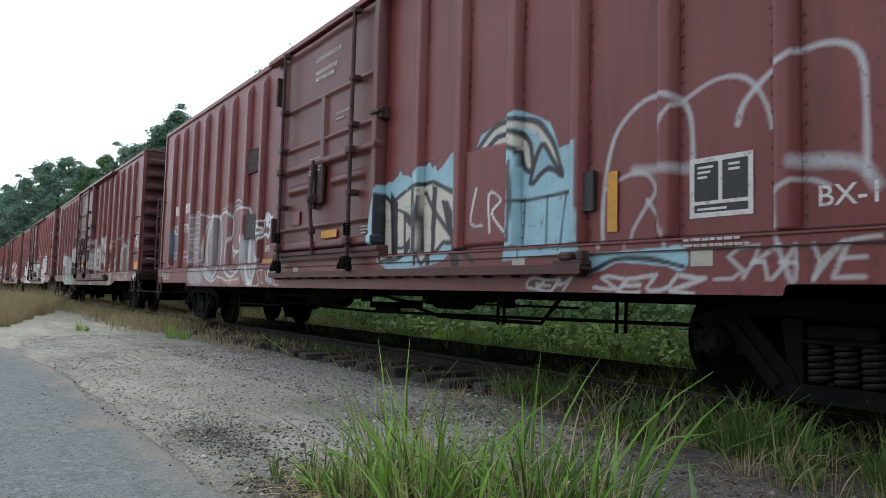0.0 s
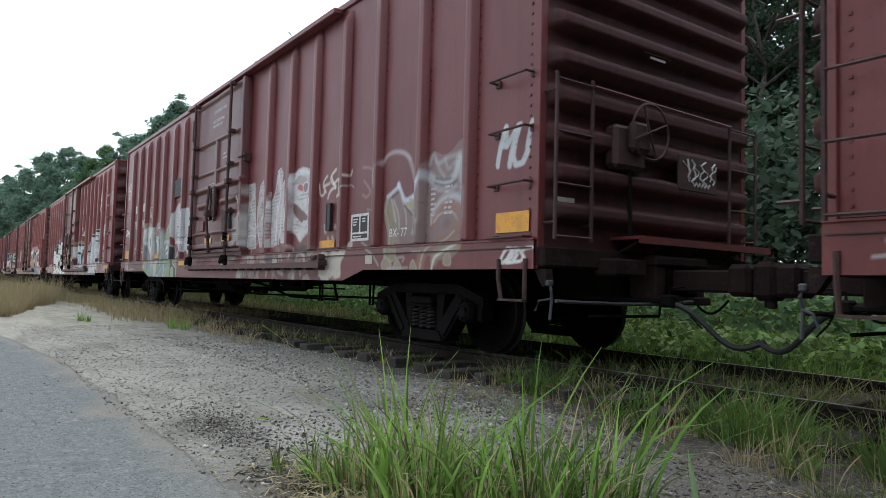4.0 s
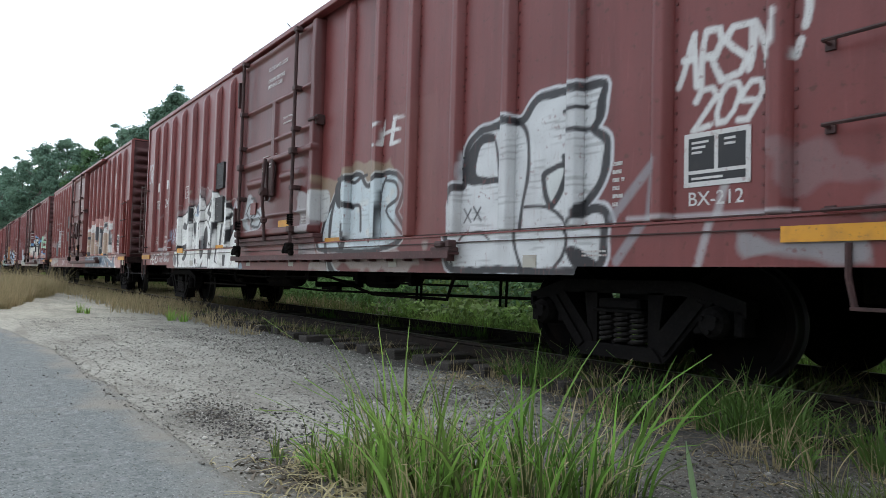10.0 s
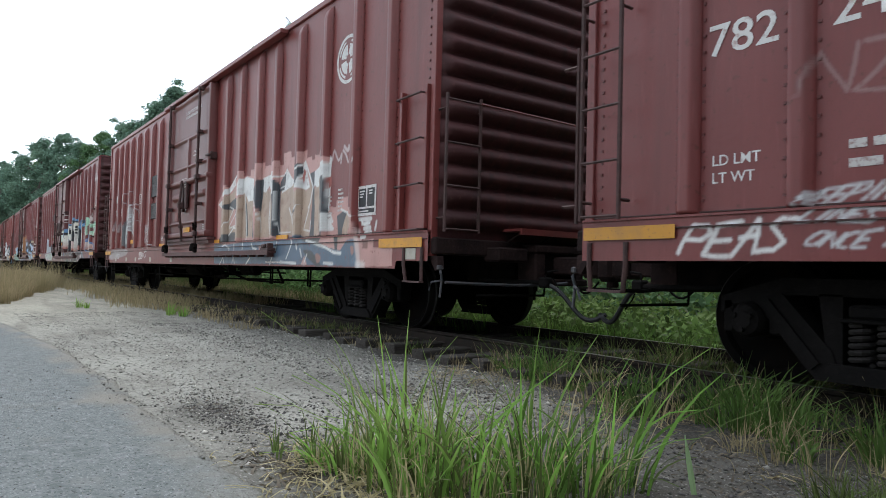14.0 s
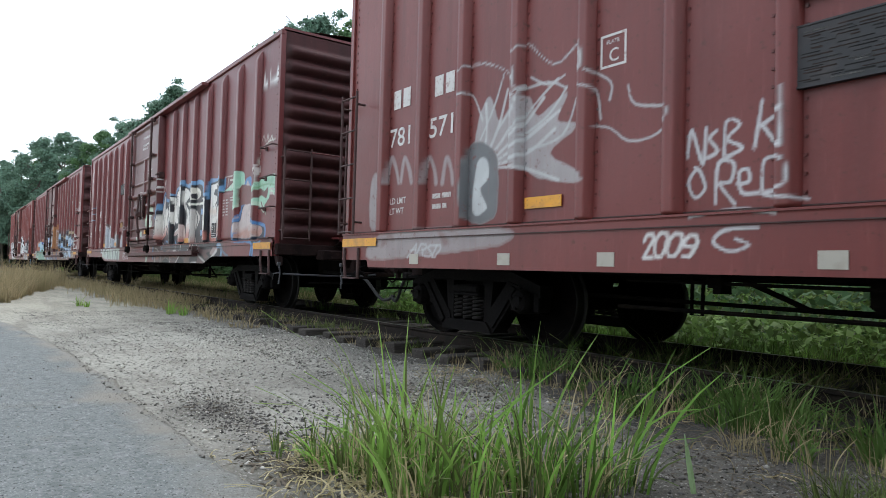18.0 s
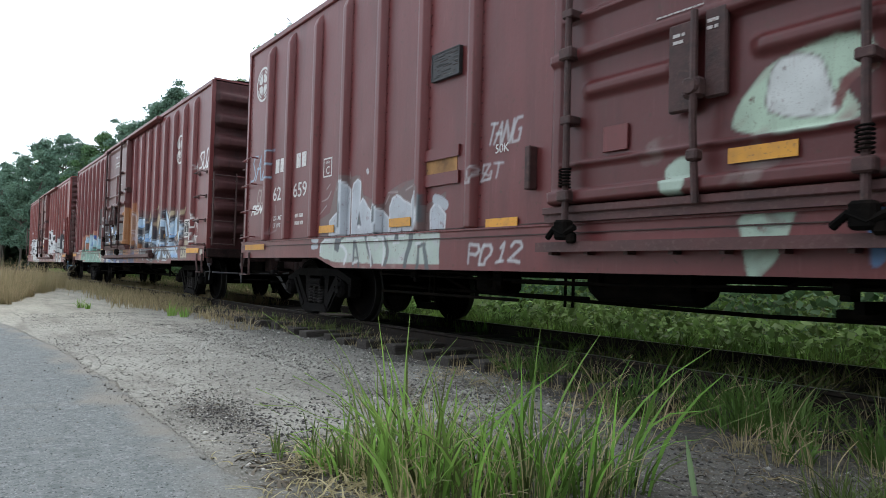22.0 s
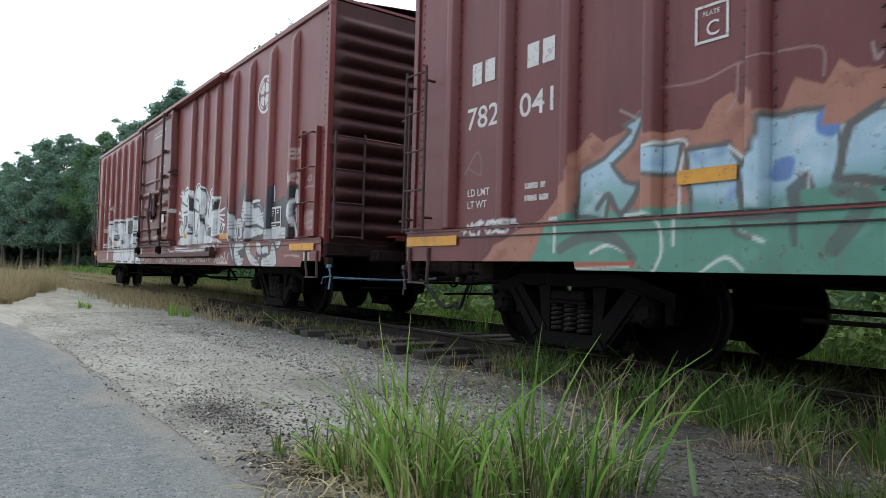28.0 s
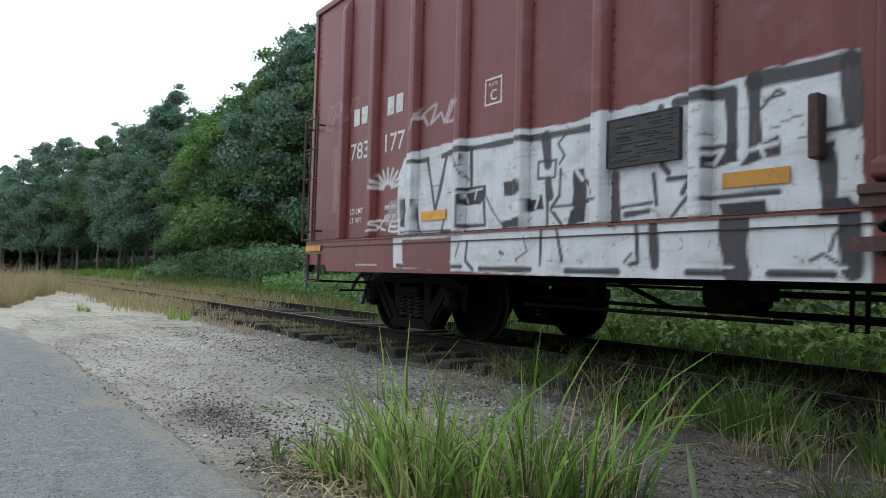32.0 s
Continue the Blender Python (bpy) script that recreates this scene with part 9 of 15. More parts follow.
    s.curves([(7.11, 0.84), (7.18, 0.88), (7.27, 0.82)], [(7.22, 0.90), (7.25, 1.00), (7.30, 1.03)], [(5.72, 0.83), (5.79, 0.90)], colour=(0.014, 0.016, 0.022), w=0.01, smooth=False)
    s.curves([(4.36, 1.70), (4.48, 1.70)], [(4.40, 1.54), (4.53, 1.54)], [(6.22, 1.77), (6.29, 1.77)], [(6.29, 1.88), (6.36, 1.88)], [(6.33, 1.72), (6.41, 1.71)], [(6.89, 1.72), (6.95, 1.72)], [(6.96, 1.74), (7.02, 1.74)], [(6.82, 1.70), (6.88, 1.69)], [(7.00, 1.60), (7.05, 1.60)], [(6.25, 1.49), (6.32, 1.49)], [(3.02, 1.66), (3.19, 1.66)], [(3.34, 1.57), (3.50, 1.57)], colour=(0.014, 0.016, 0.022), w=0.005, smooth=False)


def traced_a0(s):
    s.shape([(3.17, 0.90), (3.25, 2.15), (3.86, 2.18), (4.41, 2.15), (4.86, 2.17), (4.95, 2.08), (4.99, 0.89)], (0.3, 0.25, 0.27), (0.3, 0.25, 0.27), 0.03, alpha=0.2)
    s.shape([(4.97, 0.94), (5.03, 2.18), (5.34, 2.22), (5.77, 2.17), (5.84, 2.09), (5.87, 0.88)], (0.3, 0.22, 0.23), (0.3, 0.22, 0.23), 0.03, alpha=0.22, mottle=(0.36, 0.3, 0.31))
    s.shape([(5.86, 2.07), (6.13, 2.06), (5.91, 2.03)], (0.34, 0.28, 0.29), (0.34, 0.28, 0.29), 0.03, alpha=0.25)
    s.shape([(5.87, 1.61), (6.46, 1.59), (6.62, 1.22), (6.54, 0.92), (6.12, 0.83), (5.86, 1.12)], (0.36, 0.33, 0.34), (0.36, 0.33, 0.34), 0.03, alpha=0.55, mottle=(0.5, 0.5, 0.52))
    s.shape([(2.45, 2.19), (3.16, 2.16), (3.21, 1.29), (2.48, 1.29)], (0.42, 0.42, 0.45), (0.42, 0.42, 0.45), 0.03, alpha=0.2)
    s.shape([(2.67, 1.08), (3.40, 1.09), (3.54, 0.80), (2.72, 0.82)], (0.42, 0.42, 0.45), (0.42, 0.42, 0.45), 0.03, alpha=0.35)
    s.shapes([(4.91, 0.88), (5.19, 0.90), (5.38, 0.89), (5.35, 0.81), (4.99, 0.81)], [(5.46, 0.88), (5.87, 0.88), (5.80, 0.79), (5.38, 0.80)], fill=(0.42, 0.2, 0.14), rim=(0.42, 0.2, 0.14), rw=0.03, alpha=0.5)
    s.shape([(3.83, 2.01), (4.22, 2.06), (4.50, 1.92), (4.55, 1.57), (4.51, 1.17), (4.27, 0.95), (4.01, 1.04), (3.82, 1.39), (3.76, 1.76)], (0.21, 0.19, 0.2), (0.21, 0.19, 0.2), 0.03, alpha=0.6, mottle=(0.28, 0.2, 0.2))
    s.curve([(4.17, 2.07), (3.90, 2.00), (3.71, 1.74), (3.66, 1.43), (3.77, 1.14), (4.02, 0.96), (4.32, 0.90)], (0.5, 0.53, 0.56), 0.075, alpha=0.75, blur=0.08)
    s.curve([(3.81, 2.07), (3.54, 1.85), (3.48, 1.47), (3.56, 1.15), (3.86, 0.93), (4.28, 0.83), (4.63, 0.94)], (0.68, 0.71, 0.73), 0.016, alpha=0.85, blur=0.025)
    s.curve([(4.07, 2.11), (4.42, 2.11), (4.53, 1.97), (4.60, 1.62), (4.58, 1.28), (4.51, 1.03), (4.27, 0.88)], (0.68, 0.71, 0.73), 0.022, alpha=0.85, blur=0.025)
    s.curve([(3.10, 2.24), (3.28, 2.24), (3.86, 2.13), (4.22, 2.15), (4.50, 2.01)], (0.68, 0.71, 0.73), 0.014, alpha=0.85, blur=0.025)
    s.curve([(4.10, 1.73), (4.19, 1.78)], (0.68, 0.71, 0.73), 0.008, alpha=0.85, blur=0.025)
    s.curve([(3.88, 1.70), (3.87, 1.63), (3.94, 1.66)], (0.68, 0.71, 0.73), 0.006, alpha=0.85, blur=0.025)
    s.curve([(3.91, 1.81), (4.13, 1.83)], (0.68, 0.71, 0.73), 0.008, alpha=0.7, blur=0.025)
    s.curve([(4.63, 0.92), (4.91, 0.90), (5.15, 0.85), (5.77, 0.88)], (0.68, 0.71, 0.73), 0.014, alpha=0.85, blur=0.025)
    s.curve([(4.49, 2.08), (4.60, 2.16), (4.86, 2.17), (5.11, 2.11), (5.24, 1.93), (5.22, 1.72), (5.11, 1.57), (5.02, 1.34), (4.98, 1.10), (5.11, 0.98), (5.38, 0.92), (5.63, 0.98), (5.80, 1.07)], (0.68, 0.71, 0.73), 0.024, alpha=0.85, blur=0.025)
    s.curve([(4.90, 1.62), (4.92, 1.56)], (0.68, 0.71, 0.73), 0.03, alpha=0.85, blur=0.025)
    s.curve([(5.60, 1.64), (5.62, 1.56)], (0.68, 0.71, 0.73), 0.045, alpha=0.85, blur=0.025)
    s.curve([(5.27, 1.45), (5.31, 1.29), (5.41, 1.35), (5.58, 1.39), (5.69, 1.41)], (0.68, 0.71, 0.73), 0.02, alpha=0.85, blur=0.025)
    s.curve([(5.25, 1.50), (5.33, 1.40), (5.48, 1.39)], (0.68, 0.71, 0.73), 0.022, alpha=0.85, blur=0.025)
    s.curve([(5.70, 1.41), (5.83, 1.29)], (0.5, 0.53, 0.56), 0.016, alpha=0.85, blur=0.025)
    s.curve([(5.21, 2.03), (5.35, 2.15), (5.55, 2.18), (5.74, 2.15)], (0.68, 0.71, 0.73), 0.016, alpha=0.85, blur=0.025)
    s.curve([(5.27, 2.29), (5.45, 2.34), (5.63, 2.27)], (0.68, 0.71, 0.73), 0.011, alpha=0.85, blur=0.025)
    s.curves([(5.31, 2.23), (5.49, 2.24), (5.65, 2.20)], [(4.52, 2.23), (4.70, 2.24), (4.88, 2.26)], colour=(0.68, 0.71, 0.73), w=0.008, alpha=0.85, blur=0.025)
    s.curve([(5.74, 2.15), (5.72, 1.96), (5.80, 1.70), (5.72, 1.47)], (0.68, 0.71, 0.73), 0.016, alpha=0.7, blur=0.025)
    s.curve([(5.78, 2.12), (5.87, 2.15), (6.04, 2.12), (6.15, 2.04)], (0.68, 0.71, 0.73), 0.02, alpha=0.85, blur=0.025)
    s.curve([(5.30, 1.04), (5.52, 1.01), (5.80, 1.05), (5.89, 1.16)], (0.68, 0.71, 0.73), 0.012, alpha=0.85, blur=0.025)
    s.curve([(5.99, 1.61), (5.97, 1.35), (5.99, 1.06)], (0.68, 0.71, 0.73), 0.016, alpha=0.8, blur=0.05)
    s.curve([(6.17, 1.59), (6.15, 1.34), (6.16, 1.06)], (0.5, 0.53, 0.56), 0.06, alpha=0.7, blur=0.05)
    s.curve([(6.46, 1.56), (6.44, 1.31), (6.45, 1.05)], (0.68, 0.71, 0.73), 0.018, alpha=0.85, blur=0.05)
    s.curve([(6.14, 1.57), (6.12, 1.25), (6.15, 1.01), (6.30, 0.83), (6.46, 0.81)], (0.68, 0.71, 0.73), 0.045, alpha=0.8, blur=0.05)
    s.curve([(6.57, 1.22), (6.56, 1.00), (6.46, 0.83), (6.24, 0.79)], (0.68, 0.71, 0.73), 0.03, alpha=0.8, blur=0.04)
    s.curves([(6.35, 1.10), (6.37, 0.96), (6.49, 0.92)], [(6.46, 1.58), (6.49, 1.40), (6.52, 1.22)], colour=(0.68, 0.71, 0.73), w=0.012, alpha=0.85, blur=0.025)
    s.shape([(6.49, 1.22), (6.67, 1.23), (6.66, 1.11), (6.50, 1.10)], (0.5, 0.53, 0.56), (0.5, 0.53, 0.56), 0.03, alpha=0.7)
    s.curve([(6.12, 0.79), (6.62, 0.76), (6.82, 0.79)], (0.68, 0.71, 0.73), 0.01, alpha=0.7, blur=0.025)
    s.curves([(2.57, 2.17), (2.52, 1.82), (2.51, 1.33), (2.74, 1.25)], [(2.65, 1.84), (2.99, 1.88), (3.15, 1.79), (3.20, 1.43), (3.03, 1.24)], [(2.58, 1.97), (2.92, 1.99), (3.16, 1.92)], [(2.68, 1.53), (2.88, 1.58), (3.14, 1.50), (2.95, 1.44), (2.68, 1.51)], [(2.70, 1.80), (2.77, 1.59)], [(2.89, 1.82), (2.93, 1.61)], [(3.04, 1.80), (3.08, 1.58)], [(2.65, 1.74), (3.12, 1.75)], [(2.66, 1.67), (3.13, 1.67)], [(2.56, 1.39), (2.65, 1.25), (2.73, 1.37), (2.85, 1.24), (2.94, 1.37), (3.05, 1.25)], [(3.10, 2.10), (3.22, 1.29), (3.30, 1.19)], [(2.67, 1.08), (2.90, 1.12), (3.21, 1.06), (3.08, 0.83), (2.81, 0.87), (2.67, 1.08)], [(2.85, 0.97), (3.04, 0.97)], [(3.31, 1.03), (3.37, 0.83), (3.43, 1.01)], [(3.45, 1.28), (3.58, 0.96), (3.67, 0.83)], [(2.28, 2.24), (3.10, 2.20), (3.19, 2.26)], colour=(0.5, 0.53, 0.56), w=0.011, alpha=0.85, blur=0.016)
    s.curve([(2.37, 2.20), (2.37, 1.76), (2.33, 1.48), (2.46, 1.26)], (0.05, 0.12, 0.25), 0.02, alpha=0.85, blur=0.025)
    s.curve([(1.47, 2.39), (1.63, 1.68)], (0.05, 0.12, 0.25), 0.012, alpha=0.7, blur=0.025)
    s.shape([(1.00, 2.01), (1.54, 1.99), (1.61, 1.43), (1.06, 1.40)], (0.07, 0.1, 0.14), (0.07, 0.1, 0.14), 0.03, alpha=0.75)
    s.curve([(4.73, 0.93), (4.65, 0.84)], (0.68, 0.71, 0.73), 0.01, alpha=0.85, blur=0.025)
    s.curve([(5.42, 0.87), (5.31, 0.78)], (0.68, 0.71, 0.73), 0.012, alpha=0.85, blur=0.025)
    s.curve([(0.88, 1.32), (1.14, 1.11), (1.25, 1.23)], (0.68, 0.71, 0.73), 0.008, alpha=0.85, blur=0.025)
    s.curves([(6.57, 1.79), (6.61, 1.65)], [(6.52, 1.84), (6.64, 1.85), (6.66, 1.78), (6.58, 1.76), (6.73, 1.73), (6.72, 1.65), (6.61, 1.64)], [(6.74, 1.67), (6.81, 1.87), (6.86, 1.97), (6.87, 1.76)], [(6.72, 1.85), (6.88, 1.87)], [(6.83, 1.92), (6.91, 1.89), (6.92, 1.76), (6.94, 1.96)], [(6.92, 1.96), (7.01, 1.91), (6.96, 1.85), (6.89, 1.84), (7.02, 1.75)], [(7.12, 1.88), (7.04, 1.88), (7.06, 1.81), (7.12, 1.76), (7.08, 1.71), (6.99, 1.74)], [(6.66, 1.53), (6.77, 1.60), (6.87, 1.62), (6.95, 1.58)], [(6.96, 1.56), (7.05, 1.66), (7.06, 1.83)], colour=(0.68, 0.71, 0.73), w=0.024, alpha=0.92, blur=0.018)
    s.curves([(6.77, 1.02), (6.70, 0.99), (6.74, 0.91), (6.80, 0.85), (6.74, 0.77)], [(6.81, 1.02), (6.97, 1.03)], [(6.90, 1.01), (6.91, 0.82)], [(6.91, 0.83), (7.00, 0.80)], [(7.07, 0.99), (7.14, 0.82), (7.19, 1.02), (7.22, 0.81)], [(7.22, 1.02), (7.25, 0.79)], [(7.15, 0.89), (7.28, 0.91)], [(7.28, 1.00), (7.30, 0.79), (7.37, 0.98)], [(7.30, 0.89), (7.40, 0.79)], [(7.52, 0.99), (7.42, 0.99), (7.46, 0.90), (7.55, 0.90)], [(7.44, 0.90), (7.47, 0.79), (7.63, 0.78)], colour=(0.5, 0.53, 0.56), w=0.013, alpha=0.85, blur=0.016)


def traced_d0(s):
    s.shape([(2.65, 1.91), (2.71, 2.24), (2.86, 2.4), (3.01, 2.14), (3.21, 2.29), (3.41, 2.3), (3.54, 2.1), (3.88, 2.24), (3.78, 2.02), (4.01, 1.94), (3.7, 1.74), (4.09, 1.53), (4.08, 1.45), (3.56, 1.54), (3.23, 1.71), (2.95, 1.73)], (0.46, 0.48, 0.48), (0.46, 0.48, 0.48), 0.006, alpha=0.4)
    s.curves([(2.8, 1.8), (3.0, 2.1), (3.12, 2.42)], [(2.84, 1.78), (3.15, 2.05), (3.36, 2.4)], [(2.88, 1.76), (3.3, 2.0), (3.6, 2.25)], [(2.9, 1.74), (3.35, 1.9), (3.8, 2.1)], [(2.92, 1.72), (3.4, 1.78), (3.75, 1.95)], [(2.95, 1.7), (3.35, 1.65), (3.8, 1.5)], [(2.78, 1.82), (2.82, 2.1), (2.8, 2.34)], colour=(0.56, 0.58, 0.58), w=0.017, alpha=0.75)
    s.curves([(2.72, 2.0), (2.93, 2.3), (3.06, 2.59)], [(2.94, 2.02), (3.21, 2.29), (3.27, 2.59)], [(3.16, 1.94), (3.47, 2.2), (3.77, 2.39)], [(3.35, 1.95), (3.66, 2.08), (3.88, 2.29)], [(3.42, 1.81), (3.84, 1.88), (4.0, 2.18)], [(3.27, 2.37), (3.65, 2.38), (3.86, 2.29)], [(2.75, 2.19), (2.59, 2.46), (2.39, 2.5)], colour=(0.5, 0.52, 0.52), w=0.012, alpha=0.8)
    s.shape([(2.52, 1.24), (2.53, 1.88), (2.72, 1.97), (2.95, 1.83), (3.0, 1.55), (2.95, 1.22)], (0.13, 0.135, 0.14), (0.2, 0.2, 0.2), 0.01)
    s.shape([(2.63, 1.29), (2.69, 1.77), (2.82, 1.78), (2.86, 1.61), (2.74, 1.5), (2.84, 1.31)], (0.5, 0.52, 0.52), (0.4, 0.41, 0.41), 0.008)
    s.curves([(2.38, 2.74), (2.69, 2.77), (3.06, 2.62), (3.29, 2.41), (3.16, 2.25)], [(3.19, 2.72), (3.39, 2.78), (3.58, 2.61), (3.77, 2.52), (4.04, 2.64), (4.11, 2.4)], [(4.04, 2.62), (4.08, 2.45), (4.03, 2.28), (4.21, 2.2), (4.26, 1.95)], [(4.15, 2.37), (4.36, 2.23), (4.35, 2.09)], [(4.21, 1.9), (4.36, 1.86), (4.53, 1.74), (4.73, 1.73), (4.88, 1.8), (4.92, 1.93), (4.6, 2.01), (4.53, 2.17)], [(3.43, 2.47), (3.65, 2.36), (3.85, 2.4)], colour=(0.5, 0.5, 0.5), w=0.011, alpha=0.85)
    s.curves([(5.07, 1.54), (5.1, 1.73), (5.19, 1.48), (5.21, 1.73)], [(5.29, 1.7), (5.24, 1.65), (5.3, 1.56), (5.23, 1.52)], [(5.35, 1.52), (5.36, 1.75), (5.46, 1.72), (5.37, 1.63), (5.48, 1.56), (5.37, 1.51)], [(5.56, 1.54), (5.61, 1.85)], [(5.61, 1.69), (5.78, 1.78)], [(5.61, 1.69), (5.76, 1.53), (5.78, 1.9)], [(5.14, 1.45), (5.08, 1.36), (5.13, 1.25), (5.21, 1.31), (5.17, 1.43), (5.13, 1.46)], [(5.29, 1.2), (5.31, 1.47), (5.42, 1.46), (5.4, 1.34), (5.32, 1.33), (5.43, 1.19)], [(5.45, 1.32), (5.53, 1.33), (5.52, 1.41), (5.46, 1.39), (5.48, 1.26), (5.59, 1.25)], [(5.62, 1.26), (5.63, 1.46), (5.78, 1.44), (5.8, 1.29), (5.62, 1.24), (5.91, 1.19)], [(5.13, 1.11), (5.43, 1.15), (5.74, 1.11)], [(5.63, 1.02), (5.4, 1.01), (5.32, 0.93), (5.44, 0.87), (5.57, 0.91), (5.48, 0.95)], colour=(0.6, 0.61, 0.62), w=0.013, alpha=0.9)
    s.curves([(0.98, 1.73), (1.05, 2.01), (1.16, 1.88), (1.22, 1.71)], [(1.27, 1.71), (1.34, 1.98), (1.44, 1.85), (1.49, 1.69)], [(1.77, 1.66), (1.83, 1.92), (1.93, 1.8), (1.97, 1.64)], [(2.09, 1.63), (2.15, 1.88), (2.24, 1.77), (2.28, 1.61)], colour=(0.36, 0.33, 0.33), w=0.03, alpha=0.7, blur=0.03)
    s.shape([(0.71, 0.82), (0.81, 1.05), (1.55, 1.14), (2.45, 1.13), (3.25, 1.08), (3.19, 0.97), (2.61, 0.91), (1.95, 0.87)], (0.36, 0.35, 0.35), (0.36, 0.35, 0.35), 0.02, alpha=0.45, mottle=(0.16, 0.07, 0.06))
    s.shape([(0.59, 1.23), (0.59, 1.77), (0.74, 1.81), (0.82, 1.25)], (0.36, 0.35, 0.35), (0.36, 0.35, 0.35), 0.02, alpha=0.45)


def traced_e2(s):
    s.shape([(15.45, 2.11), (15.77, 2.2), (15.94, 2.29), (16.42, 2.29), (16.45, 2.14), (16.22, 2.01), (16.22, 1.76), (16.05, 1.72), (16.03, 1.94), (15.87, 2.1)], (0.46, 0.6, 0.47), (0.46, 0.6, 0.47), 0.004, mottle=(0.33, 0.46, 0.36))
    s.shape([(15.99, 1.22), (16.07, 1.43), (16.42, 1.74), (16.71, 1.75), (16.83, 1.6), (17.01, 1.36), (17.25, 1.32), (17.27, 1.21), (16.84, 1.21), (16.08, 1.19)], (0.5, 0.38, 0.36), (0.1, 0.22, 0.42), 0.025, low=(0.58, 0.5, 0.47))
    s.shape([(16.52, 2.07), (16.59, 2.21), (16.78, 2.2), (16.81, 2.03)], INK, (0.1, 0.22, 0.42), 0.02)
    s.shape([(16.88, 1.95), (17.21, 2.11), (17.57, 2.17), (17.9, 2.11), (17.92, 1.83), (17.69, 1.91), (17.46, 1.8), (17.41, 1.58), (17.22, 1.7), (16.89, 1.77)], (0.46, 0.6, 0.47), (0.46, 0.6, 0.47), 0.004, mottle=(0.33, 0.46, 0.36))
    s.curve([(17.02, 1.96), (17.34, 2.05), (17.74, 2.02), (17.91, 1.91)], (0.3, 0.42, 0.33), 0.014)
    s.curve([(16.92, 1.83), (17.22, 1.83), (17.38, 1.63)], (0.14, 0.05, 0.045), 0.02)
    s.curve([(16.82, 1.7), (16.93, 1.5), (17.1, 1.39), (17.33, 1.36)], INK, 0.03)
    s.curve([(16.88, 1.69), (16.98, 1.52), (17.17, 1.42), (17.37, 1.38), (17.36, 1.23), (17.18, 1.11), (17.11, 0.88)], (0.1, 0.22, 0.42), 0.018)
    s.shape([(16.22, 2.08), (16.84, 2.05), (16.86, 1.74), (16.23, 1.77)], (0.15, 0.05, 0.045), (0.15, 0.05, 0.045), 0.004, smooth=False)
    s.curves([(17.18, 2.71), (17.17, 2.54), (17.12, 2.33)], [(17.02, 2.36), (17.22, 2.32), (17.12, 2.25), (17.02, 2.36)], [(17.11, 2.25), (17.13, 2.1)], [(17.22, 2.79), (17.31, 2.89), (17.38, 2.77)], [(17.44, 2.77), (17.49, 2.89), (17.56, 2.76), (17.67, 2.84), (17.72, 2.74)], [(17.29, 2.68), (17.55, 2.76), (17.83, 2.77)], [(15.39, 2.37), (15.78, 2.36)], [(15.58, 2.34), (15.54, 2.18)], colour=CREAM, w=0.011, alpha=0.85)


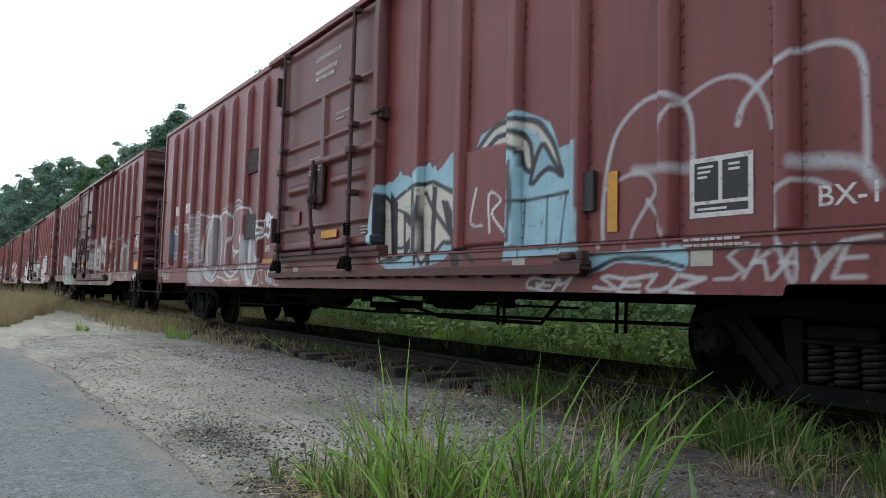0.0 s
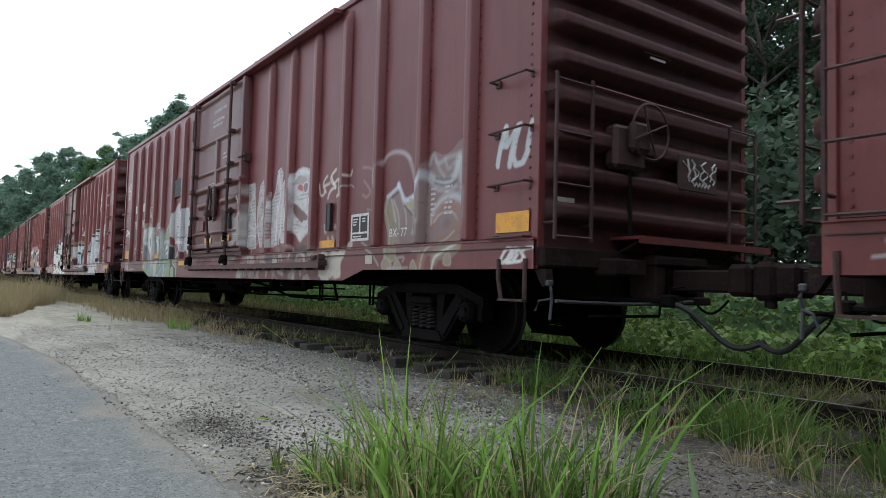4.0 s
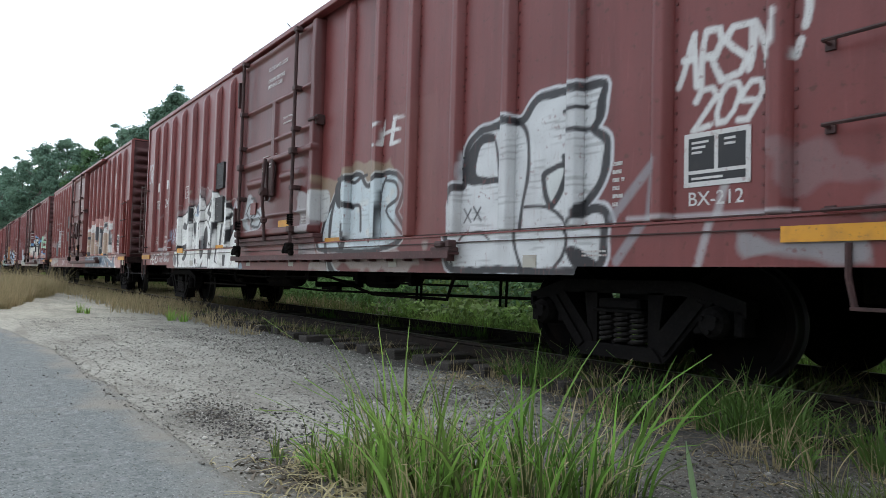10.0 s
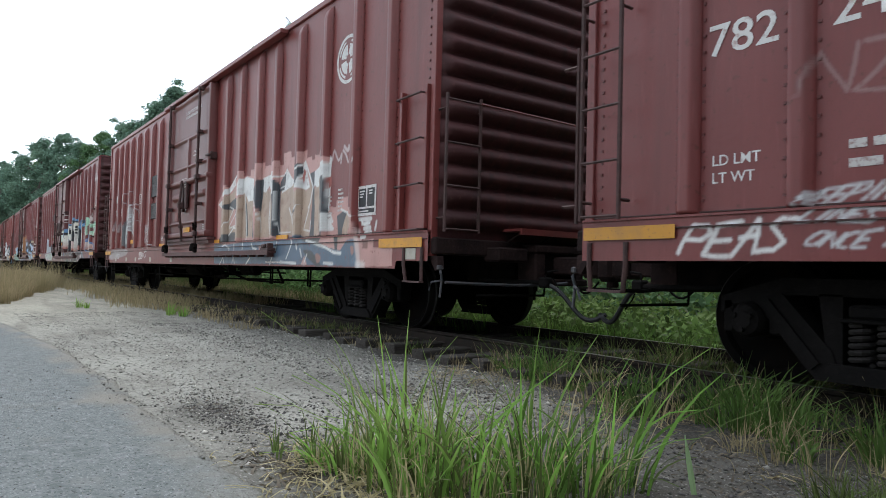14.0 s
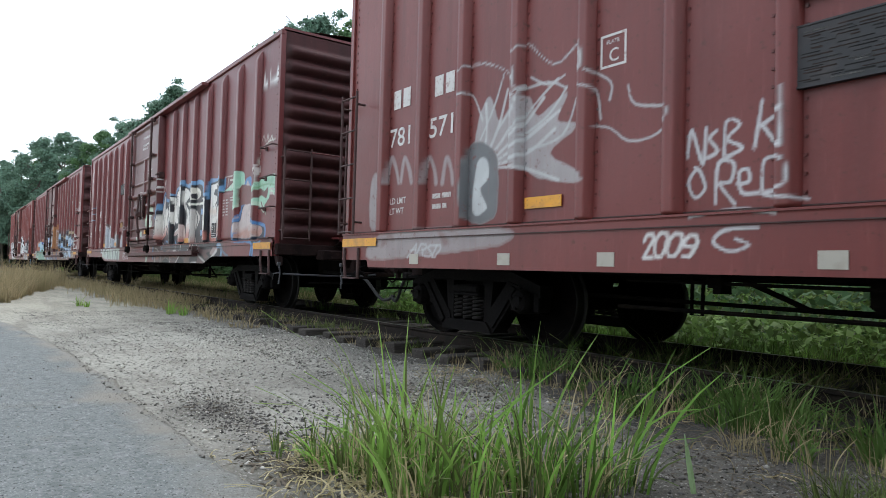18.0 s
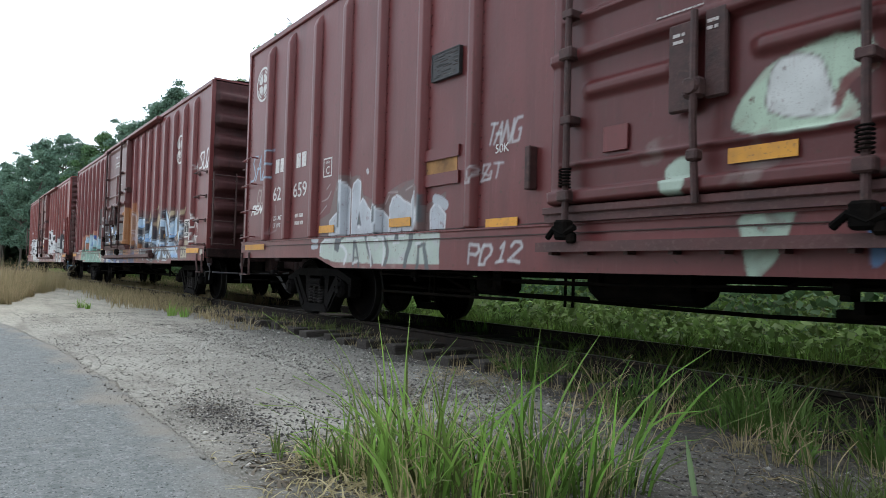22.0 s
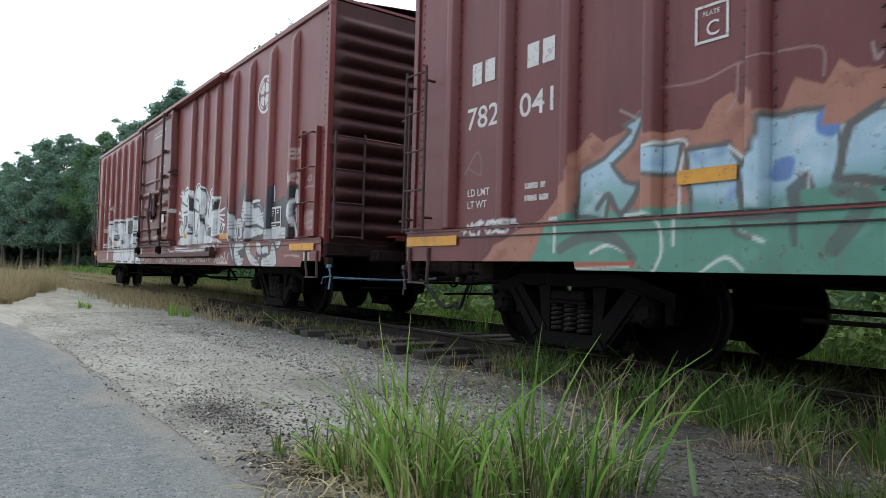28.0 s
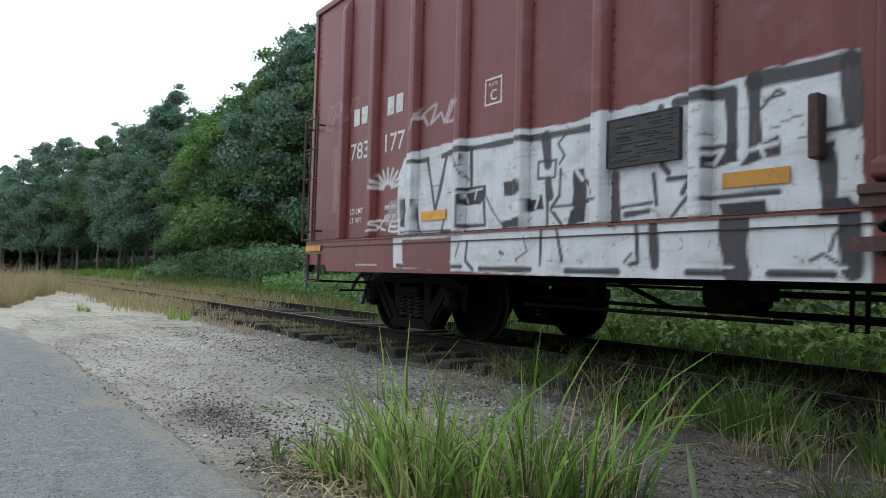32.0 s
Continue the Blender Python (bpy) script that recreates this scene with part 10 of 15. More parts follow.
def traced_f1(s):
    s.shape([(10.49, 1.24), (10.52, 1.92), (11.25, 2.12), (12.32, 2.1), (13.37, 1.99), (13.86, 1.99), (14.52, 2.03), (15.24, 2.02), (15.87, 1.91), (16.29, 1.69), (16.31, 1.24), (16.1, 1.1), (13.56, 1.15)], (0.11, 0.06, 0.06), (0.12, 0.05, 0.05), 0.06, alpha=0.8)
    s.shape([(10.48, 1.28), (10.5, 1.89), (11.17, 2.01), (12.1, 2.01), (12.85, 1.91), (13.5, 1.9), (14.21, 1.88), (14.57, 2.02), (15.19, 1.97), (15.79, 1.81), (16.14, 1.73), (16.29, 1.56), (16.2, 1.2), (16.06, 1.01), (15.34, 0.86), (13.46, 0.81), (11.69, 1.07)], (0.02, 0.024, 0.036), (0.1, 0.06, 0.06), 0.02, smooth=False)
    s.shapes([(10.52, 1.7), (10.5, 1.89), (11.14, 1.89), (11.63, 1.83), (11.11, 1.7), (11.14, 1.36), (10.87, 1.33), (10.83, 1.7)], [(11.1, 1.84), (11.03, 2.09), (11.2, 2.18), (11.45, 2.07), (11.43, 1.85), (11.58, 1.91), (11.61, 2.04), (11.9, 2.04), (11.96, 1.71), (11.96, 1.33), (11.55, 1.24), (11.28, 1.32), (11.21, 1.56)], [(12.0, 1.77), (12.1, 1.97), (12.74, 1.93), (12.77, 1.79), (12.36, 1.68), (12.13, 1.68)], [(11.88, 1.56), (12.3, 1.44), (12.76, 1.63), (12.71, 1.36), (12.16, 1.33)], [(12.86, 1.29), (12.91, 1.5), (13.19, 1.83), (13.5, 1.93), (13.59, 1.8), (13.33, 1.68), (13.35, 1.47), (13.42, 1.27)], [(14.01, 1.46), (14.11, 1.67), (14.19, 1.9), (14.28, 1.79), (14.34, 1.52), (14.3, 1.44)], [(14.33, 1.6), (14.31, 1.76), (14.45, 1.84), (14.63, 1.81), (14.73, 1.7), (14.82, 1.56), (14.93, 1.38), (14.74, 1.38), (14.62, 1.61), (14.44, 1.63)], [(14.62, 2.02), (14.69, 2.05), (14.82, 1.92), (14.97, 1.8), (15.12, 1.71), (15.22, 1.69), (15.2, 1.51), (15.09, 1.43), (14.97, 1.48), (14.79, 1.72)], [(15.06, 2.01), (15.22, 2.03), (15.23, 1.73), (15.11, 1.79)], [(15.32, 1.29), (15.29, 1.53), (15.47, 1.77), (15.7, 1.84), (15.72, 1.43), (15.69, 1.4)], [(13.67, 1.31), (14.13, 1.36), (14.11, 1.24), (13.95, 1.14), (13.77, 1.2)], [(14.17, 1.24), (14.35, 1.31), (14.66, 1.27), (14.67, 1.14), (14.2, 1.16)], [(14.77, 1.19), (15.41, 1.26), (15.83, 1.13), (16.08, 0.95), (16.12, 0.86), (15.6, 0.86), (15.29, 1.05), (14.87, 1.11)], [(15.75, 1.16), (15.98, 1.26), (16.08, 1.47), (16.13, 1.66), (16.23, 1.69), (16.3, 1.54), (16.25, 1.35), (16.13, 1.16), (15.99, 1.04)], [(14.76, 1.24), (15.0, 1.35), (15.06, 1.2)], fill=(0.4, 0.54, 0.68), rim=(0.02, 0.024, 0.036), rw=0.01, low=(0.24, 0.42, 0.68), halo=(0.62, 0.68, 0.72), hw=0.006, smooth=False)
    s.curves([(10.62, 1.84), (11.37, 1.82)], [(11.3, 2.03), (11.36, 1.85), (11.3, 1.55), (11.43, 1.35)], [(11.74, 1.99), (11.82, 1.69), (11.75, 1.37)], [(12.18, 1.92), (12.71, 1.9)], [(12.75, 1.75), (12.59, 1.55), (12.37, 1.5)], [(12.94, 1.41), (13.23, 1.71), (13.51, 1.89)], [(13.05, 1.46), (13.3, 1.68)], [(14.17, 1.61), (14.24, 1.85)], [(14.37, 1.78), (14.58, 1.8), (14.7, 1.7)], [(14.67, 1.58), (14.83, 1.4)], [(14.69, 2.02), (14.83, 1.87), (15.01, 1.53), (15.15, 1.49)], [(15.36, 1.43), (15.57, 1.42), (15.69, 1.45)], [(15.39, 1.55), (15.55, 1.77), (15.67, 1.81)], [(16.18, 1.66), (16.26, 1.52), (16.19, 1.38), (16.02, 1.19)], [(15.45, 1.24), (15.79, 1.11), (16.03, 0.95)], [(13.79, 1.25), (13.92, 1.17), (14.08, 1.27)], [(14.25, 1.21), (14.62, 1.22)], [(15.71, 1.96), (15.7, 1.77)], [(16.0, 1.06), (16.13, 1.21)], colour=(0.68, 0.73, 0.76), w=0.01, alpha=0.9)
    s.curves([(11.21, 1.63), (11.44, 1.55), (11.36, 1.42)], [(12.05, 1.64), (12.15, 1.38), (12.46, 1.37)], [(13.03, 1.34), (13.35, 1.44)], [(14.81, 1.67), (14.95, 1.41)], [(15.28, 1.67), (15.28, 1.29)], [(13.51, 1.86), (13.55, 1.32)], [(14.36, 1.63), (14.44, 1.59), (14.59, 1.61)], [(14.86, 1.36), (14.86, 1.21)], [(15.4, 1.33), (15.66, 1.23)], [(11.55, 1.71), (11.67, 1.34)], colour=(0.02, 0.024, 0.036), w=0.013)
    s.shapes([(13.73, 1.73), (13.84, 1.91), (13.96, 2.02), (14.1, 1.89), (13.99, 1.71), (13.9, 1.55)], [(13.24, 2.09), (13.36, 2.21), (13.5, 2.12), (13.37, 2.04)], [(13.76, 2.1), (13.93, 2.23), (13.98, 2.15), (13.88, 2.07)], [(12.92, 1.79), (13.05, 2.1), (13.13, 1.95), (12.99, 1.79)], [(14.31, 1.92), (14.38, 2.07), (14.46, 1.94), (14.37, 1.9)], [(14.82, 2.04), (15.01, 1.94), (14.99, 1.89), (14.87, 1.96)], [(15.25, 1.75), (15.29, 1.89), (15.5, 2.02), (15.52, 1.91), (15.38, 1.81)], [(15.68, 1.25), (15.75, 1.47), (15.92, 1.55), (16.01, 1.51), (15.93, 1.35), (15.78, 1.28)], [(15.89, 1.87), (15.89, 2.02), (15.98, 2.05), (16.0, 1.94), (15.97, 1.84)], [(16.18, 1.83), (16.24, 1.94), (16.37, 2.03), (16.42, 2.0), (16.35, 1.9), (16.25, 1.82)], [(13.37, 1.18), (13.35, 1.44), (13.44, 1.45), (13.46, 1.18)], [(12.45, 1.94), (12.53, 2.11), (12.69, 1.97)], [(15.92, 1.59), (16.0, 1.64), (16.12, 1.6), (16.04, 1.56)], fill=(0.46, 0.38, 0.25), rim=(0.16, 0.1, 0.08), rw=0.008, smooth=False)
    s.curve([(16.07, 1.74), (16.16, 1.68), (16.15, 1.53), (16.08, 1.41)], (0.015, 0.014, 0.018), 0.04)
    s.curve([(15.58, 1.28), (15.62, 1.32)], (0.36, 0.2, 0.18), 0.03)
    s.curve([(16.22, 1.16), (16.25, 1.24)], (0.36, 0.2, 0.18), 0.025)
    s.shapes([(13.52, 0.81), (13.68, 1.15), (13.86, 1.11), (13.82, 0.92), (13.71, 0.79)], [(13.93, 1.0), (14.26, 1.08), (14.26, 0.97), (14.05, 0.92)], [(14.16, 0.87), (14.37, 1.07), (14.62, 1.12), (14.58, 0.94), (14.38, 0.79)], [(14.7, 1.07), (14.97, 0.94), (15.13, 1.06), (15.14, 0.84), (14.76, 0.86)], fill=(0.4, 0.54, 0.68), rim=(0.02, 0.024, 0.036), rw=0.014, halo=(0.62, 0.68, 0.72), hw=0.006, low=(0.5, 0.54, 0.56), smooth=False)
    s.curves([(12.69, 1.18), (12.91, 1.11)], [(11.9, 1.12), (12.18, 1.03)], [(12.33, 1.12), (12.53, 0.93), (12.72, 0.81)], [(13.13, 0.84), (13.33, 0.81)], [(12.64, 0.93), (12.73, 0.81)], [(14.69, 0.81), (15.12, 0.81)], [(15.17, 1.1), (15.47, 0.91)], colour=(0.5, 0.55, 0.58), w=0.014, alpha=0.85)
    s.curves([(14.15, 1.11), (14.19, 1.09)], [(14.36, 1.15), (14.4, 1.14)], [(15.25, 0.93), (15.29, 0.92)], [(15.32, 0.9), (15.35, 0.88)], [(13.03, 1.24), (13.09, 1.22)], colour=(0.66, 0.66, 0.64), w=0.02)
    s.shape([(16.3, 0.86), (16.33, 1.15), (16.38, 1.27), (16.68, 1.26), (16.81, 1.06), (16.8, 0.86)], (0.4, 0.36, 0.26), (0.14, 0.1, 0.09), 0.012, mottle=(0.25, 0.2, 0.15), smooth=False)
    s.curves([(16.37, 0.93), (16.37, 1.05), (16.47, 1.07), (16.49, 0.94), (16.39, 0.92)], [(16.52, 0.98), (16.57, 1.07), (16.65, 1.04)], [(16.61, 0.96), (16.64, 1.0), (16.7, 0.98), (16.67, 0.93)], colour=(0.08, 0.06, 0.06), w=0.016)
    s.curves([(16.93, 1.87), (16.83, 1.82), (16.8, 1.66), (16.85, 1.57), (16.99, 1.59)], [(17.02, 1.84), (17.07, 1.74), (17.01, 1.66), (17.03, 1.52), (17.15, 1.58), (17.11, 1.72), (17.04, 1.7)], [(17.11, 1.54), (17.21, 1.7), (17.28, 1.52)], [(17.28, 1.72), (17.31, 1.54), (17.32, 1.38)], [(16.82, 1.44), (16.78, 1.22), (17.09, 1.22)], [(16.8, 1.34), (16.9, 1.33)], [(16.9, 1.23), (16.95, 1.41), (17.0, 1.24), (17.05, 1.4)], [(17.09, 1.22), (17.12, 1.37), (17.19, 1.19), (17.22, 1.34)], [(17.22, 1.32), (17.34, 1.33)], [(17.27, 1.32), (17.26, 1.14)], colour=WHITE, w=0.016, alpha=0.9)


def traced_f2(s):
    s.shape([(7.88, 1.42), (7.82, 2.21), (8.59, 2.14), (8.63, 1.56), (9.06, 1.47), (9.14, 1.8), (9.51, 1.89), (9.51, 1.25), (7.95, 1.38)], (0.03, 0.03, 0.035), (0.05, 0.045, 0.05), 0.02, alpha=0.85)
    s.shape([(7.92, 1.66), (7.92, 2.08), (8.1, 2.11), (8.38, 2.09), (8.44, 1.61), (8.11, 1.62)], (0.64, 0.66, 0.68), (0.64, 0.66, 0.68), 0.006, smooth=False)
    s.curves([(8.02, 2.11), (8.16, 2.01), (8.35, 1.85)], [(7.94, 1.99), (8.1, 1.88), (8.31, 1.83)], [(7.94, 1.74), (8.08, 1.69), (8.23, 1.73)], [(8.19, 1.64), (8.22, 1.83), (8.35, 1.72)], colour=(0.05, 0.26, 0.6), w=0.026, blur=0.025)
    s.shapes([(7.93, 1.43), (7.94, 1.54), (8.31, 1.54), (8.43, 1.43), (8.11, 1.4)], [(8.85, 1.52), (8.88, 1.76), (9.0, 1.71), (9.04, 1.49)], fill=(0.6, 0.62, 0.64), rim=INK, rw=0.01, mottle=(0.06, 0.24, 0.5))
    s.shape([(9.17, 1.71), (9.43, 1.86), (9.47, 1.66), (9.25, 1.61)], (0.62, 0.64, 0.66), INK, 0.01, mottle=(0.06, 0.24, 0.5))
    s.shape([(9.17, 1.42), (9.28, 1.55), (9.51, 1.53), (9.51, 1.37)], (0.55, 0.6, 0.64), INK, 0.01, mottle=(0.06, 0.24, 0.5))
    s.curves([(8.45, 1.94), (8.46, 1.89)], [(8.94, 1.69), (8.95, 1.65)], [(8.82, 1.67), (8.83, 1.62)], [(8.21, 1.22), (8.22, 1.17)], [(8.51, 1.22), (8.52, 1.17)], [(8.25, 1.44), (8.26, 1.39)], [(9.33, 1.32), (9.34, 1.28)], [(7.97, 2.32), (7.98, 2.27)], [(8.2, 2.28), (8.21, 2.23)], colour=WHITE, w=0.025, alpha=0.85, blur=0.03)
    s.curve([(8.29, 1.36), (8.53, 1.12), (8.63, 0.76)], (0.36, 0.16, 0.04), 0.028, alpha=0.85)
    s.curve([(9.35, 1.27), (9.39, 1.1), (9.51, 1.01)], WHITE, 0.03, alpha=0.8, blur=0.03)
    s.shape([(7.6, 0.87), (7.87, 0.87), (8.39, 0.83), (8.78, 0.73), (7.69, 0.75)], (0.5, 0.52, 0.54), (0.5, 0.52, 0.54), 0.01, alpha=0.85)
    s.shape([(9.04, 0.74), (9.21, 0.79), (9.51, 0.8), (9.51, 0.72)], (0.5, 0.52, 0.54), (0.5, 0.52, 0.54), 0.01, alpha=0.7)
    s.curve([(7.28, 1.97), (7.14, 1.84), (7.07, 1.48), (7.25, 1.11), (7.4, 1.33)], (0.52, 0.52, 0.53), 0.03, alpha=0.75, blur=0.05)
    s.shape([(2.40, 1.48), (2.48, 1.72), (2.65, 1.87), (2.78, 1.77), (2.98, 1.83), (3.13, 1.97), (3.22, 1.76), (3.40, 1.76), (3.67, 1.74), (3.76, 1.90), (3.89, 1.95), (3.95, 1.84), (4.04, 1.95), (4.09, 1.78), (4.22, 1.78), (4.32, 1.96), (4.48, 1.87), (4.58, 2.02), (4.68, 1.92), (4.83, 1.83), (4.94, 1.83), (4.99, 1.75), (5.11, 1.82), (5.13, 1.96), (5.21, 2.00), (5.29, 1.83), (5.37, 1.89), (5.40, 0.76), (1.25, 0.71), (1.52, 0.95), (2.08, 1.18)], (0.36, 0.16, 0.11), (0.36, 0.16, 0.11), 0.006, smooth=False, mottle=(0.25, 0.09, 0.065))
    s.shape([(1.96, 0.72), (2.10, 0.94), (2.23, 1.17), (2.55, 1.22), (3.12, 1.20), (3.69, 1.21), (5.38, 1.19), (5.39, 0.73), (2.98, 0.73)], (0.1, 0.27, 0.2), (0.1, 0.27, 0.2), 0.006, smooth=False, mottle=(0.13, 0.32, 0.25))
    s.shape([(2.54, 1.55), (2.79, 1.64), (3.04, 1.82), (2.98, 1.87), (3.17, 1.95), (3.07, 1.71), (2.87, 1.57), (3.00, 1.43), (3.15, 1.39), (2.97, 1.17), (2.84, 1.30), (2.81, 1.15), (2.50, 1.19)], (0.36, 0.52, 0.62), (0.1, 0.105, 0.1), 0.014, smooth=False, low=(0.2, 0.38, 0.36), mottle=(0.52, 0.62, 0.68))
    s.curve([(2.72, 1.24), (2.84, 1.34), (2.95, 1.19), (3.08, 1.28), (3.13, 1.41)], (0.1, 0.105, 0.1), 0.026)
    s.shape([(3.15, 1.68), (3.50, 1.67), (3.46, 1.44), (3.19, 1.47)], (0.36, 0.52, 0.62), (0.1, 0.105, 0.1), 0.012, smooth=False, mottle=(0.2, 0.34, 0.55))
    s.curve([(3.18, 1.67), (3.53, 1.68), (3.49, 1.47), (3.49, 0.93)], (0.62, 0.66, 0.64), 0.011)
    s.shape([(3.54, 1.61), (3.87, 1.61), (3.99, 1.42), (3.94, 1.29), (3.97, 1.10), (3.59, 1.14)], (0.36, 0.52, 0.62), (0.1, 0.105, 0.1), 0.014, smooth=False, low=(0.16, 0.34, 0.32), mottle=(0.13, 0.24, 0.48))
    s.curve([(3.87, 1.59), (4.00, 1.46), (4.05, 1.30)], (0.62, 0.66, 0.64), 0.01)
    s.shape([(3.93, 1.43), (4.06, 1.55), (4.12, 1.75), (4.59, 1.74), (4.59, 1.54), (4.64, 1.32), (4.74, 1.13), (4.50, 1.10), (4.39, 1.34), (4.34, 1.09), (4.00, 1.10)], (0.36, 0.52, 0.62), (0.1, 0.105, 0.1), 0.016, smooth=False, low=(0.16, 0.34, 0.32), mottle=(0.5, 0.6, 0.68))
    s.shape([(4.46, 1.72), (4.58, 1.72), (4.55, 1.56), (4.44, 1.61)], (0.1, 0.2, 0.46), (0.1, 0.2, 0.46), 0.006, alpha=0.85)
    s.shape([(4.20, 1.45), (4.31, 1.46), (4.28, 1.33), (4.17, 1.34)], (0.1, 0.2, 0.46), (0.1, 0.2, 0.46), 0.006, alpha=0.7)
    s.curves([(4.39, 1.39), (4.39, 1.08), (4.41, 0.91)], [(4.59, 1.73), (4.62, 1.41), (4.72, 1.17), (4.83, 1.09), (4.75, 0.95)], colour=(0.62, 0.66, 0.64), w=0.011)
    s.shape([(4.26, 1.27), (4.39, 1.37), (4.39, 1.00), (4.53, 0.91), (4.34, 0.91)], (0.09, 0.12, 0.12), (0.09, 0.12, 0.12), 0.006, smooth=False, alpha=0.8)
    s.shape([(4.65, 1.49), (4.74, 1.58), (4.85, 1.63), (4.79, 1.35), (4.86, 1.19), (4.77, 1.21)], (0.1, 0.105, 0.1), (0.1, 0.105, 0.1), 0.006, alpha=0.75)
    s.shape([(4.74, 1.48), (4.85, 1.71), (5.09, 1.71), (5.26, 1.50), (5.38, 1.59), (5.39, 1.25), (5.10, 1.25), (4.88, 1.23)], (0.36, 0.52, 0.62), (0.1, 0.105, 0.1), 0.016, smooth=False, low=(0.22, 0.42, 0.42), mottle=(0.56, 0.66, 0.72))
    s.shape([(4.92, 1.70), (5.09, 1.70), (5.12, 1.57), (4.94, 1.56)], (0.04, 0.11, 0.34), (0.04, 0.11, 0.34), 0.006, smooth=False)
    s.curves([(5.10, 1.64), (5.25, 1.51), (5.38, 1.59)], [(5.10, 1.29), (5.38, 1.25)], colour=(0.62, 0.66, 0.64), w=0.011)
    s.curve([(5.16, 1.24), (5.20, 1.09), (5.26, 1.05), (5.06, 0.90), (4.91, 0.75)], (0.62, 0.66, 0.64), 0.01)
    s.curves([(4.82, 1.10), (4.91, 1.06), (4.77, 0.91)], [(5.26, 1.20), (5.38, 1.12), (5.23, 0.90), (5.06, 0.75)], colour=(0.1, 0.105, 0.1), w=0.035, alpha=0.7)
    s.curve([(2.18, 1.18), (2.30, 1.16), (2.31, 0.89)], (0.62, 0.66, 0.64), 0.011)
    s.curve([(2.72, 0.88), (2.90, 0.94), (3.06, 0.88)], (0.62, 0.66, 0.64), 0.012)
    s.curve([(2.38, 0.91), (2.56, 0.99), (2.81, 1.02), (3.01, 0.95), (3.13, 0.84)], (0.1, 0.105, 0.1), 0.045, alpha=0.8)
    s.curves([(3.01, 1.17), (3.23, 1.17), (3.36, 1.08), (3.39, 0.88), (3.32, 0.74)], [(3.99, 1.01), (4.15, 0.94)], colour=(0.62, 0.66, 0.64), w=0.011)
    s.curve([(3.94, 1.10), (3.96, 1.01), (4.06, 0.97)], (0.1, 0.105, 0.1), 0.02, alpha=0.8)
    s.curves([(3.70, 0.73), (3.89, 0.84), (4.01, 0.76)], [(4.60, 1.01), (4.64, 0.99), (4.63, 0.85), (4.50, 0.74)], colour=(0.62, 0.66, 0.64), w=0.01)
    s.curve([(4.98, 0.79), (5.08, 0.82), (5.13, 0.74)], (0.36, 0.16, 0.11), 0.03)
    s.curve([(2.48, 0.77), (3.13, 0.79)], (0.36, 0.1, 0.06), 0.03)
    s.curve([(2.52, 0.75), (3.10, 0.77)], (0.62, 0.66, 0.64), 0.008, alpha=0.7)
    s.curve([(3.35, 2.10), (3.66, 2.08), (3.92, 2.14), (4.09, 2.14), (4.26, 2.15), (4.47, 2.11), (4.48, 1.94)], (0.36, 0.22, 0.2), 0.008, alpha=0.8)
    s.curve([(3.93, 2.13), (3.92, 1.92), (3.86, 1.83)], (0.36, 0.22, 0.2), 0.01, alpha=0.8)
    s.curve([(2.94, 2.00), (3.14, 1.89)], (0.4, 0.36, 0.34), 0.01, alpha=0.7)
    s.curve([(4.75, 2.07), (4.77, 1.97), (4.80, 2.00)], (0.36, 0.3, 0.28), 0.01, alpha=0.7)
    s.curve([(1.13, 1.17), (1.24, 1.21), (1.20, 1.12), (1.45, 1.19), (1.59, 1.12), (1.48, 1.08), (1.70, 1.17), (1.83, 1.12)], (0.62, 0.66, 0.64), 0.012, alpha=0.85)
    s.curve([(0.95, 1.69), (1.16, 1.90), (1.22, 1.67), (1.01, 1.75)], (0.3, 0.2, 0.19), 0.01, alpha=0.5)
    s.shape([(4.47, 1.64), (4.55, 1.94), (4.81, 1.92), (5.09, 1.82), (5.28, 1.95), (5.41, 1.87), (5.50, 1.83), (5.63, 1.91), (5.72, 1.84), (5.76, 1.63), (5.41, 1.66), (5.07, 1.42), (4.82, 1.62)], (0.36, 0.16, 0.11), (0.36, 0.16, 0.11), 0.006, smooth=False, mottle=(0.25, 0.09, 0.065))
    s.shape([(4.36, 1.26), (6.55, 1.16), (6.55, 0.74), (4.38, 0.72)], (0.1, 0.27, 0.2), (0.1, 0.27, 0.2), 0.006, smooth=False, mottle=(0.13, 0.32, 0.25))
    s.shape([(4.56, 1.31), (4.63, 1.62), (4.82, 1.71), (5.06, 1.51), (5.41, 1.73), (5.72, 1.37), (5.75, 1.66), (5.98, 1.59), (6.03, 1.43), (6.09, 1.42), (6.10, 1.18), (5.42, 1.19)], (0.36, 0.52, 0.62), (0.1, 0.105, 0.1), 0.02, smooth=False, low=(0.2, 0.4, 0.4), mottle=(0.56, 0.66, 0.72))
    s.shape([(4.84, 1.70), (5.04, 1.69), (5.03, 1.54)], (0.04, 0.11, 0.34), (0.04, 0.11, 0.34), 0.006, smooth=False, alpha=0.9)
    s.shape([(5.50, 1.49), (5.61, 1.50), (5.58, 1.37), (5.47, 1.38)], (0.1, 0.2, 0.46), (0.1, 0.2, 0.46), 0.006, alpha=0.6)
    s.shape([(6.03, 1.02), (6.18, 1.08), (6.20, 0.89), (6.08, 0.90)], (0.36, 0.16, 0.11), (0.36, 0.16, 0.11), 0.006, smooth=False)
    s.curve([(4.56, 1.25), (4.74, 1.16), (4.57, 0.89)], (0.1, 0.105, 0.1), 0.05, alpha=0.7)
    s.curves([(5.23, 1.20), (5.42, 1.07), (5.04, 0.75)], [(5.75, 1.10), (5.91, 1.13), (6.05, 0.88)], colour=(0.1, 0.105, 0.1), w=0.06, alpha=0.7)
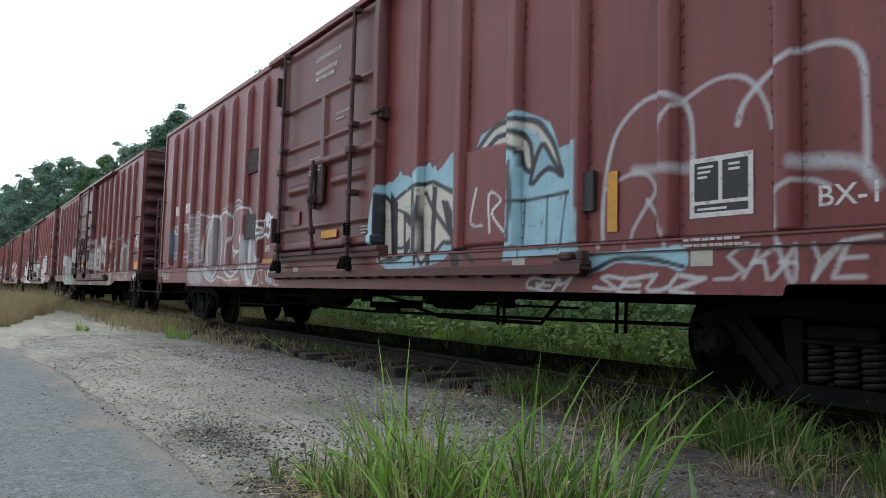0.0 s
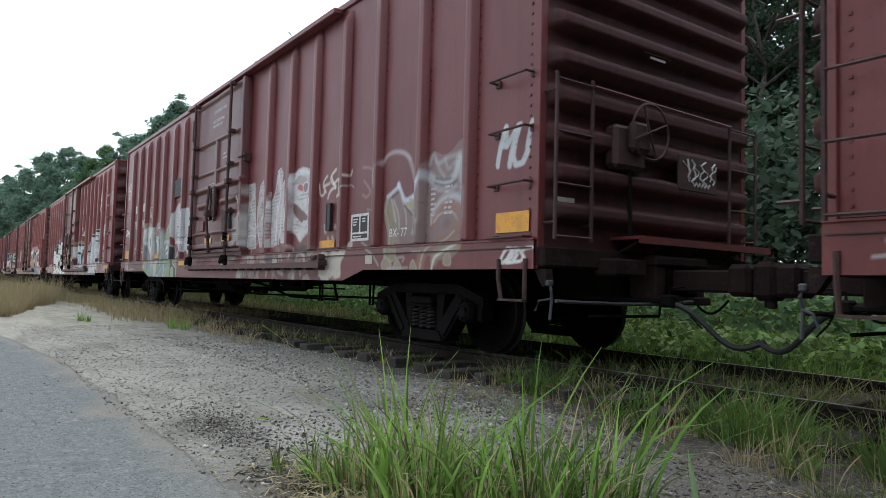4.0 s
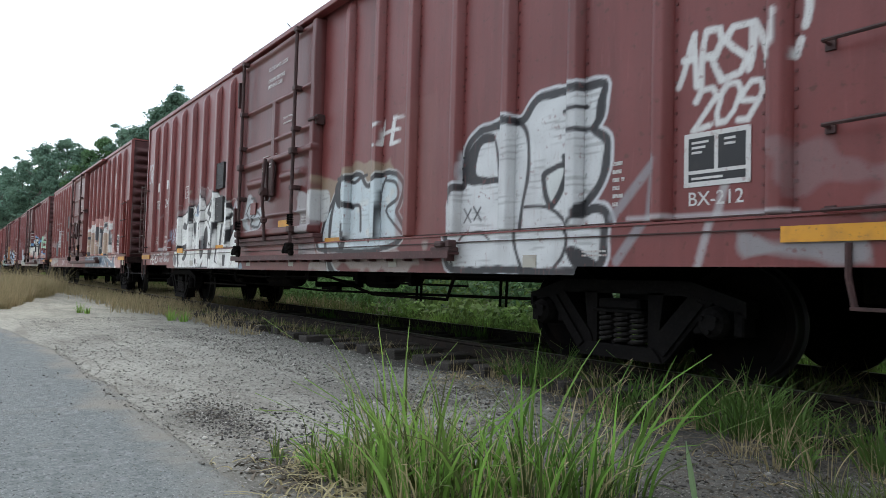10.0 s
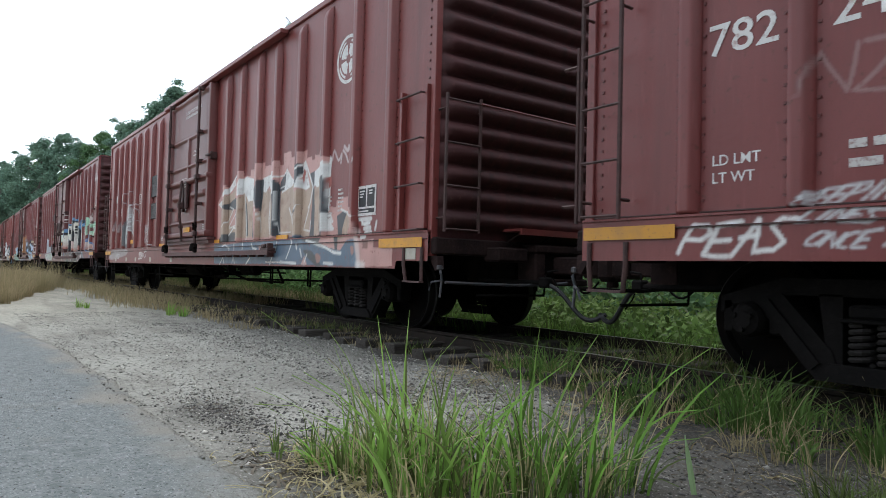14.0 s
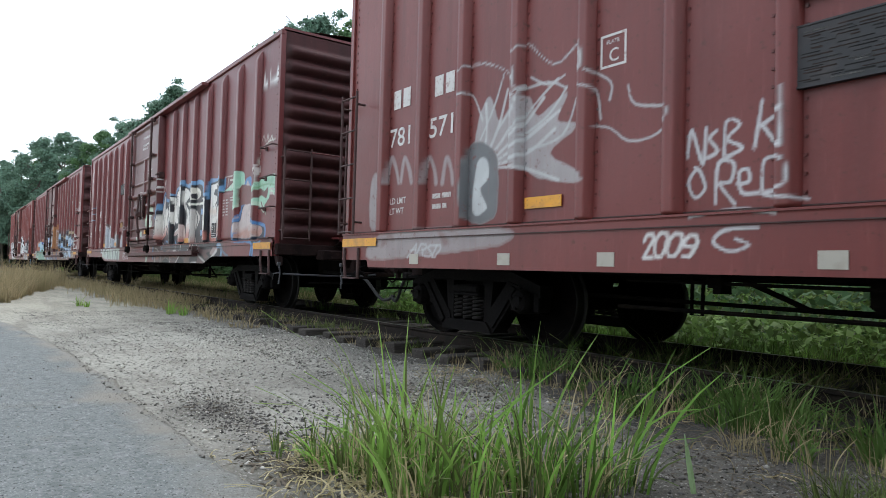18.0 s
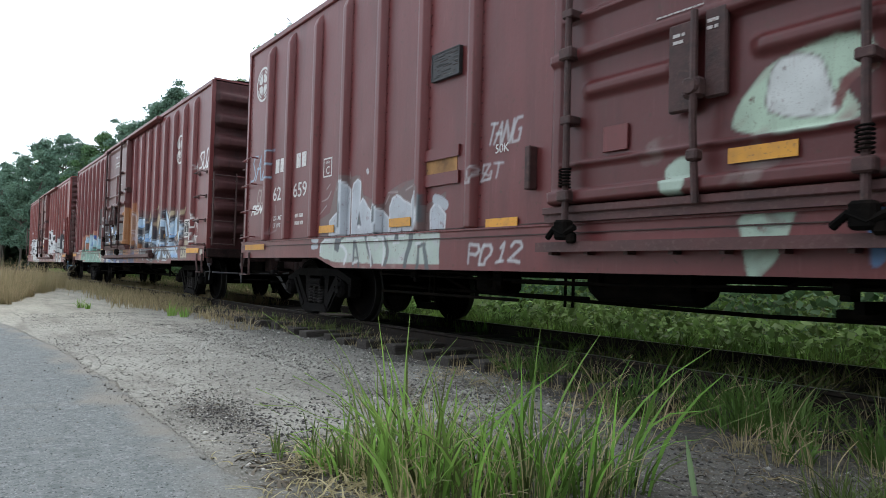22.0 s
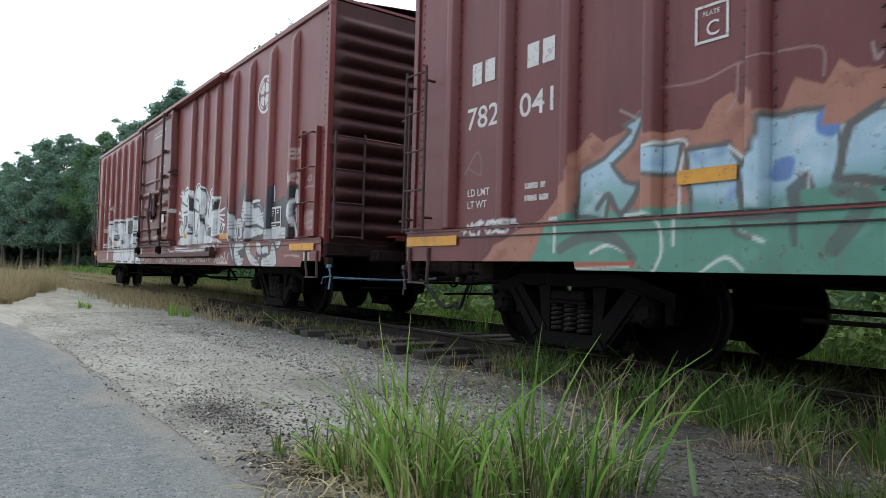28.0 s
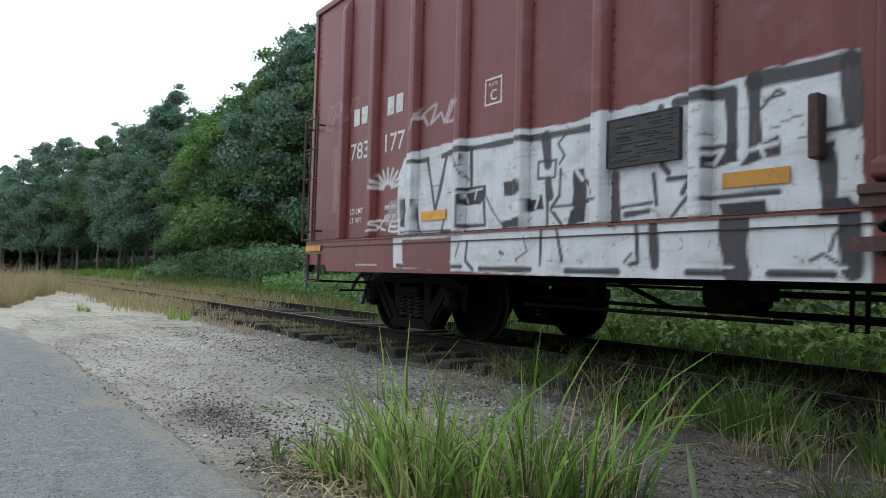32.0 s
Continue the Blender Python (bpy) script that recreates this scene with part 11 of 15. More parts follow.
    s.curves([(5.12, 1.21), (5.23, 1.08), (4.87, 0.83)], [(5.42, 1.10), (5.54, 0.99), (5.78, 0.95), (6.08, 0.91), (6.38, 0.78)], [(5.54, 0.93), (5.59, 0.80), (5.70, 0.87)], colour=(0.62, 0.66, 0.64), w=0.01)
    s.curve([(4.82, 1.70), (5.06, 1.50), (5.41, 1.72), (5.72, 1.38)], (0.62, 0.66, 0.64), 0.009)
    s.curves([(6.56, 2.27), (6.52, 2.01), (6.7, 2.01)], [(6.73, 2.17), (6.67, 2.08), (6.77, 2.02), (6.82, 2.11), (6.73, 2.17)], [(6.86, 1.95), (6.89, 2.25), (7.0, 2.17), (6.89, 2.1), (7.03, 1.95)], [(7.15, 2.14), (7.04, 2.1), (7.12, 2.02), (7.03, 1.98)], [(6.47, 1.94), (6.95, 1.91)], [(6.58, 1.87), (6.83, 1.88)], colour=WHITE, w=0.014, alpha=0.9)
    s.erase(6.72, 7.5, 1.5, 2.4)
    s.shape([(7.83, 2.21), (9.14, 1.99), (9.14, 0.90), (7.87, 1.24)], (0.012, 0.013, 0.017), (0.012, 0.013, 0.017), 0.006, smooth=False, alpha=0.9)
    s.shape([(8.02, 2.09), (8.15, 2.11), (8.38, 2.08), (8.52, 2.07), (8.54, 1.84), (8.64, 1.72), (8.62, 1.65), (8.34, 1.66), (8.06, 1.57), (8.02, 1.83)], (0.68, 0.7, 0.72), (0.012, 0.013, 0.017), 0.01, smooth=False, mottle=(0.5, 0.56, 0.62))
    s.curves([(8.05, 2.05), (8.16, 2.05), (8.24, 1.96), (8.36, 1.97), (8.50, 1.96)], [(8.04, 1.94), (8.15, 1.85), (8.27, 1.90), (8.42, 1.82), (8.52, 1.87)], [(8.11, 1.80), (8.29, 1.75), (8.40, 1.78)], [(8.04, 1.64), (8.16, 1.64), (8.25, 1.60)], colour=(0.1, 0.28, 0.62), w=0.035, smooth=False)
    s.shape([(8.27, 1.81), (8.34, 1.84), (8.35, 1.63), (8.29, 1.62)], (0.012, 0.013, 0.017), (0.012, 0.013, 0.017), 0.006)
    s.curve([(8.54, 1.82), (8.57, 1.58), (8.51, 1.47)], (0.012, 0.013, 0.017), 0.02)
    s.shape([(8.02, 1.57), (8.34, 1.55), (8.38, 1.38), (8.04, 1.39)], (0.5, 0.58, 0.66), (0.5, 0.58, 0.66), 0.006, mottle=(0.15, 0.3, 0.55))
    s.curve([(8.11, 1.52), (8.25, 1.40)], (0.012, 0.013, 0.017), 0.03)
    s.curve([(8.21, 1.55), (8.34, 1.43)], (0.68, 0.7, 0.72), 0.02)
    s.shape([(8.42, 1.46), (8.55, 1.42), (8.71, 1.06), (8.59, 1.03), (8.49, 1.27)], (0.36, 0.15, 0.05), (0.36, 0.15, 0.05), 0.006, alpha=0.85)
    s.shape([(8.67, 1.06), (8.74, 1.02), (8.73, 0.78), (8.67, 0.79)], (0.36, 0.15, 0.05), (0.36, 0.15, 0.05), 0.006, alpha=0.8)
    s.shape([(8.94, 1.73), (9.07, 1.74), (9.14, 1.71), (9.14, 1.48), (9.02, 1.51), (8.94, 1.56)], (0.4, 0.5, 0.6), (0.012, 0.013, 0.017), 0.01, mottle=(0.7, 0.72, 0.74))
    s.curve([(8.97, 1.63), (9.05, 1.65), (9.10, 1.57)], (0.1, 0.28, 0.62), 0.03)
    s.shape([(8.01, 2.33), (8.20, 2.31), (8.24, 2.20), (8.06, 2.22)], (0.68, 0.7, 0.72), (0.68, 0.7, 0.72), 0.006, alpha=0.6, mottle=(0.3, 0.2, 0.2))
    s.curve([(8.24, 2.24), (8.39, 2.22)], (0.68, 0.7, 0.72), 0.02, alpha=0.6)
    s.curve([(7.59, 1.72), (7.81, 1.70)], (0.68, 0.7, 0.72), 0.016, alpha=0.7)
    s.curve([(7.68, 1.64), (7.79, 1.65)], (0.68, 0.7, 0.72), 0.012, alpha=0.6)
    s.curve([(7.26, 1.94), (7.15, 1.82), (7.11, 1.65), (7.16, 1.39), (7.28, 1.13), (7.49, 0.93)], (0.5, 0.51, 0.55), 0.05, alpha=0.85, blur=0.04)
    s.shape([(7.21, 1.69), (7.36, 1.69), (7.49, 1.36), (7.34, 1.30)], (0.35, 0.33, 0.36), (0.35, 0.33, 0.36), 0.006, alpha=0.5)
    s.shape([(7.35, 0.91), (7.85, 0.93), (9.13, 0.85), (9.13, 0.73), (7.58, 0.71)], (0.02, 0.05, 0.2), (0.02, 0.05, 0.2), 0.006, smooth=False, mottle=(0.06, 0.16, 0.42))
    s.shape([(7.50, 0.86), (7.90, 0.84), (8.45, 0.79), (8.84, 0.73), (7.58, 0.73)], (0.4, 0.45, 0.52), (0.4, 0.45, 0.52), 0.006, alpha=0.85, mottle=(0.7, 0.72, 0.74))
    s.curve([(7.75, 0.88), (8.19, 0.86), (8.61, 0.79)], (0.012, 0.013, 0.017), 0.02)
    s.curve([(7.85, 0.80), (8.10, 0.79)], (0.1, 0.28, 0.62), 0.03)
    s.curves([(6.59, 2.16), (6.61, 1.99), (6.75, 2.01)], [(6.78, 2.15), (6.71, 2.08), (6.83, 2.00), (6.87, 2.11), (6.77, 2.16)], [(6.70, 2.22), (6.75, 2.02)], [(6.89, 2.00), (6.91, 2.21), (7.01, 2.13), (6.93, 2.09), (7.05, 1.99)], [(7.12, 2.11), (7.04, 2.09), (7.14, 2.01), (7.05, 1.96)], [(6.51, 1.98), (6.78, 1.95), (7.03, 1.90)], [(6.60, 1.89), (6.82, 1.90)], [(6.85, 2.30), (6.83, 2.17)], colour=(0.68, 0.7, 0.72), w=0.02, alpha=0.9)


def traced_e4(s):
    s.shape([(15.34, 2.11), (15.95, 2.12), (15.99, 2.44), (15.83, 2.25), (16.12, 2.40), (16.44, 2.33), (16.40, 2.14), (16.20, 2.12), (16.21, 1.82), (16.00, 1.69), (15.97, 2.10)], (0.33, 0.56, 0.42), (0.33, 0.56, 0.42), 0.006, mottle=(0.25, 0.45, 0.3))
    s.shape([(16.94, 1.96), (17.13, 2.11), (17.43, 2.18), (17.71, 2.19), (17.98, 2.14), (17.98, 1.85), (17.88, 1.87), (17.64, 2.00), (17.64, 1.85), (17.53, 1.76), (17.44, 1.71), (17.49, 1.55), (17.34, 1.77), (16.97, 1.81)], (0.33, 0.56, 0.42), (0.33, 0.56, 0.42), 0.006, mottle=(0.26, 0.46, 0.32))
    s.shape([(16.98, 1.92), (17.23, 2.00), (17.43, 1.94), (17.57, 1.99), (17.52, 1.83), (17.29, 1.88), (17.02, 1.84)], (0.13, 0.03, 0.03), (0.13, 0.03, 0.03), 0.006, alpha=0.8)
    s.curve([(16.99, 1.97), (17.23, 2.04), (17.57, 2.05), (17.88, 2.01)], (0.2, 0.38, 0.22), 0.016)
    s.shape([(16.46, 2.10), (16.54, 2.22), (16.70, 2.25), (16.79, 2.21), (16.80, 2.06), (16.64, 2.06)], (0.07, 0.2, 0.42), (0.07, 0.2, 0.42), 0.006)
    s.shape([(16.55, 2.11), (16.60, 2.19), (16.70, 2.10)], (0.4, 0.36, 0.35), (0.4, 0.36, 0.35), 0.006)
    s.shape([(16.00, 1.47), (16.22, 1.49), (16.35, 1.65), (16.41, 1.77), (16.86, 1.73), (16.92, 1.56), (17.06, 1.42), (17.47, 1.34), (17.42, 1.10), (17.14, 1.07), (17.09, 0.86), (17.03, 0.86), (17.01, 1.12), (16.03, 1.17)], (0.015, 0.02, 0.035), (0.07, 0.2, 0.42), 0.05)
    s.shape([(16.11, 1.43), (16.32, 1.50), (16.45, 1.74), (16.77, 1.76), (16.86, 1.51), (17.11, 1.39), (17.34, 1.33), (17.32, 1.22), (16.81, 1.18), (16.07, 1.22)], (0.5, 0.42, 0.4), (0.5, 0.42, 0.4), 0.006, low=(0.42, 0.24, 0.2), mottle=(0.42, 0.36, 0.34))
    s.shapes([(16.22, 2.08), (16.34, 2.14), (16.80, 2.08), (16.82, 1.78), (16.27, 1.78)], fill=(0.16, 0.05, 0.047), rim=(0.16, 0.05, 0.047), rw=0.006, smooth=False)
    s.curve([(16.02, 1.33), (16.12, 1.22), (16.17, 1.27)], (0.07, 0.2, 0.42), 0.03)
    s.curve([(17.64, 1.95), (17.75, 1.96), (17.82, 1.94)], (0.5, 0.42, 0.4), 0.014)
    s.curve([(17.67, 1.89), (17.77, 1.88)], (0.5, 0.42, 0.4), 0.02)
    s.curve([(17.07, 2.42), (17.15, 2.29), (17.20, 2.38)], (0.52, 0.46, 0.44), 0.016)
    s.curves([(17.14, 2.32), (17.12, 2.16)], [(17.11, 2.40), (17.17, 2.31)], colour=(0.52, 0.46, 0.44), w=0.02)
    s.curve([(15.41, 1.03), (15.71, 0.90), (15.87, 0.87)], (0.1, 0.14, 0.2), 0.025)


def traced_e3(s):
    s.shape([(9.32, 1.7), (9.55, 2.02), (9.83, 2.1), (10.11, 2.1), (10.17, 1.89), (9.97, 1.87), (10.09, 1.65), (9.7, 1.61)], (0.42, 0.55, 0.42), (0.3, 0.38, 0.3), 0.01, mottle=(0.3, 0.2, 0.18))
    s.shape([(9.57, 1.75), (9.62, 2.05), (9.86, 2.03), (9.93, 1.82), (9.96, 1.68)], (0.6, 0.62, 0.6), (0.2, 0.18, 0.17), 0.01, mottle=(0.4, 0.42, 0.4))
    s.curve([(9.97, 1.73), (10.03, 1.86), (10.16, 1.91)], (0.16, 0.05, 0.045), 0.03)
    s.shape([(9.37, 1.1), (9.71, 1.24), (9.65, 0.93), (9.53, 0.75), (9.43, 0.71), (9.38, 0.96)], (0.4, 0.52, 0.42), (0.3, 0.38, 0.3), 0.01, alpha=0.9, mottle=(0.2, 0.1, 0.09))
    s.shape([(8.81, 1.46), (8.99, 1.53), (9.01, 1.33), (8.87, 1.24)], (0.4, 0.5, 0.42), (0.3, 0.38, 0.3), 0.008, alpha=0.8)
    s.shape([(10.13, 1.08), (10.22, 1.1), (10.22, 0.86), (10.15, 0.79)], (0.1, 0.22, 0.42), (0.1, 0.22, 0.42), 0.006, alpha=0.8)



# ---- ground, road edge, track ----
TRACK_Y = 5.83
GAUGE, RAIL_DOWN = 0.85, 0.05
GROUND = -0.28


def bed(x, y):
    """Height of the ground: gently uneven, rising to a bank behind the track."""
    d = abs(y - 5.5)
    h = GROUND + 0.02 * noise.noise((x * 0.7, y * 0.7, 0)) + 0.012 * noise.noise((x * 2.6, y * 2.6, 5)) * (1 if d > 1.2 else 0.4)
    if y > 9:
        h += min(0.9, (y - 9) * 0.06) + 0.12 * noise.noise((x * 0.2, y * 0.2, 9))
    return h


def lines(stops):
    out = []
    for a, b, step in stops:
        out += list(np.arange(a, b, step))
    return np.array(out + [stops[-1][1]])


gx = lines([(-1500, -300, 200), (-300, -60, 20), (-60, -20, 2), (-20, -9, 0.5), (-9, 1, 0.12), (1, 20, 1), (20, 60, 10), (60, 1500, 240)])
gy = lines([(-1500, -60, 240), (-60, -6, 6), (-6, 0.4, 0.5), (0.4, 5, 0.12), (5, 12, 0.5), (12, 60, 4), (60, 1500, 240)])
def soft(v, a, b):
    t = np.clip((v - a) / (b - a), 0, 1)
    return t * t * (3 - 2 * t)


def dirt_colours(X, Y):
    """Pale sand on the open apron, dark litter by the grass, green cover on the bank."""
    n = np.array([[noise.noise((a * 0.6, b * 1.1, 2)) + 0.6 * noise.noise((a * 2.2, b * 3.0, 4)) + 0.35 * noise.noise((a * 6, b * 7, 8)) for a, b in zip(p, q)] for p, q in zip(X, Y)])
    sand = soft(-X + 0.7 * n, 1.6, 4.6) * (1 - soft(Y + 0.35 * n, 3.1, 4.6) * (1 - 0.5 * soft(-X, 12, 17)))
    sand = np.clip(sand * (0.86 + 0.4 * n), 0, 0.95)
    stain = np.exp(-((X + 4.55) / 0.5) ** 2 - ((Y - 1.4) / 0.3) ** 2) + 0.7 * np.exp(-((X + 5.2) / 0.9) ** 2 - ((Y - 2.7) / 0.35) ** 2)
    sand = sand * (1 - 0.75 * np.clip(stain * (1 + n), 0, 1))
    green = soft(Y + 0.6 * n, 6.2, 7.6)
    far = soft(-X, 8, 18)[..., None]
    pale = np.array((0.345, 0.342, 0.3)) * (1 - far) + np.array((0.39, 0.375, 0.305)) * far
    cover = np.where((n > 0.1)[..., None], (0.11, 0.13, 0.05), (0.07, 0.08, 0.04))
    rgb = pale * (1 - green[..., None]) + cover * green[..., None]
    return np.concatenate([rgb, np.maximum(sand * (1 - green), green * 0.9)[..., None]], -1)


def lay_colours(me, C):
    at = me.color_attributes.new("paint", "FLOAT_COLOR", "POINT")
    at.data.foreach_set("color", np.ascontiguousarray(C, np.float32).ravel())


def vertex_xy(me):
    co = np.zeros(len(me.vertices) * 3, np.float32)
    me.vertices.foreach_get("co", co)
    return co.reshape(-1, 3)


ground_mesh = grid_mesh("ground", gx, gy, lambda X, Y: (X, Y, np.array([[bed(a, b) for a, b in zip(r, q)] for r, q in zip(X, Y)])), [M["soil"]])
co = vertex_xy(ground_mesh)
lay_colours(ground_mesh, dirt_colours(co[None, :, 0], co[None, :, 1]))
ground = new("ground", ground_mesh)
tagged(ground, "pale gravelly soil, sparse and trampled beside the track", "ground", kind="structure")


def edge_y(x):
    """Where the asphalt ends, seen from above."""
    return 1.13 - 0.0085 * min(0, x + 5.5) ** 2 + 0.05 * noise.noise((x * 1.1, 7.7, 0)) + 0.035 * noise.noise((x * 4, 1.7, 0)) + 0.016 * noise.noise((x * 13, 2.7, 0)) - max(0, -13.2 - x) * 0.5


ax = lines([(-45, -14, 1), (-14, 0, 0.06), (0, 20, 1)])
ay = np.array([1.0, 0.995, 0.98, 0.96, 0.94, 0.92, 0.9, 0.87, 0.84, 0.7, 0.4, 0.0])


def asphalt_place(X, T):
    E = np.array([edge_y(x) for x in X[0]])[None]
    Y = E * T + (1 - T) * (-14.0)
    Y = np.where(T > 0.89, E - (1 - T) * 4, Y)
    Z = GROUND + 0.026 + 0.006 * np.sin(X * 1.3) * np.cos(Y) - np.where(T >= 1, 0.05, 0) - np.where(T == 0.995, 0.012, 0)
    return X, Y, Z


road_mesh = grid_mesh("road", ax, ay, asphalt_place, [M["asphalt"]], flip=True)
co = vertex_xy(road_mesh)
E = np.array([edge_y(x) for x in co[:, 0]])
n = np.array([noise.noise((x * 2, y * 3, 1)) + 0.5 * noise.noise((x * 7, y * 9, 3)) for x, y, z in co])
dust = np.clip(1.0 - (E - co[:, 1]) / 0.28 + 0.9 * n, 0, 0.9) * np.where(co[:, 0] > -3.5, 0.5, 0.85)
lay_colours(road_mesh, np.concatenate([np.tile((0.27, 0.25, 0.21), (len(co), 1)), dust[:, None]], 1))
road = new("road", road_mesh)
tagged(road, "worn grey asphalt with a crumbling edge against gravel", "road", kind="structure")

# rails
track = tagged(new("railway_track"), "rusty railway track on weathered wooden sleepers in weeds", "railway track", kind="structure")
RAIL = [(-0.07, -0.165), (0.07, -0.165), (0.07, -0.153), (0.012, -0.135), (0.01, -0.045), (0.036, -0.03), (0.036, -0.006), (0.028, 0.0), (-0.028, 0.0), (-0.036, -0.006), (-0.036, -0.03), (-0.01, -0.045), (-0.012, -0.135), (-0.07, -0.153)]
for side in (-1, 1):
    s = Shape()
    n = len(RAIL)
    xs = np.linspace(-220, 60, 29)
    for k, x in enumerate(xs):
        s.v += [(x, TRACK_Y + side * GAUGE + p, q - RAIL_DOWN) for p, q in RAIL]
    for k in range(len(xs) - 1):
        for j in range(n):
            s.f.append((k * n + j, k * n + (j + 1) % n, (k + 1) * n + (j + 1) % n, (k + 1) * n + j))
            s.i.append(1 if j == 7 else 0)
    part("rail", s.mesh("rail", M["rail"], M["rail_top"]), track, "rusty steel rail with a worn bright top")

# ballast and litter under and beside the track, darkened for the train's shade
def strip_place(X, T):
    near = 4.15 - 0.5 * np.clip((X + 7.5) / 3.5, 0, 1) + 0.25 * wobble(X, T * 0, 1.1, 3)
    Y = near + (7.3 - near) * T
    Z = np.array([[bed(a, b) for a, b in zip(p, q)] for p, q in zip(X, Y)])
    return X, Y, Z + np.where((T <= 0) | (T >= 1), -0.01, 0.008)


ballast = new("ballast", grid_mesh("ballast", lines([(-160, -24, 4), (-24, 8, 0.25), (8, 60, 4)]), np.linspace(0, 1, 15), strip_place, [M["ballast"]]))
tagged(ballast, "dirty ballast and litter under the track, coloured dark for the train's shade", "ballast", kind="structure")

r = random.Random(11)
box = []
for k in range(5):
    h, w = 0.11 + 0.008 * k % 0.02, 0.115
    bm = Shape().box(-w, w, -1.6, 1.5, -0.34, -0.168, bevel=0.012).mesh("sleeper", M["sleeper"])
    for v in bm.vertices:
        v.co += Vector((0.02 * noise.noise(v.co * 3 + Vector((k, 0, 0))), 0.05 * noise.noise(v.co * 2 + Vector((0, k, 0))), 0.008 * noise.noise(v.co * 4)))
    box.append(bm)
x = -72.0
while x < 14:
    part("sleeper", box[r.randrange(5)], track, at=pose(x, TRACK_Y + r.uniform(-0.12, 0.08), r.uniform(-0.03, 0.0), r.uniform(-0.5, 0.5), 0, r.uniform(-1.6, 1.6)))
    x += r.uniform(0.46, 0.6)
# tie plates with spikes on the near sleepers are hidden in weeds; joint bars show on the near rail
for x in (-13.4, -1.6):
    for side in (-1, 1):
        part("joint_bar", Shape().box(x - 0.4, x + 0.4, TRACK_Y + side * GAUGE - 0.04, TRACK_Y + side * GAUGE + 0.04, -0.165, -0.1, bevel=0.01).mesh("joint_bar", M["rail"]), track)


def stones(name, count, where, size, material, seed, label):
    """Loose stones too many to count, joined."""
    rng = np.random.default_rng(seed)
    X, Y = where(rng, count)
    R = size[0] * (size[1] / size[0]) ** (rng.uniform(0, 1, count) ** 2.2)
    Z = np.array([bed(x, y) for x, y in zip(X, Y)])
    Z = np.where(Y < np.array([edge_y(x) for x in X]), GROUND + 0.027, Z) + R * 0.15
    base = np.array([(1, 0, 0), (0.3, 0.95, 0.1), (-0.9, 0.4, 0), (-0.5, -0.85, 0.1), (0.5, -0.8, -0.1), (0.2, 0.1, 0.7), (-0.35, -0.1, 0.6), (0, 0, -0.6)])
    J = base[None] * (1 + 0.35 * rng.normal(size=(count, 8, 3))) * R[:, None, None]
    a = rng.uniform(0, 6.283, count)
    c, s = np.cos(a)[:, None], np.sin(a)[:, None]
    V = np.stack([J[..., 0] * c - J[..., 1] * s + X[:, None], J[..., 0] * s + J[..., 1] * c + Y[:, None], J[..., 2] + Z[:, None]], -1)
    f = np.array([(0, 1, 5), (1, 2, 6), (1, 6, 5), (2, 3, 6), (3, 4, 5), (3, 5, 6), (4, 0, 5), (0, 4, 7), (1, 0, 7), (2, 1, 7), (3, 2, 7), (4, 3, 7)])
    F = (np.arange(count) * 8)[:, None, None] + f[None]
    me = bpy.data.meshes.new(name)
    V, F = V.reshape(-1, 3).astype(np.float32), F.reshape(-1, 3).astype(np.int32)
    me.vertices.add(len(V))
    me.vertices.foreach_set("co", V.ravel())
    me.loops.add(F.size)
    me.loops.foreach_set("vertex_index", F.ravel())
    me.polygons.add(len(F))
    me.polygons.foreach_set("loop_start", (np.arange(len(F)) * 3).astype(np.int32))
    me.materials.append(material)
    me.update(calc_edges=True)
    return tagged(new(name, me), label, "gravel", kind="stuff")


def spread(x0, x1, y0, y1, px=1.0):
    return lambda rng, n: (x1 - (x1 - x0) * rng.uniform(0, 1, n) ** px, rng.uniform(y0, y1, n))


stones("gravel", 17000, spread(-15, -3.4, 1.0, 4.2, 1.1), (0.003, 0.013), M["stone"], 71, "loose grey and tan gravel on bare soil")
stones("gravel", 9000, spread(-12, -4.2, 2.7, 4.5, 1.2), (0.004, 0.018), M["stone"], 72, "coarse grey gravel beside the sleepers")
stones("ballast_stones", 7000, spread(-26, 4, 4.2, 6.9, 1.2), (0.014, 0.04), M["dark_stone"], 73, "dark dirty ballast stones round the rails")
stones("dark_gravel", 1300, lambda rng, n: (-4.6 + 0.45 * rng.normal(size=n), 1.52 + 0.13 * rng.normal(size=n)), (0.003, 0.01), M["dark_stone"], 74, "dark crumbled asphalt and grit")
stones("dark_gravel", 130, spread(-11, -2, -1.2, 1.2), (0.004, 0.012), M["dark_stone"], 78, "dark stones scattered on the asphalt")
stones("gravel", 1500, spread(-13, -3.0, 1.2, 4.2, 1.2), (0.005, 0.024), M["pale_stone"], 79, "larger pale stones on the gravel")
stones("grit", 6000, spread(-12, -1.6, -1.5, 1.15, 1.2), (0.002, 0.008), M["stone"], 75, "pale grit scattered on the asphalt")
stones("gravel", 6500, spread(-4.8, 0.8, 1.3, 3.9), (0.004, 0.016), M["dark_stone"], 76, "damp grey gravel between grass tufts")
stones("gravel", 900, spread(-6, 0.4, 1.3, 3.9), (0.005, 0.019), M["stone"], 77, "pale stones among dark grit")

# ---- the train ----
TRAIN, AXLES = [], []
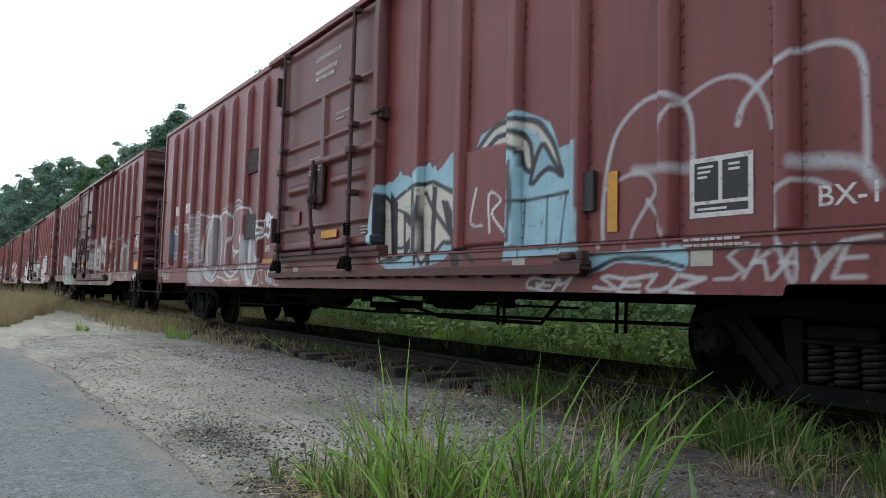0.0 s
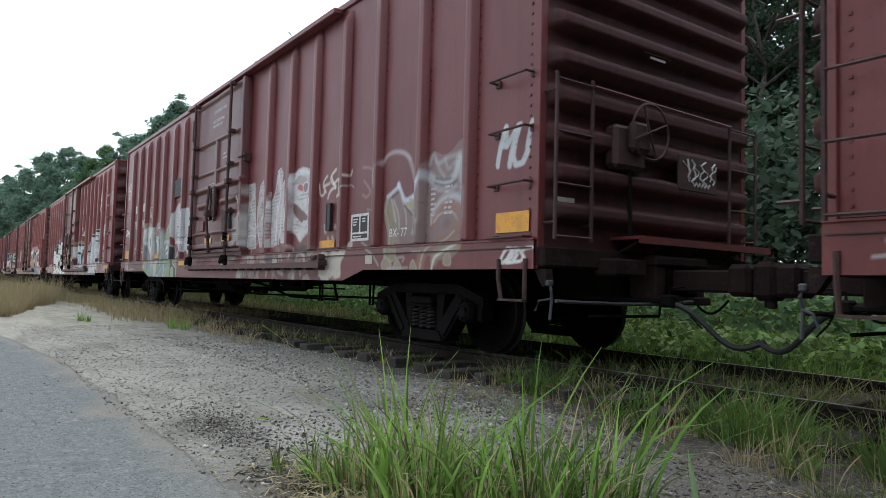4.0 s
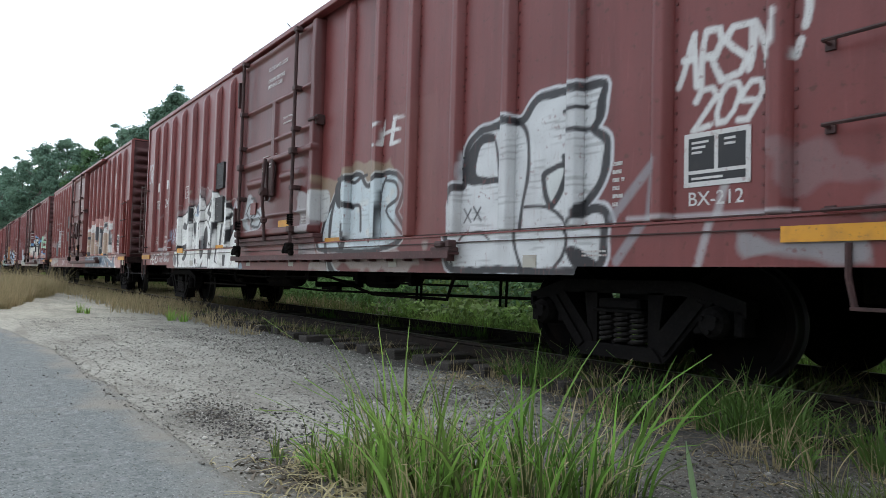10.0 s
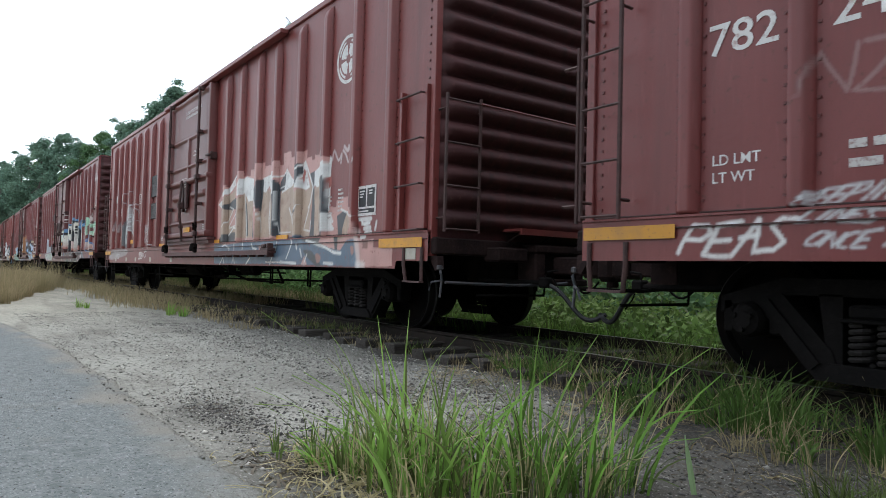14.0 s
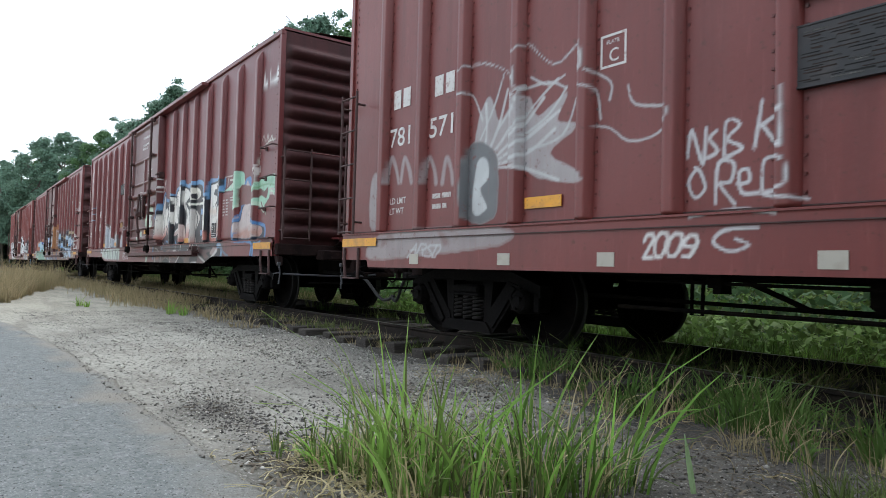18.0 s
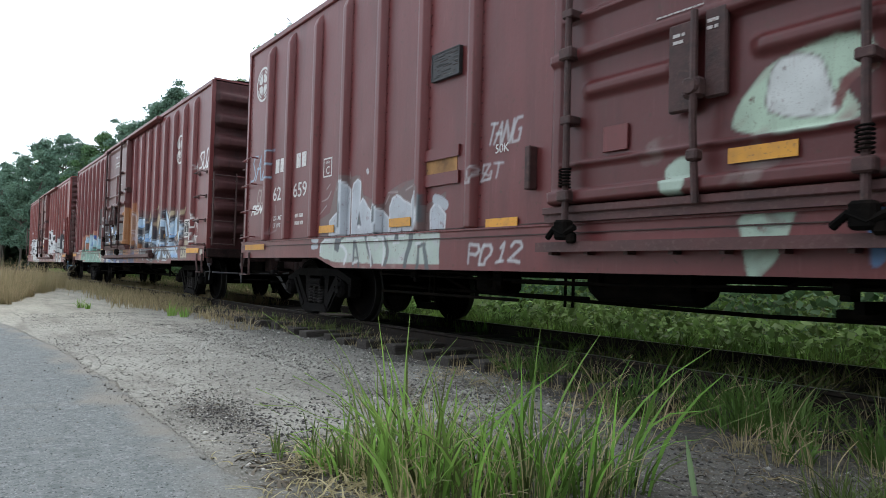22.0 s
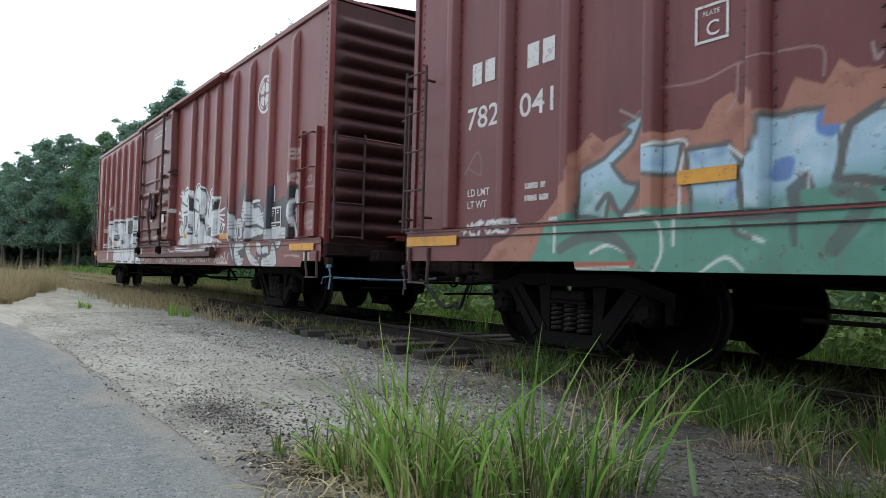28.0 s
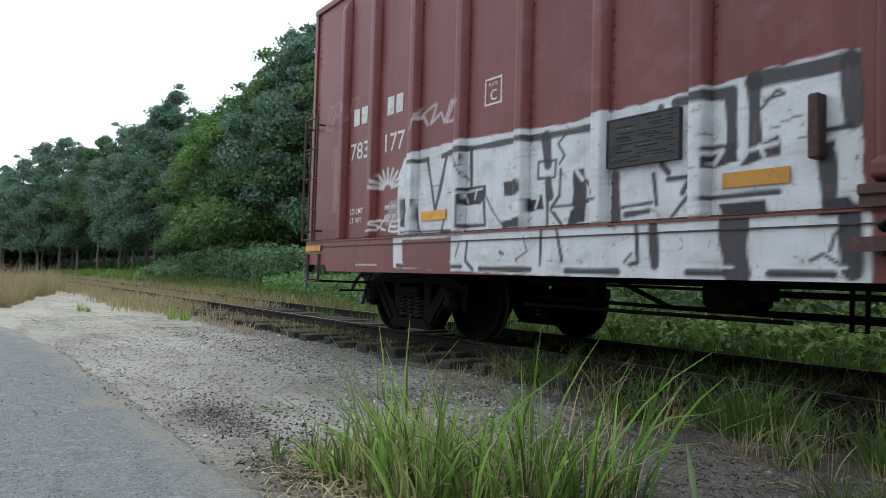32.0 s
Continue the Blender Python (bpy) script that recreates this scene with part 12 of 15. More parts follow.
# seconds and metres that the train has rolled
ROLLED = (
    (0.0, -79.27), (1.0, -75.39), (2.0, -71.42), (2.5, -69.41), (4.5, -61.47), (5.0, -59.51),
    (6.0, -55.67), (7.0, -51.86), (8.0, -48.01), (9.0, -44.27), (10.0, -40.42), (11.0, -36.46),
    (12.0, -32.61), (13.0, -28.70), (14.0, -24.81), (15.0, -20.74), (15.5, -18.66), (17.5, -10.34),
    (18.0, -8.26), (19.0, -4.06), (20.0, 0.00), (21.0, 4.12), (22.0, 8.28), (23.0, 12.48),
    (24.0, 16.78), (24.5, 18.94), (26.5, 27.49), (27.0, 29.62), (28.0, 33.89), (29.0, 38.29),
    (30.0, 42.89), (31.0, 47.44), (32.0, 51.88),
)

# ---- boxcars ----
DIM = {"L": 18.3}
SHEET, FACE, SILL_Y = -1.29, -1.37, -1.355
HALF, MID = 1.65, 0.33
FAR = MID + HALF
TOP, SEAM = 4.5, 1.13
shared = {}


def once(key, build):
    if key not in shared:
        shared[key] = build()
    return shared[key]


def wheelset_mesh():
    s = Shape()
    for side in (-1, 1):
        # hub, dished plate, rim, tread and flange
        prof = [(0.0, 0.09), (0.13, 0.09), (0.15, 0.05), (0.36, 0.02), (0.385, 0.06), (0.445, 0.065), (0.455, 0.055), (0.462, -0.03), (0.487, -0.045), (0.48, -0.065), (0.39, -0.065), (0.36, -0.02), (0.14, -0.02), (0.1, -0.09)]
        s.lathe([(r, side * (GAUGE - 0.008 + a)) for r, a in prof], 36, "y", idx=[0, 0, 0, 0, 0, 1, 1, 1, 1, 0, 0, 0, 0])
    s.bar([(0, -1.04, 0), (0, 1.04, 0)], 0.085, 12)
    return s.mesh("wheelset", M["wheel"], M["tread"], smooth=False)


def side_frame_mesh():
    """A cast side frame: top chord, two heavy diagonals to the spring seat, columns, pedestal jaws."""
    s = Shape()
    y0, y1 = -0.085, 0.085
    s.prism([(-1.12, 0.5), (-1.12, 0.62), (-0.66, 0.76), (0.66, 0.76), (1.12, 0.62), (1.12, 0.5), (0.98, 0.575), (0.6, 0.645), (-0.6, 0.645), (-0.98, 0.575)], y0, y1)
    s.prism([(-0.43, 0.1), (0.43, 0.1), (0.4, 0.15), (0.34, 0.215), (-0.34, 0.215), (-0.4, 0.15)], -0.13, 0.13)
    for k in (-1, 1):
        o = [(k * 0.86, 0.6), (k * 0.66, 0.655), (k * 0.33, 0.29), (k * 0.3, 0.2), (k * 0.43, 0.1), (k * 0.5, 0.17)]
        s.prism(o if k < 0 else o[::-1], -0.1, y1)
        s.prism((lambda p: p if k < 0 else p[::-1])([(k * 0.8, 0.585), (k * 0.74, 0.61), (k * 0.4, 0.21), (k * 0.45, 0.16)]), -0.125, -0.09)
        # columns, jaws, adapter and the bearing with its round cap and bolts
        o = [(k * 0.36, 0.2), (k * 0.27, 0.2), (k * 0.27, 0.66), (k * 0.42, 0.66)]
        s.prism(o if k < 0 else o[::-1], y0, y1)
        s.box(k * 0.89 - 0.21, k * 0.89 - 0.13, y0, y1, 0.36, 0.6, bevel=0.012)
        s.box(k * 0.89 + 0.13, k * 0.89 + 0.21, y0, y1, 0.36, 0.56, bevel=0.012)
        s.box(k * 0.89 - 0.14, k * 0.89 + 0.14, -0.075, 0.075, 0.54, 0.62, bevel=0.012)
        s.lathe([(0.0, -0.2), (0.06, -0.2), (0.075, -0.185), (0.105, -0.165), (0.125, -0.12), (0.125, 0.1), (0.0, 0.1)], 18, "y", (k * 0.89, 0, 0.457))
        for a in range(3):
            s.lathe([(0.0, -0.215), (0.02, -0.215), (0.02, -0.18)], 6, "y", (k * 0.89 + 0.065 * math.cos(a * 2.1 + 0.5), 0, 0.457 + 0.065 * math.sin(a * 2.1 + 0.5)))
    # bolster end over the springs
    s.box(-0.26, 0.26, -0.16, 0.13, 0.485, 0.51, bevel=0.006)
    s.box(-0.22, 0.22, -0.14, 0.13, 0.51, 0.6, bevel=0.02)
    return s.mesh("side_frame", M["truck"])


def spring_mesh():
    s = Shape()
    s.bar([(0.062 * math.cos(k * 0.63), 0.062 * math.sin(k * 0.63), 0.225 + 0.255 * k / 58) for k in range(59)], 0.0185, 6)
    return s.mesh("coil_spring", M["spring"])


def truck(car, x, axles):
    b = Shape()
    b.box(-0.2, 0.2, -1.0, 1.0, 0.52, 0.74, bevel=0.03)
    b.bar([(-0.5, -0.7, 0.4), (-0.5, 0.7, 0.4)], 0.05)
    b.bar([(0.5, -0.7, 0.4), (0.5, 0.7, 0.4)], 0.05)
    b.lathe([(0.2, 0.72), (0.2, 0.84), (0, 0.84)], 14, "z")
    t = part("truck", once("bolster", lambda: b.mesh("bolster", M["truck"])), car, "grimy cast-steel railway truck, coloured dark for shade", pose(x, MID, -RAIL_DOWN))
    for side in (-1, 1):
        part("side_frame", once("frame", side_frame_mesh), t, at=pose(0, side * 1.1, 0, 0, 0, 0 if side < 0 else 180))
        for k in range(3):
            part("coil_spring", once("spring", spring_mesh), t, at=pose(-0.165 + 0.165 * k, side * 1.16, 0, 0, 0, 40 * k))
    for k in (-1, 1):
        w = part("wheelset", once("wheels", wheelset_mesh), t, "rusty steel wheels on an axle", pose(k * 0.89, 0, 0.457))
        axles.append((w, k * 0.89))


def end_mesh(ribs, big):
    """The corrugated end, facing +x at x = 0."""
    ys = np.concatenate([np.linspace(-HALF, -HALF + 0.18, 5), np.linspace(0.3 - HALF, HALF - 0.3, 7), np.linspace(HALF - 0.18, HALF, 5)])
    zs = np.linspace(1.02, 4.5, ribs * 12 + 1)

    def place(Y, Z):
        u = (Z - 1.15) / (4.3 - 1.15) * ribs
        inside = (u > 0) & (u < ribs)
        f = u - np.floor(u)
        bump = np.clip(np.sin(np.pi * f), 0, 1) ** 0.9
        if big:
            bump = np.clip((f - 0.42) / 0.06, 0, 1) * np.clip((1.0 - f) / 0.16, 0, 1)
        edge = np.clip((HALF - 0.06 - np.abs(Y)) / 0.13, 0, 1)
        edge = edge * edge * (3 - 2 * edge)
        return (0.15 if big else 0.13) * bump * inside * edge, Y, Z + 0 * Y

    return grid_mesh("end_panel", ys, zs, place, [])


def ladder(car, x0, x1, z0, z1, rungs, side_on=True, label="", off=-1.45, paint=None):
    """A ladder of two stiles with separate rungs: along x on the side, or along y on an end."""
    s = Shape()

    def q(a, z, o=0.0):
        return (a, off - o, z) if side_on else (off + o, a, z)

    for a in (x0, x1):
        s.bar([q(a, z0 - 0.03), q(a, z1 + 0.06)], 0.018, 4, flat=0.5)
        for z in (z0 + 0.12, z1 - 0.1):
            s.bar([q(a, z), q(a, z, -0.12 if side_on else -0.16)], 0.014, 4)
    l = part("ladder", s.mesh("ladder", paint), car, label)
    for k in range(rungs):
        z = z0 + (z1 - z0) * k / max(1, rungs - 1)
        r = Shape().bar([q(x0, z), q(x1, z)], 0.012, 5)
        part("rung", r.mesh("rung", paint), l)
    return l


def lettering(text, size, x, z, car, y=SHEET - 0.004, name="lettering", bold=0.012, stretch=1.0, colour=None):
    cu = bpy.data.curves.new("lettering", "FONT")
    cu.body, cu.size, cu.offset, cu.resolution_u = text, size * 1.37, bold * size, 3
    cu.space_line = 0.85
    ob = bpy.data.objects.new("lettering", cu)
    scene.collection.objects.link(ob)
    bpy.context.view_layer.update()
    me = bpy.data.meshes.new_from_object(ob.evaluated_get(bpy.context.evaluated_depsgraph_get()))
    bpy.data.objects.remove(ob)
    me.materials.clear()
    me.materials.append(colour or M["white"])
    me.transform(Matrix.Translation((x, y, z)) @ pose(0, 0, 0, 90) @ Matrix.Diagonal((stretch, 1, 1, 1)))
    return part(name, me, car, "white stencilled lettering")


def plates(car, name, rects, colour, y=FACE - 0.012, label="", thick=0.006):
    """Small flat plates (x0, x1, z0, z1), each a part."""
    for x0, x1, z0, z1 in rects:
        part(name, Shape().box(x0, x1, y, y + thick, z0, z1).mesh(name, colour), car, label)


def marks(car, x, z, w, h, rows, y=SHEET - 0.004, gap=0.6):
    """Lines of small writing that cannot be read: plain bars, word by word."""
    s, q = Shape(), random.Random(int(x * 50 + z * 10))
    for k in range(rows):
        zz, a, end = z - k * h * (1 + gap), x, x + w * (0.7 + 0.3 * q.random())
        while a < end - h * 0.5:
            b = min(end, a + h * q.uniform(1.2, 3.4))
            s.box(a, b, y, y + 0.003, zz + h * 0.12, zz + h * 0.88)
            a = b + h * 0.45
    return tagged(part("stencil_bars", s.mesh("stencil_bars", M["stencil"]), car), kind="stuff")


def emblem(car, x, z, r):
    """A round white emblem of a ring and a broken cross."""
    s = Shape()
    y = SHEET - 0.004
    n = 28

    def ring(r0, r1, a0, a1, m):
        for k in range(m):
            a, b = a0 + (a1 - a0) * k / m, a0 + (a1 - a0) * (k + 1) / m
            s.add([(x + q * math.cos(t), y, z + q * math.sin(t)) for q, t in ((r0, a), (r1, a), (r1, b), (r0, b))], [(0, 1, 2, 3)])

    ring(r * 0.86, r, 0, 2 * math.pi, n)
    for k in range(4):
        ring(r * 0.18, r * 0.62, k * math.pi / 2 + 0.16, (k + 1) * math.pi / 2 - 0.16, 6)
        ring(r * 0.7, r * 0.8, k * math.pi / 2 + 0.3, (k + 1) * math.pi / 2 - 0.3, 6)
    return part("emblem", s.mesh("emblem", M["white"]), car, "round white painted emblem")


def sill_low(x, spec):
    """The lower edge of the side sill: raised over the trucks."""
    z_end, a, b, z_mid = spec
    e = min(x, DIM["L"] - x)
    t = max(0.0, min(1.0, (e - a) / (b - a)))
    return z_end + (z_mid - z_end) * t


def boxcar(label, length, posts, red, plain, worn, spray, sill, ribs, big, axles, rear_ladder=True, grab=17.5, stiles=False, brake=False, shift=0.0, in_front=2.42, reach=(1.1, 1.1), lever=None, plate=True):
    DIM["L"] = length
    door_a, door_b = 7.62 + shift, 10.5 + shift
    car = tagged(new("boxcar"), label, "boxcar", "boxcars of the train")
    paint_of = lambda X, Z: (lambda s: (spray(s), s.c)[1])(Spray(X, Z))
    # near side: sheet in two fields beside the door, sill below
    low, high = np.linspace(SEAM, 2.5, 91), np.concatenate([np.arange(2.5, 3.6, 0.026), np.linspace(3.6, TOP, 7)])
    for a, b, zs, fine in ((0.0, door_a, low, 0.0155), (door_b, DIM["L"], low, 0.0155), (0.0, door_a, high, 0.03), (door_b, DIM["L"], high, 0.03)):
        xs = np.linspace(a, b, int((b - a) / fine))
        part("side_sheet", grid_mesh("side_sheet", xs, zs, lambda X, Z: (X, SHEET + 0.004 * wobble(X, Z, 3, 2), Z), [red], paint_of), car)
    part("side_sheet", Shape().box(0, DIM["L"], FAR - 0.01, FAR, SEAM, TOP).mesh("far_sheet", plain), car)
    part("door_bay", Shape().box(door_a, door_b, SHEET + 0.01, SHEET + 0.03, SEAM, TOP).mesh("door_bay", plain), car)
    xs = np.concatenate([np.arange(0, DIM["L"], 0.018), [DIM["L"]]])
    us = np.linspace(0, 1, 26)

    def sill_place(X, U):
        low = np.array([sill_low(x, sill) for x in X[0]])[None]
        Z = low + (SEAM - low) * U
        return X, SILL_Y - 0.012 * (U > 0.99) + 0 * X, Z

    def sill_paint(X, U):
        low = np.array([sill_low(x, sill) for x in X[0]])[None]
        return paint_of(X, low + (SEAM - low) * U)

    part("side_sill", grid_mesh("side_sill", xs, us, sill_place, [red], sill_paint), car, "riveted side sill")
    part("sill_ledge", Shape().box(0, DIM["L"], SILL_Y - 0.012, SHEET, SEAM - 0.012, SEAM + 0.004).mesh("sill_ledge", plain), car)
    for z in (1.043, 1.146):
        part("seam", Shape().box(0.02, DIM["L"] - 0.02, SILL_Y - 0.016 if z < 1.1 else SHEET - 0.012, SHEET + 0.002, z, z + 0.009).mesh("seam", M["dark_red"]), car)
    part("side_sill", Shape().box(0, DIM["L"], FAR + 0.04, FAR + 0.055, 0.78, SEAM).mesh("far_sill", plain), car)
    # posts: hat sections with a sloped head
    for x in posts:
        w = 0.055
        pz = np.concatenate([[SEAM + 0.004], np.arange(SEAM + 0.02, 2.5, 0.016), np.arange(2.5, 3.5, 0.03), [3.7, 3.95, 4.2, 4.3, 4.36]])
        px = np.array([x - w - 0.03, x - w, x - w * 0.4, x + w * 0.4, x + w, x + w + 0.03])

        def post_place(X, Z):
            k = np.array([0, 1, 1, 1, 1, 0.0])[None] * np.clip((4.36 - Z) / 0.1, 0, 1) * np.clip((Z - SEAM) / 0.01, 0, 1)
            return X, SHEET - 0.003 - (SHEET - FACE - 0.003) * k, Z

        part("side_post", grid_mesh("side_post", px, pz, post_place, [red], paint_of), car)
        part("side_post", once(("post", plain.name), lambda: Shape().prism([(-w, SEAM), (w, SEAM), (w, 4.36), (-w, 4.36)], FAR, FAR + 0.07).mesh("far_post", plain)), car, at=pose(x, 0, 0))
    # eave, roof, floor
    part("eave", Shape().box(-0.02, DIM["L"] + 0.02, SHEET - 0.035, SHEET + 0.03, TOP - 0.07, TOP + 0.02, bevel=0.01).mesh("eave", plain), car)
    part("eave", Shape().box(-0.02, DIM["L"] + 0.02, FAR - 0.04, FAR + 0.025, TOP - 0.07, TOP + 0.02, bevel=0.01).mesh("eave", plain), car)
    s = Shape()
    for k in range(16):
        a, b = DIM["L"] * k / 16, DIM["L"] * (k + 1) / 16
        s.add([(a, -1.3, TOP + 0.02), (b, -1.3, TOP + 0.02), (b, MID, TOP + 0.2), (a, MID, TOP + 0.2), (a, FAR, TOP + 0.02), (b, FAR, TOP + 0.02)], [(0, 1, 2, 3), (3, 2, 5, 4)])
        s.box(b - 0.03, b + 0.01, -1.28, FAR - 0.02, TOP + 0.02, TOP + 0.06)
    part("roof", once((("roof", plain.name), length), lambda: s.mesh("roof", plain)), car, "low-pitched steel roof")
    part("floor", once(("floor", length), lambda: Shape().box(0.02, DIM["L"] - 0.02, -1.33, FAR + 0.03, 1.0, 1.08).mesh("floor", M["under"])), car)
    # ends
    for x, turn in ((DIM["L"], 0), (0, 180)):
        me = once(("end", ribs, big), lambda: end_mesh(ribs, big)).copy()
        me.materials.append(M["end_red"])
        part("end_panel", me, car, "corrugated steel end", pose(x, MID, 0, 0, 0, turn))
        for y in (-HALF, HALF):
            c = Shape().box(-0.07, 0.012, min(y, y * 0.95), max(y, y * 0.95), 0.86, TOP, bevel=0.006)
            part("corner_post", c.mesh("corner_post", plain), car, at=pose(x, MID, 0, 0, 0, turn))
        part("end_sill", once(("esill", plain.name), lambda: Shape().box(-0.12, 0.1, -HALF, HALF, 0.88, 1.06, bevel=0.015).mesh("end_sill", M["gear_brown"])), car, at=pose(x, MID, 0, 0, 0, turn))
    # rivet rows along the corners
    s = Shape()
    for x in (0.05, 0.14, DIM["L"] - 0.14, DIM["L"] - 0.05):
        for k in range(34):
            s.box(x - 0.011, x + 0.011, SHEET - 0.01, SHEET, 1.2 + k * 0.095, 1.222 + k * 0.095)
    for x in posts:
        for k in range(27):
            for o in (-0.105, 0.105):
                z = 1.22 + k * 0.115
                s.box(x + o - 0.0095, x + o + 0.0095, SHEET - 0.01, SHEET, z, z + 0.019)
    tagged(part("rivets", painted_mesh(s.mesh("rivets", worn), paint_of), car), kind="stuff")
    # door
    door_parts(car, worn, plain, paint_of, shift, plate)
    # ladders and grab irons
    if rear_ladder:
        ladder(car, 0.06, 0.44, 1.15, 2.85, 5, paint=M["dark_red"])
    else:
        for z in (1.2, 1.65, 2.1, 2.55):
            part("grab_iron", Shape().bar([(0.05, -1.3, z), (0.05, -1.4, z), (0.5, -1.4, z + 0.02), (0.5, -1.3, z + 0.02)], 0.012, 5).mesh("grab_iron", plain), car)
    for z in (1.14, 1.64, 2.14, 2.64):
        g = Shape().bar([(grab, -1.3, z), (grab, -1.41, z), (grab + 0.5, -1.41, z + 0.008), (grab + 0.5, -1.3, z + 0.008)], 0.0125, 6)
        for x in (grab, grab + 0.5):
            g.box(x - 0.03, x + 0.03, -1.312, -1.29, z - 0.035, z + 0.035)
        part("grab_iron", g.mesh("grab_iron", M["dark_red"]), car)
    if stiles:
        for x in (grab - 0.01, grab + 0.5):
            part("ladder_stile", Shape().box(x, x + 0.05, SHEET - 0.07, SHEET, 1.16, 2.74, bevel=0.006).mesh("ladder_stile", plain), car)
    for x, k in ((DIM["L"], 1), (0, -1)):
        ladder(car, -1.26, -0.8, 1.15, 2.55, 4, side_on=False, off=x + k * 0.16, paint=M["dark_red"])
        ladder(car, 1.42, 1.94, 1.15, 2.5, 4, side_on=False, off=x + k * 0.16, paint=M["dark_red"])
        part("handrail", Shape().bar([(x + k * 0.18, -0.8, 2.55), (x + k * 0.18, 1.42, 2.52)], 0.013, 5).mesh("handrail", plain), car)
        # crossover step, coupler, hose and uncoupling rod
        part("end_step", Shape().box(min(x, x + k * 0.36), max(x, x + k * 0.36), -0.35, 1.9, 1.17, 1.2).box(min(x + k * 0.34, x + k * 0.37), max(x + k * 0.34, x + k * 0.37), -0.35, 1.9, 1.13, 1.2).mesh("end_step", plain), car, "steel end step")
        for y in (-0.3, 0.2, 0.8, 1.4):
            part("step_bracket", once(("stepb", k), lambda: Shape().bar([(k * 0.02, 0, 1.02), (k * 0.32, 0, 1.16)], 0.014, 5).mesh("step_bracket", M["gear_brown"])), car, at=pose(x, y, 0))
        draw = reach[0] if k < 0 else reach[1]

        def along(a, b):
            return min(x + k * a, x + k * b), max(x + k * a, x + k * b)

        # drawbar with its knuckle head
        c = Shape().box(*along(-0.3, draw - 0.3), MID - 0.1, MID + 0.1, 0.69, 0.9, bevel=0.02)
        c.box(*along(draw - 0.34, draw - 0.12), MID - 0.17, MID + 0.17, 0.66, 0.95, bevel=0.04)
        c.box(*along(draw - 0.16, draw + 0.06), MID + 0.11 * k - 0.09, MID + 0.11 * k + 0.09, 0.63, 0.97, bevel=0.05)
        c.lathe([(0, 0.56), (0.045, 0.57), (0.045, 1.0), (0, 1.01)], 10, "z", (x + k * (draw - 0.08), MID + 0.1 * k, 0))
        part("coupler", c.mesh("coupler", M["gear_brown"]), car, "dirty cast-steel knuckle coupler")
        g = Shape().box(*along(0.0, 0.34), MID - 0.42, MID + 0.42, 0.93, 1.03, bevel=0.02)
        g.box(*along(0.0, 0.32), MID - 0.4, MID - 0.24, 0.6, 0.94, bevel=0.02).box(*along(0.0, 0.32), MID + 0.24, MID + 0.4, 0.6, 0.94, bevel=0.02)
        g.box(*along(0.04, 0.42), MID - 0.36, MID + 0.36, 0.56, 0.64, bevel=0.015)
        part("striker", g.mesh("striker", M["gear_brown"]), car, "rusty striker casting round the drawbar")
        part("brake_pocket", Shape().box(*along(0.02, 0.24), MID + 0.46, MID + 0.82, 0.7, 0.98, bevel=0.03).mesh("brake_pocket", M["gear_brown"]), car)
        part("tool_pocket", Shape().box(*along(0.04, 0.3), MID - 0.95, MID - 0.5, 0.82, 0.98, bevel=0.02).mesh("tool_pocket", M["gear_brown"]), car)
        part("corner_gusset", Shape().prism([(x - k * 0.05, 0.86), (x + k * 0.1, 0.86), (x + k * 0.12, 0.72), (x + k * 0.06, 0.7)][::k], -1.3, -1.22).mesh("corner_gusset", M["gear_brown"]), car, "folded corner gusset")
        # brake pipe with its cock, and the hose looping down to the next car
        p = Shape().bar([(x - k * 0.6, -0.15, 0.62), (x + k * 0.1, -0.12, 0.6), (x + k * 0.42, -0.05, 0.6)], 0.026, 7)
        p.box(*along(0.38, 0.52), -0.1, 0.02, 0.54, 0.66, bevel=0.02)
        p.bar([(x + k * 0.44, -0.04, 0.66), (x + k * 0.46, -0.02, 0.72), (x + k * 0.6, 0.0, 0.74)], 0.012, 5)
        part("brake_pipe", p.mesh("brake_pipe", M["truck"]), car, "brake pipe with an angle cock")
        part("air_hose", Shape().bar([(x + k * (0.48 + (draw - 0.46) * u), -0.04 + 0.22 * u, 0.58 - 0.34 * math.sin(math.pi * 0.56 * u) + 0.05 * math.sin(7 * u)) for u in np.linspace(0, 1, 14)], 0.026, 8).mesh("air_hose", M["hose"]), car, "black rubber brake hose")
        part("hose_strap", Shape().bar([(x + k * 0.5, 0.02, 0.66), (x + k * 0.62, 0.06, 0.46), (x + k * 0.72, 0.08, 0.36)], 0.008, 5).mesh("hose_strap", M["truck"]), car)
        part("hanging_chain", Shape().bar([(x + k * (0.25 + 0.4 * u), 0.62, 0.62 - 0.14 * math.sin(math.pi * u)) for u in np.linspace(0, 1, 8)], 0.013, 5).mesh("hanging_chain", M["truck"]), car)
        rod = lever or M["lever_grey"]
        part("uncoupling_lever", Shape().bar([(x + k * 0.15, -1.22, 0.58), (x + k * 0.17, -0.9, 0.57), (x + k * 0.22, -0.3, 0.56), (x + k * 0.34, 0.1, 0.57), (x + k * 0.5, 0.26, 0.6)], 0.019, 6).mesh("uncoupling_lever", rod if k > 0 else M["truck"]), car, "long uncoupling lever")
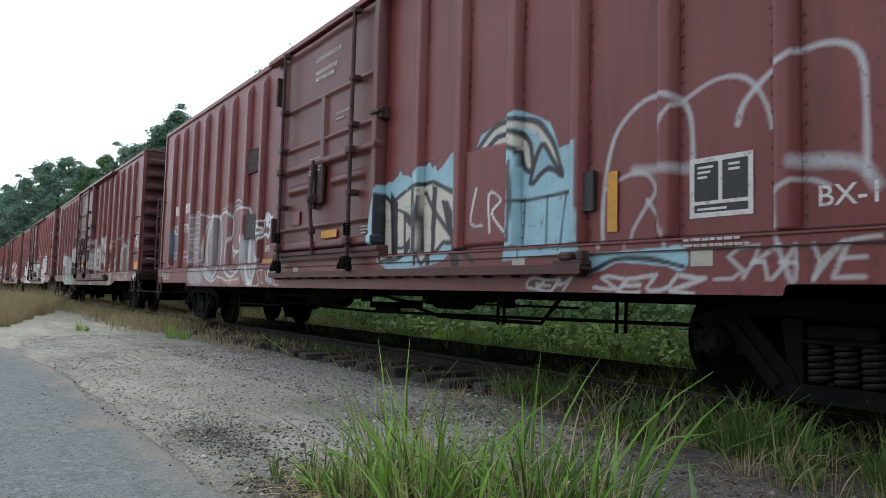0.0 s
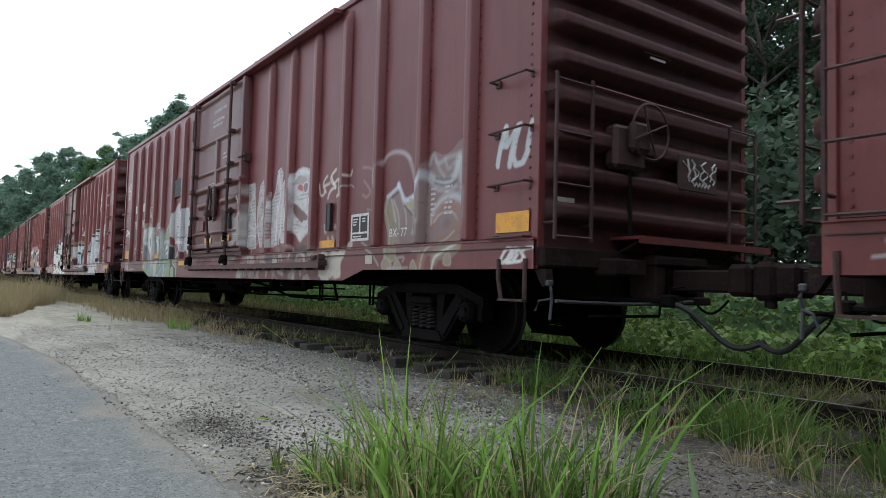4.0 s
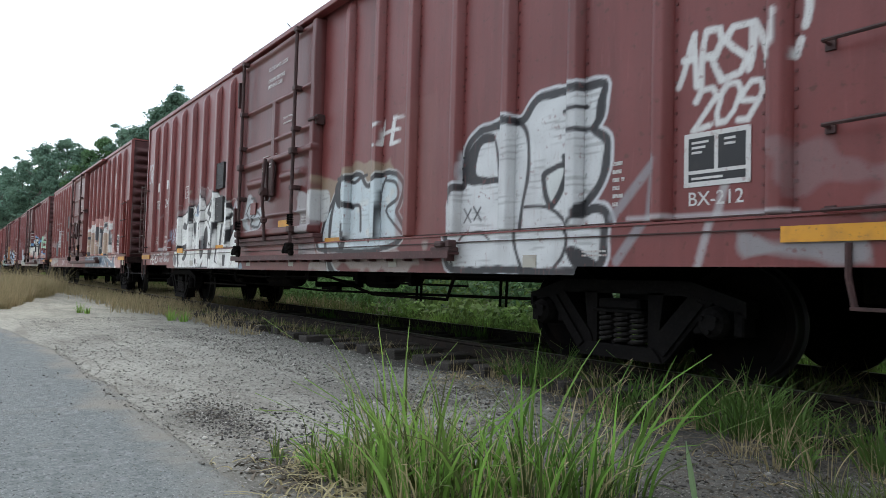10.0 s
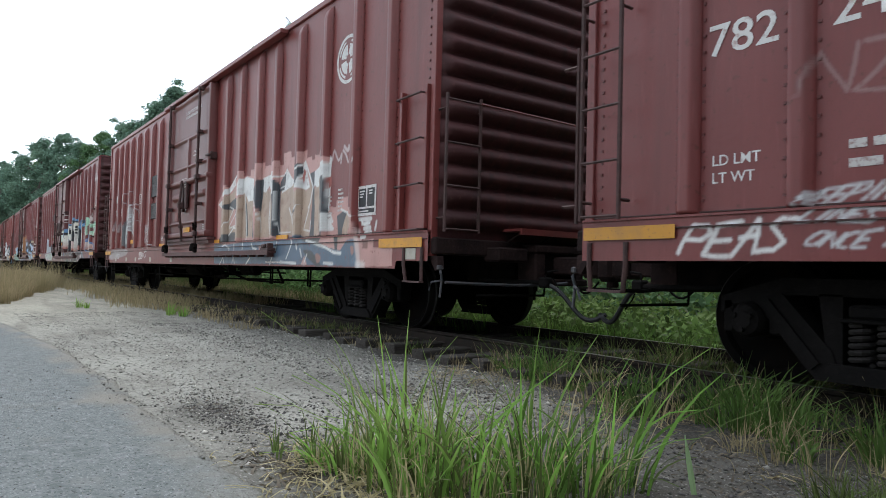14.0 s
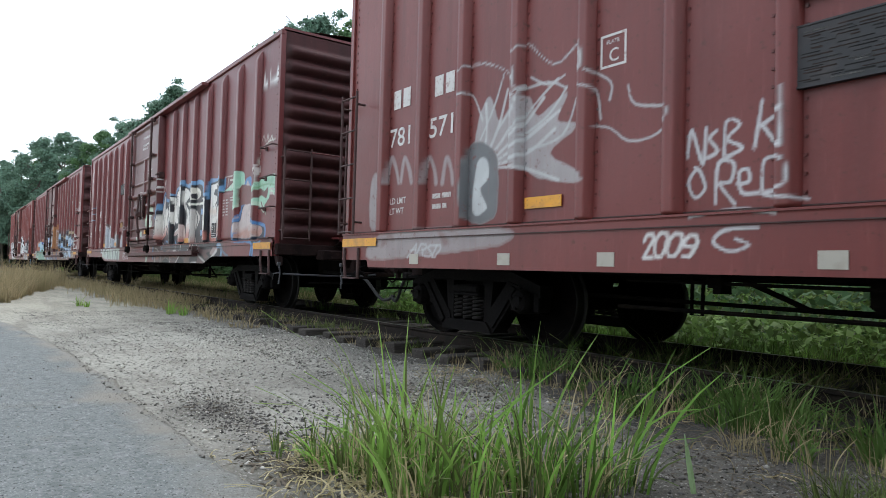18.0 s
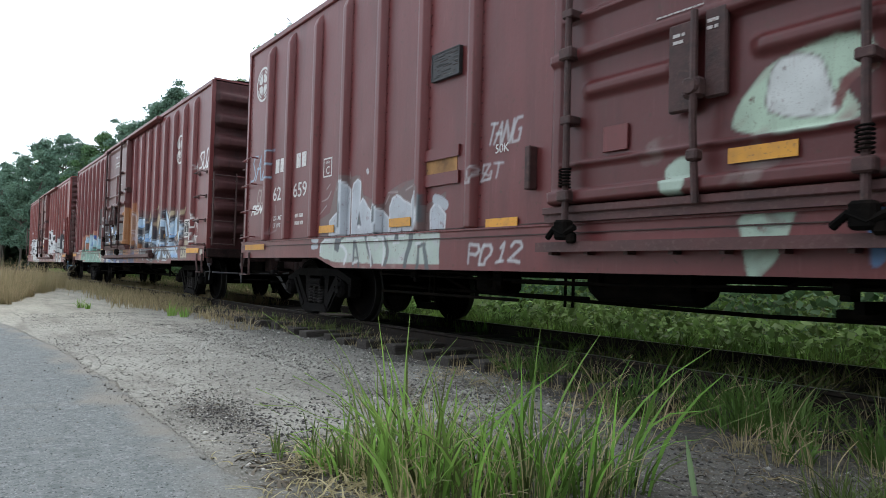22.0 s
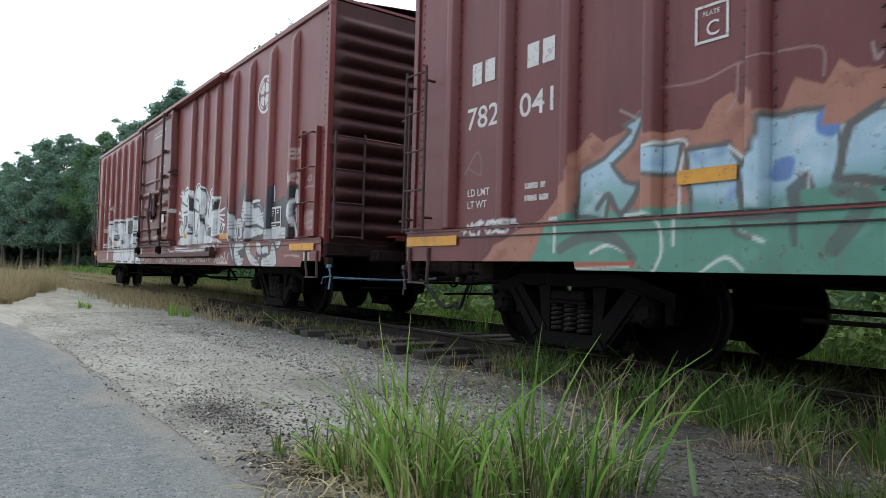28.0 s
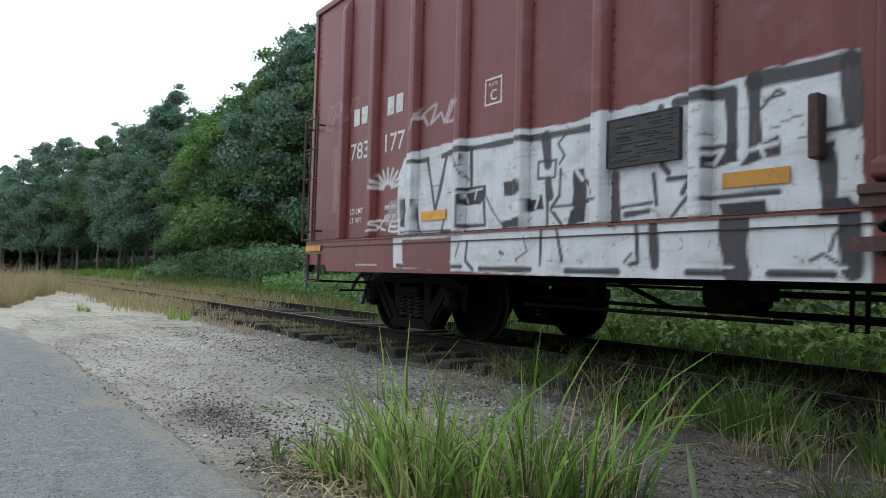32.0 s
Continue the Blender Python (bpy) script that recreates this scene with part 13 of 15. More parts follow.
        part("handle", Shape().bar([(x + k * 0.13, -1.29, 0.74), (x + k * 0.16, -1.29, 0.68), (x + k * 0.15, -1.27, 0.6), (x + k * 0.15, -1.29, 0.42)], 0.013, 6).bar([(x + k * 0.15, -1.28, 0.6), (x + k * 0.06, -1.34, 0.58), (x + k * 0.02, -1.34, 0.49)], 0.011, 5).box(*along(0.11, 0.16), -1.32, -1.26, 0.71, 0.76, bevel=0.01).mesh("handle", rod), car, "bent uncoupling handle")
        part("end_rod", Shape().bar([(x + k * 0.1, -0.75, 0.44), (x + k * 0.12, 0.26, 0.44), (x + k * 0.12, 0.27, 0.56)], 0.014, 5).mesh("end_rod", M["truck"]), car)
        st = Shape().bar([(x - k * 0.09, -1.372, 0.95), (x - k * 0.09, -1.372, 0.76), (x - k * 0.1, -1.36, 0.58)], 0.02, 6, flat=0.6).bar([(x - k * 0.45, -1.372, 0.95), (x - k * 0.45, -1.372, 0.76), (x - k * 0.42, -1.36, 0.58)], 0.02, 6, flat=0.6)
        st.box(min(x - k * 0.09, x - k * 0.43), max(x - k * 0.09, x - k * 0.43), -1.4, -1.34, 0.565, 0.585)
        part("stirrup_step", st.mesh("stirrup_step", M["dark_red"]), car, "bent sill step")
        part("draft_gear", Shape().box(min(x - k * 0.9, x - k * 0.02), max(x - k * 0.9, x - k * 0.02), MID - 0.45, MID + 0.45, 0.58, 1.0, bevel=0.02).mesh("draft_gear", M["under"]), car)
    if brake:
        e, by, bz = DIM["L"], -0.16, 2.2
        s = Shape().lathe([(0.265, -0.012), (0.285, 0.0), (0.265, 0.012), (0.255, 0.0), (0.265, -0.012)], 26, "x", (e + 0.32, by, bz))
        for a in range(4):
            s.bar([(e + 0.3, by, bz), (e + 0.32, by + 0.27 * math.cos(a * 1.57 + 0.4), bz + 0.27 * math.sin(a * 1.57 + 0.4))], 0.013, 5)
        wheel = part("brake_wheel", s.mesh("brake_wheel", M["dark_red"]), car, "dark red hand-brake wheel")
        part("brake_housing", Shape().box(e + 0.04, e + 0.2, by - 0.36, by + 0.1, 1.84, 2.26, bevel=0.04).box(e + 0.18, e + 0.28, by - 0.2, by + 0.08, 2.0, 2.3, bevel=0.04).mesh("brake_housing", M["dark_red"]), wheel)
        part("brake_chain", Shape().bar([(e + 0.15, by - 0.1, 1.86), (e + 0.15, by - 0.08, 1.1)], 0.022, 6).mesh("brake_chain", M["truck"]), wheel)
        board = part("placard_board", Shape().box(e + 0.13, e + 0.16, 0.5, 1.18, 1.74, 2.12, bevel=0.01).mesh("placard_board", M["dark_red"]), car, "dark board with a white sprayed tag")
        s = Shape()
        rng = random.Random(5)
        for j in range(4):
            y = 0.56 + 0.15 * j
            s.bar([(e + 0.164, y + rng.uniform(0, 0.13), z) for z in np.linspace(2.07, 1.84, 6)], 0.012, 4)
            s.bar([(e + 0.164, y + 0.06 + rng.uniform(-0.05, 0.09), z) for z in np.linspace(2.04, 1.87, 5)], 0.009, 4)
        s.bar([(e + 0.164, 0.74 + 0.03 * j, 1.84 - 0.05 * (j % 2)) for j in range(11)], 0.009, 4)
        part("sprayed_tag", s.mesh("sprayed_tag", M["white"]), board)
        for y0, y1, z in ((-1.14, -0.94, 1.42), (1.5, 1.72, 1.38)):
            part("reflector", Shape().box(e + 0.07, e + 0.085, y0, y1, z, z + 0.09).mesh("reflector", M["dull_white"]), car, "dull reflector square")
        for k, w in enumerate((0.3, 0.42, 0.24)):
            part("stencil_bar", Shape().box(e + 0.112, e + 0.118, 0.2 - w / 2, 0.2 + w / 2, 3.12 - 0.05 * k, 3.145 - 0.05 * k).mesh("stencil_bar", M["stencil"]), car)
    under_frame(car)
    truck(car, 2.04, axles)
    truck(car, DIM["L"] - in_front, axles)
    return car


def door_parts(car, worn, plain, paint_of, shift, plate):
    """A plug door hung outside the wall: ribs, a heavy cross beam, pressed half ribs, two lock tubes, lock gear and tracks."""
    a, b = 7.58 + shift, 10.6 + shift
    xs = np.concatenate([[a], np.linspace(a + 0.004, b - 0.004, 150), [b]])
    zs = np.concatenate([[1.27], np.arange(1.274, 3.5, 0.0205), np.linspace(3.5, 4.33, 34), [4.334]])

    def bar(v, lo, hi, edge=0.014):
        return np.clip(np.minimum(v - lo, hi - v) / edge + 0.5, 0, 1)

    def place(X, Z):
        U = X - shift
        h = np.zeros(X.shape)
        for z, half in ((4.28, 0.05), (3.42, 0.028), (2.81, 0.024), (1.6, 0.016)):
            h = np.maximum(h, 0.045 * bar(Z, z - half, z + half))
        h = np.maximum(h, 0.085 * bar(Z, 2.44, 2.54))
        h = np.maximum(h, 0.09 * bar(Z, 1.28, 1.385))
        for u, v in ((7.92, 8.76), (9.36, 10.27)):
            h = np.maximum(h, 0.05 * bar(Z, 2.13, 2.24, 0.05) * bar(U, u, v, 0.09))
        h = np.maximum(h, 0.04 * bar(U, 8.99, 9.13) * bar(Z, 2.5, 3.43))
        h = np.maximum(h, 0.05 * bar(U, 7.58, 7.7))
        h = np.maximum(h, 0.06 * bar(U, 10.46, 10.6))
        h = h + 0.006 * wobble(X, Z, 2.5, 4)
        rim = (Z <= zs[0]) | (Z >= zs[-1]) | (X <= xs[0]) | (X >= xs[-1])
        return X, np.where(rim, SHEET, -1.385 - h), Z

    door = part("door", grid_mesh("door", xs, zs, place, [worn], paint_of), car, "closed plug door of ribbed red steel")
    at, worn_plain = pose(shift, 0, 0), M["track_red"]

    def add(name, build, parent, material, label="", key=0):
        return part(name, once((name, material.name, key), lambda: build().mesh(name, material)), parent, label, at)

    def tube_at(x):
        s = Shape().bar([(x, -1.5, 1.08), (x, -1.5, 4.34)], 0.028, 8)
        for z in (4.3, 3.42, 2.82, 1.95):
            s.box(x - 0.055, x + 0.055, -1.53, -1.39, z - 0.035, z + 0.035, bevel=0.01)
        s.box(x - 0.07, x + 0.07, -1.55, -1.42, 2.44, 2.54, bevel=0.015).box(x - 0.06, x + 0.06, -1.55, -1.4, 1.29, 1.38, bevel=0.012)
        return s

    for x in (7.82, 10.05):
        part("lock_tube", once(("lock", plain.name, x), lambda: tube_at(x).mesh("lock_tube", M["dark_red"])), door, "grimy vertical lock tube", at)
        part("spring", once("dspring", lambda: Shape().bar([(0.045 * math.cos(k * 0.8), -1.51 + 0.045 * math.sin(k * 0.8), 1.4 + 0.16 * k / 50) for k in range(51)], 0.008, 5).mesh("spring", M["under"])), door, at=pose(x + shift, 0, 0))
        part("crank", once("dcrank", lambda: Shape().bar([(-0.16, -1.53, 1.0), (-0.07, -1.55, 1.07), (0.03, -1.55, 1.02), (0.14, -1.53, 1.08)], 0.026, 6).box(-0.07, 0.07, -1.57, -1.46, 0.98, 1.14, bevel=0.02).box(0.04, 0.13, -1.55, -1.48, 0.95, 1.04, bevel=0.02).mesh("crank", M["under"])), door, "black door crank", pose(x + shift, 0, 0))

    def gear():
        return Shape().box(8.76, 8.97, -1.475, -1.42, 1.84, 2.46, bevel=0.012).box(9.04, 9.2, -1.47, -1.42, 1.9, 2.5, bevel=0.012)

    def gear_handle():
        s = Shape().bar([(8.99, -1.51, 2.5), (9.0, -1.53, 2.2), (9.02, -1.56, 1.98), (9.0, -1.53, 1.72), (8.99, -1.5, 1.5), (8.99, -1.48, 1.2)], 0.026, 7)
        s.box(8.93, 9.06, -1.57, -1.46, 1.9, 2.04, bevel=0.02).box(8.95, 9.04, -1.55, -1.46, 1.48, 1.56, bevel=0.015)
        return s.lathe([(0, -1.59), (0.05, -1.59), (0.06, -1.57), (0.06, -1.5)], 12, "y", (9.0, 0, 1.97))

    add("gear_plate", gear, door, M["dark_red"], "lock gear plate")
    add("gear_handle", gear_handle, door, M["dark_red"], "worn lock handle and its rod")
    if plate:
        add("door_plate", lambda: Shape().box(8.12, 8.36, -1.408, -1.39, 1.66, 1.86, bevel=0.004), door, plain)
    add("hinge", lambda: Shape().box(10.46, 10.68, -1.475, -1.4, 2.86, 2.9, bevel=0.008).box(10.61, 10.67, -1.43, -1.3, 2.8, 2.94, bevel=0.01), door, M["dark_red"])
    add("door_stop", lambda: Shape().box(7.24, 7.3, -1.4, SHEET, 3.66, 4.12, bevel=0.01), car, M["dark_red"], "dark steel door stop")
    add("door_stop", lambda: Shape().box(7.2, 7.27, -1.39, SHEET, 1.45, 1.84, bevel=0.01), car, M["dark_red"], "dark steel door stop", 1)

    # sill under the door, hanging track along the side, and the upper track
    def sill():
        return Shape().box(7.5, 10.7, -1.45, SHEET, 1.2, 1.262, bevel=0.008).box(7.5, 10.7, -1.42, SHEET, 1.135, 1.2)

    def low_track():
        s = Shape().box(7.48, 13.95, -1.49, -1.35, 0.925, 0.95).box(7.48, 13.95, -1.5, -1.484, 0.885, 0.965)
        for k in range(17):
            s.box(7.6 + k * 0.39, 7.64 + k * 0.39, -1.46, -1.36, 0.86, 0.925)
        return s

    def track_end():
        return Shape().box(13.64, 13.97, -1.5, -1.37, 0.95, 1.0, bevel=0.012).box(13.72, 13.86, -1.52, -1.4, 0.99, 1.06, bevel=0.02).box(13.9, 13.97, -1.5, -1.4, 0.99, 1.07, bevel=0.012)

    add("door_sill", sill, car, worn_plain)
    add("door_track", low_track, car, worn_plain, "lower door track on brackets")
    add("track_stop", track_end, car, M["dark_red"], "end stop of the door track")
    add("door_track", lambda: Shape().box(7.0, 14.1, -1.46, SHEET - 0.03, 4.36, 4.44, bevel=0.01), car, plain, "upper door track", 1)


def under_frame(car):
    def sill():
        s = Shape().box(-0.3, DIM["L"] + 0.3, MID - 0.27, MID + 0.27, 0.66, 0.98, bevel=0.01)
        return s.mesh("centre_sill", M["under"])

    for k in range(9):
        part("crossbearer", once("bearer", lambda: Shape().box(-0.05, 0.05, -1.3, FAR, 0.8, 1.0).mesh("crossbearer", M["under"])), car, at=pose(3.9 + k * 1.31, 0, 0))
    part("centre_sill", once(("csill", DIM["L"]), sill), car, "grimy underframe, coloured near black for shade")
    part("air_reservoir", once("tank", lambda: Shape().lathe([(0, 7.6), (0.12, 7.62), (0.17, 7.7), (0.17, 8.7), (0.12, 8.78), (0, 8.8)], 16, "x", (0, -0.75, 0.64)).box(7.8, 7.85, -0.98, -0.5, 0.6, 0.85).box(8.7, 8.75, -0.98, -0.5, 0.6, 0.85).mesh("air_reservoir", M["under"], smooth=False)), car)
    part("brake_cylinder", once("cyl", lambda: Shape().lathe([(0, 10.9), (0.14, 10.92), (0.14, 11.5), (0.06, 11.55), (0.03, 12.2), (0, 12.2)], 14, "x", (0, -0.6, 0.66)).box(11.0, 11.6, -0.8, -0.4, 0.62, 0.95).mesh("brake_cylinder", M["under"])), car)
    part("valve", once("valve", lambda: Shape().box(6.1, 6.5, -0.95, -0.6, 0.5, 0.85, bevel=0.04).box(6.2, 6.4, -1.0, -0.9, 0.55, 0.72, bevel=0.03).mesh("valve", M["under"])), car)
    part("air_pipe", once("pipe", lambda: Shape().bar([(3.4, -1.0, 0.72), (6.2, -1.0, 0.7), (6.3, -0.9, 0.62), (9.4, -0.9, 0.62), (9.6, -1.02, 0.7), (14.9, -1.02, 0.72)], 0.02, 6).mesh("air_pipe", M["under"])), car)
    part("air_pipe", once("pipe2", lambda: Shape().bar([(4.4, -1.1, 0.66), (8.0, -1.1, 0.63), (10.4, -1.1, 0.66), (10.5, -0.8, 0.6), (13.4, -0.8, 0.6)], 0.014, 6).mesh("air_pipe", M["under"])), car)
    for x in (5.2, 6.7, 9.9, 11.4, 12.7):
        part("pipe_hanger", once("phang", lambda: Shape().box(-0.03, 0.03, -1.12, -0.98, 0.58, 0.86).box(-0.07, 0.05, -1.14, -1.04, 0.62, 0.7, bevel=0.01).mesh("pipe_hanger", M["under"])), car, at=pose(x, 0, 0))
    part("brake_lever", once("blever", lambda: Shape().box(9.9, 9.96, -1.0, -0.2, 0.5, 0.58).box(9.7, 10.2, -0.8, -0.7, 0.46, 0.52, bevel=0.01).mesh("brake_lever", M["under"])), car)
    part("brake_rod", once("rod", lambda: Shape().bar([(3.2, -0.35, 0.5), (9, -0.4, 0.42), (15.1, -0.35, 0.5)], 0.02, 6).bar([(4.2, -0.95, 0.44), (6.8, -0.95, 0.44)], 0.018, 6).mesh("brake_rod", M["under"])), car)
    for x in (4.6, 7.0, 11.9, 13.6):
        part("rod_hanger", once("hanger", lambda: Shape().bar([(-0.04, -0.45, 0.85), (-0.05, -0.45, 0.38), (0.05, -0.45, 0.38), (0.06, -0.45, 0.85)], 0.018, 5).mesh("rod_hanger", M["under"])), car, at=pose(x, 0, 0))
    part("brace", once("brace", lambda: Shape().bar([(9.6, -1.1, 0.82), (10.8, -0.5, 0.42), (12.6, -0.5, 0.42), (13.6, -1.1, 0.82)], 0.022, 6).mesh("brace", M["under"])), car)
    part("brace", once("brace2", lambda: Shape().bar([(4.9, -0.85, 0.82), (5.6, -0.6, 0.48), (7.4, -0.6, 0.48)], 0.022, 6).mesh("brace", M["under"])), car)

TONES = (("oxide_red", (0.1873, 0.0431, 0.0403), (0.2133, 0.0599, 0.0557)), ("oxide_red_dark", (0.1568, 0.0347, 0.0344), (0.1774, 0.0479, 0.0462)), ("oxide_red_brown", (0.1546, 0.0341, 0.0344), (0.1774, 0.0467, 0.0456)), ("oxide_red_warm", (0.1873, 0.0413, 0.0368), (0.2123, 0.0575, 0.0510)))
REDS = [(car_paint(*t), car_paint(t[0] + "_bare", t[1], t[2], ""), car_paint(t[0] + "_worn", tuple(0.66 * c for c in t[1]), tuple(0.66 * c for c in t[2]))) for t in TONES]
SPLIT, STEP, FLAT = (0.857, 3.05, 3.6, 0.72), (0.81, 2.54, 2.56, 0.738), (0.803, 0.64, 0.66, 0.715)


def initials(car, x, z, step):
    """Railway initials as plain white bars, two and two."""
    for a in (x, x + step):
        plates(car, "initial_bar", [(a, a + 0.15, z, z + 0.22), (a + 0.2, a + 0.35, z, z + 0.22)], M["white"], SHEET - 0.005, "plain white painted bar", 0.004)


def rear_marks(car, x, z, first, second, cx, cz, step=0.84, bars=True):
    """Initials, fleet number, load lines and the clearance box beside the rear end."""
    initials(car, x, z, step)
    lettering(first, 0.225, x - 0.08, z - 0.44, car, stretch=1.1)
    lettering(second, 0.225, x + step - 0.1, z - 0.44, car, stretch=1.1)
    lettering("LD LMT", 0.075, x - 0.04, 1.46, car)
    lettering("LT WT", 0.075, x - 0.04, 1.34, car)
    if bars:
        marks(car, x + step, 1.46, 0.34, 0.07, 2)
    s, y = Shape(), SHEET - 0.004
    for a, b, c, d in ((0, 0.26, 0.25, 0.27), (0, 0.26, 0, 0.02), (0, 0.02, 0, 0.27), (0.24, 0.26, 0, 0.27)):
        s.box(cx + a, cx + b, y, y + 0.003, cz + c, cz + d)
    part("clearance_box", s.mesh("clearance_box", M["white"]), car)
    lettering("C", 0.11, cx + 0.085, cz + 0.045, car)
    lettering("PLATE", 0.035, cx + 0.06, cz + 0.19, car)


def data_panel(car, x, z, w=0.48, h=0.38, r=0.035):
    """A black consolidated stencil in a white frame."""
    y = SHEET - 0.004
    f = Shape()
    for a, b, c, d in ((0, w, h - r, h), (0, w, 0, r), (0, r, 0, h), (w - r, w, 0, h), (w * 0.5 - 0.4 * r, w * 0.5 + 0.4 * r, 0.1, h), (0, w, 0.09, 0.09 + 0.7 * r)):
        f.box(x + a, x + b, y - 0.003, y, z + c, z + d)
    p = part("data_panel", Shape().box(x + 0.005, x + w - 0.005, y - 0.001, y + 0.003, z + 0.005, z + h - 0.005).mesh("data_panel", M["black"]), car, "black stencil panel with a white frame")
    part("frame", f.mesh("frame", M["white"]), p)
    g, q = Shape(), 0.25 * r + 0.008
    for k in range(3):
        g.box(x + r + 0.025, x + r + 0.02 + w * (0.27 - 0.05 * k), y - 0.003, y, z + h - 0.06 - 0.035 * k - q, z + h - 0.06 - 0.035 * k)
    if r > 0.02:
        for k in range(2):
            g.box(x + w * 0.5 + 0.06, x + w * 0.5 + 0.14, y - 0.003, y, z + h - 0.06 - 0.035 * k - q, z + h - 0.06 - 0.035 * k)
    g.box(x + r + 0.025, x + 0.6 * w, y - 0.003, y, z + 0.05, z + 0.05 + q)
    part("stencil_bars", g.mesh("stencil_bars", M["white"]), p)


def repair_panel(car, red, spray, x0, x1, z0, z1, label="repaired wall panel in lighter red"):
    xs, zs = np.linspace(x0, x1, 36), np.linspace(z0, z1, 40)
    rim = lambda X, Z: (X <= xs[0]) | (X >= xs[-1]) | (Z <= zs[0]) | (Z >= zs[-1])
    paint_of = lambda X, Z: (lambda s: (spray(s), s.c)[1])(Spray(X, Z))
    part("repair_panel", grid_mesh("repair_panel", xs, zs, lambda X, Z: (X, np.where(rim(X, Z), SHEET + 0.0, SHEET - 0.03), Z), [red], paint_of), car, label)


def wall_vent(car, x0, x1, z0, z1, tone="black"):
    """A dark tack board fixed on the wall: thin rim, level rows of torn paper left on it."""
    y = SHEET - 0.035
    v = part("vent", Shape().box(x0, x1, y - 0.012, SHEET, z0, z1, bevel=0.006).mesh("vent", M[tone]), car, "dark worn tack board on the wall")
    f = Shape()
    for a, b, c, d in ((x0, x1, z1 - 0.012, z1), (x0, x1, z0, z0 + 0.012), (x0, x0 + 0.012, z0, z1), (x1 - 0.012, x1, z0, z1)):
        f.box(a, b, y - 0.018, y - 0.011, c, d)
    part("frame", f.mesh("frame", M[tone]), v)
    if x1 - x0 < 0.3:
        return
    q = random.Random(int(x0 * 100 + z0 * 10))
    s = Shape()
    z = z0 + 0.03
    while z < z1 - 0.04:
        x = x0 + q.uniform(0.02, 0.12)
        while x < x1 - 0.06:
            e, h, k = min(x1 - 0.02, x + q.uniform(0.03, 0.22)), q.uniform(0.003, 0.009), q.random()
            s.add([(x, y - 0.013, z), (e, y - 0.013, z + q.uniform(-0.004, 0.004)), (e, y - 0.018, z + h), (x, y - 0.016, z + h)], [(0, 1, 2, 3)], 0 if k < 0.5 else 1 if k < 0.88 else 2)
            x = e + q.uniform(0.01, 0.15)
        z += q.uniform(0.012, 0.03)
    tagged(part("torn_paper", s.mesh("torn_paper", M["black"], M["board_brown"], M["board_strip"]), v), kind="stuff")


def stripes(car, rects):
    """Yellow reflector sheets, given by their left ends and heights."""
    for x, z, y in rects:
        plates(car, "reflector", [(x, x + 0.457, z, z + 0.102)], M["yellow"], y, "yellow reflective strip")


def squares(car, xs, z=0.93):
    plates(car, "reflector", [(x, x + 0.17, z, z + 0.11) for x in xs], M["dull_white"], SILL_Y - 0.006, "dull white reflective square")


def door_words(car, shift, lines=("CLOSE AND LOCK", "", "DOORS BEFORE", "MOVING CAR")):
    for k, words in enumerate(lines):
        if words:
            lettering(words, 0.062, 8.72 + shift, 3.98 - 0.095 * k, car, -1.4, stretch=1.1, bold=0.02)
    lettering("DOOR OPENING", 0.035, 9.4 + shift, 3.08, car, -1.4, stretch=1.2)
    marks(car, 9.4 + shift, 3.0, 0.34, 0.03, 1, -1.402)
    marks(car, 8.6 + shift, 2.57, 0.6, 0.016, 1, -1.402)
    marks(car, 10.2 + shift, 1.5, 0.2, 0.025, 3, -1.402)
    marks(car, 8.8 + shift, 2.36, 0.12, 0.03, 2, -1.479)
    marks(car, 9.06 + shift, 2.4, 0.1, 0.03, 2, -1.474)


POSTS = {
    "A": (0.95, 1.75, 2.6, 3.4, 4.25, 5.08, 5.9, 6.65, 11.45, 12.23, 13.05, 13.86, 14.73, 15.6, 16.45, 17.25),
    "B": (1.15, 2.06, 2.93, 3.82, 4.66, 5.6, 6.46, 11.6, 12.5, 13.36, 14.27, 15.17, 16.13, 17.0),
    "C": (0.94, 1.72, 2.56, 3.4, 4.25, 5.06, 5.9, 6.7, 11.41, 12.19, 12.95, 13.8, 14.61, 15.46, 16.32, 17.19),
    "D": (0.91, 1.71, 2.46, 3.28, 4.12, 4.96, 5.79, 6.59, 11.71, 12.48, 13.34, 14.1, 15.0, 15.87, 16.74, 17.6),
    "E": (1.03, 1.86, 2.81, 3.72, 4.64, 5.56, 6.48, 11.71, 12.54, 13.41, 14.35, 15.25, 16.14, 17.07),
    "F": (0.74, 1.59, 2.41, 3.26, 4.08, 4.91, 5.74, 6.49, 11.19, 12.05, 12.87, 13.69, 14.53, 15.37, 16.19, 17.0),
    "G": (0.99, 1.78, 2.69, 3.57, 4.5, 5.43, 6.33, 11.85, 12.69, 13.56, 14.52, 15.4, 16.37, 17.27),
}
SP, BP = SHEET - 0.018, SILL_Y - 0.022
# the leading car in view
A = boxcar("weathered red boxcar with pale blue and silver graffiti", 18.15, POSTS["A"], *REDS[0], spray_a, STEP, 9, True, AXLES, shift=0.1, reach=(1.24, 1.24))
rear_marks(A, 1.15, 2.36, "622", "780", 2.86, 2.06, 0.82)
data_panel(A, 14.9, 1.27, 0.47, 0.42)
lettering("BX-19", 0.13, 15.77, 1.28, A)
marks(A, 14.9, 1.1, 0.5, 0.025, 2, SILL_Y - 0.02)
repair_panel(A, REDS[0][0], spray_a, 12.29, 12.98, 1.17, 2.16)
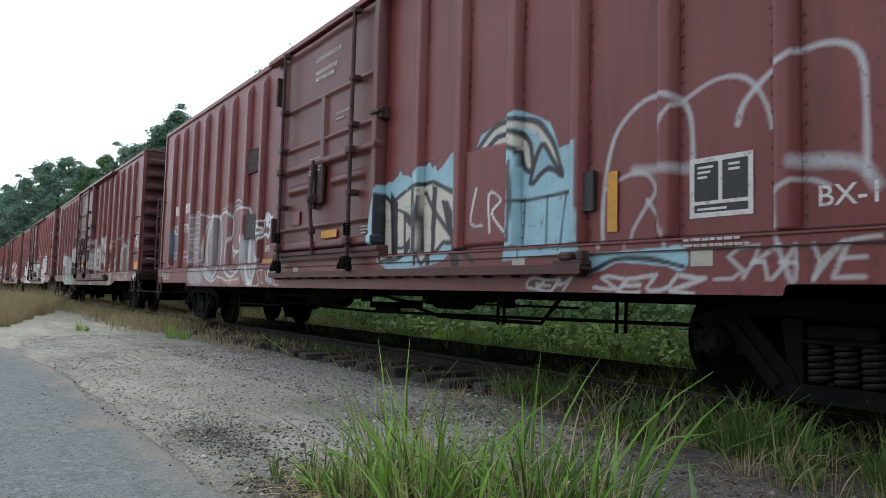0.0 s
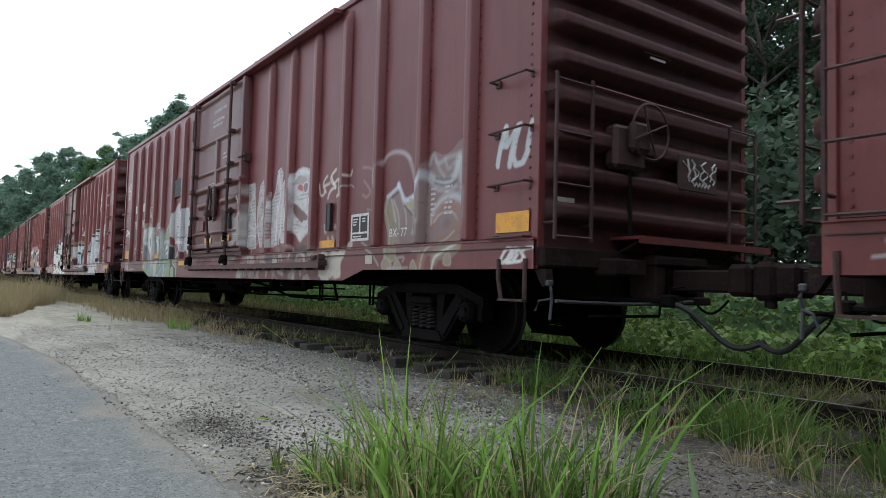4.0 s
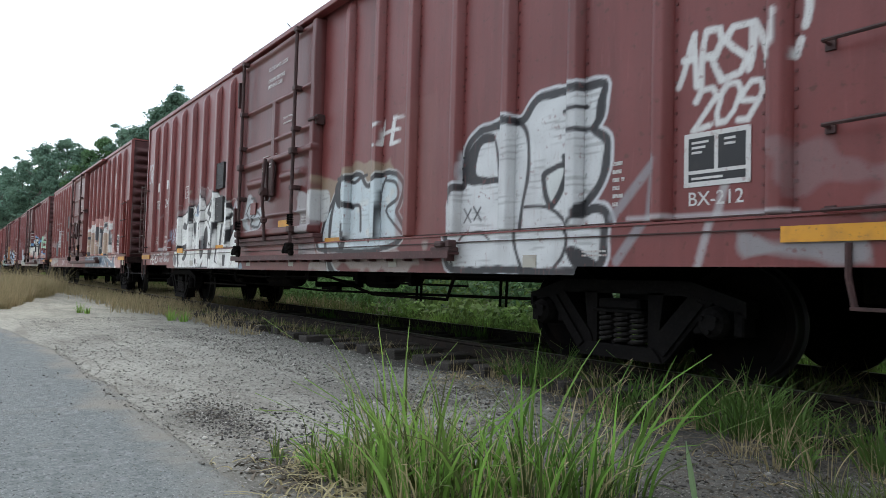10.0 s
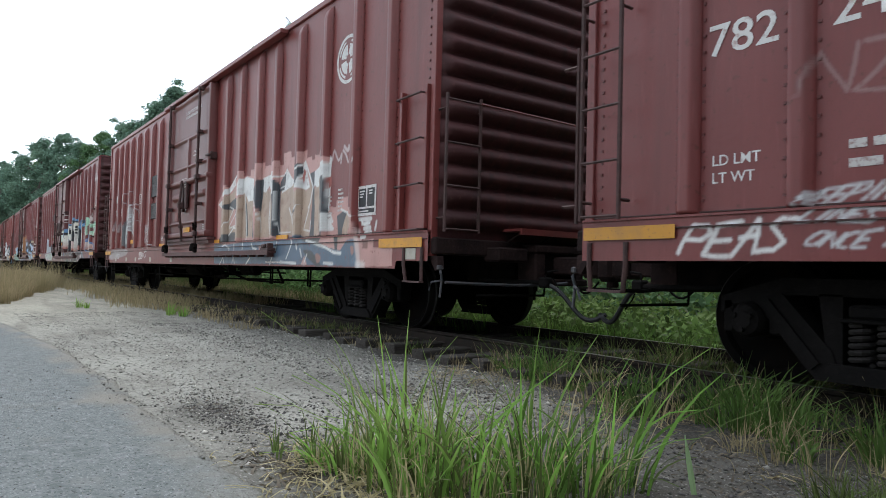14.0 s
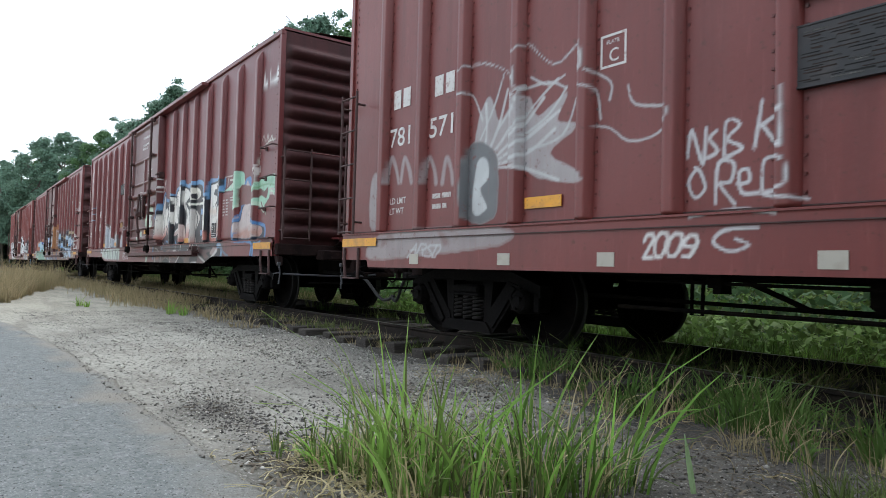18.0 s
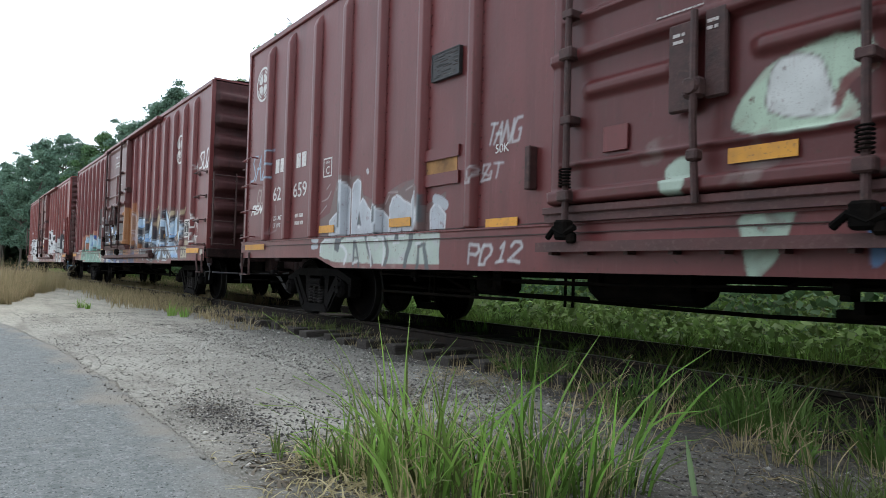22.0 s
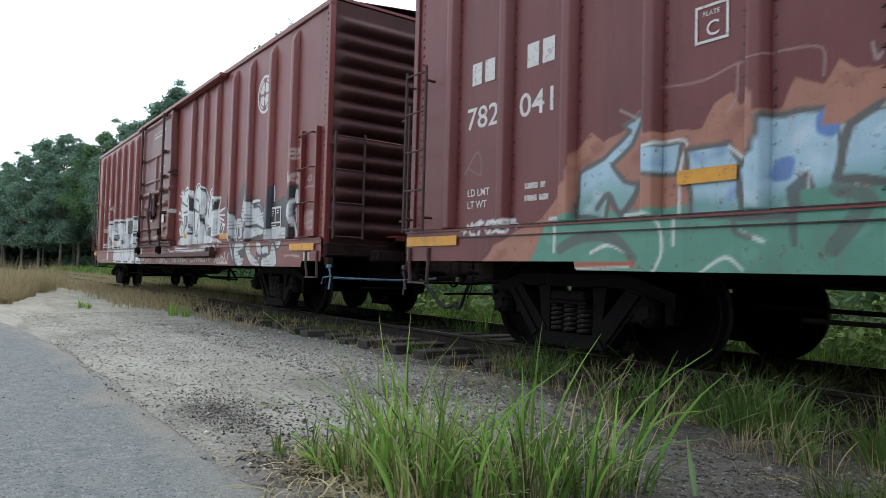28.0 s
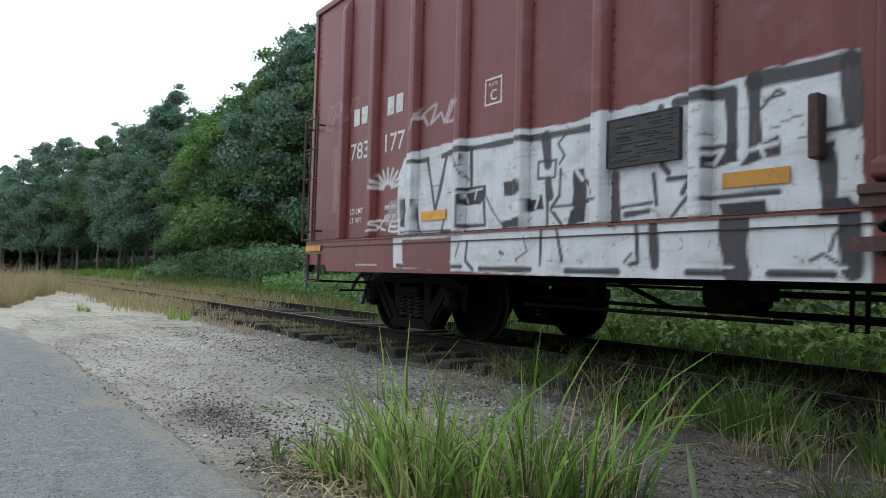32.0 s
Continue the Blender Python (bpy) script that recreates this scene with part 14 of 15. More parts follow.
plates(A, "reflector", [(14.16, 14.26, 1.22, 1.7), (3.43, 3.53, 1.32, 1.8), (11.3, 11.4, 1.3, 1.75)], M["yellow"], SP, "yellow reflective strip")
stripes(A, [(6.78, 1.1, SP), (9.2, 1.42, -1.405)])
squares(A, (14.95, 13.1, 8.2))
wall_vent(A, 5.91, 6.57, 1.58, 1.99)
wall_vent(A, 5.9, 6.58, 2.74, 3.14, "board_brown")
wall_vent(A, 13.88, 14.04, 1.4, 1.73)
lettering("50K", 0.11, 6.84, 1.33, A)
lettering("L", 0.11, 6.86, 1.47, A)
emblem(A, 15.9, 3.45, 0.33)

B = boxcar("dark red boxcar with white and green graffiti", 18.0, POSTS["B"], *REDS[2], lambda s: spray_b(s.moved(0.18)), SPLIT, 9, True, AXLES, rear_ladder=False, grab=17.41, brake=True, reach=(1.0, 1.24))
rear_marks(B, 1.42, 2.5, "781", "182", 3.2, 2.28, 0.92, False)
lettering("173700", 0.075, 2.3, 1.46, B)
lettering("89300", 0.075, 2.34, 1.35, B)
data_panel(B, 14.48, 1.23, 0.47, 0.35)
lettering("BX- 77", 0.1, 15.44, 1.25, B)
marks(B, 16.3, 1.72, 0.1, 0.035, 6)
marks(B, 16.55, 1.72, 0.16, 0.035, 6)
stripes(B, [(13.58, 1.17, SP), (3.89, 1.19, SP), (6.5, 0.98, BP), (8.45, 1.41, -1.4), (9.5, 1.41, -1.4)])
plates(B, "reflector", [(17.42, 17.88, 1.2, 1.39), (0.34, 0.83, 1.23, 1.46)], M["yellow"], SP, "yellow reflective plate")
squares(B, (15.0, 12.0, 9.4, 2.9))
wall_vent(B, 5.6, 6.3, 2.58, 3.0)
slotted = part("slotted_plate", Shape().box(9.54, 10.0, -1.42, -1.38, 1.6, 2.02, bevel=0.01).mesh("slotted_plate", M["black"]), B, "black slotted plate on the door")
for k in range(7):
    part("slat", once("slat", lambda: Shape().box(9.57, 9.97, -1.432, -1.42, 0, 0.03).mesh("slat", M["dark_red"])), slotted, at=pose(0, 0, 1.64 + k * 0.052))
wall_vent(B, 13.82, 13.94, 1.4, 1.78)
marks(B, 17.0, 3.7, 0.3, 0.04, 2)

C = boxcar("red boxcar with large white outlined graffiti", 18.08, POSTS["C"], *REDS[0], spray_c, STEP, 7, True, AXLES, brake=True, in_front=2.48, reach=(1.12, 1.0))
rear_marks(C, 1.15, 2.66, "782", "246", 3.66, 2.3)
data_panel(C, 16.5, 1.37, 0.5, 0.38)
stripes(C, [(3.47, 1.08, BP), (10.8, 1.09, SP), (9.35, 1.4, -1.405), (6.0, 1.1, SP)])
plates(C, "reflector", [(0.03, 0.88, 0.97, 1.07), (17.24, 18.0, 0.96, 1.06)], M["yellow"], BP, "long yellow reflective strip")
squares(C, (4.5, 7.9, 9.7, 12.6, 14.9), 0.8)
wall_vent(C, 5.81, 6.41, 2.3, 2.8)
wall_vent(C, 5.75, 6.42, 1.65, 2.13)
lettering("BX-212", 0.1, 16.53, 1.24, C)
emblem(C, 15.78, 3.32, 0.34)
marks(C, 15.85, 1.6, 0.12, 0.04, 6)
marks(C, 15.6, 0.92, 0.3, 0.02, 2, SILL_Y - 0.006)

D = boxcar("red boxcar with orange and blue block graffiti", 18.5, POSTS["D"], *REDS[3], spray_d, FLAT, 13, False, AXLES, grab=17.87, stiles=True, shift=0.35, reach=(1.22, 1.12))
rear_marks(D, 1.08, 2.58, "781", "571", 4.25, 2.35)
data_panel(D, 16.8, 1.37, 0.47, 0.38)
stripes(D, [(14.17, 1.1, SP), (10.9, 1.1, SP), (3.4, 1.27, SP), (6.72, 1.1, SP), (9.2, 1.4, -1.405)])
plates(D, "reflector", [(0.03, 0.88, 0.97, 1.07), (17.5, 18.41, 0.955, 1.062)], M["yellow"], BP, "long yellow reflective strip")
squares(D, (4.31, 1.6, 3.1, 6.0, 8.0), 0.76)
plates(D, "reflector", [(18.06, 18.27, 0.82, 0.945)], M["dull_white"], SILL_Y - 0.006, "dull white reflective square")
wall_vent(D, 5.86, 6.52, 2.42, 2.95)
wall_vent(D, 5.84, 6.51, 1.86, 2.25)
lettering("50K", 0.1, 6.8, 1.28, D)
emblem(D, 16.43, 3.5, 0.33)
marks(D, 15.95, 1.66, 0.14, 0.035, 6)
marks(D, 16.25, 1.74, 0.16, 0.035, 6)
marks(D, 13.9, 0.76, 0.7, 0.03, 1, SILL_Y - 0.006)

E = boxcar("dark red boxcar with white, blue and mint graffiti", 18.0, POSTS["E"], *REDS[2], spray_e, SPLIT, 13, False, AXLES, rear_ladder=False, grab=17.48, shift=0.12, in_front=2.3, reach=(1.1, 1.22))
rear_marks(E, 1.3, 2.22, "621", "659", 3.06, 1.98, 0.82)
data_panel(E, 14.65, 1.22, 0.39, 0.31, 0.012)
repair_panel(E, REDS[0][0], spray_e, 15.32, 16.07, 1.17, 2.07)
marks(E, 15.4, 1.9, 0.14, 0.035, 6, SHEET - 0.035)
marks(E, 15.58, 1.9, 0.14, 0.035, 6, SHEET - 0.035)
marks(E, 15.8, 1.93, 0.2, 0.03, 2, SHEET - 0.035)
stripes(E, [(12.81, 1.16, SP), (3.0, 1.2, SP), (4.9, 1.21, SP), (9.3, 1.45, -1.405), (6.7, 1.12, SP)])
plates(E, "reflector", [(0.25, 1.12, 0.99, 1.08), (17.2, 17.96, 0.975, 1.08)], M["yellow"], BP, "long yellow reflective strip")
plates(E, "board", [(5.6, 6.25, 1.62, 1.75), (5.6, 6.25, 1.9, 2.02)], REDS[2][1], SHEET - 0.03, "painted board over a hole in the wall", 0.025)
part("torn_hole", Shape().box(5.62, 6.2, SHEET - 0.008, SHEET - 0.003, 1.74, 1.92).mesh("torn_hole", M["wood"]), E, "bare wood showing in a torn hole")
wall_vent(E, 5.75, 6.25, 2.75, 3.05)
emblem(E, 0.62, 3.82, 0.3)
lettering("50K", 0.09, 6.8, 1.85, E)

F = boxcar("red boxcar with teal, blue and orange graffiti", 18.08, POSTS["F"], *REDS[1], spray_f, STEP, 7, True, AXLES, grab=17.37, brake=True, shift=-0.05, in_front=2.6, reach=(1.12, 1.1), plate=False)
rear_marks(F, 1.05, 2.58, "782", "041", 3.6, 2.34, 0.81)
data_panel(F, 16.32, 1.32, 0.46, 0.4)
stripes(F, [(3.48, 1.36, SP), (6.57, 1.09, BP), (14.2, 1.35, SP)])
plates(F, "reflector", [(0.03, 0.95, 0.97, 1.07), (16.85, 17.75, 0.97, 1.07)], M["yellow"], BP, "long yellow reflective strip")
wall_vent(F, 5.82, 6.4, 2.07, 2.58, "board_brown")
wall_vent(F, 5.72, 6.4, 1.56, 2.03)
lettering("50 K", 0.1, 6.68, 1.37, F)
emblem(F, 15.75, 3.38, 0.34)
squares(F, (17.8,), 0.93)

G = boxcar("red boxcar with silver block graffiti, last in the train", 18.45, POSTS["G"], *REDS[3], spray_g, FLAT, 13, False, AXLES, grab=17.65, stiles=True, shift=-0.1, in_front=2.75, reach=(1.1, 1.12), lever=M["lever_blue"])
rear_marks(G, 1.22, 2.61, "783", "177", 3.92, 2.37)
data_panel(G, 16.37, 1.32, 0.48, 0.36)
stripes(G, [(6.5, 1.33, SP), (13.85, 1.22, SP), (11.32, 1.3, SP), (9.36, 1.52, -1.405), (2.87, 1.29, SP)])
plates(G, "reflector", [(0.03, 0.5, 0.99, 1.07), (17.4, 18.25, 0.96, 1.06)], M["yellow"], BP, "long yellow reflective strip")
wall_vent(G, 5.52, 6.18, 1.57, 1.95)
wall_vent(G, 14.35, 14.47, 1.8, 2.08)
emblem(G, 15.96, 3.64, 0.33)
squares(G, (7.6, 9.6, 10.8), 0.78)
plates(G, "reflector", [(17.88, 18.09, 0.81, 0.93)], M["dull_white"], SILL_Y - 0.006, "dull white reflective square")
plates(G, "placard", [(9.62, 9.92, 1.72, 2.0), (8.6, 8.72, 1.78, 1.95)], M["paper"], -1.415, "white paper placard")
marks(G, 1.5, 0.79, 0.7, 0.03, 1, SILL_Y - 0.006)
part("tail_hose", Shape().bar([(-0.1, -0.3, 0.8), (-0.35, -0.32, 0.62), (-0.5, -0.32, 0.45)], 0.03, 7).mesh("tail_hose", M["hose"]), G, "black brake hose hanging free")

for car, shift in ((A, 0.1), (B, 0.0), (C, 0.0), (E, 0.12), (F, -0.05)):
    door_words(car, shift)
for car, shift in ((D, 0.35), (G, -0.1)):
    door_words(car, shift, ("CLOSE AND LOCK DOORS", "BEFORE MOVING CAR"))
TRAIN += [(A, 61.5), (B, 41.05), (C, 21.0), (D, 0.3), (E, -20.1), (F, -40.35), (G, -61.0)]

# ---- plants ----
def leaf_cloud(rng, blobs, count, size):
    """Many small leaf clumps spread over ball-shaped regions (x, y, z, r); vertices and faces."""
    w = np.array([b[3] ** 2 for b in blobs])
    pick = rng.choice(len(blobs), count, p=w / w.sum())
    B = np.array(blobs)[pick]
    d = rng.normal(size=(count, 3))
    d /= np.linalg.norm(d, axis=1)[:, None]
    P = B[:, :3] + d * (B[:, 3] * rng.uniform(0.15, 1.15, count) ** 0.8)[:, None] * np.array([1, 1, 0.5])
    P[:, 2] -= 0.35 * np.linalg.norm(P[:, :2] - B[:, :2], axis=1)
    # two crossing quads a clump, facing mostly outward and up
    V, F = [], []
    a = rng.normal(size=(count, 3))
    n = d * 0.7 + a * 0.5 + np.array([0, 0, 0.35])
    n /= np.linalg.norm(n, axis=1)[:, None]
    u = np.cross(n, rng.normal(size=(count, 3)))
    u /= np.linalg.norm(u, axis=1)[:, None]
    v = np.cross(n, u)
    s = size * rng.uniform(0.5, 1.25, count)[:, None]
    k = rng.uniform(0.5, 0.9, count)[:, None]
    bend = n * s * 0.25
    Q = np.stack([P - u * s, P - v * s * k + bend, P + u * s, P + v * s * k + bend], 1).reshape(-1, 3)
    return Q, (np.arange(count)[:, None] * 4 + np.arange(4)[None])


def quick_mesh(name, V, F, m):
    me = bpy.data.meshes.new(name)
    V, F = np.asarray(V, np.float32), np.asarray(F, np.int32)
    me.vertices.add(len(V))
    me.vertices.foreach_set("co", V.ravel())
    me.loops.add(F.size)
    me.loops.foreach_set("vertex_index", F.ravel())
    me.polygons.add(len(F))
    me.polygons.foreach_set("loop_start", (np.arange(len(F)) * F.shape[1]).astype(np.int32))
    me.materials.append(m)
    me.update(calc_edges=True)
    return me


def tree_meshes(seed, h, spread, leaf, clumps, size, low=0.1):
    """A tapered, slightly bent trunk, limbs with side twigs, and layered sprays of leaves with gaps between them."""
    rng = np.random.default_rng(seed)
    r = random.Random(seed)
    s = Shape()
    bend = [(0, 0, -0.3)] + [(r.uniform(-0.12, 0.12) * k, r.uniform(-0.12, 0.12) * k, h * 0.85 * k / 6) for k in range(1, 7)]
    for k in range(6):
        s.bar([bend[k], bend[k + 1]], 0.011 * h * (1 - k / 7.0), 7)
    blobs = []
    lobes = [(r.uniform(0, 6.28), r.uniform(0.75, 1.15)) for k in range(5)]
    for k in range(r.randint(54, 62)):
        u = r.uniform(0, 1)
        z = h * (low + (0.96 - low) * u)
        a = r.uniform(0, 6.28)
        lobe = max(g * (0.7 + 0.3 * math.cos(a - q)) for q, g in lobes)
        reach = spread * lobe * (0.62 + 0.5 * math.sin(math.pi * min(1.0, u * 0.9 + 0.12)) - 0.62 * max(0, u - 0.5) * 2 * 0.95) * r.uniform(0.35, 1.0)
        tip = (reach * math.cos(a), reach * math.sin(a), z + reach * 0.25)
        if k % 2:
            s.bar([(0, 0, max(0.5, z - reach * 0.4)), (tip[0] * 0.5, tip[1] * 0.5, z), tip], 0.0036 * h, 5)
        blobs.append((tip[0], tip[1], tip[2], spread * r.uniform(0.2, 0.42) * (1 - 0.45 * u)))
    for k in range(4):
        blobs.append((spread * r.uniform(-0.2, 0.2), spread * r.uniform(-0.2, 0.2), h * r.uniform(0.92, 1.0), spread * r.uniform(0.1, 0.2)))
    Q, F = leaf_cloud(rng, blobs, clumps, size)
    return s.mesh("trunk", M["bark"]), quick_mesh("crown", Q, F, leaf)


VARIANTS = [tree_meshes(3, 14, 4.0, M["leaf"], 27000, 0.11, 0.2), tree_meshes(8, 16, 4.0, M["leaf_haze"], 28000, 0.105, 0.22), tree_meshes(13, 12, 3.8, M["leaf_light"], 26000, 0.1, 0.12), tree_meshes(21, 15, 4.2, M["leaf"], 27000, 0.1, 0.25),
            tree_meshes(34, 13, 4.2, M["leaf_haze"], 27000, 0.11, 0.2), tree_meshes(55, 15, 4.2, M["leaf_haze"], 28000, 0.115, 0.24), tree_meshes(71, 15, 4.4, M["leaf_shade"], 26000, 0.11, 0.08), tree_meshes(77, 16, 4.2, M["leaf_shade"], 26000, 0.11, 0.15)]
HEIGHTS = (14, 16, 12, 15, 13, 15, 15, 16)


def tree(x, y, k, height, turn, label="leafy broadleaf tree in full summer green"):
    t = tagged(new("tree"), label, "tree", "trees along the railway")
    scale = height / HEIGHTS[k] / 1.04
    t.location, t.rotation_euler, t.scale = (x, y, bed(x, y) - 0.05), (0, 0, turn), (scale, scale, scale)
    part("trunk", VARIANTS[k][0], t)
    part("crown", VARIANTS[k][1], t)
    return t


def seen_tree(azimuth, elevation, away, k, turn, label="leafy broadleaf tree in full summer green"):
    """A tree by its bearing from the track's normal, the height angle of its top, and its distance."""
    x, y = -away * math.sin(radians(azimuth)), away * math.cos(radians(azimuth))
    tree(x, y, k, away * math.tan(radians(elevation)) + 0.69 - bed(x, y), turn, label)


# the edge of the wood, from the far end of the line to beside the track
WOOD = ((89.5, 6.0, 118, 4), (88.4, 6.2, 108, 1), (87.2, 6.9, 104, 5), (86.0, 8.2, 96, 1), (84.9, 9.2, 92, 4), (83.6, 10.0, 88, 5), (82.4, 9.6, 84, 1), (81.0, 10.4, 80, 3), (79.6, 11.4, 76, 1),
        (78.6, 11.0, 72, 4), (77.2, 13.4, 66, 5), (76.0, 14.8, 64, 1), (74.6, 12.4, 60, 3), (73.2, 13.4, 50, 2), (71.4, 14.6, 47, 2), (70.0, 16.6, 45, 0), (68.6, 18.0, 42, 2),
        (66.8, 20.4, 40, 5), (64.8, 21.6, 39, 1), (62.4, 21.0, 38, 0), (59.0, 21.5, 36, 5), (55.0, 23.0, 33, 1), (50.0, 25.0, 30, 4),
        (44.0, 26.0, 27, 0), (37.0, 28.0, 25, 3), (29.0, 30.0, 23, 1), (20.0, 31.0, 22, 0), (11.0, 31.0, 21, 3), (1.0, 31.0, 21, 1), (-10.0, 31.0, 21, 0))
r = random.Random(5)
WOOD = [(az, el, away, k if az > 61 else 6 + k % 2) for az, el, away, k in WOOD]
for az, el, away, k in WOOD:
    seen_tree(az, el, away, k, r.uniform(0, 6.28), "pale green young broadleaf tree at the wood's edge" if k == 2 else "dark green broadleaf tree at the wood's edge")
# the rows behind them
for back, lo, hi in ((1.1, 0.78, 0.92), (1.26, 0.7, 0.86)):
    for k, (az, el, away, v) in enumerate(WOOD):
        seen_tree(az + r.uniform(-1.0, 1.0), el * r.uniform(lo, hi), away * back + 2, (0, 1, 3, 4, 5)[(v + k) % 5] if az > 61 else 6 + k % 2, r.uniform(0, 6.28))
for k in range(8):
    tree(-112 - r.uniform(0, 24), -2 - k * 7.0, r.choice((0, 1, 4, 5)), r.uniform(11, 15), r.uniform(0, 6))
# unseen wood added across the road behind the viewer, to dim the car sides
for k in range(26):
    tree(-14 + k * 3.6 + r.uniform(-1.5, 1.5), -25 - 3.5 * (k % 3) + r.uniform(-1, 1), (0, 3, 5, 6)[k % 4], r.uniform(9, 12) + min(6, max(0, k - 2)), r.uniform(0, 6.28))
# unseen trees added both sides where the train leaves sight, to block light
for k in range(12):
    tree(15 + 3.2 * (k % 6) + r.uniform(-1, 1), (-3.0 if k < 6 else -11.0) - 1.2 * (k % 3) + r.uniform(-1, 1), (0, 3, 5, 6)[k % 4], r.uniform(11, 15), r.uniform(0, 6.28))
for k in range(4):
    tree(17 + 4.5 * k + r.uniform(-1, 1), 13.5 + r.uniform(-1, 1), (3, 0, 6, 5)[k], r.uniform(11, 14), r.uniform(0, 6.28))
# a bare dead top standing out of the crowns
snag = tagged(new("dead_tree"), "bare dead treetop with fine grey twigs", "tree", "trees along the railway")
sx, sy = -41 * math.sin(radians(66.4)), 41 * math.cos(radians(66.4))
snag.location = (sx, sy, bed(sx, sy))
s = Shape().bar([(0, 0, -0.3), (0.1, 0, 5), (0, 0.1, 10), (0.15, 0, 14.6)], 0.1, 7)
for k in range(16):
    z, a, q = 9.5 + k * 0.33, k * 2.4, r.uniform(0.6, 1.5)
    tip = (q * math.cos(a), q * math.sin(a), z + q * 0.8)
    s.bar([(0.05, 0, z), (tip[0] * 0.5, tip[1] * 0.5, z + q * 0.3), tip], 0.02, 5)
    for j in range(3):
        b = a + r.uniform(-0.9, 0.9)
        s.bar([(tip[0] * 0.6, tip[1] * 0.6, z + q * 0.42), (tip[0] * 0.6 + 0.5 * math.cos(b), tip[1] * 0.6 + 0.5 * math.sin(b), z + q * 0.42 + r.uniform(0.1, 0.5))], 0.012, 4)
part("trunk", s.mesh("trunk", M["bark"]), snag)


def thicket(name, x0, x1, y_of, depth, high, count, size, leaf, seed, label):
    """Undergrowth too tangled to count: leaves over low mounds."""
    rng = np.random.default_rng(seed)
    X = rng.uniform(x0, x1, count)
    Y = np.array([y_of(x) for x in X]) + rng.uniform(0, depth, count)
    H = high * (0.45 + 0.55 * np.array([noise.noise((x * 0.35, y * 0.35, seed)) * 0.5 + 0.5 for x, y in zip(X, Y)]))
    Z = np.array([bed(x, y) for x, y in zip(X, Y)]) + H * rng.uniform(0, 1, count) ** 0.6
    P = np.stack([X, Y, Z], 1)
    n = rng.normal(size=(count, 3)) * 0.6 + np.array([0.1, -0.5, 0.7])
    n /= np.linalg.norm(n, axis=1)[:, None]
    u = np.cross(n, rng.normal(size=(count, 3)))
    u /= np.linalg.norm(u, axis=1)[:, None]
    v = np.cross(n, u)
    s = size * rng.uniform(0.5, 1.3, count)[:, None]
    Q = np.stack([P - u * s, P - v * s * 0.55 - n * s * 0.1, P + u * s, P + v * s * 0.55 - n * s * 0.1], 1).reshape(-1, 3)
    return tagged(new(name, quick_mesh(name, Q, np.arange(count)[:, None] * 4 + np.arange(4)[None], leaf)), label, "undergrowth", kind="stuff")


def wood_front(x):
    return 9.5 + 9.0 * min(1, max(0, (-x - 40) / 30)) - 6.0 * min(1, max(0, (-x - 75) / 30))


thicket("undergrowth", -122, -60, lambda x: wood_front(x) + 1.6 * noise.noise((x * 0.12, 0, 0)), 9, 2.2, 9000, 0.2, M["leaf_haze"], 4, "dark shrubs and saplings under the wood's edge")
thicket("undergrowth", -60, -20, lambda x: 13.5 + 1.6 * noise.noise((x * 0.15, 0, 0)), 7, 2.2, 12000, 0.15, M["leaf"], 5, "dark shrubs and saplings under the wood's edge")
# deep rows in the darkened leaf colour, standing for shade below the crowns
thicket("undergrowth", -150, -45, lambda x: 26 + 14 * min(1, max(0, (-x - 45) / 40)), 10, 9.0, 16000, 0.45, M["leaf_shade"], 24, "deep shrubs inside the wood, leaves darkened for its shade")
thicket("undergrowth", -140, -108, lambda x: -8 + 6 * noise.noise((x * 0.1, 6, 0)), 40, 9.0, 30000, 0.55, M["leaf_shade"], 25, "wood closing the far end of the line, leaves darkened for shade")
thicket("undergrowth", -62, -18, lambda x: 19, 8, 6.0, 14000, 0.3, M["leaf_shade"], 26, "deep shrubs inside the wood, leaves darkened for its shade")
thicket("undergrowth", -95, -42, lambda x: wood_front(x) - 1.5 + 1.5 * noise.noise((x * 0.2, 3, 0)), 2.5, 1.5, 6000, 0.16, M["leaf"], 7, "low green shrubs at the foot of the wood")
thicket("undergrowth", -42, -17, lambda x: 11.0 + 1.4 * noise.noise((x * 0.3, 2, 0)), 3.4, 2.6, 17000, 0.11, M["leaf"], 6, "green brambles and saplings on the bank")
thicket("undergrowth", -26, 26, lambda x: 12.6 + 1.0 * noise.noise((x * 0.2, 4, 0)), 7, 6.5, 46000, 0.15, M["leaf_shade"], 9, "shrubs and saplings behind the track, leaves darkened for shade")
# out-of-view shrubs that fill the added light-blocking woods
thicket("undergrowth", -16, 78, lambda x: -32 + 1.5 * noise.noise((x * 0.2, 9, 0)), 6, 5.0, 16000, 0.3, M["leaf_shade"], 27, "dark shrubs under the added unseen wood across the road")
thicket("undergrowth", 15, 34, lambda x: -7 + 1.5 * noise.noise((x * 0.2, 12, 0)), 8, 4.5, 12000, 0.25, M["leaf_shade"], 28, "dark shrubs under the added unseen trees beside the line")
thicket("bushes", -14.5, -3.5, lambda x: 9.3 + 0.6 * noise.noise((x * 0.5, 5, 0)), 2.2, 1.3, 12000, 0.05, M["leaf_bush"], 12, "leafy green bushes behind the track")
thicket("bushes", -4.2, 10, lambda x: 9.6 + 0.8 * noise.noise((x * 0.5, 8, 0)), 2.4, 1.3, 15000, 0.05, M["leaf_bush"], 15, "leafy green bushes behind the track")
thicket("bushes", -9.5, -2.0, lambda x: 7.7 + 0.5 * noise.noise((x * 0.7, 1, 0)), 1.3, 0.7, 4200, 0.035, M["leaf_bush"], 16, "leafy green saplings close behind the track")
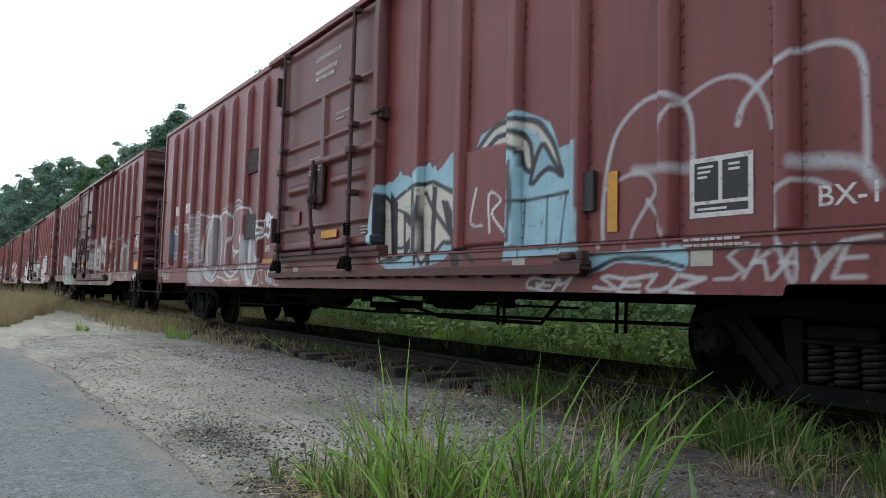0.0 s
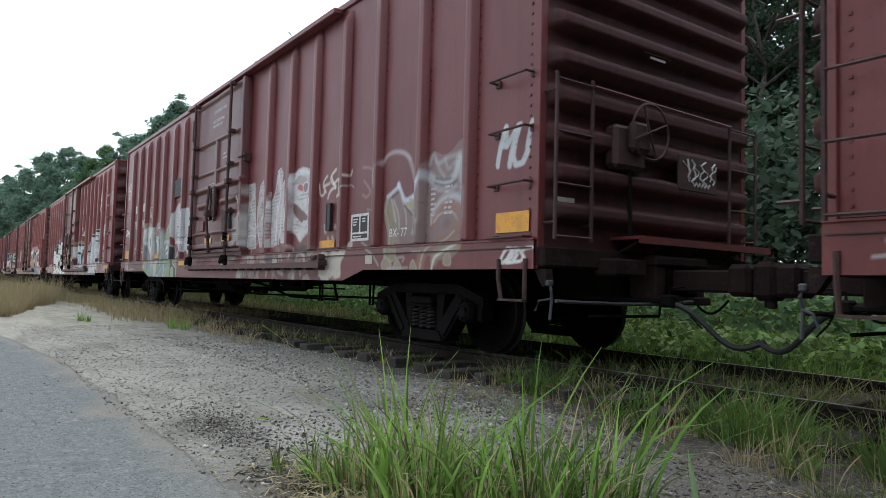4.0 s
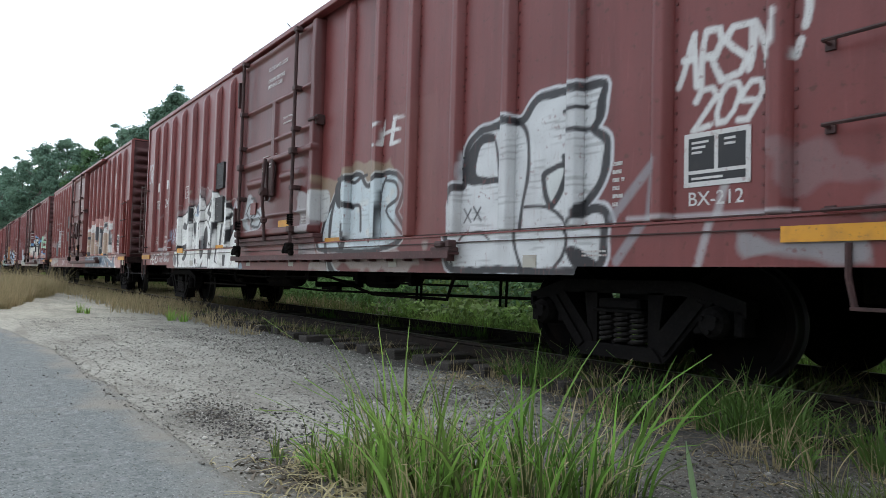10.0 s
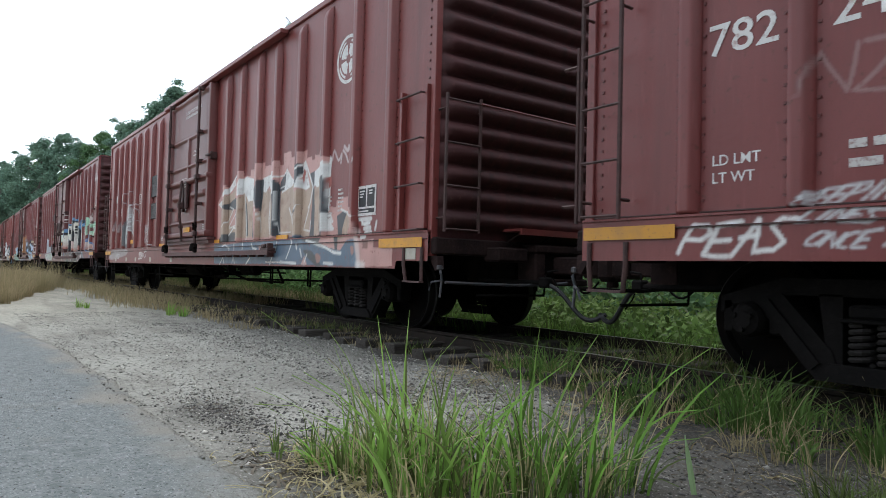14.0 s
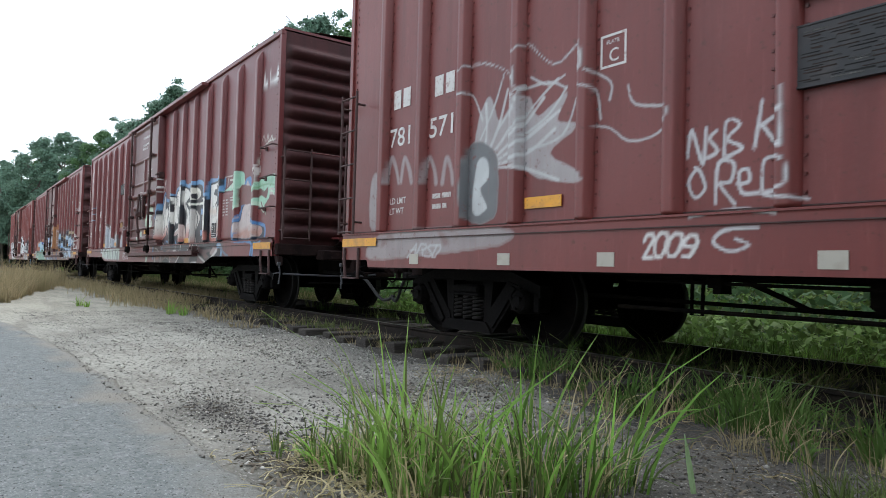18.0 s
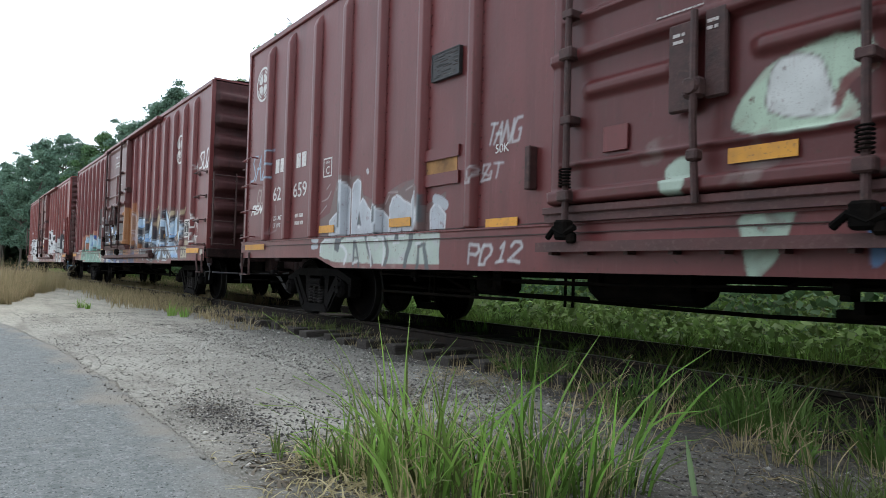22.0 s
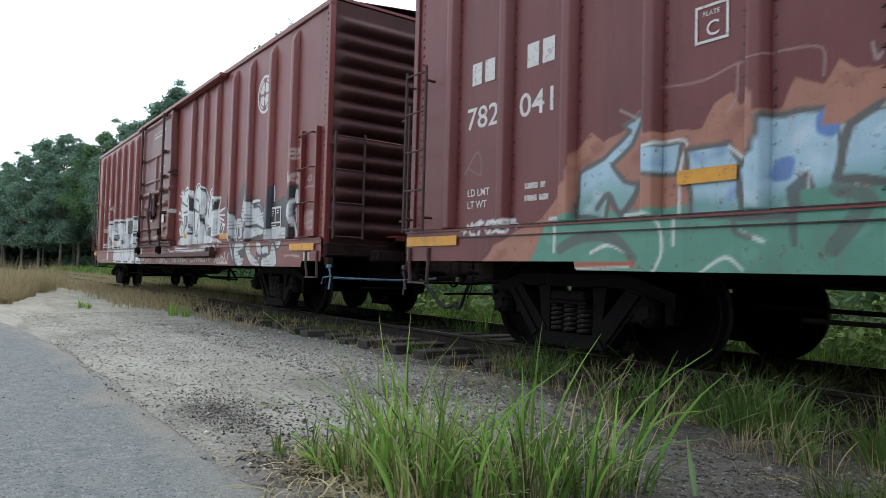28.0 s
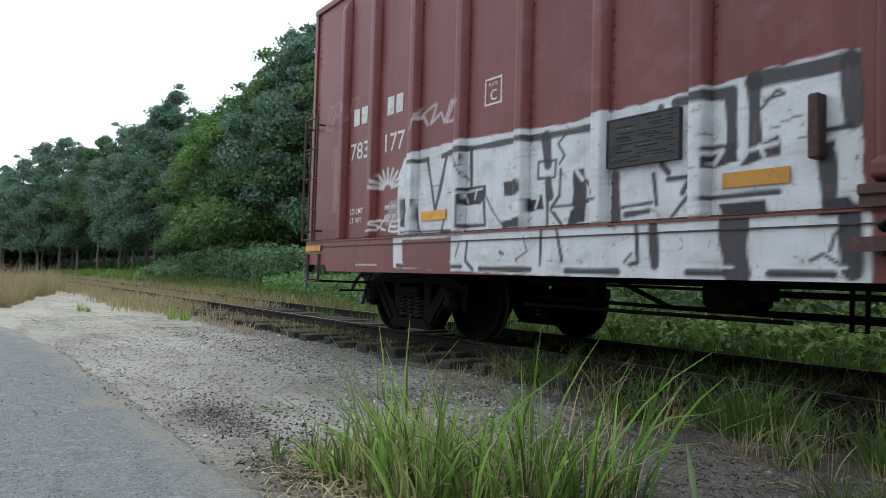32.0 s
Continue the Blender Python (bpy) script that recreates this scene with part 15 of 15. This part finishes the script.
thicket("brambles", -13.0, -1.0, lambda x: 7.5 + 0.7 * noise.noise((x * 0.8, 11, 0)), 1.2, 0.75, 2600, 0.075, M["leaf_bush"], 21, "broad-leaved green brambles behind the track")
thicket("brambles", -1.5, 7.0, lambda x: 7.9 + 0.7 * noise.noise((x * 0.8, 14, 0)), 1.3, 0.8, 2000, 0.075, M["leaf_bush"], 22, "broad-leaved green brambles behind the track")
thicket("brambles", -14.0, 6.0, lambda x: 8.6 + 0.6 * noise.noise((x * 0.6, 17, 0)), 1.4, 1.5, 5200, 0.085, M["leaf"], 23, "tall dark brambles behind the track")
thicket("bushes", -22.5, -15.5, lambda x: 8.6 + 0.4 * noise.noise((x * 0.9, 8, 0)), 1.6, 1.05, 4200, 0.075, M["leaf_light"], 18, "low yellow-green bush beside the track")


def grass(name, count, where, tall, width, material, seed, label, lean=0.35, clump=0.0):
    """Curved tapering blades; where(rng, n) gives their feet."""
    rng = np.random.default_rng(seed)
    X, Y = where(rng, count)
    if clump:
        c = rng.integers(0, max(1, count // 14), count)
        ang = (c * 2.399) % 6.283
        X = X[c] + clump * rng.normal(size=count) * 0.5
        Y = Y[c] + clump * rng.normal(size=count) * 0.5
    Z = np.array([bed(x, y) for x, y in zip(X, Y)]) - 0.015
    h = rng.uniform(tall[0], tall[1], count) * rng.uniform(0.6, 1.0, count)
    a = rng.uniform(0, 6.283, count)
    bend = lean * h * rng.uniform(0.2, 1.3, count)
    w = rng.uniform(width * 0.6, width * 1.3, count)
    t = rng.uniform(0, 6.283, count)
    levels, V = 5, []
    for k in range(levels):
        u = k / (levels - 1)
        q = w * (1 - u ** 1.7) * (0.75 + 0.5 * min(u * 3, 1)) + 0.0006
        cx = X + np.cos(a) * bend * u ** 2
        cy = Y + np.sin(a) * bend * u ** 2
        cz = Z + h * (u - 0.22 * lean * u ** 3)
        V.append(np.stack([cx - np.cos(t) * q, cy - np.sin(t) * q, cz], 1))
        V.append(np.stack([cx + np.cos(t) * q, cy + np.sin(t) * q, cz + 0.002], 1))
    V = np.stack(V, 1).reshape(-1, 3)
    o = (np.arange(count) * levels * 2)[:, None, None]
    f = np.array([(2 * k, 2 * k + 1, 2 * k + 3, 2 * k + 2) for k in range(levels - 1)])[None]
    return tagged(new(name, quick_mesh(name, V, (o + f).reshape(-1, 4), material)), label, "grass", kind="stuff")


def field(x0, x1, y0, y1, px=1.0, py=1.0):
    return lambda rng, n: (x0 + (x1 - x0) * rng.uniform(0, 1, n) ** px, y0 + (y1 - y0) * rng.uniform(0, 1, n) ** py)


def tuft(cx, cy, sx, sy):
    return lambda rng, n: (cx + sx * np.clip(rng.normal(size=n), -2, 2), cy + sy * np.clip(rng.normal(size=n), -2, 2))


def fan_grass(name, centres, blades, tall, width, material, seed, label, open_=0.5, foot=0.05):
    """Clumps of grass: blades rise from one foot, fan outward and droop at their tips. centres: (x, y, scale)."""
    rng = np.random.default_rng(seed)
    C = np.repeat(np.array(centres, float), blades, 0)
    n = len(C)
    a = rng.uniform(0, 6.283, n)
    ft = foot * np.sqrt(rng.uniform(0, 1, n)) * C[:, 2]
    X, Y = C[:, 0] + ft * np.cos(a), C[:, 1] + ft * np.sin(a)
    a = a + rng.normal(size=n) * 0.5
    Z = np.array([bed(x, y) for x, y in zip(X, Y)]) - 0.015
    h = rng.uniform(tall[0], tall[1], n) * (0.45 + 0.55 * rng.uniform(0, 1, n)) * C[:, 2]
    out = open_ * h * rng.uniform(0.05, 1.0, n) ** 1.3
    droop = np.where(rng.uniform(0, 1, n) < 0.14, rng.uniform(0.15, 0.45, n), rng.uniform(0, 0.12, n))
    w = width * rng.uniform(0.55, 1.25, n)
    t = a + 1.57 + rng.normal(size=n) * 0.7
    levels, V = 6, []
    for k in range(levels):
        u = k / (levels - 1)
        q = w * (1 - u ** 2.2) * (0.6 + 0.55 * min(u * 2.5, 1)) + 0.0005
        o = out * (0.25 * u + 0.75 * u ** 2) + droop * h * u ** 3 * 0.8
        V.append(np.stack([X + np.cos(a) * o - np.cos(t) * q, Y + np.sin(a) * o - np.sin(t) * q, Z + h * (u - droop * u ** 3)], 1))
        V.append(np.stack([X + np.cos(a) * o + np.cos(t) * q, Y + np.sin(a) * o + np.sin(t) * q, Z + h * (u - droop * u ** 3) + 0.003], 1))
    V = np.stack(V, 1).reshape(-1, 3)
    o = (np.arange(n) * levels * 2)[:, None, None]
    f = np.array([(2 * k, 2 * k + 1, 2 * k + 3, 2 * k + 2) for k in range(levels - 1)])[None]
    return tagged(new(name, quick_mesh(name, V, (o + f).reshape(-1, 4), material)), label, "grass", kind="stuff")


def strewn(seed, count, x0, x1, y_lo, y_hi, s0=0.6, s1=1.2, px=1.0):
    """Clump feet over a strip whose near and far edges depend on x."""
    q = random.Random(seed)
    out = []
    for k in range(count):
        x = x0 + (x1 - x0) * q.random() ** px
        out.append((x, q.uniform(y_lo(x), y_hi(x)), q.uniform(s0, s1)))
    return out


# the tall tuft in front: eleven clumps of fresh blades, dry stalks, thatch at its foot
FRONT = [(-3.08, 1.5, 0.42), (-2.88, 1.55, 0.6), (-2.98, 1.85, 1.08), (-2.7, 1.62, 0.85), (-2.72, 1.92, 0.95), (-2.5, 1.78, 0.9), (-2.42, 2.0, 1.0), (-2.28, 1.85, 0.85), (-2.26, 2.16, 1.05), (-2.1, 2.28, 1.0), (-2.06, 2.48, 0.9), (-2.4, 1.62, 0.8), (-2.12, 2.05, 0.9)]
fan_grass("grass_tuft", FRONT, 27, (0.3, 0.8), 0.0084, M["grass"], 31, "tall fresh green grass tuft", 0.95, 0.16)
fan_grass("grass_tuft", FRONT, 14, (0.3, 0.72), 0.006, M["grass_mid"], 32, "yellowing blades in the grass tuft", 0.9, 0.17)
fan_grass("dry_grass", FRONT, 30, (0.2, 0.62), 0.003, M["straw"], 34, "dry pale stalks among green grass", 0.6, 0.14)
grass("dry_grass", 900, tuft(-2.7, 1.55, 0.4, 0.22), (0.03, 0.14), 0.0045, M["straw"], 35, "matted dead grass round a tuft", 1.9)
grass("dead_leaves", 500, tuft(-3.05, 1.38, 0.2, 0.1), (0.02, 0.07), 0.009, M["litter"], 37, "dark dead leaves matted at the tuft's foot", 2.0)
fan_grass("grass_tuft", [(-3.42, 1.42, 0.7), (-3.36, 1.6, 0.9), (-3.28, 1.38, 0.6)], 7, (0.24, 0.34), 0.004, M["grass_mid"], 36, "thin weed stalks beside the asphalt", 0.45, 0.03)
grass("dead_leaves", 420, tuft(-4.62, 1.5, 0.4, 0.12), (0.012, 0.045), 0.006, M["litter"], 38, "dark crumbs of leaves in a hollow of the gravel", 2.2)
fan_grass("grass_tuft", [(x, y + 0.05, 0.8) for x, y, q in FRONT], 20, (0.12, 0.34), 0.006, M["grass_mid"], 39, "short dark blades low in the grass tuft", 1.2, 0.18)
# verge before the rail: clumps that close up along the line
def verge_edge(x):
    return 4.35 - 0.3 * min(1, max(0, (x + 4.7) / 1.4)) - 0.45 * min(1, max(0, (x + 3.2) / 1.2)) + 0.4 * noise.noise((x * 1.4, 3, 0))


fan_grass("verge_grass", strewn(1, 80, -5.2, 9.0, verge_edge, lambda x: 4.7, 0.5, 1.35), 46, (0.18, 0.42), 0.0066, M["grass_shade"], 41, "green grass growing along the track", 0.9, 0.14)
fan_grass("verge_grass", strewn(2, 90, -5.3, 9.0, verge_edge, lambda x: 4.7, 0.4, 1.2), 34, (0.16, 0.45), 0.005, M["grass_mid"], 43, "green and yellowing grass along the track", 0.7, 0.13)
fan_grass("verge_grass", strewn(3, 150, -5.4, 9.0, lambda x: verge_edge(x) - 0.12, lambda x: 4.7, 0.4, 1.0), 18, (0.15, 0.5), 0.0024, M["grass_dry"], 42, "dry stalks in the grass along the track", 0.75, 0.12)
fan_grass("verge_grass", strewn(4, 16, -1.65, 0.2, lambda x: 2.95, lambda x: 3.6, 0.6, 1.0), 60, (0.25, 0.42), 0.003, M["grass_mid"], 46, "fine wispy grass beside gravel", 0.8, 0.14)
grass("dead_leaves", 9000, field(-5.0, 1.5, 2.7, 4.6, 1.0, 0.8), (0.015, 0.06), 0.007, M["litter"], 47, "dead leaves and litter under the verge grass", 2.0, 0.18)
grass("dry_grass", 1700, field(-5.4, 1.5, 3.2, 4.5, 1.0, 0.6), (0.03, 0.14), 0.003, M["grass_dry"], 48, "bent straw under the verge grass", 1.8, 0.15)
fan_grass("verge_grass", strewn(5, 60, -26, -8.8, lambda x: 4.3, lambda x: 4.85, 0.5, 1.0, 0.7), 26, (0.18, 0.36), 0.006, M["grass_mid"], 44, "thin grass among the sleeper ends", 0.6, 0.14)
fan_grass("dry_grass", strewn(6, 110, -24, -9.6, lambda x: 3.7 + 0.3 * noise.noise((x * 0.5, 1, 0)), lambda x: 4.7, 0.5, 1.1), 26, (0.16, 0.4), 0.0042, M["grass_dry"], 45, "sparse dry grass on the gravel's edge", 0.6, 0.16)
fan_grass("weed", [(-13.7, 3.5, 1.0), (-13.3, 3.62, 0.8), (-14.1, 3.6, 0.7), (-16.4, 2.3, 0.8), (-16.1, 2.4, 0.6)], 26, (0.25, 0.42), 0.009, M["grass"], 49, "single green weeds in the sand", 0.6, 0.08)
fan_grass("verge_grass", strewn(14, 16, -9.5, -5.2, lambda x: 4.36, lambda x: 4.74, 0.4, 1.0), 22, (0.14, 0.34), 0.0045, M["grass_mid"], 58, "thin weeds between the sleeper ends", 0.7, 0.12)
fan_grass("dry_grass", strewn(15, 30, -10, -4.6, lambda x: 4.2, lambda x: 4.74, 0.4, 1.0), 20, (0.12, 0.32), 0.003, M["grass_dry"], 59, "dry stalks between the sleeper ends", 0.7, 0.12)
# between and behind the rails
fan_grass("track_grass", strewn(7, 150, -30, 4, lambda x: 4.95, lambda x: 6.1, 0.4, 1.0, 0.8), 22, (0.1, 0.26), 0.005, M["grass_mid"], 51, "weeds growing between the rails", 0.6, 0.14)
fan_grass("bank_grass", strewn(8, 230, -14, 5, lambda x: 6.4, lambda x: 9.6, 0.6, 1.2), 36, (0.2, 0.45), 0.008, M["grass_shade"], 52, "tall green grass behind the track", 0.6, 0.16)
fan_grass("bank_grass", strewn(9, 230, -14, 5, lambda x: 6.3, lambda x: 9.4, 0.5, 1.1), 30, (0.18, 0.45), 0.006, M["grass_mid"], 53, "yellowing grass behind the track", 0.6, 0.18)
fan_grass("bank_grass", strewn(10, 260, -34, -14, lambda x: 6.5, lambda x: 9.6, 0.6, 1.2), 26, (0.25, 0.6), 0.009, M["grass_mid"], 54, "green and dry grass behind the track", 0.6, 0.2)
fan_grass("bank_grass", strewn(12, 150, -13, 3, lambda x: 6.6, lambda x: 9.0, 0.5, 1.1), 36, (0.2, 0.5), 0.007, M["grass"], 56, "bright green grass behind the track", 0.7, 0.16)
fan_grass("verge_grass", strewn(13, 34, -4.6, 9.0, lambda x: 4.0, lambda x: 4.7, 0.6, 1.15), 36, (0.2, 0.45), 0.0078, M["grass_shade"], 57, "green grass close along the rail", 0.85, 0.16)
fan_grass("track_grass", strewn(21, 150, -4.8, 7, lambda x: 4.95, lambda x: 6.5, 0.5, 1.3), 34, (0.2, 0.44), 0.0055, M["grass_mid"], 63, "green grass between and beyond the rails", 0.85, 0.16)
fan_grass("track_grass", strewn(22, 110, -4.8, 7, lambda x: 4.9, lambda x: 6.5, 0.5, 1.2), 26, (0.15, 0.4), 0.003, M["grass_dry"], 64, "dry stalks between the rails", 0.9, 0.16)
# the pale dry grass down the line
grass("dry_grass", 30000, field(-75, -15.5, 3.4, 9.2, 0.5), (0.18, 0.5), 0.0065, M["grass_dry"], 61, "pale dry grass along the line", 0.4, 0.4)
fan_grass("dry_grass", [(x, y, k * min(1.0, 0.35 + 0.16 * (-x - 18.2) + 0.1 * noise.noise((x, y, 0)))) for x, y, k in strewn(11, 190, -31, -18.2, lambda x: -0.6, lambda x: 1.1 + 0.2 * (-x - 18.2), 0.55, 1.15)], 110, (0.5, 1.2), 0.0032, M["grass_dry"], 62, "tall feathery pale grass beside the road", 0.45, 0.25)
grass("bank_grass", 9000, field(-80, -22, 8.6, 13), (0.3, 0.8), 0.016, M["grass_mid"], 63, "green and dry grass below the wood", 0.4, 0.5)
grass("bank_grass", 6000, field(-95, -45, 9, 17), (0.3, 0.9), 0.03, M["grass"], 65, "bright green grass below the wood", 0.4, 0.6)
grass("verge_grass", 900, field(-19.5, -14.5, -0.6, 0.5), (0.1, 0.3), 0.007, M["grass"], 64, "low green grass at the road's edge", 0.6, 0.25)
# one broad pale leaf
s = Shape()
prof = [(-0.03, 0.011), (0.07, 0.0135), (0.14, 0.012), (0.2, 0.008), (0.26, 0.001)]
for k, (z, w) in enumerate(prof):
    s.v += [(-1.825 - 0.2 * z - w * 0.75, 2.74 - 0.66 * w, GROUND + z), (-1.825 - 0.2 * z, 2.745, GROUND + z - 0.004), (-1.825 - 0.2 * z + w * 0.75, 2.74 + 0.66 * w, GROUND + z)]
for k in range(4):
    s.f += [(3 * k, 3 * k + 1, 3 * k + 4, 3 * k + 3), (3 * k + 1, 3 * k + 2, 3 * k + 5, 3 * k + 4)]
    s.i += [0, 0]
tagged(new("broad_leaf", s.mesh("broad_leaf", M["pale_leaf"])), "single broad pale green leaf standing upright", "leaf")

# ---- what moves ----
def motions():
    times = [t for t, _ in ROLLED]
    dist = [s for _, s in ROLLED]

    def rolled(t):
        k = max(0, min(len(times) - 2, int(np.searchsorted(times, t)) - 1))

        def slope(j):
            a, b = max(0, j - 1), min(len(times) - 1, j + 1)
            return (dist[b] - dist[a]) / (times[b] - times[a])

        h = times[k + 1] - times[k]
        u = (t - times[k]) / h
        return ((2 * u**3 - 3 * u**2 + 1) * dist[k] + (u**3 - 2 * u**2 + u) * h * slope(k)
                + (-2 * u**3 + 3 * u**2) * dist[k + 1] + (u**3 - u**2) * h * slope(k + 1))

    for car, rear in TRAIN:
        walk(car, [(t, pose(rear + rolled(t), TRACK_Y - MID, 0)) for t in np.arange(0, 32.01, 0.5)])
    for axle, x in AXLES:
        walk(axle, [(t, pose(x, 0, 0.457, 0, math.degrees(rolled(t) / 0.457), 0)) for t in np.arange(0, 32.01, 4 / 30)])


motions()
